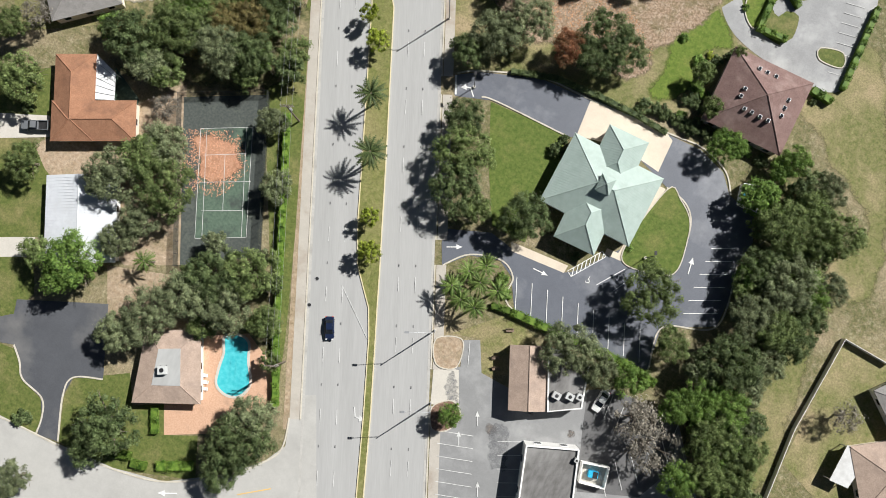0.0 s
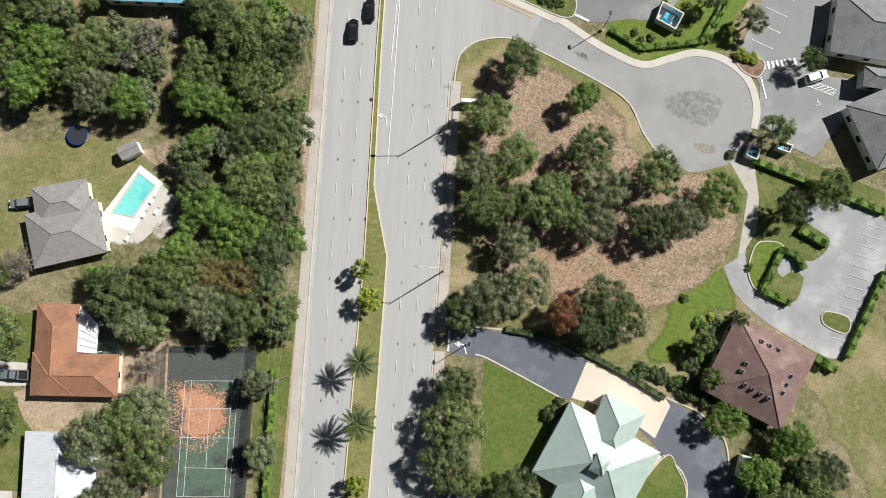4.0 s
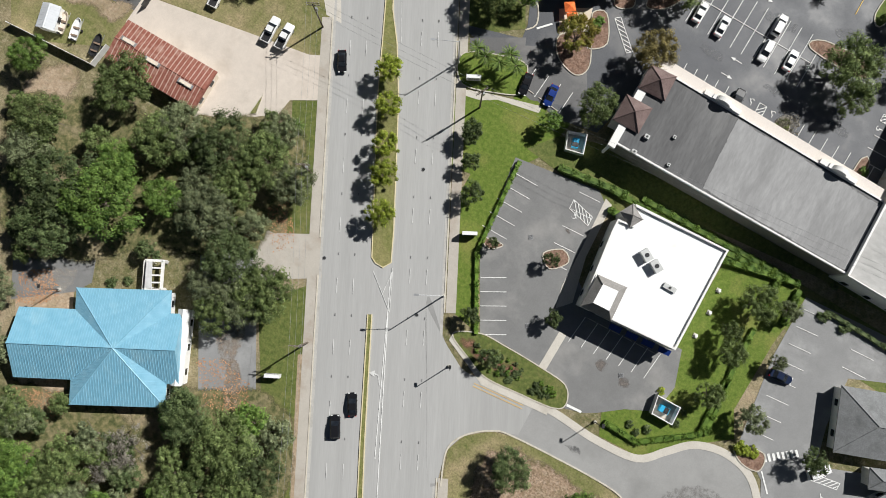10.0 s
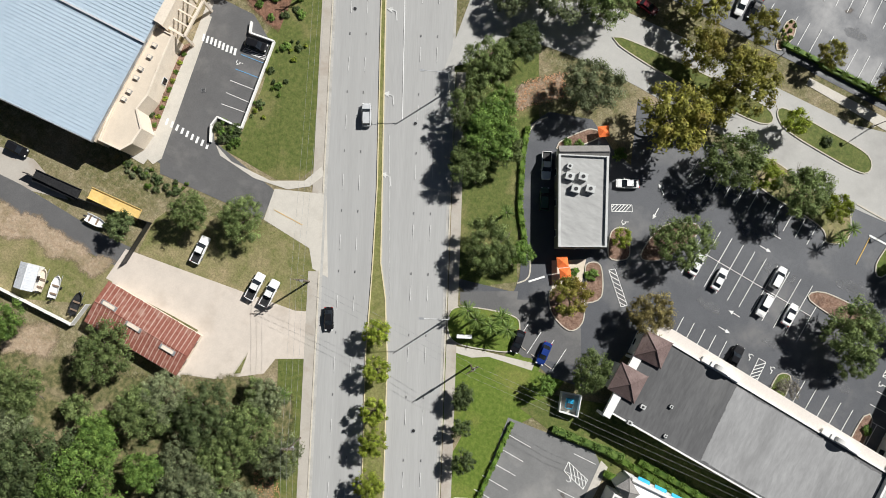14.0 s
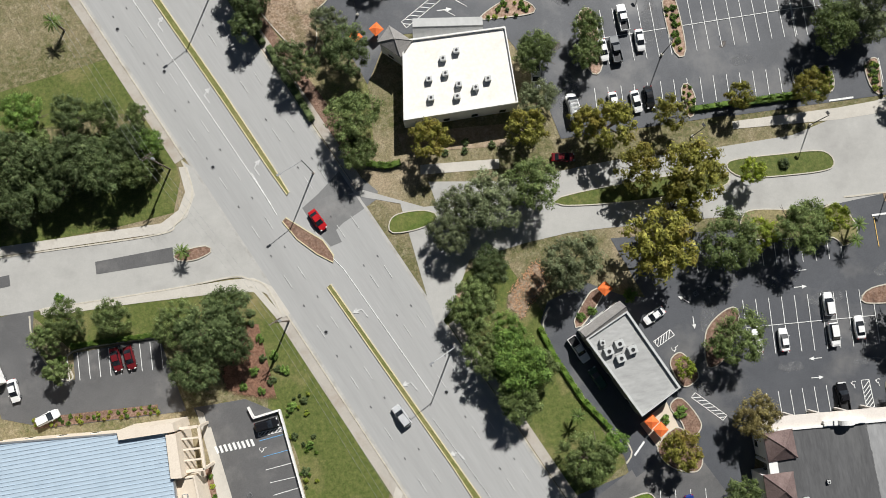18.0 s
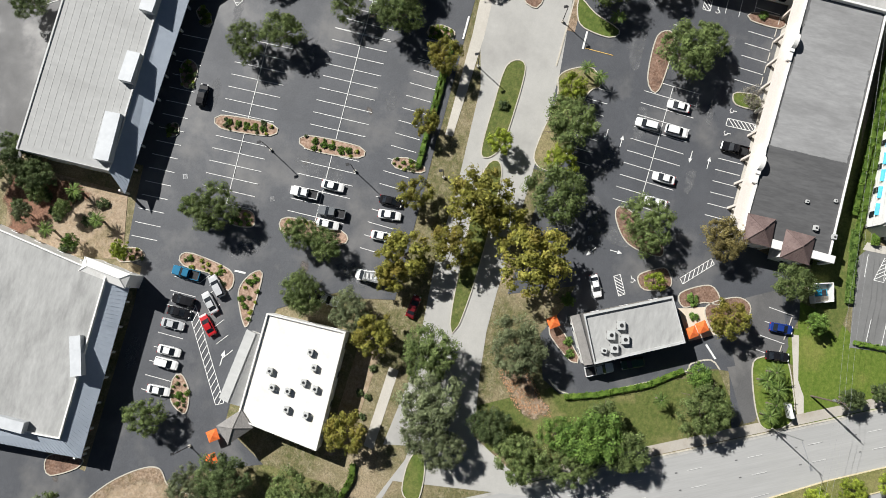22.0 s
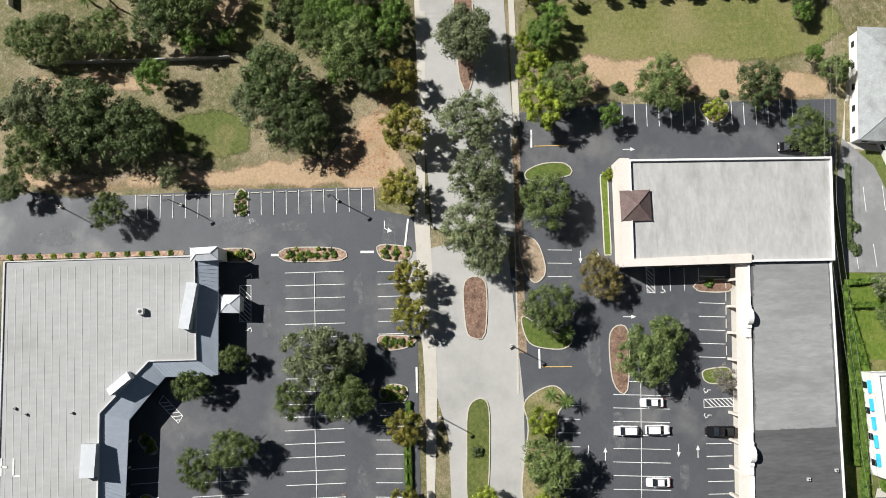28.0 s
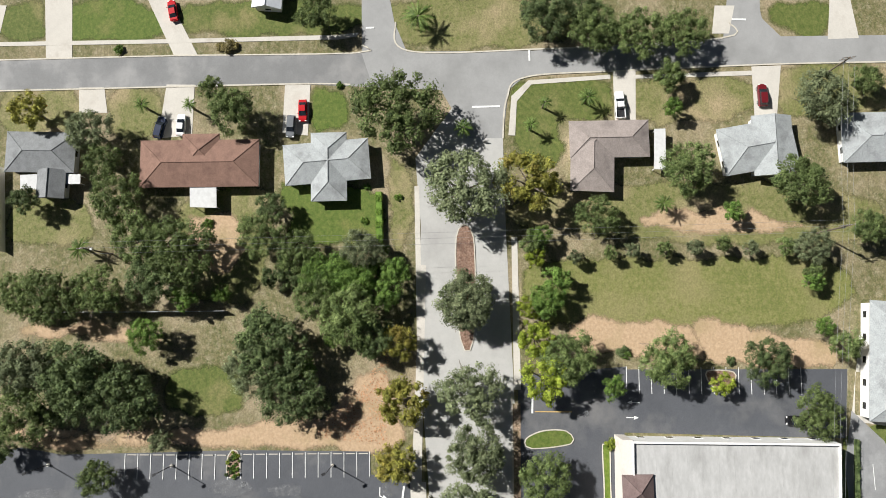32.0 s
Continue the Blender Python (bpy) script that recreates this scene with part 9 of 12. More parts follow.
tree(-185.0, 257.0, 5.6, "dark")
tree(-196.0, 252.0, 6.0, "oak")
palm(-169.9, 281.3, 2.0, 4.5)
tree(-174.2, 220.4, 4.2, "oak")
tree(-165.1, 220.2, 4.0, "oak")
tree(-178.6, 217.6, 3.3, "oak")
tree(-177.0, 211.0, 2.7, "oak")
tree(-152.7, 216.8, 4.9, "oak")
tree(-146.1, 214.3, 6.5, "dark")
tree(-149.7, 207.2, 4.9, "dark")
tree(-141.7, 218.5, 4.9, "dark")
tree(-141.6, 210.7, 4.4, "dark")
bush(-133.5, 196.8, 1.1, "green")
bush(-130.9, 188.7, 0.9, "green")
bush(-134.4, 176.3, 1.4, "green")
bush(-136.6, 175.4, 1.1, "green")
bush(-135.4, 207.4, 1.1, "green")
bush(-133.7, 204.2, 1.1, "green")
bush(-177.1, 225.7, 1.1, "green")
bush(-177.9, 212.5, 1.6, "green")
bush(-146.1, 160.3, 1.0, "dark")
bush(-143.0, 160.6, 1.1, "dark")
bush(-138.9, 160.2, 1.0, "dark")
bush(-150.2, 160.7, 1.0, "dark")
bush(-153.1, 182.3, 0.8, "dark")
bush(-151.8, 176.5, 0.8, "dark")
bush(-151.1, 171.7, 0.8, "dark")
bush(-151.0, 169.2, 0.8, "dark")
bush(-132.5, 183.9, 1.0, "dark")
bush(-133.7, 191.0, 0.9, "dark")
bush(-130.8, 197.7, 0.9, "dark")
rust_shed = house_base("workshop", "workshop with a rust-red corrugated metal roof", "workshop")
pitched_roof(rust_shed, [(-140.9, 138.3), (-119.8, 138.2), (-120.3, 128.3), (-141.4, 130.2)], 3.2, 0.7, RUST_ROOF, "gable", 0.5, 0.9, None, CREAM_WALL)
skylight(-138.2, 134.8, 3.95, 0.9, 3.4, -93.2, CREAM_WALL)
skylight(-132.0, 133.4, 3.95, 0.9, 3.4, -93.0, CREAM_WALL)
skylight(-124.0, 132.6, 3.95, 0.9, 3.4, -93.2, CREAM_WALL)
metal_shed = house_base("shed", "pale corrugated metal garden shed", "shed")
pitched_roof(metal_shed, [(-158.5, 134.0), (-154.8, 134.9), (-153.8, 129.7), (-157.7, 128.9)], 2.3, 0.7, METAL_ROOF, "gable", 0.15, 0.5, None, WHITE_WALL)
flatbed(-148.3, 152.4, -87.0, 11.0, YELLOW_PAINTED, "long yellow container on the yard edge")
flatbed(-160.6, 150.4, -86.5, 10.0, DARK_METAL, "long dark flatbed trailer")
vehicle(-171.5, 153.1, -89.0, "suv", "black", "parked on a gravel strip")
vehicle(-128.7, 152.2, 2.4, "pickup", "white", "parked on the grass")
vehicle(-115.5, 150.8, 0.5, "pickup", "white", "parked on the grass")
vehicle(-112.3, 150.9, 0.5, "pickup", "white", "parked on the grass")
vehicle(-99.5, 151.8, -151.8, "sedan", "black", "driving on the highway")
vehicle(-112.0, 191.6, 27.7, "suv", "silver", "driving on the highway")
vehicle(-64.9, 92.0, 28.6, "sedan", "black", "driving on the highway")
vehicle(-65.8, 86.6, 28.6, "suv", "black", "driving on the highway")
boat(-153.9, 132.3, 9.6, 4.6, CREAM_WALL)
boat(-150.8, 132.4, 11.3, 4.6, WHITE_GLOSS)
boat(-145.5, 131.5, 7.4, 4.6, DARK_METAL)
boat(-150.0, 147.6, -89.1, 4.6, WHITE_GLOSS)
tree(-144.1, 149.3, 2.9, "dark")
surface("sand", DIRT, [(-172.6, 142.2), (-165.2, 143.4), (-150.4, 143.1), (-141.7, 141.7), (-146.8, 136.8), (-161.4, 136.7), (-168.4, 135.1)], 0.021, "pale sandy shoulder", "sand", True)
surface("leaf_litter", LEAFLITTER, [(-141.0, 121.9), (-128.2, 124.7), (-110.4, 130.2), (-102.9, 121.3), (-109.6, 107.7), (-123.7, 102.9), (-135.2, 109.5)], 0.023, "dry leaves on bare soil", "leaf litter", True)
tree(-134.8, 126.8, 5.9, "oak")
tree(-144.8, 113.0, 6.2, "oak")
tree(-122.7, 120.6, 5.6, "oak")
tree(-102.4, 126.6, 5.9, "oak")
tree(-105.2, 120.0, 5.2, "oak")
tree(-132.8, 158.3, 4.6, "oak")
tree(-123.3, 161.7, 4.6, "oak")
tree(-96.0, 96.2, 4.6, "oak")
tree(-90.6, 103.8, 5.9, "oak")
tree(-134.9, 103.6, 7.5, "dark")
tree(-133.2, 96.1, 6.2, "dark")
tree(-111.6, 125.4, 5.9, "dark")
tree(-98.8, 106.9, 6.2, "dark")
tree(-120.2, 124.7, 5.2, "grey")
tree(-144.4, 107.1, 5.4, "grey")
tree(-106.8, 112.2, 5.9, "grey")
tree(-102.5, 132.7, 4.1, "grey")
tree(-95.8, 125.2, 4.6, "grey")
tree(-112.2, 116.6, 4.4, "grey")
tree(-98.7, 113.9, 3.3, "grey")
tree(-126.1, 104.7, 8.0, "green")
tree(-116.4, 110.8, 4.6, "green")
tree(-127.9, 113.3, 4.4, "green")
tree(-154.4, 123.0, 4.1, "green")
tree(-125.4, 110.3, 3.3, "green")
bush(-145.8, 149.6, 2.3, "dark")
bush(-118.9, 90.5, 1.4, "dark")
bush(-116.2, 92.5, 1.1, "dark")
bush(-113.7, 99.4, 1.1, "dark")
palm(-100.0, 135.3, 1.7, 5)
palm(-126.3, 113.5, 2.0, 5)
pergola([(-114.4, 98.0), (-111.2, 99.5), (-108.8, 94.3), (-111.9, 92.7)], 2.6, WHITE_WALL)
fence([(-167.4, 149.6), (-155.0, 150.0), (-140.3, 152.3), (-140.9, 142.8)], 2.0, DARK_METAL, "dark metal yard fence", 0.06)
fence([(-163.7, 127.0), (-144.1, 127.4), (-143.3, 132.4)], 1.9, WHITE_WALL, "white painted board fence")
tree(-89.6, 154.3, 3.0, "lime", where="planted in the median strip")
tree(-86.4, 147.5, 3.0, "lime", where="planted in the median strip")
tree(-82.9, 140.3, 3.0, "lime", where="planted in the median strip")
tree(-80.6, 134.9, 3.1, "lime", where="planted in the median strip")
tree(-77.4, 128.0, 3.1, "lime", where="planted in the median strip")
tree(-69.2, 151.2, 2.3, "dark", where="planted beside the pavement")
tree(-66.7, 145.1, 2.1, "dark", where="planted beside the pavement")
tree(-63.6, 139.9, 2.4, "dark", where="planted beside the pavement")
tree(-52.6, 118.4, 2.0, "dark", where="planted beside the pavement")
plaza_lot = surface("plaza_lot", ASPHALT, [(9.4, 221.4), (7.3, 179.8), (-42.6, 177.5), (-46.8, 163.1), (-55.7, 161.8), (-82.1, 170.3), (-69.3, 173.4), (-70.3, 184.6), (-79.4, 196.8), (-81.6, 205.5), (-79.5, 209.3), (-71.0, 211.9), (-64.7, 208.4), (-59.8, 207.0), (-64.6, 220.0), (-38.5, 217.7), (-16.2, 219.9)], 0.033, "dark asphalt car park of the shopping plaza", "car park")
plaza_back = surface("plaza_lot", ASPHALT, [(41.5, 217.8), (42.9, 195.9), (35.7, 196.4), (37.2, 151.8), (27.7, 152.8), (29.8, 196.9), (7.6, 199.0), (8.0, 182.3), (7.7, 175.4), (-40.0, 179.0), (-38.1, 223.9), (-20.8, 220.2), (-15.4, 215.9), (-7.4, 220.0), (17.8, 219.1)], 0.0335, "dark asphalt car park behind the plaza", "car park")
surface("plaza_lot", ASPHALT, [(42.3, 196.0), (41.4, 151.3), (28.9, 152.6), (30.4, 198.0)], 0.0345, "dark asphalt service lane", "car park")
surface("drive_lane", ASPHALT_MID, [(-57.1, 178.8), (-50.8, 166.5), (-61.8, 162.8), (-77.8, 166.6), (-78.8, 168.6), (-67.8, 174.4)], 0.036, "asphalt entrance lane", "drive")
surface("plaza_lot", ASPHALT, [(-79.0, 209.0), (-74.8, 205.9), (-73.8, 201.3), (-64.4, 182.9), (-61.8, 175.3), (-68.0, 172.4), (-71.7, 182.0), (-80.5, 199.3), (-81.0, 205.4)], 0.0362, "asphalt drive-through lane", "drive")
plaza = house_base("shopping plaza", "long single-storey shopping plaza with a flat grey roof and white canopy", "shopping plaza")
flat_roof(plaza, [(29.2, 197.1), (27.9, 157.2), (7.4, 158.6), (8.5, 197.9)], 6.0, PALE_ROOF, WHITE_WALL, 0.7, 0.45, WHITE_WALL)
flat_roof(plaza, [(8.5, 175.2), (8.0, 159.0), (-43.1, 161.1), (-42.4, 178.6)], 5.6, PLAZA_ROOF, TAUPE_WALL, 0.35, 0.35, WHITE_WALL, False)
canopy(plaza, [(10.0, 177.2), (9.9, 174.4), (-42.4, 178.0), (-42.3, 180.9)], 5.0, 5.6, PALE_STUCCO)
canopy(plaza, [(9.5, 199.5), (9.5, 174.8), (7.7, 175.0), (8.0, 199.5)], 5.2, 6.9, PALE_STUCCO)
canopy(plaza, [(29.5, 199.0), (29.4, 197.0), (8.3, 197.6), (8.4, 199.6)], 0.0, 6.6, PALE_STUCCO)
pitched_roof(plaza, [(23.0, 199.2), (22.9, 193.2), (16.9, 193.7), (16.9, 199.6)], 6.6, 2.0, TILE_DARK, "pyramid", 0.3, 0.0, None, WHITE_WALL)
pitched_roof(plaza, [(-38.6, 178.1), (-38.5, 172.6), (-44.2, 173.1), (-44.2, 178.5)], 6.2, 2.0, TILE_DARK, "pyramid", 0.3, 0.0, None, WHITE_WALL)
pitched_roof(plaza, [(-40.0, 170.3), (-40.1, 164.6), (-45.9, 165.1), (-45.6, 170.9)], 6.2, 2.0, TILE_DARK, "pyramid", 0.3, 0.0, None, WHITE_WALL)
canopy(plaza, [(-42.4, 178.6), (-42.9, 160.1), (-44.4, 160.2), (-44.0, 178.7)], 5.0, 6.0, WHITE_WALL)
parapet_gable(plaza, -2.6, 176.2, -4.0, 5.58)
parapet_gable(plaza, -28.4, 178.0, -4.0, 5.58)
roof_unit(-38.4, 165.0, 5.66, 1.0, 0.8, 0.7, 0)
roof_unit(-39.3, 161.2, 5.66, 1.0, 0.8, 0.7, 0)
roof_unit(-33.6, 167.5, 5.66, 0.6, 0.6, 0.4, 0)
roof_unit(-32.2, 162.1, 5.66, 0.6, 0.6, 0.4, 0)
surface("footway", CONCRETE, [(11.4, 176.1), (11.3, 173.2), (-43.4, 177.4), (-43.3, 179.7)], 0.09, "pale covered walkway in front of the shops", "path")
stalls(plaza_lot, (5.5, 177.7), (-10.7, 178.9), 6, -5.25, PAINT, 0)
stalls(plaza_lot, (-27.5, 179.1), (-39.6, 179.4), 5, -5.13, PAINT, 0)
hatch(plaza_lot, (-18.7, 183.9), (-18.7, 178.0), (-20.3, 184.0), 7, PAINT)
access_mark(plaza_lot, -16.9, 183.1, 177.7)
access_mark(plaza_lot, -21.8, 183.4, 177.7)
stalls(plaza_lot, (-14.7, 196.2), (-40.9, 197.9), 10, -5.52, PAINT, 0, True)
stalls(plaza_lot, (-14.7, 196.2), (-40.9, 197.9), 10, 5.76, PAINT, 0)
stalls(plaza_lot, (7.7, 188.7), (7.5, 182.9), 2, -4.59, PAINT, 0)
hatch(plaza_lot, (8.0, 193.5), (3.0, 193.6), (7.9, 191.9), 6, PAINT)
access_mark(plaza_lot, 3.5, 190.5, -94.2)
stalls(plaza_back, (42.9, 195.9), (41.9, 160.7), 14, -5.43, PAINT, 0)
stalls(plaza_back, (12.6, 213.2), (7.2, 213.5), 2, 4.93, PAINT, 0)
stalls(plaza_lot, (-18.6, 212.9), (-48.1, 214.5), 11, 4.26, PAINT, 0)
arrow(plaza_lot, -28.5, 189.7, 86.1, 0, 0.8, PAINT)
arrow(plaza_lot, -28.7, 185.9, -94.2, 0, 0.8, PAINT)
arrow(plaza_lot, -28.0, 207.5, 86.7, 0, 0.8, PAINT)
arrow(plaza_lot, -28.4, 204.2, -93.5, 0, 0.8, PAINT)
arrow(plaza_lot, -51.1, 200.4, 177.7, 0, 0.8, PAINT)
arrow(plaza_lot, -52.3, 205.5, 51.2, 0, 0.8, PAINT)
arrow(plaza_lot, 10.8, 206.6, 86.6, 0, 0.8, PAINT)
arrow(plaza_lot, 10.6, 203.1, -93.5, 0, 0.8, PAINT)
arrow(plaza_lot, 35.7, 194.9, -2.7, 0, 0.8, PAINT)
arrow(plaza_lot, 32.7, 195.1, 177.4, 0, 0.8, PAINT)
arrow(plaza_lot, -1.7, 197.4, 177.7, 0, 0.8, PAINT)
mark("stop_line", plaza_back, (37.8, 215.1), (34.0, 215.3), 0.4, PAINT)
mark("centre_line", plaza_back, (34.3, 214.7), (34.1, 207.3), 0.15, YELLOW)
mark("stop_line", plaza_back, (-7.3, 216.1), (-11.2, 216.2), 0.4, PAINT)
mark("centre_line", plaza_back, (-10.9, 215.8), (-11.1, 209.7), 0.15, YELLOW)
hatch(plaza_lot, (-54.4, 186.0), (-49.0, 180.6), (-53.4, 186.8), 7, PAINT)
island("planting_island", LAWN_LUSH, [(28.9, 216.8), (30.5, 213.2), (30.3, 208.5), (27.9, 207.7), (27.1, 215.7)], "kerbed planting island in the car park", True, KERB)
island("planting_island", DIRT, [(15.5, 218.7), (14.2, 215.3), (8.3, 213.9), (6.1, 216.3), (9.7, 218.4)], "kerbed planting island in the car park", True, KERB)
island("planting_island", LAWN_LUSH, [(-0.6, 219.0), (-3.1, 215.2), (-5.6, 209.6), (-7.5, 211.4), (-6.6, 217.1), (-4.0, 218.9)], "kerbed planting island in the car park", True, KERB)
island("planting_island", LAWN_DRY, [(-18.0, 219.7), (-15.4, 216.5), (-14.9, 213.0), (-18.1, 211.0), (-21.1, 213.4), (-36.3, 215.4), (-36.1, 221.0), (-23.0, 219.2)], "kerbed planting island in the car park", True, KERB)
island("planting_island", LAWN_LUSH, [(-13.4, 183.8), (-12.7, 182.0), (-12.8, 178.5), (-15.4, 178.1), (-15.5, 182.8)], "kerbed planting island in the car park", True, KERB)
island("planting_island", MULCH, [(4.6, 183.5), (4.9, 176.8), (2.6, 177.0), (2.9, 183.3)], "kerbed planting island in the car park", True, KERB)
island("planting_island", LAWN_VIVID, [(27.6, 201.4), (27.6, 200.1), (20.0, 200.2), (11.0, 200.4), (11.0, 201.6), (20.0, 201.5)], "grass strip beside the plaza", True, KERB)
island("planting_island", MULCH, [(-4.8, 201.6), (-4.4, 198.1), (-16.2, 199.0), (-14.4, 201.7)], "kerbed planting island in the car park", True, KERB)
island("planting_island", MULCH, [(41.6, 179.6), (41.3, 174.3), (38.9, 174.5), (37.5, 177.0), (39.1, 179.2)], "kerbed planting island in the car park", True, KERB)
island("planting_island", MULCH, [(-43.8, 202.2), (-41.8, 200.8), (-45.6, 193.2), (-49.9, 191.4), (-48.9, 198.5)], "kerbed planting island in the car park", True, KERB)
surface("verge", LAWN, [(27.8, 153.3), (32.0, 142.0), (-41.2, 150.0), (-40.9, 157.5)], 0.013, "grass strip behind the plaza", "verge")
hedge([(-1.3, 153.9), (-19.2, 152.9), (-38.7, 153.9)], 1.5, 1.2, "hedge")
hedge([(-1.3, 153.9), (-1.6, 146.2)], 1.4, 1.2, "hedge")
hedge([(20.0, 163.7), (8.0, 162.0)], 1.2, 1.0, "hedge")
hedge([(3.2, 153.4), (3.5, 145.7)], 1.4, 1.2, "hedge")
hedge([(27.5, 150.8), (10.1, 152.1)], 1.0, 1.0, "dark")
burger_bar = house_base("restaurant", "fast-food restaurant with a flat weathered grey roof and parapet", "restaurant")
flat_roof(burger_bar, [(-65.2, 205.3), (-57.6, 189.0), (-66.0, 184.7), (-74.2, 201.2)], 4.8, WEATHERED_ROOF, TAUPE_WALL, 0.6, 0.5, CASING, True)
pitched_roof(burger_bar, [(-66.2, 207.3), (-64.5, 204.6), (-73.8, 200.5), (-74.7, 202.8)], 4.4, 1.2, SHINGLE_GREY, "gable", 0.2, 0.0, None, WHITE_WALL)
roof_unit(-65.6, 197.7, 4.86, 1.7, 1.4, 1.0, -167.3)
roof_unit(-67.9, 199.2, 4.86, 1.7, 1.4, 1.0, -167.3)
roof_unit(-68.1, 196.4, 4.86, 1.7, 1.4, 1.0, -167.2)
roof_unit(-70.2, 198.1, 4.86, 1.7, 1.4, 1.0, -167.0)
roof_unit(-71.1, 199.9, 4.86, 1.0, 1.0, 0.8, 0)
surface("terrace", BEIGE_DECK, [(-59.4, 185.9), (-57.6, 179.8), (-62.8, 177.4), (-65.4, 182.5)], 0.05, "paved terrace", "terrace")
umbrella(-63.6, 183.0, 1.1)
umbrella(-62.1, 181.2, 1.1)
umbrella(-68.0, 210.1, 1.1)
island("planting_island", MULCH, [(-54.9, 195.1), (-52.8, 192.2), (-52.2, 189.7), (-55.5, 188.4), (-57.3, 193.3)], "kerbed planting island in the car park", True, KERB)
island("planting_island", MULCH, [(-56.3, 186.1), (-53.4, 180.5), (-56.5, 177.8), (-57.1, 181.3), (-58.9, 184.9)], "kerbed planting island in the car park", True, KERB)
island("planting_island", MULCH, [(-70.4, 210.0), (-68.1, 209.2), (-73.5, 203.4), (-74.8, 204.6)], "kerbed planting island in the car park", True, KERB)
island("planting_island", MULCH, [(-58.0, 180.6), (-54.5, 174.9), (-56.0, 171.7), (-60.8, 173.3), (-62.8, 177.4)], "kerbed planting island in the car park", True, KERB)
surface("lawn", LAWN, [(-87.8, 221.2), (-80.5, 206.9), (-82.0, 203.6), (-72.7, 181.6), (-69.6, 175.5), (-79.1, 169.2), (-89.1, 186.3), (-102.5, 207.5), (-100.0, 215.1)], 0.0165, "grass with trees beside the highway", "lawn")
surface("mulch_bed", LEAFLITTER, [(-80.1, 218.7), (-77.5, 213.6), (-86.2, 205.4), (-88.2, 209.5), (-87.8, 213.6)], 0.018, "leaf-strewn ground", "planting bed", True)
surface("mulch_bed", RED_MULCH, [(-95.5, 218.6), (-94.9, 212.5), (-100.0, 210.0), (-99.5, 214.0)], 0.019, "bare reddish bed", "planting bed", True)
hedge([(-81.9, 204.5), (-80.0, 198.4), (-75.9, 189.1), (-71.3, 182.5)], 1.2, 0.9, "hedge")
kerb([(-79.2, 208.2), (-81.0, 205.4), (-80.2, 199.5), (-72.2, 183.1), (-69.6, 181.1), (-68.0, 177.4), (-69.5, 175.3)], None)
mark("stop_line", plaza_lot, (-65.2, 179.0), (-67.6, 176.6), 0.4, PAINT)
hatch(plaza_lot, (-56.1, 199.9), (-59.8, 198.1), (-55.4, 198.7), 6, PAINT)
access_mark(plaza_lot, -55.8, 196.2, -64.5)
stalls(plaza_lot, (-55.5, 163.1), (-64.4, 164.1), 3, -5.11, PAINT, 0)
vehicle(-58.9, 203.2, 115.8, "sedan", "white")
vehicle(-75.0, 199.0, -156.2, "pickup", "white")
vehicle(-72.3, 192.8, 23.7, "suv", "green")
vehicle(-58.6, 165.3, -177.2, "sedan", "blue")
vehicle(-64.2, 165.0, -173.7, "sedan", "black")
vehicle(-18.8, 194.5, -2.4, "sedan", "white")
vehicle(-24.0, 200.0, -2.3, "suv", "white")
vehicle(-24.1, 193.8, 177.7, "suv", "white")
vehicle(-34.2, 194.4, -2.4, "sedan", "white")
vehicle(-39.5, 195.0, -2.2, "sedan", "white")
vehicle(-24.9, 181.6, -2.3, "pickup", "black")
vehicle(31.5, 162.5, -2.6, "suv", "black")
surface("lawn", LAWN_VIVID, [(-58.7, 161.7), (-56.1, 151.6), (-58.8, 141.9), (-63.0, 140.1), (-75.2, 156.6), (-71.3, 159.0)], 0.017, "watered lawn beside the pavement", "lawn")
surface("lawn", LAWN_VIVID, [(-52.4, 162.3), (-54.2, 154.1), (-61.4, 144.2), (-70.2, 143.1), (-76.3, 157.7), (-69.0, 160.4)], 0.0172, "watered lawn", "lawn")
bin_enclosure([(-48.5, 161.3), (-47.4, 157.4), (-51.0, 156.7), (-52.2, 160.2)])
island("planting_island", LAWN_VIVID, [(-67.6, 169.1), (-64.7, 167.1), (-63.5, 163.5), (-68.5, 160.9), (-76.0, 159.4), (-78.3, 165.2)], "palm-planted bed at the plaza entrance", True, KERB)
palm(-69.5, 167.7, 2.0, 4.5)
palm(-70.7, 165.3, 2.0, 4.5)
palm(-73.7, 165.1, 2.0, 4.5)
palm(-75.9, 165.9, 2.0, 4.5)
palm(-67.5, 166.2, 2.0, 4.5)
surface("path", CONCRETE, [(-59.2, 162.7), (-59.1, 161.2), (-67.9, 159.7), (-70.8, 158.0), (-75.2, 157.2), (-75.8, 158.2), (-69.5, 160.2)], 0.05, "pale winding footpath", "path")
sign_board(-74.1, 161.1, -65.3)
boulevard = surface("boulevard", BOULEVARD, [(12.8, 243.8), (16.9, 221.5), (-17.4, 219.7), (-41.5, 220.7), (-65.0, 222.2), (-96.7, 223.2), (-99.4, 237.4), (-83.3, 234.9), (-60.7, 235.8), (-46.5, 235.0), (-23.9, 235.1)], 0.041, "pale boulevard between the car parks", "road")
surface("boulevard", BOULEVARD, [(-105.8, 233.8), (-102.5, 207.5), (-99.0, 210.5), (-93.7, 220.2), (-81.6, 221.8), (-66.5, 222.9), (-75.4, 227.5), (-94.6, 231.9), (-101.2, 232.4), (-112.9, 237.8), (-116.2, 237.4)], 0.0415, "street mouth meeting the highway", "road")
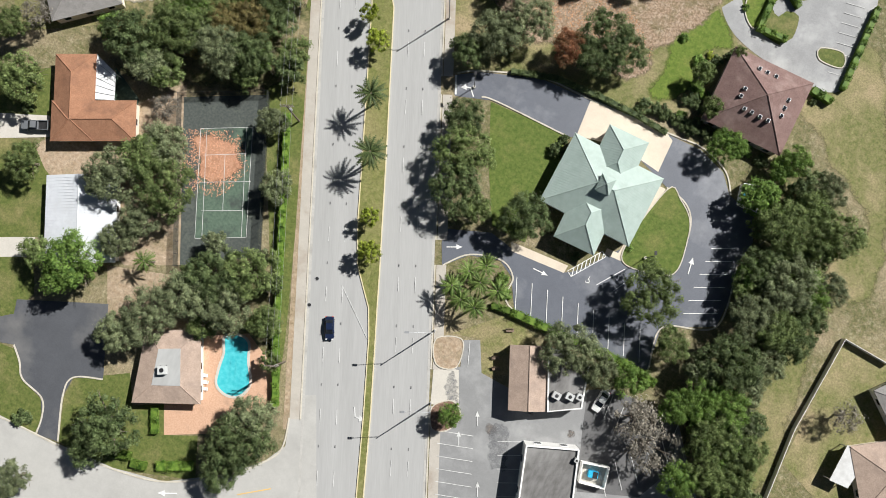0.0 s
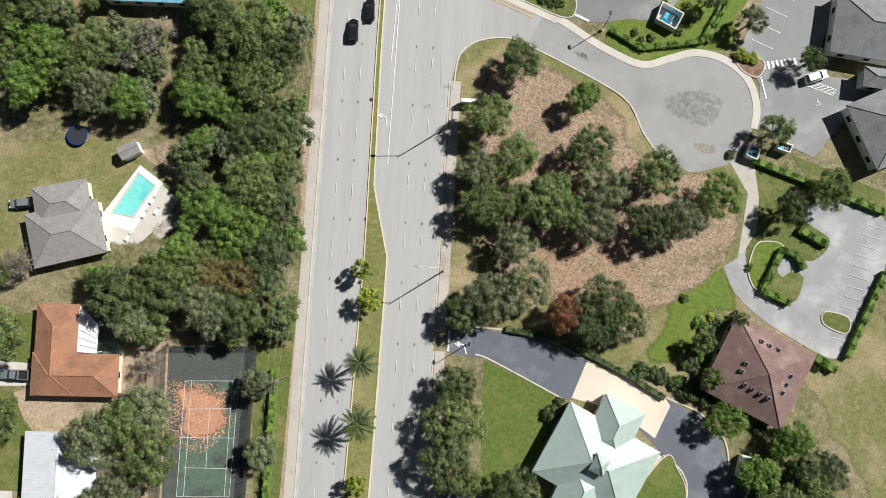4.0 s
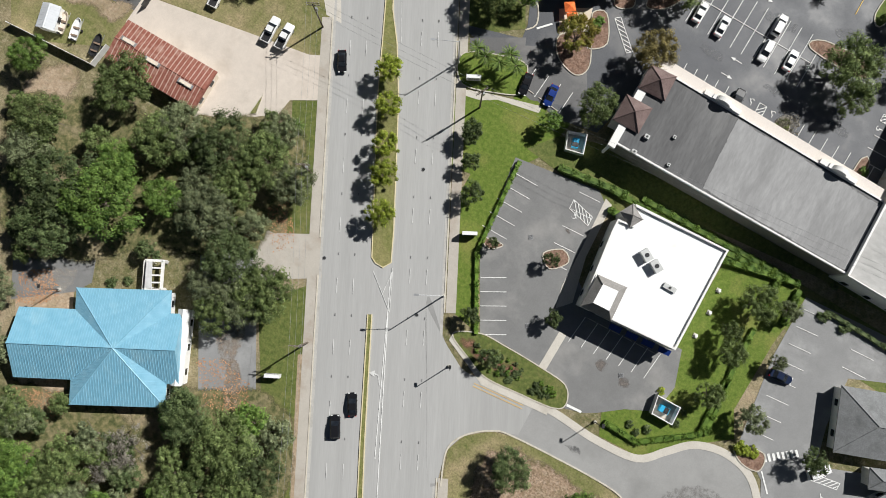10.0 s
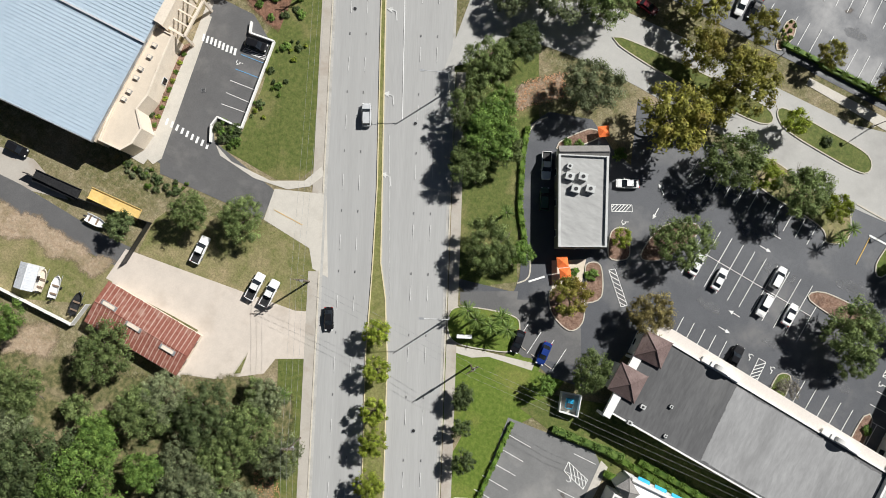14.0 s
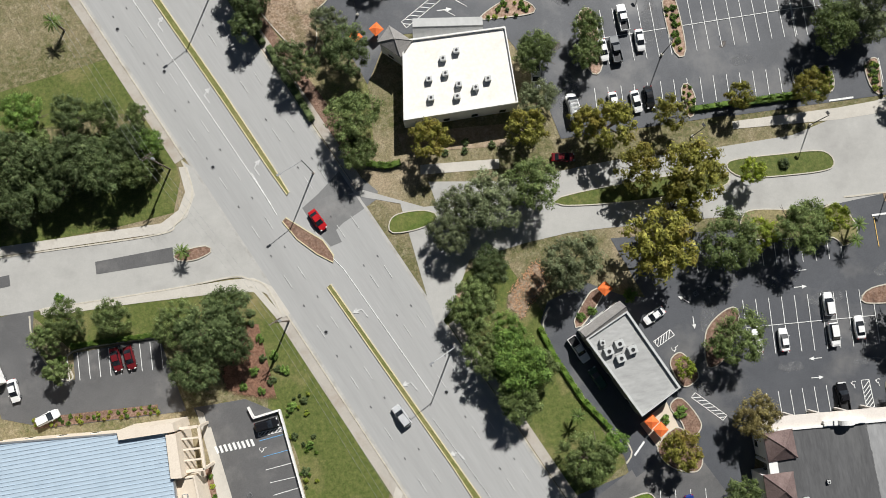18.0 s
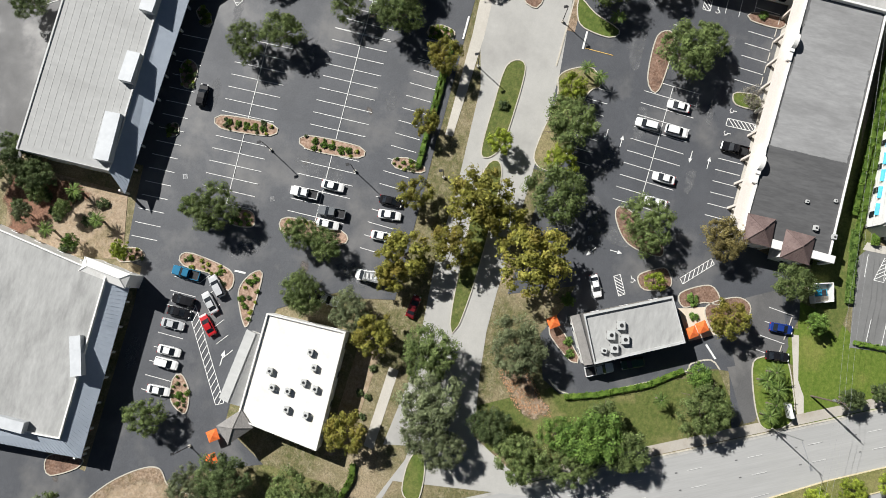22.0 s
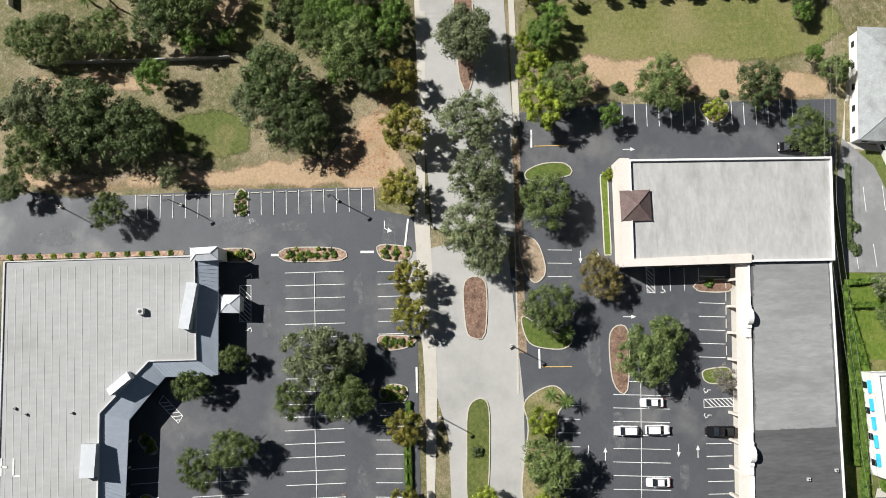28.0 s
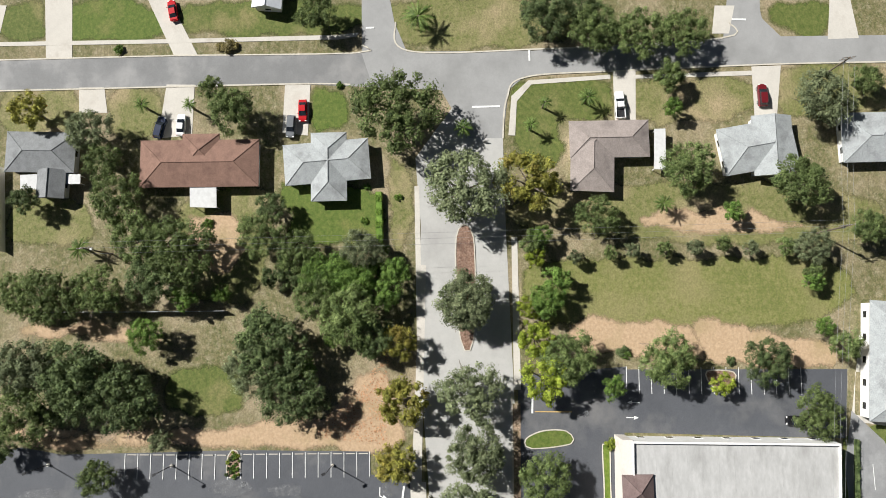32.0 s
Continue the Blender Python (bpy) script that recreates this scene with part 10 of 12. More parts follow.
surface("boulevard", BOULEVARD, [(18.1, 236.4), (49.4, 238.0), (72.7, 237.0), (87.1, 237.9), (102.7, 226.2), (91.5, 219.4), (72.3, 219.4), (49.0, 219.0), (26.5, 218.6), (15.5, 219.0)], 0.0412, "pale tree-lined boulevard", "road")
surface("pavement", CONCRETE, [(21.1, 240.2), (21.0, 237.0), (-13.4, 236.8), (-35.5, 238.3), (-35.5, 239.9), (-13.3, 239.3)], 0.06, "pale concrete pavement", "pavement")
surface("pavement", CONCRETE, [(64.6, 237.3), (64.5, 236.1), (21.0, 237.9), (21.1, 239.9)], 0.06, "pale concrete pavement", "pavement")
surface("pavement", CONCRETE, [(69.9, 218.3), (69.9, 217.1), (38.7, 217.4), (38.8, 218.8)], 0.06, "pale concrete pavement", "pavement")
surface("pavement", CONCRETE, [(81.1, 238.2), (81.1, 237.2), (49.4, 237.1), (47.1, 238.3)], 0.06, "pale concrete pavement", "pavement")
surface("verge", LEAFLITTER, [(36.0, 219.2), (36.0, 217.6), (16.0, 218.2), (-8.0, 218.6), (-8.0, 220.4), (16.0, 219.6)], 0.09, "leaf-strewn verge beside the boulevard", "verge")
kerb([(38.0, 219.3), (16.0, 219.7), (-10.0, 220.5), (-16.0, 220.8)], None)
island("planting_island", LAWN, [(-18.1, 230.7), (-17.4, 227.1), (-27.1, 227.1), (-36.0, 228.3), (-37.8, 231.7), (-26.9, 231.6)], "grassy median of the boulevard", True, KERB)
island("planting_island", MULCH, [(6.8, 230.4), (6.6, 226.3), (-3.7, 226.8), (-4.5, 229.2), (-2.4, 230.6)], "mulched median of the boulevard", True, KERB)
island("planting_island", LAWN, [(-41.0, 230.4), (-40.3, 226.8), (-59.0, 226.8), (-73.0, 228.2), (-73.3, 229.9), (-59.7, 230.7)], "grassy median of the boulevard", True, KERB)
island("planting_island", LAWN_LUSH, [(-108.8, 229.7), (-107.2, 231.6), (-102.2, 231.8), (-99.1, 230.7), (-99.5, 229.1), (-103.5, 228.0), (-108.2, 228.1)], "kerbed grass island at the street mouth", True, KERB)
island("planting_island", MULCH, [(70.2, 229.7), (70.1, 226.2), (49.2, 226.7), (49.2, 229.4)], "mulched median of the boulevard", True, KERB)
west_lot = surface("parking_lot", ASPHALT, [(28.6, 325.7), (29.5, 318.6), (27.9, 310.4), (27.9, 297.5), (28.0, 274.1), (27.2, 248.4), (22.7, 248.0), (20.5, 239.9), (-35.4, 241.1), (-58.4, 247.0), (-56.1, 301.9), (-13.0, 297.5), (-7.0, 280.4), (14.8, 280.1), (16.2, 325.4)], 0.0325, "dark sealed asphalt car park", "car park")
west_lot_b = surface("parking_lot", ASPHALT, [(-63.4, 298.5), (-13.2, 301.6), (-2.0, 282.2), (-3.1, 248.0), (-12.9, 241.3), (-46.6, 241.4), (-71.0, 241.9), (-72.8, 250.8), (-72.1, 253.3), (-78.3, 264.7), (-89.7, 268.1), (-103.6, 269.6), (-123.4, 276.6), (-125.9, 289.7), (-76.4, 293.7), (-75.9, 297.4)], 0.0328, "dark sealed asphalt car park", "car park")
west_lot_c = surface("parking_lot", ASPHALT, [(-114.1, 316.3), (-118.3, 293.7), (-76.7, 293.0), (-79.8, 277.9), (-79.2, 268.8), (-103.2, 269.1), (-108.7, 259.6), (-115.6, 278.1), (-115.1, 282.3), (-125.7, 292.9), (-128.4, 290.6), (-136.2, 303.4), (-137.5, 315.9)], 0.0329, "dark sealed asphalt car park", "car park")
stalls(west_lot, (27.8, 297.5), (27.3, 276.7), 8, -4.96, PAINT, 0)
stalls(west_lot, (27.4, 274.1), (27.2, 248.2), 10, -4.96, PAINT, 0)
stalls(west_lot, (10.2, 260.9), (-2.9, 261.1), 5, -6.02, PAINT, 0, True)
stalls(west_lot, (10.2, 260.9), (-2.9, 261.1), 5, 6.12, PAINT, 0)
stalls(west_lot, (-11.2, 261.3), (-18.8, 261.5), 3, -5.92, PAINT, 0, True)
stalls(west_lot, (-11.2, 261.3), (-18.8, 261.5), 3, 6.03, PAINT, 0)
stalls(west_lot, (9.6, 243.0), (-3.0, 243.2), 5, -5.08, PAINT, 0)
stalls(west_lot, (-16.7, 243.6), (-21.4, 243.6), 2, -4.97, PAINT, 0)
stalls(west_lot_b, (-25.2, 280.6), (-59.9, 280.2), 13, 5.44, PAINT, 0, True)
stalls(west_lot_b, (-25.2, 280.6), (-59.9, 280.2), 13, -5.69, PAINT, 0)
stalls(west_lot_b, (-18.6, 261.6), (-61.0, 261.6), 16, 5.78, PAINT, 0, True)
stalls(west_lot_b, (-18.6, 261.6), (-61.0, 261.6), 16, -6.02, PAINT, 0)
stalls(west_lot_b, (-21.3, 243.9), (-62.6, 245.9), 15, -5.41, PAINT, 0)
stalls(west_lot_b, (-27.4, 298.4), (-70.7, 297.4), 15, 5.41, PAINT, 0)
stalls(west_lot_b, (-76.9, 281.3), (-100.2, 281.9), 8, -5.29, PAINT, 0)
stalls(west_lot_b, (-76.9, 281.3), (-90.7, 273.1), 5, 2.94, PAINT, -20.5)
hatch(west_lot_b, (-81.4, 280.9), (-98.9, 270.3), (-82.2, 282.4), 15, PAINT)
hatch(west_lot, (8.2, 276.2), (0.8, 276.3), (8.1, 273.9), 8, PAINT)
hatch(west_lot_b, (-14.6, 292.8), (-18.8, 288.9), (-13.2, 291.9), 6, PAINT)
access_mark(west_lot, 9.9, 274.4, -2.7)
access_mark(west_lot, -1.0, 274.6, -2.5)
arrow(west_lot_b, -90.3, 272.9, -92.7, 0, 1.0, PAINT)
arrow(west_lot, 18.5, 246.3, 88.0, 1, 1.0, PAINT)
mark("stop_line", west_lot, (20.3, 241.4), (14.5, 242.3), 0.4, PAINT)
mark("stop_line", west_lot, (-9.8, 240.9), (-14.9, 241.0), 0.4, PAINT)
mark("stop_line", west_lot, (13.9, 251.4), (13.8, 248.6), 0.5, PAINT)
mark("stop_line", west_lot, (14.1, 269.7), (14.0, 267.1), 0.5, PAINT)
mark("stop_line", west_lot_b, (-66.4, 283.7), (-64.6, 283.5), 0.4, PAINT)
mark("stop_line", west_lot_b, (-72.8, 275.0), (-72.8, 272.7), 0.4, PAINT)
island("planting_island", RED_MULCH, [(26.9, 276.7), (28.1, 275.5), (26.8, 274.4), (23.3, 274.4), (22.5, 275.6), (23.4, 276.9)], "kerbed mulch island with low shrubs", True, KERB)
planting([(26.9, 276.7), (28.1, 275.5), (26.8, 274.4), (23.3, 274.4), (22.5, 275.6), (23.4, 276.9)], 12, 418)
island("planting_island", RED_MULCH, [(15.3, 266.8), (14.8, 255.8), (12.5, 255.3), (12.8, 266.8)], "kerbed mulch island with low shrubs", True, KERB)
planting([(15.3, 266.8), (14.8, 255.8), (12.5, 255.3), (12.8, 266.8)], 12, 505)
island("planting_island", RED_MULCH, [(14.8, 248.0), (15.1, 245.3), (14.2, 241.3), (11.9, 241.8), (12.1, 246.6)], "kerbed mulch island with low shrubs", True, KERB)
planting([(14.8, 248.0), (15.1, 245.3), (14.2, 241.3), (11.9, 241.8), (12.1, 246.6)], 12, 667)
island("planting_island", RED_MULCH, [(-3.3, 248.1), (-3.9, 240.9), (-5.8, 242.7), (-6.0, 247.3)], "kerbed mulch island with low shrubs", True, KERB)
planting([(-3.3, 248.1), (-3.9, 240.9), (-5.8, 242.7), (-6.0, 247.3)], 12, 672)
island("planting_island", RED_MULCH, [(-14.0, 248.4), (-13.3, 246.4), (-14.0, 243.6), (-16.2, 243.3), (-16.0, 247.6)], "kerbed mulch island with low shrubs", True, KERB)
planting([(-14.0, 248.4), (-13.3, 246.4), (-14.0, 243.6), (-16.2, 243.3), (-16.0, 247.6)], 12, 672)
island("planting_island", RED_MULCH, [(15.7, 279.9), (15.4, 273.7), (13.1, 273.8), (13.4, 279.9)], "kerbed mulch island with low shrubs", True, KERB)
planting([(15.7, 279.9), (15.4, 273.7), (13.1, 273.8), (13.4, 279.9)], 12, 392)
island("planting_island", RED_MULCH, [(-21.9, 296.9), (-20.6, 295.5), (-23.7, 293.0), (-24.7, 294.4)], "kerbed mulch island with low shrubs", True, KERB)
planting([(-21.9, 296.9), (-20.6, 295.5), (-23.7, 293.0), (-24.7, 294.4)], 12, 245)
island("planting_island", RED_MULCH, [(-42.3, 286.1), (-41.7, 275.1), (-44.1, 275.0), (-44.9, 285.5)], "kerbed mulch island with low shrubs", True, KERB)
planting([(-42.3, 286.1), (-41.7, 275.1), (-44.1, 275.0), (-44.9, 285.5)], 12, 375)
island("planting_island", RED_MULCH, [(-42.4, 267.9), (-42.1, 256.4), (-44.5, 256.3), (-45.0, 267.3)], "kerbed mulch island with low shrubs", True, KERB)
planting([(-42.4, 267.9), (-42.1, 256.4), (-44.5, 256.3), (-45.0, 267.3)], 12, 528)
island("planting_island", RED_MULCH, [(-43.1, 249.2), (-42.1, 246.2), (-43.2, 242.4), (-44.5, 243.0), (-44.6, 248.3)], "kerbed mulch island with low shrubs", True, KERB)
planting([(-43.1, 249.2), (-42.1, 246.2), (-43.2, 242.4), (-44.5, 243.0), (-44.6, 248.3)], 12, 685)
island("planting_island", RED_MULCH, [(-72.5, 286.6), (-71.4, 284.3), (-73.0, 275.8), (-76.2, 274.7), (-77.0, 276.1), (-74.7, 278.9), (-74.2, 285.4)], "kerbed mulch island with low shrubs", True, KERB)
planting([(-72.5, 286.6), (-71.4, 284.3), (-73.0, 275.8), (-76.2, 274.7), (-77.0, 276.1), (-74.7, 278.9), (-74.2, 285.4)], 12, 313)
island("planting_island", RED_MULCH, [(-14.3, 248.5), (-13.0, 246.1), (-13.8, 243.0), (-15.8, 243.8), (-16.0, 247.9)], "kerbed mulch island with low shrubs", True, KERB)
planting([(-14.3, 248.5), (-13.0, 246.1), (-13.8, 243.0), (-15.8, 243.8), (-16.0, 247.9)], 12, 738)
island("planting_island", RED_MULCH, [(-60.5, 277.3), (-60.5, 274.4), (-63.3, 273.8), (-63.6, 278.4)], "kerbed mulch island with low shrubs", True, KERB)
planting([(-60.5, 277.3), (-60.5, 274.4), (-63.3, 273.8), (-63.6, 278.4)], 12, 415)
island("planting_island", RED_MULCH, [(-59.8, 267.5), (-59.9, 255.8), (-62.7, 255.4), (-63.1, 266.8)], "kerbed mulch island with low shrubs", True, KERB)
planting([(-59.8, 267.5), (-59.9, 255.8), (-62.7, 255.4), (-63.1, 266.8)], 12, 500)
island("planting_island", RED_MULCH, [(-33.8, 296.9), (-32.3, 295.5), (-33.8, 293.4), (-38.0, 293.6), (-37.8, 295.7)], "kerbed mulch island with low shrubs", True, KERB)
planting([(-33.8, 296.9), (-32.3, 295.5), (-33.8, 293.4), (-38.0, 293.6), (-37.8, 295.7)], 12, 300)
island("planting_island", RED_MULCH, [(-46.9, 296.1), (-46.0, 294.4), (-48.2, 293.7), (-49.1, 295.3)], "kerbed mulch island with low shrubs", True, KERB)
planting([(-46.9, 296.1), (-46.0, 294.4), (-48.2, 293.7), (-49.1, 295.3)], 12, 282)
island("planting_island", RED_MULCH, [(-20.8, 295.7), (-22.2, 293.6), (-24.3, 293.7), (-24.4, 295.2)], "kerbed mulch island with low shrubs", True, KERB)
planting([(-20.8, 295.7), (-22.2, 293.6), (-24.3, 293.7), (-24.4, 295.2)], 12, 335)
island("planting_island", RED_MULCH, [(-77.0, 273.1), (-72.8, 271.7), (-72.0, 269.4), (-78.6, 269.3), (-83.3, 270.0)], "kerbed mulch island with low shrubs", True, KERB)
planting([(-77.0, 273.1), (-72.8, 271.7), (-72.0, 269.4), (-78.6, 269.3), (-83.3, 270.0)], 12, 420)
island("planting_island", RED_MULCH, [(-95.4, 280.1), (-98.3, 277.7), (-102.7, 277.3), (-101.1, 280.6), (-96.8, 281.5)], "kerbed mulch island with low shrubs", True, KERB)
planting([(-95.4, 280.1), (-98.3, 277.7), (-102.7, 277.3), (-101.1, 280.6), (-96.8, 281.5)], 12, 325)
island("planting_island", RED_MULCH, [(-73.9, 299.0), (-73.0, 295.1), (-74.7, 293.8), (-76.4, 298.4)], "kerbed mulch island with low shrubs", True, KERB)
planting([(-73.9, 299.0), (-73.0, 295.1), (-74.7, 293.8), (-76.4, 298.4)], 12, 205)
bush(-43.3, 283.9, 0.8, "hedge")
bush(-43.2, 282.1, 0.8, "hedge")
bush(-43.2, 280.3, 0.8, "hedge")
bush(-43.1, 278.6, 0.8, "hedge")
bush(-43.2, 276.8, 0.8, "hedge")
bush(-43.2, 265.6, 0.8, "hedge")
bush(-43.4, 263.8, 0.8, "hedge")
bush(-43.5, 262.0, 0.8, "hedge")
bush(-43.5, 260.2, 0.8, "hedge")
bush(-43.5, 258.4, 0.8, "hedge")
bush(-34.2, 295.2, 0.8, "hedge")
bush(-35.9, 294.4, 0.8, "hedge")
bush(-47.7, 295.3, 0.8, "hedge")
bush(-22.6, 294.4, 0.8, "hedge")
bush(-72.5, 284.4, 0.8, "hedge")
bush(-73.9, 277.7, 0.8, "hedge")
bush(-74.3, 271.2, 0.8, "hedge")
bush(-73.6, 270.4, 0.8, "hedge")
bush(-78.0, 272.2, 0.8, "hedge")
bush(-99.6, 279.5, 0.8, "hedge")
bush(14.1, 265.5, 0.8, "hedge")
bush(13.8, 263.8, 0.8, "hedge")
bush(13.9, 262.1, 0.8, "hedge")
bush(13.6, 260.3, 0.8, "hedge")
bush(13.6, 258.6, 0.8, "hedge")
bush(13.7, 256.9, 0.8, "hedge")
bush(-4.5, 247.2, 0.8, "hedge")
bush(-4.7, 245.4, 0.8, "hedge")
bush(-4.7, 243.8, 0.8, "hedge")
bush(26.8, 275.3, 0.8, "hedge")
bush(24.4, 275.7, 0.8, "hedge")
bush(13.7, 246.5, 0.8, "hedge")
bush(13.3, 244.2, 0.8, "hedge")
bush(-21.8, 295.2, 0.8, "hedge")
bush(14.6, 278.2, 0.8, "hedge")
bush(14.3, 275.9, 0.8, "hedge")
island("planting_island", LEAFLITTER, [(-125.4, 292.3), (-119.8, 288.9), (-115.4, 283.4), (-114.3, 279.4), (-117.3, 276.4), (-118.0, 270.2), (-121.5, 268.2), (-129.7, 280.6), (-131.9, 289.9)], "dry grassy bed under trees", True, KERB)
island("planting_island", MULCH, [(-118.6, 301.9), (-116.5, 300.8), (-115.8, 295.2), (-117.9, 295.3), (-120.6, 300.2)], "kerbed planting island in the car park", True, KERB)
surface("verge", LAWN_DRY, [(-137.4, 310.7), (-127.9, 292.2), (-131.9, 288.6), (-121.8, 268.1), (-108.7, 259.6), (-109.3, 246.9), (-112.5, 243.2), (-116.3, 243.8), (-144.1, 298.8), (-146.7, 305.1)], 0.0162, "leafy verge beside the highway", "verge")
surface("mulch_bed", MULCH, [(-140.2, 301.1), (-111.8, 245.5), (-116.3, 244.4), (-143.9, 298.9)], 0.0192, "mulched hedge bed", "planting bed")
hedge([(-137.7, 288.7), (-128.9, 271.6)], 1.6, 1.2, "dark")
hedge([(-127.9, 270.8), (-121.1, 253.8)], 1.6, 1.2, "dark")
hedge([(-115.0, 244.3), (-107.4, 241.9), (-104.4, 242.2)], 1.4, 1.0, "hedge")
hedge([(-16.4, 242.8), (-34.9, 243.2)], 1.2, 1.0, "hedge")
hedge([(-22.1, 243.4), (-43.6, 243.7)], 1.2, 1.0, "hedge")
vehicle(-39.2, 290.6, -88.2, "suv", "black")
vehicle(-54.1, 265.0, 1.3, "pickup", "white")
vehicle(-51.4, 259.7, 179.5, "sedan", "white")
vehicle(-56.7, 258.6, 1.8, "pickup", "grey")
vehicle(-59.3, 258.8, -177.9, "sedan", "white")
vehicle(-51.7, 247.4, 179.7, "sedan", "black")
vehicle(-54.5, 247.0, -175.9, "sedan", "white")
vehicle(-59.1, 247.4, -178.6, "sedan", "white")
vehicle(-75.5, 284.2, -2.3, "pickup", "teal")
vehicle(-76.7, 277.5, -49.0, "suv", "silver")
vehicle(-80.2, 278.0, -46.8, "sedan", "silver")
vehicle(-84.6, 277.3, -46.5, "sedan", "red")
vehicle(-81.0, 283.3, -1.8, "suv", "black")
vehicle(-83.5, 283.5, 179.4, "sedan", "black")
vehicle(-86.1, 284.1, 179.6, "sedan", "silver")
vehicle(-91.4, 283.4, 179.5, "sedan", "white")
vehicle(-93.9, 283.3, 178.9, "suv", "white")
vehicle(-99.4, 283.4, -178.0, "sedan", "white")
vehicle(-67.5, 247.8, 11.1, "van", "white")
vehicle(-67.6, 248.0, 0.7, "van", "white")
vehicle(-122.9, 233.0, -152.8, "sedan", "red", "driving on the highway")
vehicle(-71.4, 237.9, -98.7, "sedan", "maroon")
vehicle(-74.0, 255.6, 173.0, "pickup", "silver")
white_restaurant = house_base("restaurant", "restaurant with a bright white flat roof and grey metal side roof", "restaurant")
flat_roof(white_restaurant, [(-79.2, 265.1), (-79.2, 249.2), (-102.5, 249.2), (-100.2, 265.6)], 5.4, CREAM_ROOF, WHITE_WALL, 0.5, 0.4, None, True)
pitched_roof(white_restaurant, [(-83.7, 269.2), (-83.4, 264.8), (-98.5, 265.0), (-97.0, 269.6)], 4.2, 1.2, GREY_ROOF, "gable", 0.3, 0.5, None, WHITE_WALL)
pitched_roof(white_restaurant, [(-102.1, 269.1), (-99.0, 265.5), (-100.2, 261.7), (-105.4, 265.8)], 5.8, 1.4, SHINGLE_GREY, "pyramid", 0.3, 0.0, None, WHITE_WALL)
roof_unit(-89.8, 261.6, 5.46, 1.2, 1.0, 0.9, -179.6)
roof_unit(-92.7, 260.4, 5.46, 1.2, 1.0, 0.9, -179.6)
roof_unit(-92.7, 257.3, 5.46, 1.2, 1.0, 0.9, -179.6)
roof_unit(-87.2, 253.5, 5.46, 1.2, 1.0, 0.9, -179.6)
roof_unit(-90.4, 254.7, 5.46, 1.2, 1.0, 0.9, -179.6)
roof_unit(-91.1, 252.3, 5.46, 1.2, 1.0, 0.9, -179.6)
roof_unit(-96.1, 256.7, 5.46, 1.2, 1.0, 0.9, -179.3)
roof_unit(-96.3, 252.8, 5.46, 1.2, 1.0, 0.9, -179.3)
roof_unit(-84.5, 254.9, 5.46, 1.2, 1.0, 0.9, -179.8)
surface("footpath", DIRT, [(-82.0, 246.9), (-82.3, 242.2), (-103.4, 244.2), (-104.2, 248.3)], 0.03, "sandy planting strip behind the restaurant", "planting bed")
surface("footpath", CONCRETE, [(-84.3, 239.8), (-84.6, 237.8), (-100.8, 239.1), (-100.5, 241.1)], 0.05, "pale footpath", "path")
umbrella(-105.1, 270.2, 1.1)
umbrella(-109.6, 269.3, 1.1)
bush(-90.6, 244.3, 0.9, "dark")
bush(-85.3, 242.9, 0.9, "dark")
bush(-91.0, 242.5, 0.8, "dark")
bush(-95.0, 242.7, 0.8, "dark")
west_plaza = house_base("shopping plaza", "large shopping plaza with a pale ribbed roof and shade-tinted metal canopy", "shopping plaza")
flat_roof(west_plaza, [(14.6, 320.3), (14.1, 282.8), (-6.3, 282.7), (-6.1, 291.9), (-15.5, 301.3), (-59.6, 302.0), (-59.6, 321.1)], 6.6, GREY_ROOF, WHITE_WALL, 0.3, 0.35, PORCH_WHITE)
slope_canopy(west_plaza, [(13.6, 282.6), (-6.2, 282.8), (-6.1, 292.0), (-15.5, 301.4), (-59.6, 302.1)], [(13.7, 279.0), (-9.3, 279.3), (-9.3, 289.7), (-17.2, 296.7), (-63.1, 298.8)], 6.5, 4.6, CANOPY_METAL)
pitched_roof(west_plaza, [(15.5, 285.2), (15.4, 278.4), (13.2, 278.4), (12.9, 282.6)], 6.6, 0.8, METAL_ROOF, "hip", 0.2, 0.0, None, WHITE_WALL)
pitched_roof(west_plaza, [(6.3, 279.1), (6.1, 275.1), (2.5, 275.1), (2.7, 279.2)], 4.0, 0.8, METAL_ROOF, "hip", 0.3, 0.0, None, WHITE_WALL)
dormer(west_plaza, [(8.8, 284.9), (8.7, 282.8), (-0.5, 282.8), (0.1, 284.7)], 6.6, 8.6)
dormer(west_plaza, [(-20.9, 304.1), (-20.9, 301.2), (-27.1, 301.6), (-26.9, 304.3)], 6.6, 8.6)
dormer(west_plaza, [(-35.6, 304.3), (-35.4, 301.6), (-41.8, 301.9), (-41.6, 304.5)], 6.6, 8.6)
dormer(west_plaza, [(-48.3, 304.8), (-48.1, 301.9), (-57.9, 302.1), (-58.0, 305.3)], 6.6, 8.6)
dormer(west_plaza, [(-10.7, 299.4), (-7.8, 295.5), (-9.0, 294.6), (-12.2, 298.6)], 6.6, 8.6)
roof_unit(3.6, 293.2, 6.66, 1.2, 1.2, 1.0, 0)
roof_unit(-15.0, 315.4, 6.66, 0.4, 0.4, 0.4, 0)
roof_unit(-15.1, 306.6, 6.66, 0.4, 0.4, 0.4, 0)
roof_unit(-13.8, 317.6, 6.66, 0.4, 0.4, 0.4, 0)
roof_letters([(-23.0, 320.1), (-23.1, 317.7), (-26.4, 317.7), (-26.3, 320.1)], 6.72)
corner_plaza = house_base("shopping plaza", "shopping plaza wing with a flat grey roof and shade-tinted metal canopy", "shopping plaza")
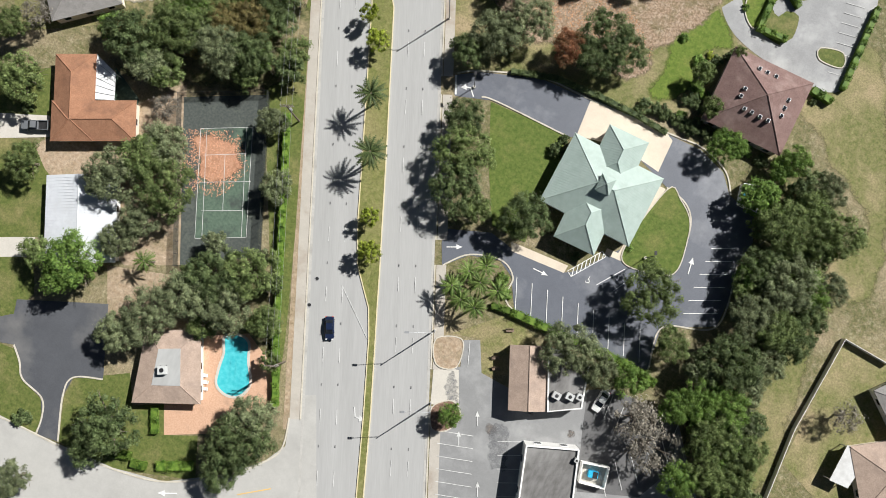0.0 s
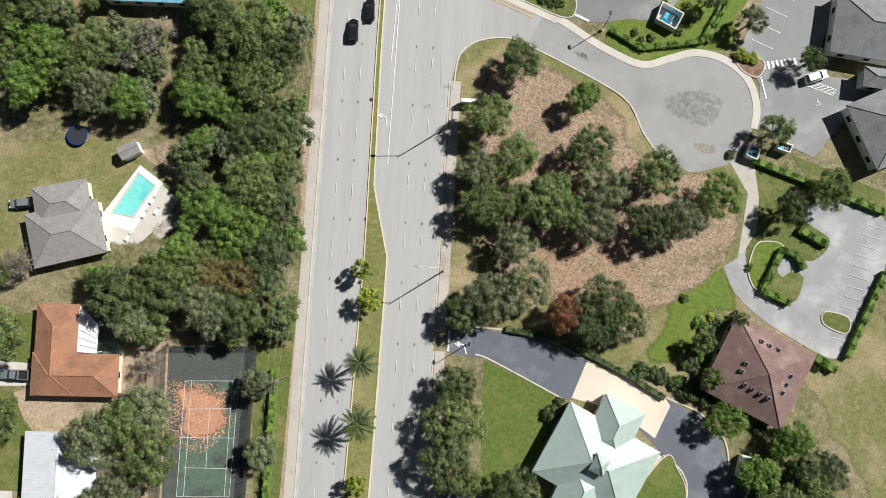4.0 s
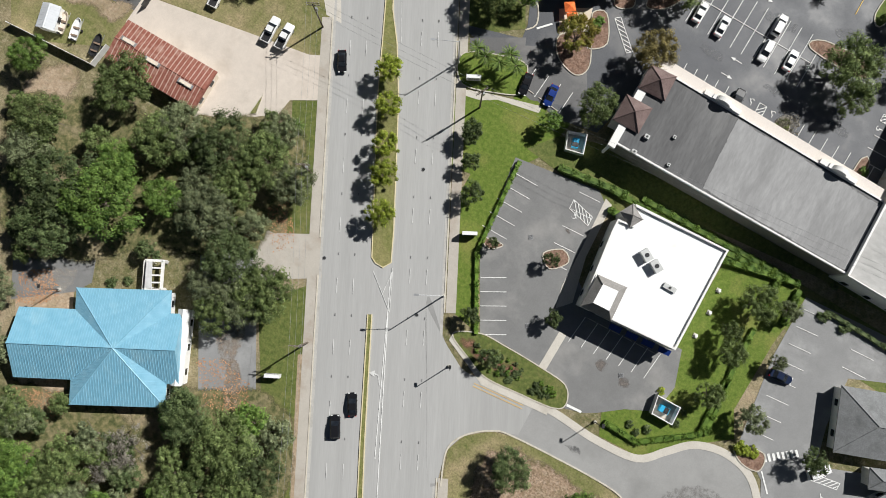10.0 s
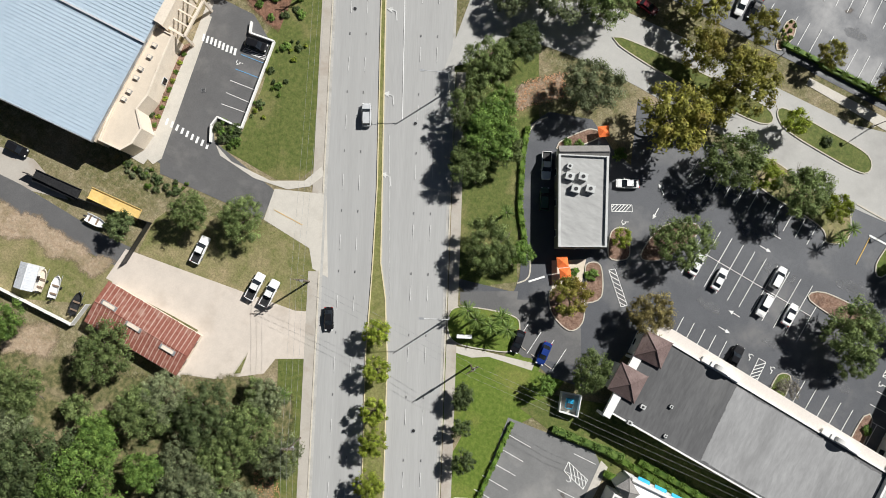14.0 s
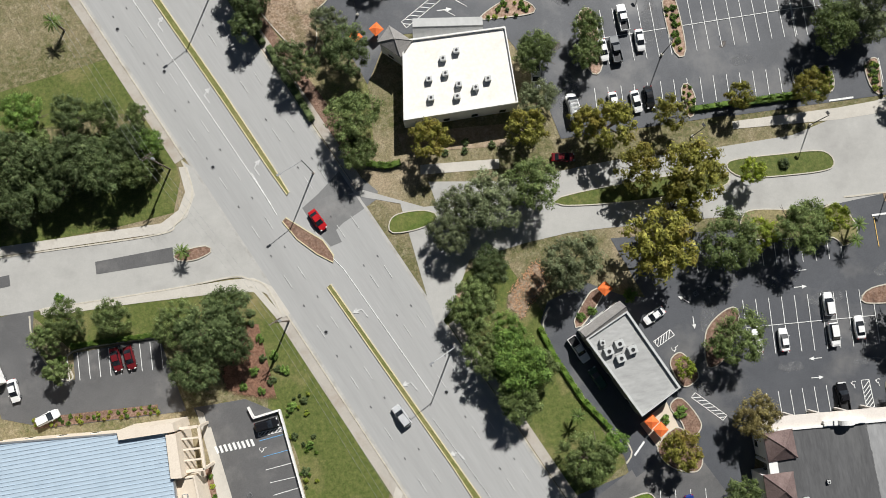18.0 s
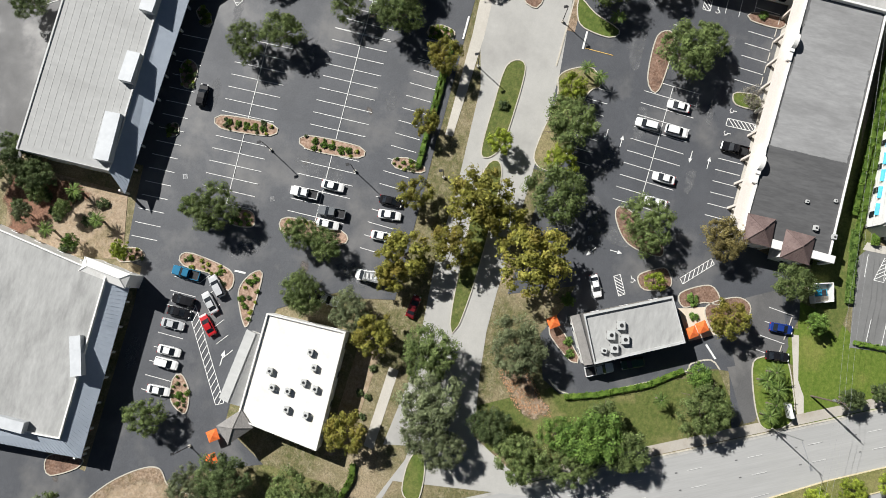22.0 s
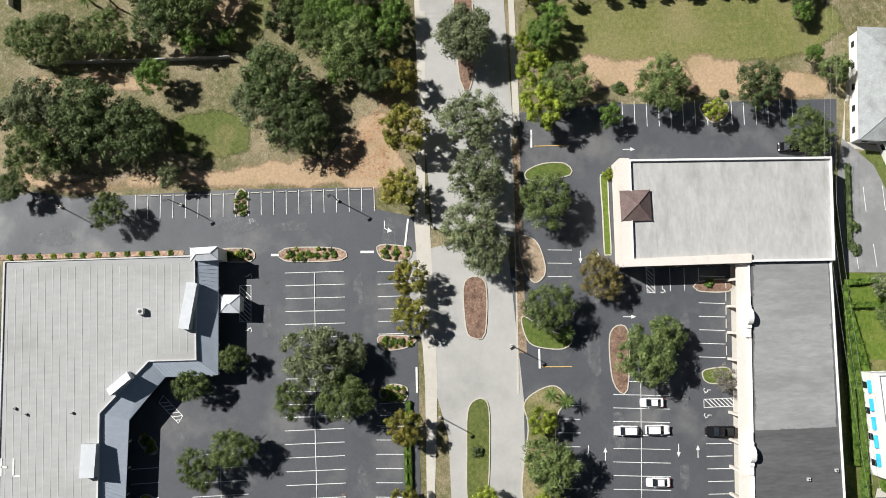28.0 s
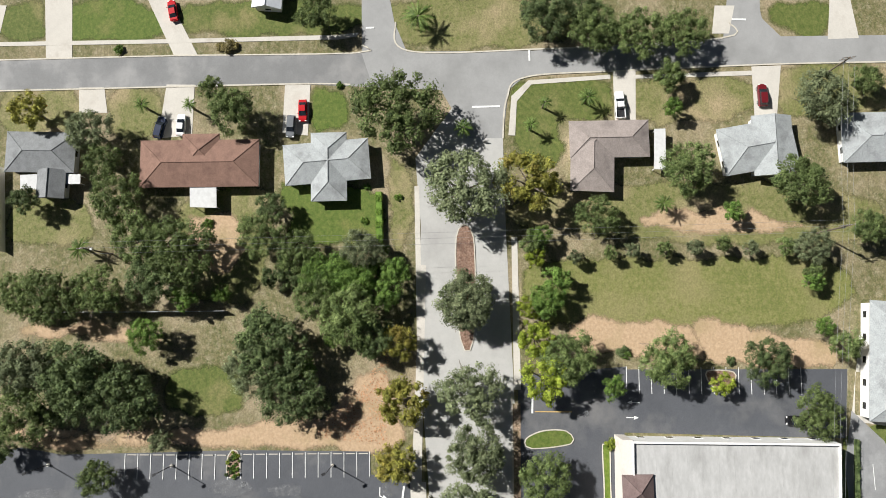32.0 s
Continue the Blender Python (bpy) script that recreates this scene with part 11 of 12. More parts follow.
flat_roof(corner_plaza, [(-74.2, 326.8), (-79.3, 296.7), (-111.4, 296.9), (-112.5, 320.1), (-101.8, 339.5)], 6.6, WEATHERED_ROOF, WHITE_WALL, 0.5, 0.4, WHITE_WALL)
slope_canopy(corner_plaza, [(-79.3, 296.8), (-111.4, 297.0), (-112.0, 320.4)], [(-78.5, 292.9), (-114.6, 293.1), (-116.2, 320.8)], 6.5, 4.6, CANOPY_METAL)
dormer(corner_plaza, [(-92.4, 299.1), (-90.8, 297.2), (-99.3, 296.4), (-99.1, 298.5)], 6.6, 8.4)
dormer(corner_plaza, [(-111.8, 312.3), (-109.8, 312.1), (-109.3, 303.7), (-111.5, 303.5)], 6.6, 8.4)
pitched_roof(corner_plaza, [(-77.0, 302.3), (-77.8, 292.4), (-81.3, 292.8), (-79.5, 302.2)], 6.6, 0.8, WHITE_WALL, "hip", 0.2, 0.0, None, WHITE_WALL)
surface("garden_court", DIRT, [(-61.6, 326.3), (-62.5, 300.5), (-76.0, 297.9), (-79.5, 321.8)], 0.05, "sandy planted court between the plazas", "yard")
surface("mulch_bed", BARK_MULCH, [(-63.0, 325.0), (-64.0, 306.0), (-70.0, 312.0), (-77.0, 322.0)], 0.056, "dark mulch under the court trees", "planting bed", True)
for _x, _y, _r, _k in ((-58.5, 324.5, 2.6, "dark"), (-63.5, 321.5, 2.8, "dark"), (-66.6, 316.7, 2.3, "oak"), (-65.0, 326.5, 2.6, "oak"), (-68.6, 310.8, 2.0, "oak"), (-74.6, 307.7, 1.6, "green"), (-71.5, 318.5, 2.0, "grey")):
    tree(_x, _y, _r, _k, where="in the sandy court")
for _x, _y in ((-69.4, 303.6), (-64.6, 309.6), (-73.5, 313.0)):
    palm(_x, _y, 1.7, 3.4, "in the sandy court")
bush(-63.0, 320.8, 2.7, "dark")
bush(-69.7, 313.2, 1.8, "dark")
bush(-69.5, 306.2, 1.8, "dark")
bush(-77.3, 316.7, 1.6, "dark")
bush(-75.9, 309.4, 1.6, "dark")
bush(-67.0, 317.4, 2.1, "dark")
bush(-70.1, 321.4, 1.8, "dark")
bush(-65.7, 310.7, 1.4, "dark")
bush(-65.7, 304.8, 1.4, "dark")
tree(-63.8, 317.4, 3.8, "dark")
tree(-61.3, 322.3, 3.3, "dark")
tree(-74.1, 297.3, 2.2, "lime")
rear_lot = surface("parking_lot", ASPHALT_MID, [(15.5, 350.6), (14.4, 325.2), (-61.4, 324.2), (-60.4, 348.4)], 0.0295, "dark asphalt strip behind the plaza", "car park")
stalls(rear_lot, (10.8, 325.3), (-25.5, 324.8), 9, -6.13, PAINT, -32.6)
surface("parking_lot", ASPHALT_MID, [(-7.6, 352.1), (-3.1, 327.9), (-59.1, 325.7), (-61.5, 338.3)], 0.0297, "dark asphalt rear lane", "car park")
tree(-18.2, 329.5, 4.2, "dark")
tree(-28.8, 328.8, 4.0, "dark")
tree(-126.9, 297.0, 4.6, "oak")
tree(-134.0, 293.9, 5.0, "oak")
tree(-112.4, 251.7, 6.1, "oak")
tree(-112.5, 244.6, 4.2, "oak")
tree(-103.7, 283.6, 4.0, "oak")
tree(-79.0, 232.1, 6.1, "oak")
tree(-94.0, 211.0, 5.3, "oak")
tree(-89.0, 191.6, 5.0, "oak")
tree(-77.5, 178.6, 5.7, "oak")
tree(-84.6, 197.3, 4.9, "oak")
tree(-74.5, 260.5, 3.8, "oak")
tree(-93.5, 200.3, 4.9, "oak")
tree(-129.8, 285.6, 6.1, "dark")
tree(-129.0, 279.3, 4.6, "dark")
tree(-122.0, 265.6, 4.6, "dark")
tree(-111.2, 266.2, 5.5, "dark")
tree(-90.2, 217.8, 4.6, "dark")
tree(-69.0, 149.7, 2.0, "dark")
tree(-131.3, 274.1, 3.3, "dark")
tree(-114.4, 272.7, 3.7, "grey")
tree(-74.8, 249.4, 4.2, "grey")
tree(-88.4, 231.0, 6.7, "grey")
tree(-74.5, 215.9, 6.1, "grey")
tree(-94.7, 231.5, 4.4, "grey")
tree(-96.6, 225.6, 4.4, "grey")
tree(-78.4, 243.7, 4.8, "gold")
tree(-97.8, 244.8, 4.6, "gold")
tree(-56.1, 159.9, 2.3, "green")
tree(-87.7, 198.6, 6.5, "green")
tree(-71.7, 180.5, 2.9, "green")
tree(-88.5, 205.0, 3.8, "green")
tree(-59.6, 177.5, 4.4, "gold")
tree(-55.5, 192.2, 2.2, "lime")
bush(-63.0, 208.0, 1.6, "green")
bush(-71.0, 206.0, 1.1, "green")
bush(-73.3, 205.3, 1.1, "green")
bush(-57.0, 183.5, 1.4, "green")
bush(-60.4, 182.6, 1.0, "green")
palm(-77.9, 186.5, 1.6, 3.5)
tree(-27.4, 283.8, 4.2, "oak")
tree(-23.3, 276.8, 4.6, "oak")
tree(-14.2, 254.9, 6.0, "oak")
tree(-14.4, 265.2, 4.0, "oak")
tree(-11.4, 284.6, 3.8, "oak")
tree(-6.3, 276.6, 3.0, "oak")
tree(0.6, 214.7, 5.5, "oak")
tree(-28.9, 215.9, 6.3, "oak")
tree(-43.4, 215.1, 6.3, "oak")
tree(-9.3, 196.9, 6.5, "oak")
tree(-45.5, 197.4, 5.7, "oak")
tree(-61.5, 281.2, 5.1, "oak")
tree(-62.6, 263.5, 3.8, "oak")
tree(-63.7, 257.6, 3.8, "oak")
tree(-73.4, 258.9, 4.2, "oak")
tree(-49.6, 166.6, 4.6, "oak")
tree(-5.1, 191.6, 3.8, "oak")
tree(-62.2, 285.4, 2.8, "oak")
tree(-7.3, 259.6, 7.1, "grey")
tree(-6.5, 254.2, 4.4, "grey")
tree(-20.9, 243.3, 4.0, "gold")
tree(-34.8, 244.1, 3.1, "gold")
tree(-48.5, 230.2, 7.1, "gold")
tree(-57.0, 216.7, 7.6, "gold")
tree(-49.6, 242.9, 3.7, "gold")
tree(-61.8, 242.1, 5.7, "gold")
tree(0.8, 241.7, 4.0, "gold")
tree(-57.9, 232.9, 4.9, "gold")
tree(-66.6, 243.5, 3.9, "gold")
tree(-51.7, 224.0, 4.9, "gold")
tree(-36.5, 215.9, 3.8, "lime")
tree(-35.3, 228.6, 3.0, "lime")
tree(-20.9, 216.8, 3.1, "lime")
tree(-44.2, 181.9, 5.1, "rust")
tree(6.7, 203.4, 4.4, "rust")
tree(-14.5, 180.6, 2.7, "bare")
palm(-16.2, 214.7, 1.6, 3.5)
palm(-17.4, 211.8, 1.6, 3.5)
palm(-4.2, 210.9, 1.6, 3.5)
tree(60.2, 310.4, 6.1, "oak")
tree(60.1, 301.7, 5.3, "oak")
tree(37.1, 314.6, 6.3, "oak")
tree(54.7, 251.1, 7.0, "oak")
tree(24.3, 300.9, 4.0, "oak")
tree(22.3, 214.0, 5.7, "oak")
tree(44.9, 208.7, 5.7, "oak")
tree(45.0, 189.1, 6.3, "oak")
tree(33.6, 159.9, 5.1, "oak")
tree(59.9, 318.1, 4.6, "oak")
tree(46.6, 153.2, 3.1, "oak")
tree(58.1, 258.1, 5.1, "oak")
tree(43.0, 304.3, 8.0, "dark")
tree(38.2, 295.1, 7.2, "dark")
tree(49.4, 265.8, 7.6, "dark")
tree(38.6, 262.3, 6.5, "dark")
tree(62.8, 289.9, 6.0, "dark")
tree(43.3, 169.1, 5.1, "dark")
tree(29.9, 320.4, 3.6, "dark")
tree(49.5, 247.0, 4.4, "dark")
tree(46.1, 314.4, 7.0, "grey")
tree(56.3, 228.5, 6.1, "grey")
tree(40.0, 228.1, 5.9, "grey")
tree(27.3, 227.6, 6.5, "grey")
tree(17.3, 229.0, 6.3, "grey")
tree(11.8, 226.1, 5.1, "grey")
tree(44.5, 270.9, 5.5, "grey")
tree(30.9, 288.9, 2.7, "grey")
tree(51.7, 291.7, 4.2, "green")
tree(58.9, 285.1, 3.1, "green")
tree(62.3, 253.5, 4.4, "green")
tree(56.3, 212.3, 4.0, "green")
tree(38.9, 199.5, 2.7, "green")
tree(59.5, 277.3, 2.0, "green")
tree(61.9, 249.0, 3.3, "green")
tree(59.2, 158.5, 2.2, "green")
tree(50.1, 157.0, 2.2, "green")
tree(48.8, 241.4, 4.0, "gold")
tree(37.9, 241.2, 5.5, "gold")
tree(25.6, 242.8, 4.4, "gold")
tree(8.1, 241.6, 4.2, "gold")
tree(49.2, 214.5, 4.2, "lime")
tree(41.3, 213.3, 5.1, "lime")
tree(39.2, 178.2, 2.5, "lime")
bush(27.6, 199.7, 1.4, "lime")
bush(45.8, 196.5, 1.4, "dark")
bush(43.6, 174.9, 1.1, "dark")
bush(-26.9, 229.5, 1.3, "dark")
bush(14.6, 151.0, 1.4, "dark")
bush(10.0, 150.9, 1.4, "dark")
bush(4.5, 181.1, 1.1, "green")
bush(45.2, 195.9, 1.1, "green")
home_street = surface("street", SIDE_ROAD, [(111.5, 363.1), (110.7, 326.5), (110.6, 290.1), (110.2, 248.9), (122.2, 248.8), (122.0, 242.7), (115.6, 241.6), (110.3, 239.3), (109.8, 212.8), (111.3, 171.8), (120.0, 168.8), (119.9, 163.9), (114.8, 163.1), (111.6, 159.7), (110.9, 109.5), (105.3, 110.1), (105.7, 157.8), (105.0, 193.7), (104.3, 214.2), (101.3, 217.9), (90.9, 219.4), (91.1, 226.5), (101.7, 232.2), (104.0, 265.9), (104.1, 326.2), (104.4, 362.6)], 0.0425, "grey residential street", "road")
surface("street", SIDE_ROAD, [(109.5, 248.9), (141.5, 248.6), (141.3, 243.1), (119.5, 242.8), (110.3, 239.3)], 0.0428, "grey residential side street", "road")
surface("street", SIDE_ROAD, [(111.3, 171.8), (139.2, 167.5), (139.1, 162.6), (116.1, 163.6), (111.2, 159.2)], 0.0429, "grey residential side street", "road")
surface("street_half", ASPHALT_OLD, [(111.4, 363.1), (110.6, 326.5), (110.5, 290.1), (110.0, 248.9), (104.5, 247.2), (103.3, 249.0), (104.1, 265.9), (104.2, 326.3), (104.5, 362.6)], 0.047, "grey asphalt street surface", "road")
mark("stop_line", home_street, (97.8, 225.7), (97.8, 219.8), 0.4, PAINT)
mark("stop_line", home_street, (110.1, 213.2), (107.6, 213.2), 0.4, PAINT)
mark("stop_line", home_street, (115.8, 248.0), (115.8, 246.2), 0.4, PAINT)
mark("stop_line", home_street, (115.6, 169.7), (115.5, 166.7), 0.4, PAINT)
kerb([(116.9, 241.6), (110.5, 239.0), (110.1, 212.8), (111.5, 172.3), (115.0, 170.3)], None)
kerb([(90.9, 219.4), (99.4, 218.3), (104.0, 214.2), (104.9, 193.7), (105.5, 157.8), (105.2, 122.0)], None)
kerb([(110.7, 326.5), (110.7, 290.1), (110.3, 250.2), (112.0, 248.9)], None)
kerb([(104.1, 338.4), (103.9, 326.2), (103.8, 265.9), (103.4, 251.4)], None)
surface("pavement", CONCRETE, [(114.7, 326.7), (114.4, 290.2), (114.4, 253.8), (114.8, 249.5), (114.0, 249.9), (113.4, 253.8), (113.5, 290.2), (113.8, 326.7)], 0.08, "pale concrete pavement", "pavement")
surface("pavement", CONCRETE, [(91.5, 218.2), (100.0, 217.3), (103.3, 213.6), (104.1, 196.2), (103.2, 196.2), (102.4, 213.0), (98.8, 216.2), (91.4, 216.8)], 0.08, "pale concrete pavement", "pavement")
surface("pavement", CONCRETE, [(103.9, 191.4), (104.2, 166.2), (103.2, 166.3), (103.1, 191.4)], 0.08, "pale concrete pavement", "pavement")
surface("driveway", CONCRETE, [(124.0, 317.3), (123.8, 311.4), (110.7, 311.0), (110.6, 316.6)], 0.055, "pale concrete driveway", "driveway")
surface("driveway", CONCRETE, [(123.4, 295.0), (123.3, 290.3), (110.8, 284.1), (110.7, 289.1)], 0.055, "pale concrete driveway", "driveway")
surface("driveway", CONCRETE, [(104.2, 309.3), (104.1, 303.9), (98.5, 303.1), (98.7, 309.1)], 0.055, "pale concrete driveway", "driveway")
surface("driveway", CONCRETE, [(104.4, 290.6), (104.2, 284.6), (93.2, 285.0), (92.7, 292.2)], 0.055, "pale concrete driveway", "driveway")
surface("driveway", CONCRETE, [(104.0, 265.3), (103.8, 259.9), (92.5, 260.5), (93.3, 265.9)], 0.055, "pale concrete driveway", "driveway")
surface("driveway", CONCRETE, [(104.7, 195.6), (104.8, 190.8), (94.2, 191.3), (94.1, 195.7)], 0.055, "pale concrete driveway", "driveway")
surface("driveway", CONCRETE, [(105.1, 166.2), (105.2, 160.0), (94.3, 161.6), (94.4, 166.3)], 0.055, "pale concrete driveway", "driveway")
surface("driveway", CONCRETE, [(119.5, 148.5), (119.3, 144.1), (110.8, 143.0), (110.7, 149.6)], 0.055, "pale concrete driveway", "driveway")
surface("driveway", CONCRETE, [(123.0, 327.1), (122.9, 325.6), (116.6, 326.8)], 0.055, "pale concrete driveway", "driveway")
surface("driveway", CONCRETE, [(118.8, 173.1), (118.7, 168.9), (112.5, 170.5), (112.6, 174.1)], 0.055, "pale concrete driveway", "driveway")
surface("lawn", LAWN, [(124.2, 325.9), (124.0, 317.3), (114.5, 317.0), (114.7, 326.7)], 0.015, "garden lawn of a suburban house", "lawn", True)
surface("lawn", LAWN_LUSH, [(123.8, 311.4), (123.4, 295.0), (114.4, 290.8), (114.7, 311.1)], 0.015, "garden lawn of a suburban house", "lawn", True)
surface("lawn", LAWN, [(123.2, 287.3), (122.2, 248.8), (114.6, 250.1), (114.5, 284.7)], 0.015, "garden lawn of a suburban house", "lawn", True)
surface("lawn", LAWN_DRY, [(122.0, 242.7), (121.0, 205.1), (110.9, 205.5), (110.8, 238.7)], 0.015, "garden lawn of a suburban house", "lawn", True)
surface("lawn", LAWN, [(103.1, 216.0), (103.2, 196.2), (94.0, 196.1), (93.6, 205.6), (83.9, 206.6), (84.2, 216.6)], 0.015, "garden lawn of a suburban house", "lawn", True)
surface("lawn", LAWN_LUSH, [(83.0, 266.4), (81.3, 246.3), (69.4, 245.9), (68.6, 263.5), (75.8, 265.8)], 0.015, "garden lawn of a suburban house", "lawn", True)
surface("lawn", LAWN_LUSH, [(103.0, 259.9), (102.2, 252.4), (93.5, 252.1), (93.1, 259.9)], 0.015, "garden lawn of a suburban house", "lawn", True)
surface("lawn", LAWN_DRY, [(103.0, 190.8), (102.9, 166.3), (93.8, 167.0), (93.2, 190.8)], 0.015, "garden lawn of a suburban house", "lawn", True)
surface("lawn", LAWN_DRY, [(105.0, 160.2), (104.8, 137.8), (94.3, 138.7), (93.0, 159.9)], 0.015, "garden lawn of a suburban house", "lawn", True)
surface("lawn", LAWN_DRY, [(87.3, 244.4), (84.7, 237.9), (70.4, 238.2), (68.1, 243.5)], 0.015, "garden lawn of a suburban house", "lawn", True)
surface("lawn", LAWN_DRY, [(79.9, 287.2), (80.6, 268.2), (59.4, 270.5), (58.6, 284.5)], 0.015, "garden lawn of a suburban house", "lawn", True)
surface("lawn", LAWN_DRY, [(80.3, 206.8), (78.9, 148.1), (65.9, 149.2), (71.0, 216.5)], 0.015, "garden lawn of a suburban house", "lawn", True)
surface("lawn", LAWN, [(119.8, 161.5), (119.5, 148.3), (111.3, 149.5), (112.2, 159.7)], 0.015, "garden lawn of a suburban house", "lawn", True)
surface("lawn", LAWN_DRY, [(104.1, 326.2), (103.6, 309.3), (95.0, 309.0), (94.8, 325.8)], 0.015, "garden lawn of a suburban house", "lawn", True)
surface("lawn", LAWN_DRY, [(103.5, 303.3), (103.4, 291.2), (92.7, 292.2), (92.4, 301.8)], 0.015, "garden lawn of a suburban house", "lawn", True)
surface("lawn", LAWN_DRY, [(80.8, 322.8), (80.4, 307.4), (70.8, 304.7), (70.6, 322.4)], 0.015, "garden lawn of a suburban house", "lawn", True)
surface("meadow", MEADOW, [(65.1, 215.5), (65.8, 193.4), (64.2, 151.6), (52.0, 151.5), (49.1, 173.5), (50.5, 208.0), (53.5, 215.9)], 0.0125, "wide mown meadow", "meadow", True)
surface("bare_patch", SANDY, [(52.7, 206.7), (53.0, 192.9), (51.0, 180.3), (43.5, 179.6), (43.9, 193.3), (45.3, 206.5)], 0.02, "bare reddish soil", "soil", True)
surface("bare_patch", SANDY, [(52.7, 181.3), (49.5, 164.3), (47.5, 153.0), (40.7, 153.5), (42.3, 174.0), (44.1, 181.3)], 0.021, "bare reddish soil", "soil", True)
surface("bare_patch", DIRT, [(34.5, 323.4), (32.9, 290.5), (30.9, 272.9), (36.9, 248.1), (27.2, 244.9), (28.6, 274.1), (28.7, 302.2), (28.4, 308.1)], 0.0165, "sandy leaf-strewn strip", "soil", True)
surface("lawn", LAWN, [(44.9, 289.2), (44.2, 273.8), (35.2, 274.0), (35.3, 289.3)], 0.016, "patch of green grass among trees", "lawn", True)
fence([(56.7, 319.0), (56.2, 295.1)], 1.8, STEEL, "grey fence among the trees")
fence([(56.2, 295.1), (56.0, 277.2)], 1.8, STEEL, "grey fence among the trees")
house_a = house_base("house", "suburban house with a grey shingle roof", "house")
pitched_roof(house_a, [(94.3, 322.9), (93.6, 308.5), (85.2, 307.9), (85.6, 322.5)], 2.7, 1.5, SHINGLE_SLATE, "hip", 0.5, 0.0, None, WHITE_WALL)
pitched_roof(house_a, [(86.0, 316.1), (85.9, 310.2), (79.7, 310.0), (80.1, 315.9)], 2.71, 1.5, SHINGLE_SLATE, "gable", 0.5, 0.0, None, WHITE_WALL)
house_b = house_base("house", "suburban house with a red-brown shingle roof", "house")
pitched_roof(house_b, [(91.5, 294.8), (91.3, 270.1), (81.3, 270.1), (81.7, 294.6)], 2.7, 1.5, SHINGLE_RED, "hip", 0.5, 0.0, None, WHITE_WALL)
pitched_roof(house_b, [(92.7, 285.8), (92.7, 278.7), (85.1, 278.0), (85.3, 286.2)], 2.71, 1.5, SHINGLE_RED, "hip", 0.5, 0.0, None, WHITE_WALL)
house_c = house_base("house", "suburban house with a pale grey shingle roof", "house")
pitched_roof(house_c, [(89.3, 264.0), (91.5, 248.8), (81.9, 245.7), (81.8, 265.8)], 2.7, 1.5, SHINGLE_PALE, "hip", 0.5, 0.0, None, WHITE_WALL)
pitched_roof(house_c, [(92.4, 259.3), (92.2, 252.1), (78.0, 251.8), (77.8, 259.4)], 2.71, 1.5, SHINGLE_PALE, "hip", 0.5, 0.0, None, WHITE_WALL)
house_d = house_base("house", "suburban house with a taupe shingle roof", "house")
pitched_roof(house_d, [(93.4, 205.7), (93.4, 189.4), (85.5, 189.6), (85.7, 206.1)], 2.7, 1.5, SHINGLE_TAUPE, "hip", 0.5, 0.0, None, WHITE_WALL)
pitched_roof(house_d, [(93.4, 205.7), (92.8, 196.4), (78.4, 197.3), (78.8, 205.9)], 2.71, 1.5, SHINGLE_TAUPE, "hip", 0.5, 0.0, None, WHITE_WALL)
house_e = house_base("house", "suburban house with a pale grey shingle roof", "house")
pitched_roof(house_e, [(90.9, 175.6), (93.4, 159.1), (83.3, 160.2), (81.1, 174.2)], 2.7, 1.5, SHINGLE_PALE, "hip", 0.5, 0.0, None, WHITE_WALL)
pitched_roof(house_e, [(93.6, 167.6), (93.5, 159.4), (81.0, 160.7), (81.0, 169.0)], 2.71, 1.5, SHINGLE_PALE, "gable", 0.5, 0.0, None, WHITE_WALL)
house_f = house_base("house", "suburban house with a blue-grey shingle roof", "house")
pitched_roof(house_f, [(93.8, 149.5), (93.7, 136.7), (83.4, 137.7), (83.3, 150.4)], 2.7, 1.5, SHINGLE_PALE, "hip", 0.5, 0.0, None, WHITE_WALL)
house_g = house_base("house", "suburban house with a pale shingle roof", "house")
pitched_roof(house_g, [(126.5, 271.9), (126.3, 265.2), (119.0, 265.2), (120.0, 271.2)], 2.7, 1.5, METAL_ROOF, "gable", 0.5, 0.0, None, WHITE_WALL)
flat_top([(81.5, 284.4), (81.4, 278.9), (77.1, 278.8), (77.4, 284.3)], 0.0, 2.5)
flat_top([(85.0, 319.7), (85.1, 316.1), (81.9, 316.0), (82.0, 319.5)], 0.0, 2.4)
flat_top([(91.5, 188.2), (91.5, 185.9), (82.9, 186.3), (83.0, 188.7)], 0.0, 2.3)
flat_top([(85.0, 310.3), (84.9, 307.2), (82.8, 307.2), (82.9, 310.2)], 0.0, 2.3)
chapel = house_base("building", "building with a pale grey hip roof and white walls", "building")
pitched_roof(chapel, [(54.8, 147.0), (54.1, 133.8), (30.1, 136.6), (31.9, 150.9)], 4.0, 2.5, SHINGLE_PALE, "hip", 0.5, 0.0, None, WHITE_WALL)
surface("footpath", CONCRETE, [(40.8, 149.7), (40.7, 147.9), (52.8, 146.1), (55.1, 144.0), (48.0, 148.3), (32.4, 151.1), (30.8, 142.2), (29.6, 142.3), (31.0, 150.7)], 0.04, "white footpath round the building", "path")
vehicle(120.5, 289.3, -79.3, "sedan", "red", "parked on a driveway")
vehicle(94.8, 291.5, -103.8, "suv", "navy", "parked on a driveway")
vehicle(95.3, 287.1, -93.4, "sedan", "white", "parked on a driveway")
vehicle(94.3, 263.9, 85.7, "suv", "grey", "parked on a driveway")
vehicle(97.7, 261.4, 89.8, "sedan", "red", "parked on a driveway")
vehicle(97.2, 194.7, -88.6, "pickup", "white", "parked on a driveway")
vehicle(98.6, 164.7, -90.2, "suv", "maroon", "parked on a driveway")
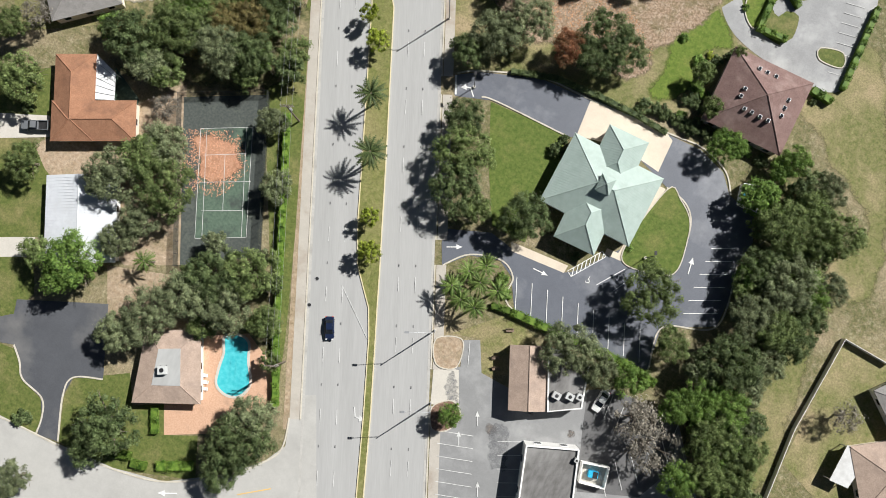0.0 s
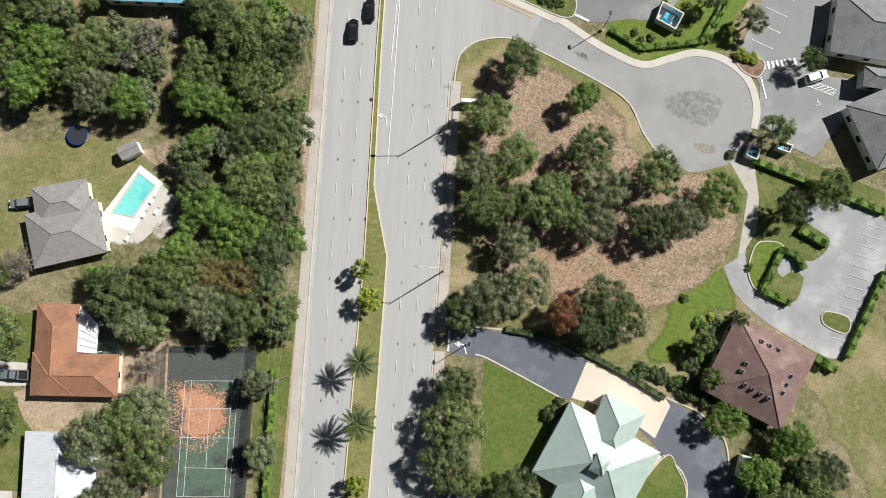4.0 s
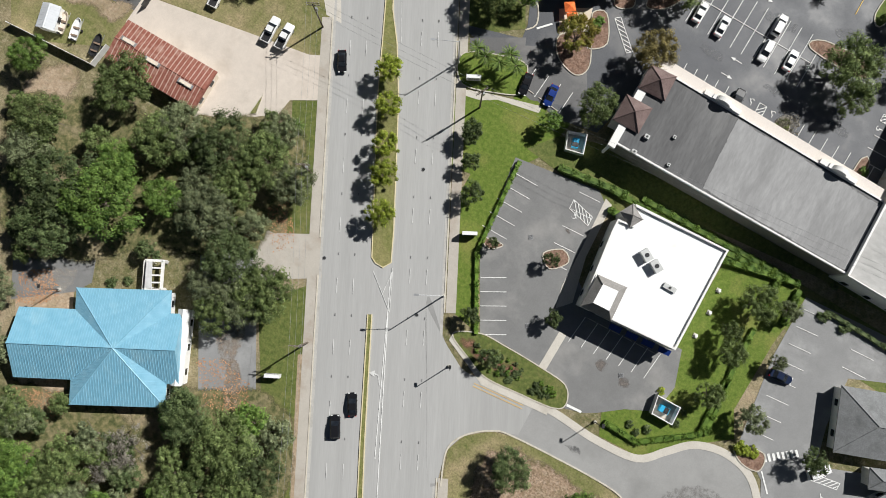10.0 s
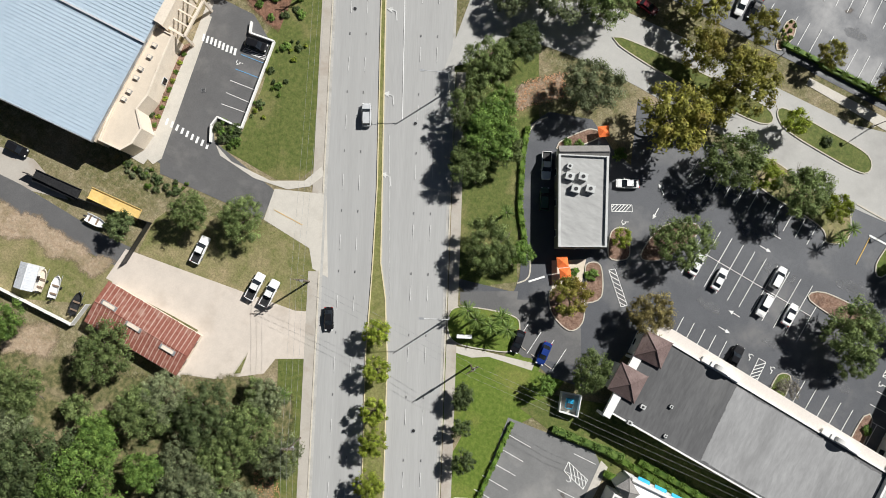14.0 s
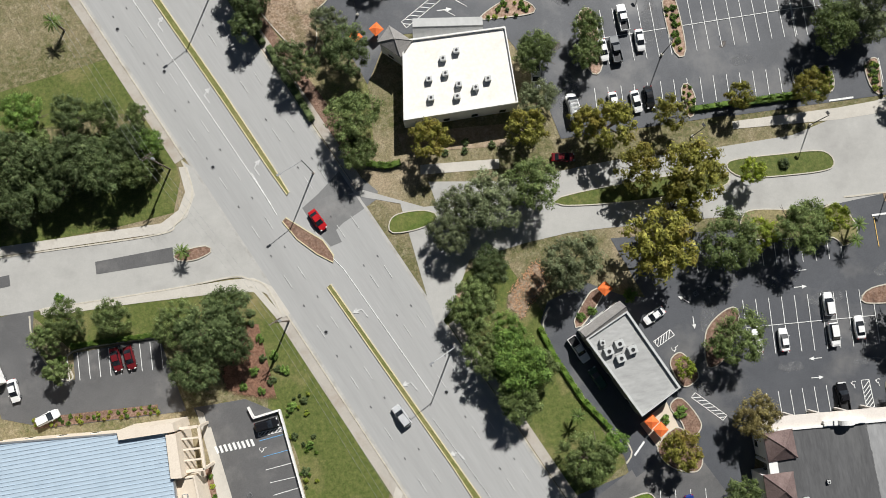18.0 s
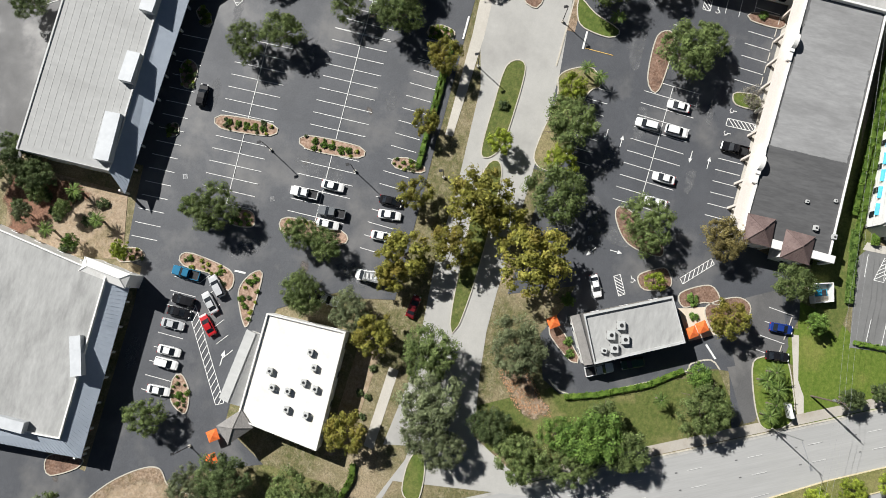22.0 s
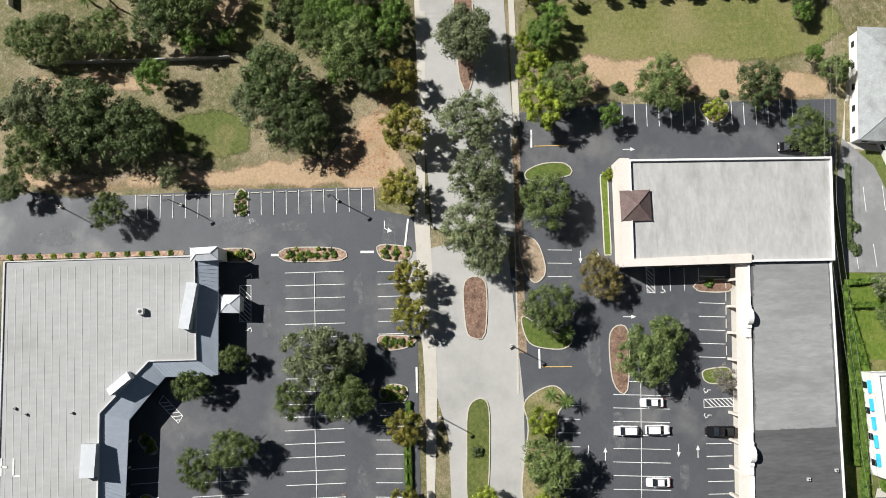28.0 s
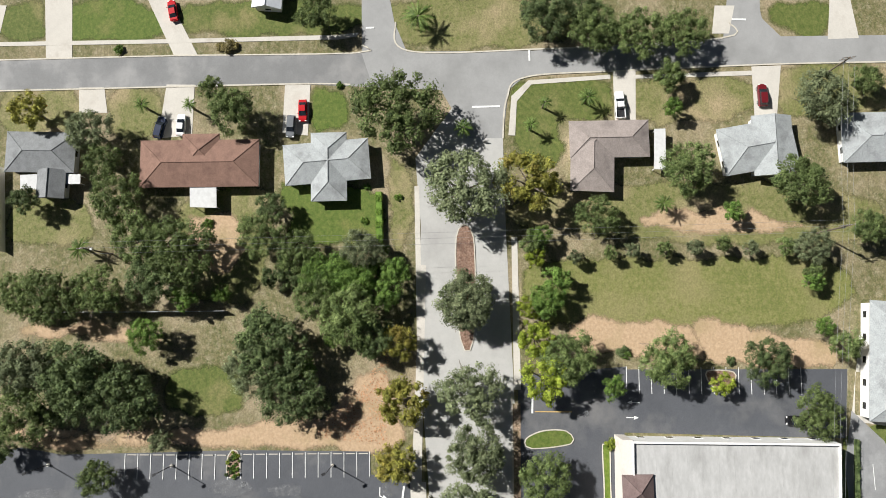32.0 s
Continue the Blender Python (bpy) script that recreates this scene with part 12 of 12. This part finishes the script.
tree(86.2, 301.2, 4.7, "oak")
tree(78.8, 298.3, 5.6, "oak")
tree(70.8, 293.3, 6.2, "oak")
tree(67.2, 285.0, 7.5, "oak")
tree(97.1, 274.7, 5.3, "oak")
tree(101.7, 279.6, 2.8, "oak")
tree(71.5, 268.9, 5.1, "oak")
tree(96.1, 241.2, 8.9, "oak")
tree(72.8, 201.2, 4.3, "oak")
tree(68.2, 214.7, 2.7, "oak")
tree(82.9, 182.5, 6.2, "oak")
tree(102.3, 185.1, 3.4, "oak")
tree(79.0, 160.9, 6.2, "oak")
tree(117.2, 257.5, 4.7, "oak")
tree(111.7, 200.8, 5.8, "oak")
tree(111.4, 191.6, 5.8, "oak")
tree(111.6, 182.2, 5.3, "oak")
tree(100.2, 144.9, 3.7, "oak")
tree(69.8, 147.3, 4.3, "oak")
tree(67.5, 262.3, 4.3, "oak")
tree(93.2, 304.6, 5.1, "grey")
tree(67.7, 248.7, 4.7, "grey")
tree(79.1, 228.2, 8.3, "grey")
tree(96.1, 155.1, 6.2, "grey")
tree(66.7, 158.7, 4.0, "grey")
tree(56.5, 228.8, 6.4, "grey")
tree(79.3, 317.8, 3.2, "dark")
tree(76.2, 267.0, 3.7, "dark")
tree(115.3, 209.9, 6.2, "dark")
tree(116.5, 202.7, 4.5, "dark")
tree(97.9, 316.8, 4.3, "gold")
tree(80.2, 214.7, 6.6, "gold")
tree(62.3, 257.8, 4.5, "green")
tree(95.6, 184.6, 2.3, "green")
tree(73.6, 173.3, 2.3, "green")
tree(63.1, 242.1, 3.2, "green")
tree(58.6, 244.4, 3.4, "green")
tree(64.5, 253.4, 3.4, "green")
tree(65.2, 205.6, 1.7, "grey")
tree(66.4, 194.2, 1.8, "grey")
tree(66.6, 181.6, 1.9, "grey")
tree(66.3, 170.2, 1.6, "grey")
tree(67.1, 175.9, 1.8, "oak")
tree(66.5, 163.4, 1.9, "oak")
tree(60.6, 158.3, 2.2, "oak")
tree(65.8, 198.7, 1.6, "oak")
tree(66.5, 187.8, 1.7, "oak")
palm(98.6, 284.2, 1.5, 4.0)
palm(98.9, 294.1, 1.6, 4.0)
palm(92.4, 227.8, 2.0, 4.0)
palm(98.1, 202.0, 2.0, 4.0)
palm(92.6, 213.8, 1.6, 4.0)
palm(116.4, 236.6, 3.4, 4.0)
palm(69.2, 306.1, 2.3, 4.0)
palm(97.3, 210.8, 1.4, 4.0)
palm(75.6, 187.6, 2.0, 4.0)
hedge([(79.9, 245.6), (69.2, 245.5)], 1.6, 1.6, "hedge")
bush(112.5, 277.2, 1.9, "rust")
bush(112.3, 279.0, 1.2, "rust")
bush(81.2, 248.0, 0.8, "hedge")
bush(81.1, 253.9, 0.8, "hedge")
bush(74.1, 248.7, 0.9, "hedge")
bush(74.3, 281.2, 1.2, "hedge")
bush(78.7, 241.6, 0.9, "hedge")
bush(103.2, 253.7, 0.9, "hedge")
bush(112.2, 300.8, 1.2, "hedge")
street_lamp(1.1, -6.7, 115)
street_lamp(7.0, -19.9, 115)
street_lamp(-38.7, 79.1, 115)
street_lamp(-25.8, 52.0, 115)
street_lamp(-58.9, 119.3, 115)
street_lamp(-78.5, 162.9, 115)
street_lamp(-99.6, 203.8, 115)
street_lamp(-138.7, 283.7, 115)
street_lamp(-122.5, 243.0, 115)
ROADSIDE_POLES = [(-22.8, -26.0), (-43.4, 18.5), (-78.6, 98.4), (-93.6, 128.6), (-106.6, 156.5), (-131.7, 213.7), (-151.6, 248.4), (-180.0, 309.0)]
for _p, _q in zip(ROADSIDE_POLES, ROADSIDE_POLES[1:]):
    power_pole(*_p, ROAD_YAW, 12.0, 2)
    wires(_p, _q)
power_pole(-70.3, 156.6, 60, 12.0, 2)
wires((-106.6, 156.5), (-70.3, 156.6))
wires((-70.3, 156.6), (-42.5, 158.2))
wires((-42.5, 158.2), (18.1, 161.3))
power_pole(102.1, 152.4, -85, 12.0, 2)
power_pole(69.2, 155.2, -85, 12.0, 2)
power_pole(68.3, 301.2, -85, 12.0, 2)
wires((102.1, 152.4), (69.2, 155.2))
wires((69.2, 155.2), (68.3, 301.2))
wires((18.1, 161.3), (69.2, 155.2))
lot_lamp(26.0, 312.9, 25, 7.5, 1)
lot_lamp(25.3, 288.0, 25, 7.5, 1)
lot_lamp(24.7, 255.7, 25, 7.5, 1)
lot_lamp(-19.9, 236.6, 25, 7.5, 1)
lot_lamp(-44.3, 238.1, 25, 7.5, 1)
lot_lamp(-47.3, 256.1, 25, 7.5, 1)
lot_lamp(-47.0, 274.1, 25, 7.5, 1)
lot_lamp(-6.4, 221.6, 25, 7.5, 1)
lot_lamp(18.3, 236.4, 25, 7.5, 1)
lot_lamp(32.2, 25.7, 25, 7.5, 1)
lot_lamp(-14.6, 41.3, 25, 7.5, 1)
lot_lamp(-51.4, 107.5, 25, 7.5, 1)
lot_lamp(-20.9, 111.3, 25, 7.5, 1)
lot_lamp(-127.7, 84.5, 25, 7.5, 1)
lot_lamp(-108.6, 274.7, 25, 7.5, 1)
surface("wood_floor", UNDERGROWTH, [(-102.2, 75.5), (-77.4, 86.0), (-63.4, 61.3), (-53.7, 38.3), (-73.4, 27.2), (-78.5, 42.4), (-91.7, 53.4), (-100.0, 60.6)], 0.022, "shady undergrowth and leaf litter below trees", "undergrowth", True)
woods([(-100.7, 75.4), (-76.5, 85.7), (-62.8, 61.5), (-53.3, 39.0), (-72.6, 28.2), (-77.6, 43.1), (-90.4, 53.8), (-98.6, 60.9)], 34, ("green", "oak", "dark", "oak", "grey"), 2, 4, 1)
surface("wood_floor", UNDERGROWTH, [(-133.8, 60.5), (-105.4, 69.7), (-93.7, 52.3), (-99.1, 47.9), (-119.1, 36.7)], 0.022, "shady undergrowth and leaf litter below trees", "undergrowth", True)
woods([(-131.7, 60.8), (-103.9, 69.7), (-92.4, 52.7), (-97.7, 48.4), (-117.3, 37.5)], 20, ("green", "oak", "grey", "dark"), 2, 4, 2)
surface("wood_floor", UNDERGROWTH, [(42.6, 54.1), (63.0, 56.7), (67.7, 38.5), (65.0, 25.6), (64.2, 11.3), (70.8, -7.7), (60.5, -13.3), (51.2, 2.0), (51.3, 14.7), (54.5, 23.9), (51.0, 33.7)], 0.022, "shady undergrowth and leaf litter below trees", "undergrowth", True)
woods([(41.7, 53.0), (61.6, 55.5), (66.3, 37.6), (63.6, 25.0), (62.9, 11.1), (69.3, -7.5), (59.2, -13.0), (50.1, 2.0), (50.2, 14.4), (53.3, 23.4), (50.0, 33.0)], 34, ("oak", "dark", "green", "grey", "green"), 2, 4.2, 3)
surface("wood_floor", UNDERGROWTH, [(-156.2, 114.0), (-130.8, 124.7), (-100.8, 136.4), (-93.8, 122.3), (-97.9, 107.5), (-110.9, 100.8), (-139.8, 85.7)], 0.022, "shady undergrowth and leaf litter below trees", "undergrowth", True)
woods([(-154.3, 114.6), (-129.4, 125.0), (-100.2, 136.6), (-93.3, 122.7), (-97.3, 108.3), (-110.0, 101.7), (-138.2, 86.9)], 13, ("oak", "dark", "green", "grey"), 1.6, 3.2, 4)
surface("wood_floor", UNDERGROWTH, [(-91.2, 22.9), (-54.4, 41.8), (-48.5, 24.5), (-67.5, 14.1), (-83.1, 10.8)], 0.022, "shady undergrowth and leaf litter below trees", "undergrowth", True)
woods([(-89.3, 22.4), (-53.3, 40.9), (-47.5, 24.0), (-66.1, 13.8), (-81.3, 10.6)], 18, ("oak", "dark", "rust", "green"), 2, 4, 5)
woods([(64.9, 272.6), (68.4, 243.1), (55.0, 243.6), (42.1, 249.9), (39.5, 268.4), (52.8, 272.8)], 9, ("oak", "dark", "green"), 1.6, 3.0, 6)
woods([(52.8, 324.2), (49.1, 296.2), (39.4, 291.5), (34.9, 297.3), (37.4, 323.9)], 8, ("dark", "grey", "dark"), 2.5, 4, 7)
woods([(69.5, 265.1), (68.2, 258.2), (67.8, 242.1), (60.9, 242.2), (59.1, 262.8)], 7, ("green", "oak", "green"), 1.2, 2.2, 8)
surface("wood_floor", UNDERGROWTH, [(-49.8, -18.2), (-34.5, -7.8), (-24.3, -26.8), (-30.5, -24.9), (-44.3, -28.2)], 0.022, "shady undergrowth and leaf litter below trees", "undergrowth", True)
woods([(-48.7, -17.8), (-33.8, -7.6), (-23.8, -26.2), (-29.8, -24.4), (-43.4, -27.6)], 8, ("oak", "dark", "grey"), 2, 3.5, 9)
surface("wood_floor", UNDERGROWTH, [(-202.6, 257.4), (-159.9, 262.7), (-156.2, 255.8), (-157.2, 248.3), (-176.0, 246.0), (-199.9, 244.8)], 0.022, "shady undergrowth and leaf litter below trees", "undergrowth", True)
woods([(-200.4, 256.3), (-158.6, 261.5), (-155.0, 254.7), (-156.0, 247.4), (-174.4, 245.1), (-197.8, 243.9)], 14, ("dark", "oak"), 2.5, 4.5, 10)
roof_ribs(west_plaza, [(13.6, 319.3), (13.2, 283.6), (-5.4, 283.6), (-5.2, 292.4), (-15.1, 302.0), (-58.7, 302.5), (-58.8, 320.3)], 6.66, 0, 1.45, ROOF_LAP, 0.06)
roof_ribs(plaza, [(28.1, 196.0), (26.9, 158.2), (8.5, 159.5), (9.6, 196.9)], 6.06, 0, 3.0, PALE_ROOF, 0.03)
roof_ribs(takeaway, [(27.5, -18.5), (35.9, -15.0), (40.7, -29.0), (32.6, -33.2)], 4.27, 34.0, 0.9, DARK_ROOF, 0.04)
drain(-56.4, 289.9, -70)
drain(-56.8, 271.3, -70)
drain(21.3, 273.6, -70)
drain(-41.3, 121.9, 30)
drain(-48.9, 137.9, 30)
drain(33.7, 204.4, -70)
drain(-49.6, 206.2, -70)
drain(-144.1, 181.0, 30)
drain(-20.4, 121.8, 30)
manhole(-24.9, -8.4)
manhole(-23.8, -13.8)
manhole(-55.7, 75.8)
manhole(-44.7, 53.7)
manhole(-83.7, 114.8)
manhole(-86.5, 146.4)
manhole(-99.3, 152.7)
manhole(-74.5, 140.0)
manhole(-102.5, 194.7)
manhole(-124.6, 210.3)
manhole(-158.8, 279.7)
manhole(-150.2, 269.1)
manhole(-142.8, 247.4)
manhole(-61.9, 113.4)
wheel_stops((-55.2, 163.2), (-64.3, 164.6), 3)
wheel_stops((-31.9, 128.8), (-15.7, 128.8), 6)
wheel_stops((5.5, 177.5), (-10.7, 178.7), 6)
wheel_stops((27.6, 297.4), (27.1, 276.7), 8)
wheel_stops((27.2, 274.0), (26.8, 248.2), 10)
wheel_stops((-135.7, 191.7), (-133.8, 181.0), 4)
stain(-19.2, 120.8, 1.6, 0)
stain(-24.9, 121.8, 1.8, 1)
stain(-42.9, 142.6, 0.9, 2)
stain(-34.0, 256.3, 1.4, 3)
stain(-47.8, 266.5, 1.1, 4)
stain(-68.6, 261.2, 1.6, 5)
stain(-121.0, 298.9, 1.1, 6)
stain(8.5, 270.6, 1.1, 7)
stain(20.1, -19.0, 1.8, 8)
stain(34.6, -12.7, 1.4, 9)
stain(25.6, -12.4, 1.1, 10)
RUSSET_LEAF = material("russet_fallen_leaves", ((0.40, 0.20, 0.10), (0.52, 0.30, 0.17), (0.30, 0.15, 0.08)), 3.0, 0.5, island=0.3, bump=0)
litter([(-136.8, 83.8), (-131.5, 87.3), (-126.8, 83.9), (-129.7, 79.8), (-134.1, 78.1)], 700, "dry russet leaves fallen on the ground", RUSSET_LEAF)
litter([(-96.7, 85.1), (-92.9, 87.8), (-84.7, 85.8), (-82.4, 80.6), (-90.5, 77.6)], 600, "dry russet leaves fallen on the ground", RUSSET_LEAF)
litter([(-127.2, 63.0), (-117.1, 67.1), (-115.4, 63.0), (-119.2, 57.1), (-123.5, 59.9)], 500, "dry russet leaves fallen on the ground", RUSSET_LEAF)
litter([(-98.9, 118.5), (-95.4, 121.7), (-89.9, 114.1), (-93.4, 110.9)], 300, "dry russet leaves fallen on the ground", RUSSET_LEAF)
litter([(-14.6, 64.9), (1.1, 75.7), (15.8, 64.3), (-0.3, 54.7)], 1500, "dry russet leaves fallen on the ground", RUSSET_LEAF)
litter([(39.5, 250.3), (47.6, 244.1), (28.4, 244.8), (30.3, 260.0)], 900, "dry russet leaves fallen on the ground", RUSSET_LEAF)
litter([(-80.1, 218.7), (-77.5, 213.6), (-86.2, 205.4), (-87.2, 212.6)], 500, "dry russet leaves fallen on the ground", RUSSET_LEAF)
bush(-144.3, 210.5, 1.0, "green")
bush(-141.7, 213.2, 0.9, "green")
bush(-138.0, 211.1, 1.0, "green")
bush(-137.9, 207.2, 0.9, "dark")
bush(-139.9, 204.8, 1.1, "green")
bush(-139.2, 214.5, 0.8, "dark")
bush(-139.0, 216.6, 0.9, "dark")
bush(-136.7, 202.6, 1.0, "dark")
bush(-135.2, 204.6, 0.8, "dark")
bush(-142.4, 202.2, 1.0, "green")
bush(-139.0, 200.7, 0.9, "green")
surface("planting_bed", RED_MULCH, [(16.6, 325.4), (15.9, 287.6), (14.9, 287.6), (15.6, 325.4)], 0.16, "narrow mulch bed below the plaza wall", "planting bed")
bush(16.1, 323.3, 0.7, "lime")
bush(16.1, 320.3, 0.7, "hedge")
bush(16.0, 317.3, 0.7, "hedge")
bush(15.9, 314.3, 0.7, "lime")
bush(15.9, 311.2, 0.7, "hedge")
bush(15.8, 308.2, 0.7, "hedge")
bush(15.8, 305.2, 0.7, "lime")
bush(15.7, 302.2, 0.7, "hedge")
bush(15.7, 299.2, 0.7, "hedge")
bush(15.6, 296.2, 0.7, "lime")
bush(15.6, 293.2, 0.7, "hedge")
bush(15.5, 290.2, 0.7, "hedge")
part("roof_sheet", soft_sheet("roof_sheet", [(7.9, 174.5), (7.5, 159.3), (-24.6, 160.9), (-24.5, 176.9)], 5.69, FADED_ROOF, 0.5), plaza)
bush(24.3, 67.1, 1.6, "green")
bush(26.0, 62.1, 1.7, "green")
bush(25.8, 55.1, 1.6, "green")
bush(34.5, 55.2, 1.6, "green")
bush(40.5, 54.7, 1.7, "green")
bush(48.0, 55.8, 1.6, "green")
bush(26.7, 65.1, 1.7, "dark")
bush(25.9, 59.0, 1.7, "dark")
bush(29.2, 55.1, 1.7, "dark")
bush(37.7, 55.1, 1.6, "dark")
bush(44.5, 54.1, 1.7, "dark")
bush(21.7, 54.4, 2.0, "dark")
bush(32.0, 55.2, 1.1, "lime")
bush(25.8, 69.5, 0.9, "lime")
bush(30.6, 72.0, 1.1, "lime")
bush(33.3, 71.6, 1.0, "lime")
surface("bare_patch", DIRT, [(-124.7, 292.2), (-119.6, 287.8), (-116.9, 282.8), (-115.2, 277.4), (-119.1, 273.9), (-123.1, 281.0), (-126.2, 288.3)], 0.16, "worn sandy patch", "soil", True)
surface("mulch_bed", BARK_MULCH, [(-53.2, 114.0), (-50.1, 115.2), (-46.4, 113.6), (-43.8, 110.8), (-45.6, 109.8), (-49.5, 111.2)], 0.16, "bark mulch corner bed", "planting bed", True)
stain(3.3, 203.9, 1.8, 40, WORN, 177, 2.2, 0.38)
stain(-10.8, 204.7, 1.6, 41, WORN, 176, 2.2, 0.38)
stain(-32.6, 206.0, 2.1, 42, WORN, 177, 2.2, 0.38)
stain(-43.9, 206.9, 2.5, 43, WORN, 191, 2.2, 0.38)
stain(-18.5, 187.6, 1.6, 44, WORN, 176, 2.2, 0.38)
stain(-33.4, 188.6, 1.8, 45, WORN, 176, 2.2, 0.38)
stain(-3.4, 186.5, 1.5, 46, WORN, 176, 2.2, 0.38)
stain(-47.5, 200.4, 2.8, 47, WORN, 268, 2.2, 0.38)
stain(6.5, 251.9, 1.8, 48, WORN, 178, 2.2, 0.38)
stain(-14.7, 252.5, 1.8, 49, WORN, 178, 2.2, 0.38)
stain(-30.8, 252.4, 1.6, 50, WORN, 178, 2.2, 0.38)
stain(0.2, 270.7, 1.7, 51, WORN, 179, 2.2, 0.38)
stain(-25.4, 271.2, 1.8, 52, WORN, 179, 2.2, 0.38)
stain(-20.1, 288.4, 1.6, 53, WORN, 180, 2.2, 0.38)
stain(-38.4, 288.6, 1.8, 54, WORN, 180, 2.2, 0.38)
stain(-48.4, 262.6, 3.0, 55, WORN, 263, 2.2, 0.38)
stain(20.8, 276.2, 2.3, 56, WORN, 268, 2.2, 0.38)
stain(19.8, 313.8, 2.5, 57, WORN, -87, 2.2, 0.38)
stain(16.7, 245.3, 2.3, 58, WORN, 178, 2.2, 0.38)
stain(19.9, 264.9, 1.8, 59, WORN, 267, 2.2, 0.38)
stain(-67.9, 249.5, 2.8, 60, WORN, 270, 2.2, 0.38)
stain(-68.0, 273.9, 2.5, 61, WORN, -61, 2.2, 0.38)
stain(-93.2, 290.8, 1.8, 62, WORN, 177, 2.2, 0.38)
stain(-121.5, 288.5, 2.5, 63, WORN, 130, 2.2, 0.38)
stain(-40.7, 212.2, 2.5, 64, WORN, 0, 2.2, 0.38)
stain(-23.9, 201.2, 2.0, 65, WORN, 0, 2.2, 0.38)
stain(-53.3, 188.5, 2.0, 66, WORN, -50, 2.2, 0.38)
stain(22.7, -21.4, 3.0, 67, WORN, -63, 2.2, 0.38)
stain(10.1, -16.7, 2.1, 68, WORN, -63, 2.2, 0.38)
stain(23.6, 215.9, 1.6, 69, WORN, 177, 2.2, 0.38)
stain(-8.1, 205.2, 2.3, 70, WORN, 176, 2.2, 0.38)
lounger(-84.7, 36.3, -7.2)
lounger(-84.6, 33.1, -7.2)
lounger(-82.8, 34.9, -7.5)
lounger(-85.3, 27.4, -7.3)
surface("bare_patch", SANDY, [(35.7, 323.4), (32.7, 311.6), (33.5, 290.5), (33.9, 272.8), (36.7, 256.3), (44.3, 250.2), (42.7, 243.1), (26.6, 243.2), (27.9, 274.1), (28.1, 302.2), (28.6, 318.6)], 0.0195, "sandy leaf-strewn ground below the trees", "soil", True)
surface("bare_patch", SANDY, [(74.6, 191.7), (76.0, 177.6), (73.2, 160.2), (69.0, 158.2), (68.8, 174.5), (71.0, 190.8)], 0.0215, "pale sandy soil behind the houses", "soil", True)
surface("bare_patch", SANDY, [(54.9, 319.0), (54.7, 302.3), (51.7, 290.4), (48.1, 291.6), (50.5, 304.7), (51.2, 319.0)], 0.0205, "sandy ground along the fence", "soil", True)
surface("bare_patch", SANDY, [(76.3, 285.9), (77.2, 275.3), (68.8, 271.7), (63.1, 277.5), (65.6, 284.6)], 0.0225, "bare sandy ground among trees", "soil", True)
surface("verge", LAWN, [(-57.9, 153.6), (-53.4, 158.8), (-41.0, 162.8), (-16.3, 162.8), (16.9, 163.6), (21.0, 157.3), (4.5, 157.5), (-13.0, 156.6), (-33.0, 155.0), (-42.3, 152.7), (-48.5, 152.0)], 0.0175, "grass strip behind the plaza", "verge")
hedge([(-50.5, 153.0), (-35.6, 154.4)], 1.6, 1.3, "green")
hedge([(-32.7, 155.2), (-16.3, 154.6), (0.4, 154.7)], 1.4, 1.2, "hedge")
fence([(-44.7, 162.2), (-15.7, 161.8), (17.6, 162.0)], 1.8, MESH_FENCE, "dark wire fence behind the plaza", 0.06)
tree(65.3, 214.2, 2.5, "lime")
tree(55.2, 215.7, 2.5, "lime")
tree(69.3, 212.7, 2.5, "green")
tree(60.1, 210.0, 3.2, "green")
tree(64.2, 28.8, 4.6, "dark")
tree(63.5, 22.9, 4.4, "dark")
tree(66.0, 35.7, 4.0, "grey")
lawn_light(-10.8, 145.9)
lawn_light(-10.5, 141.1)
lawn_light(-10.9, 135.7)
fence([(87.0, 324.5), (69.3, 323.6)], 1.8, WHITE_WALL, "pale board fence beside a back garden")
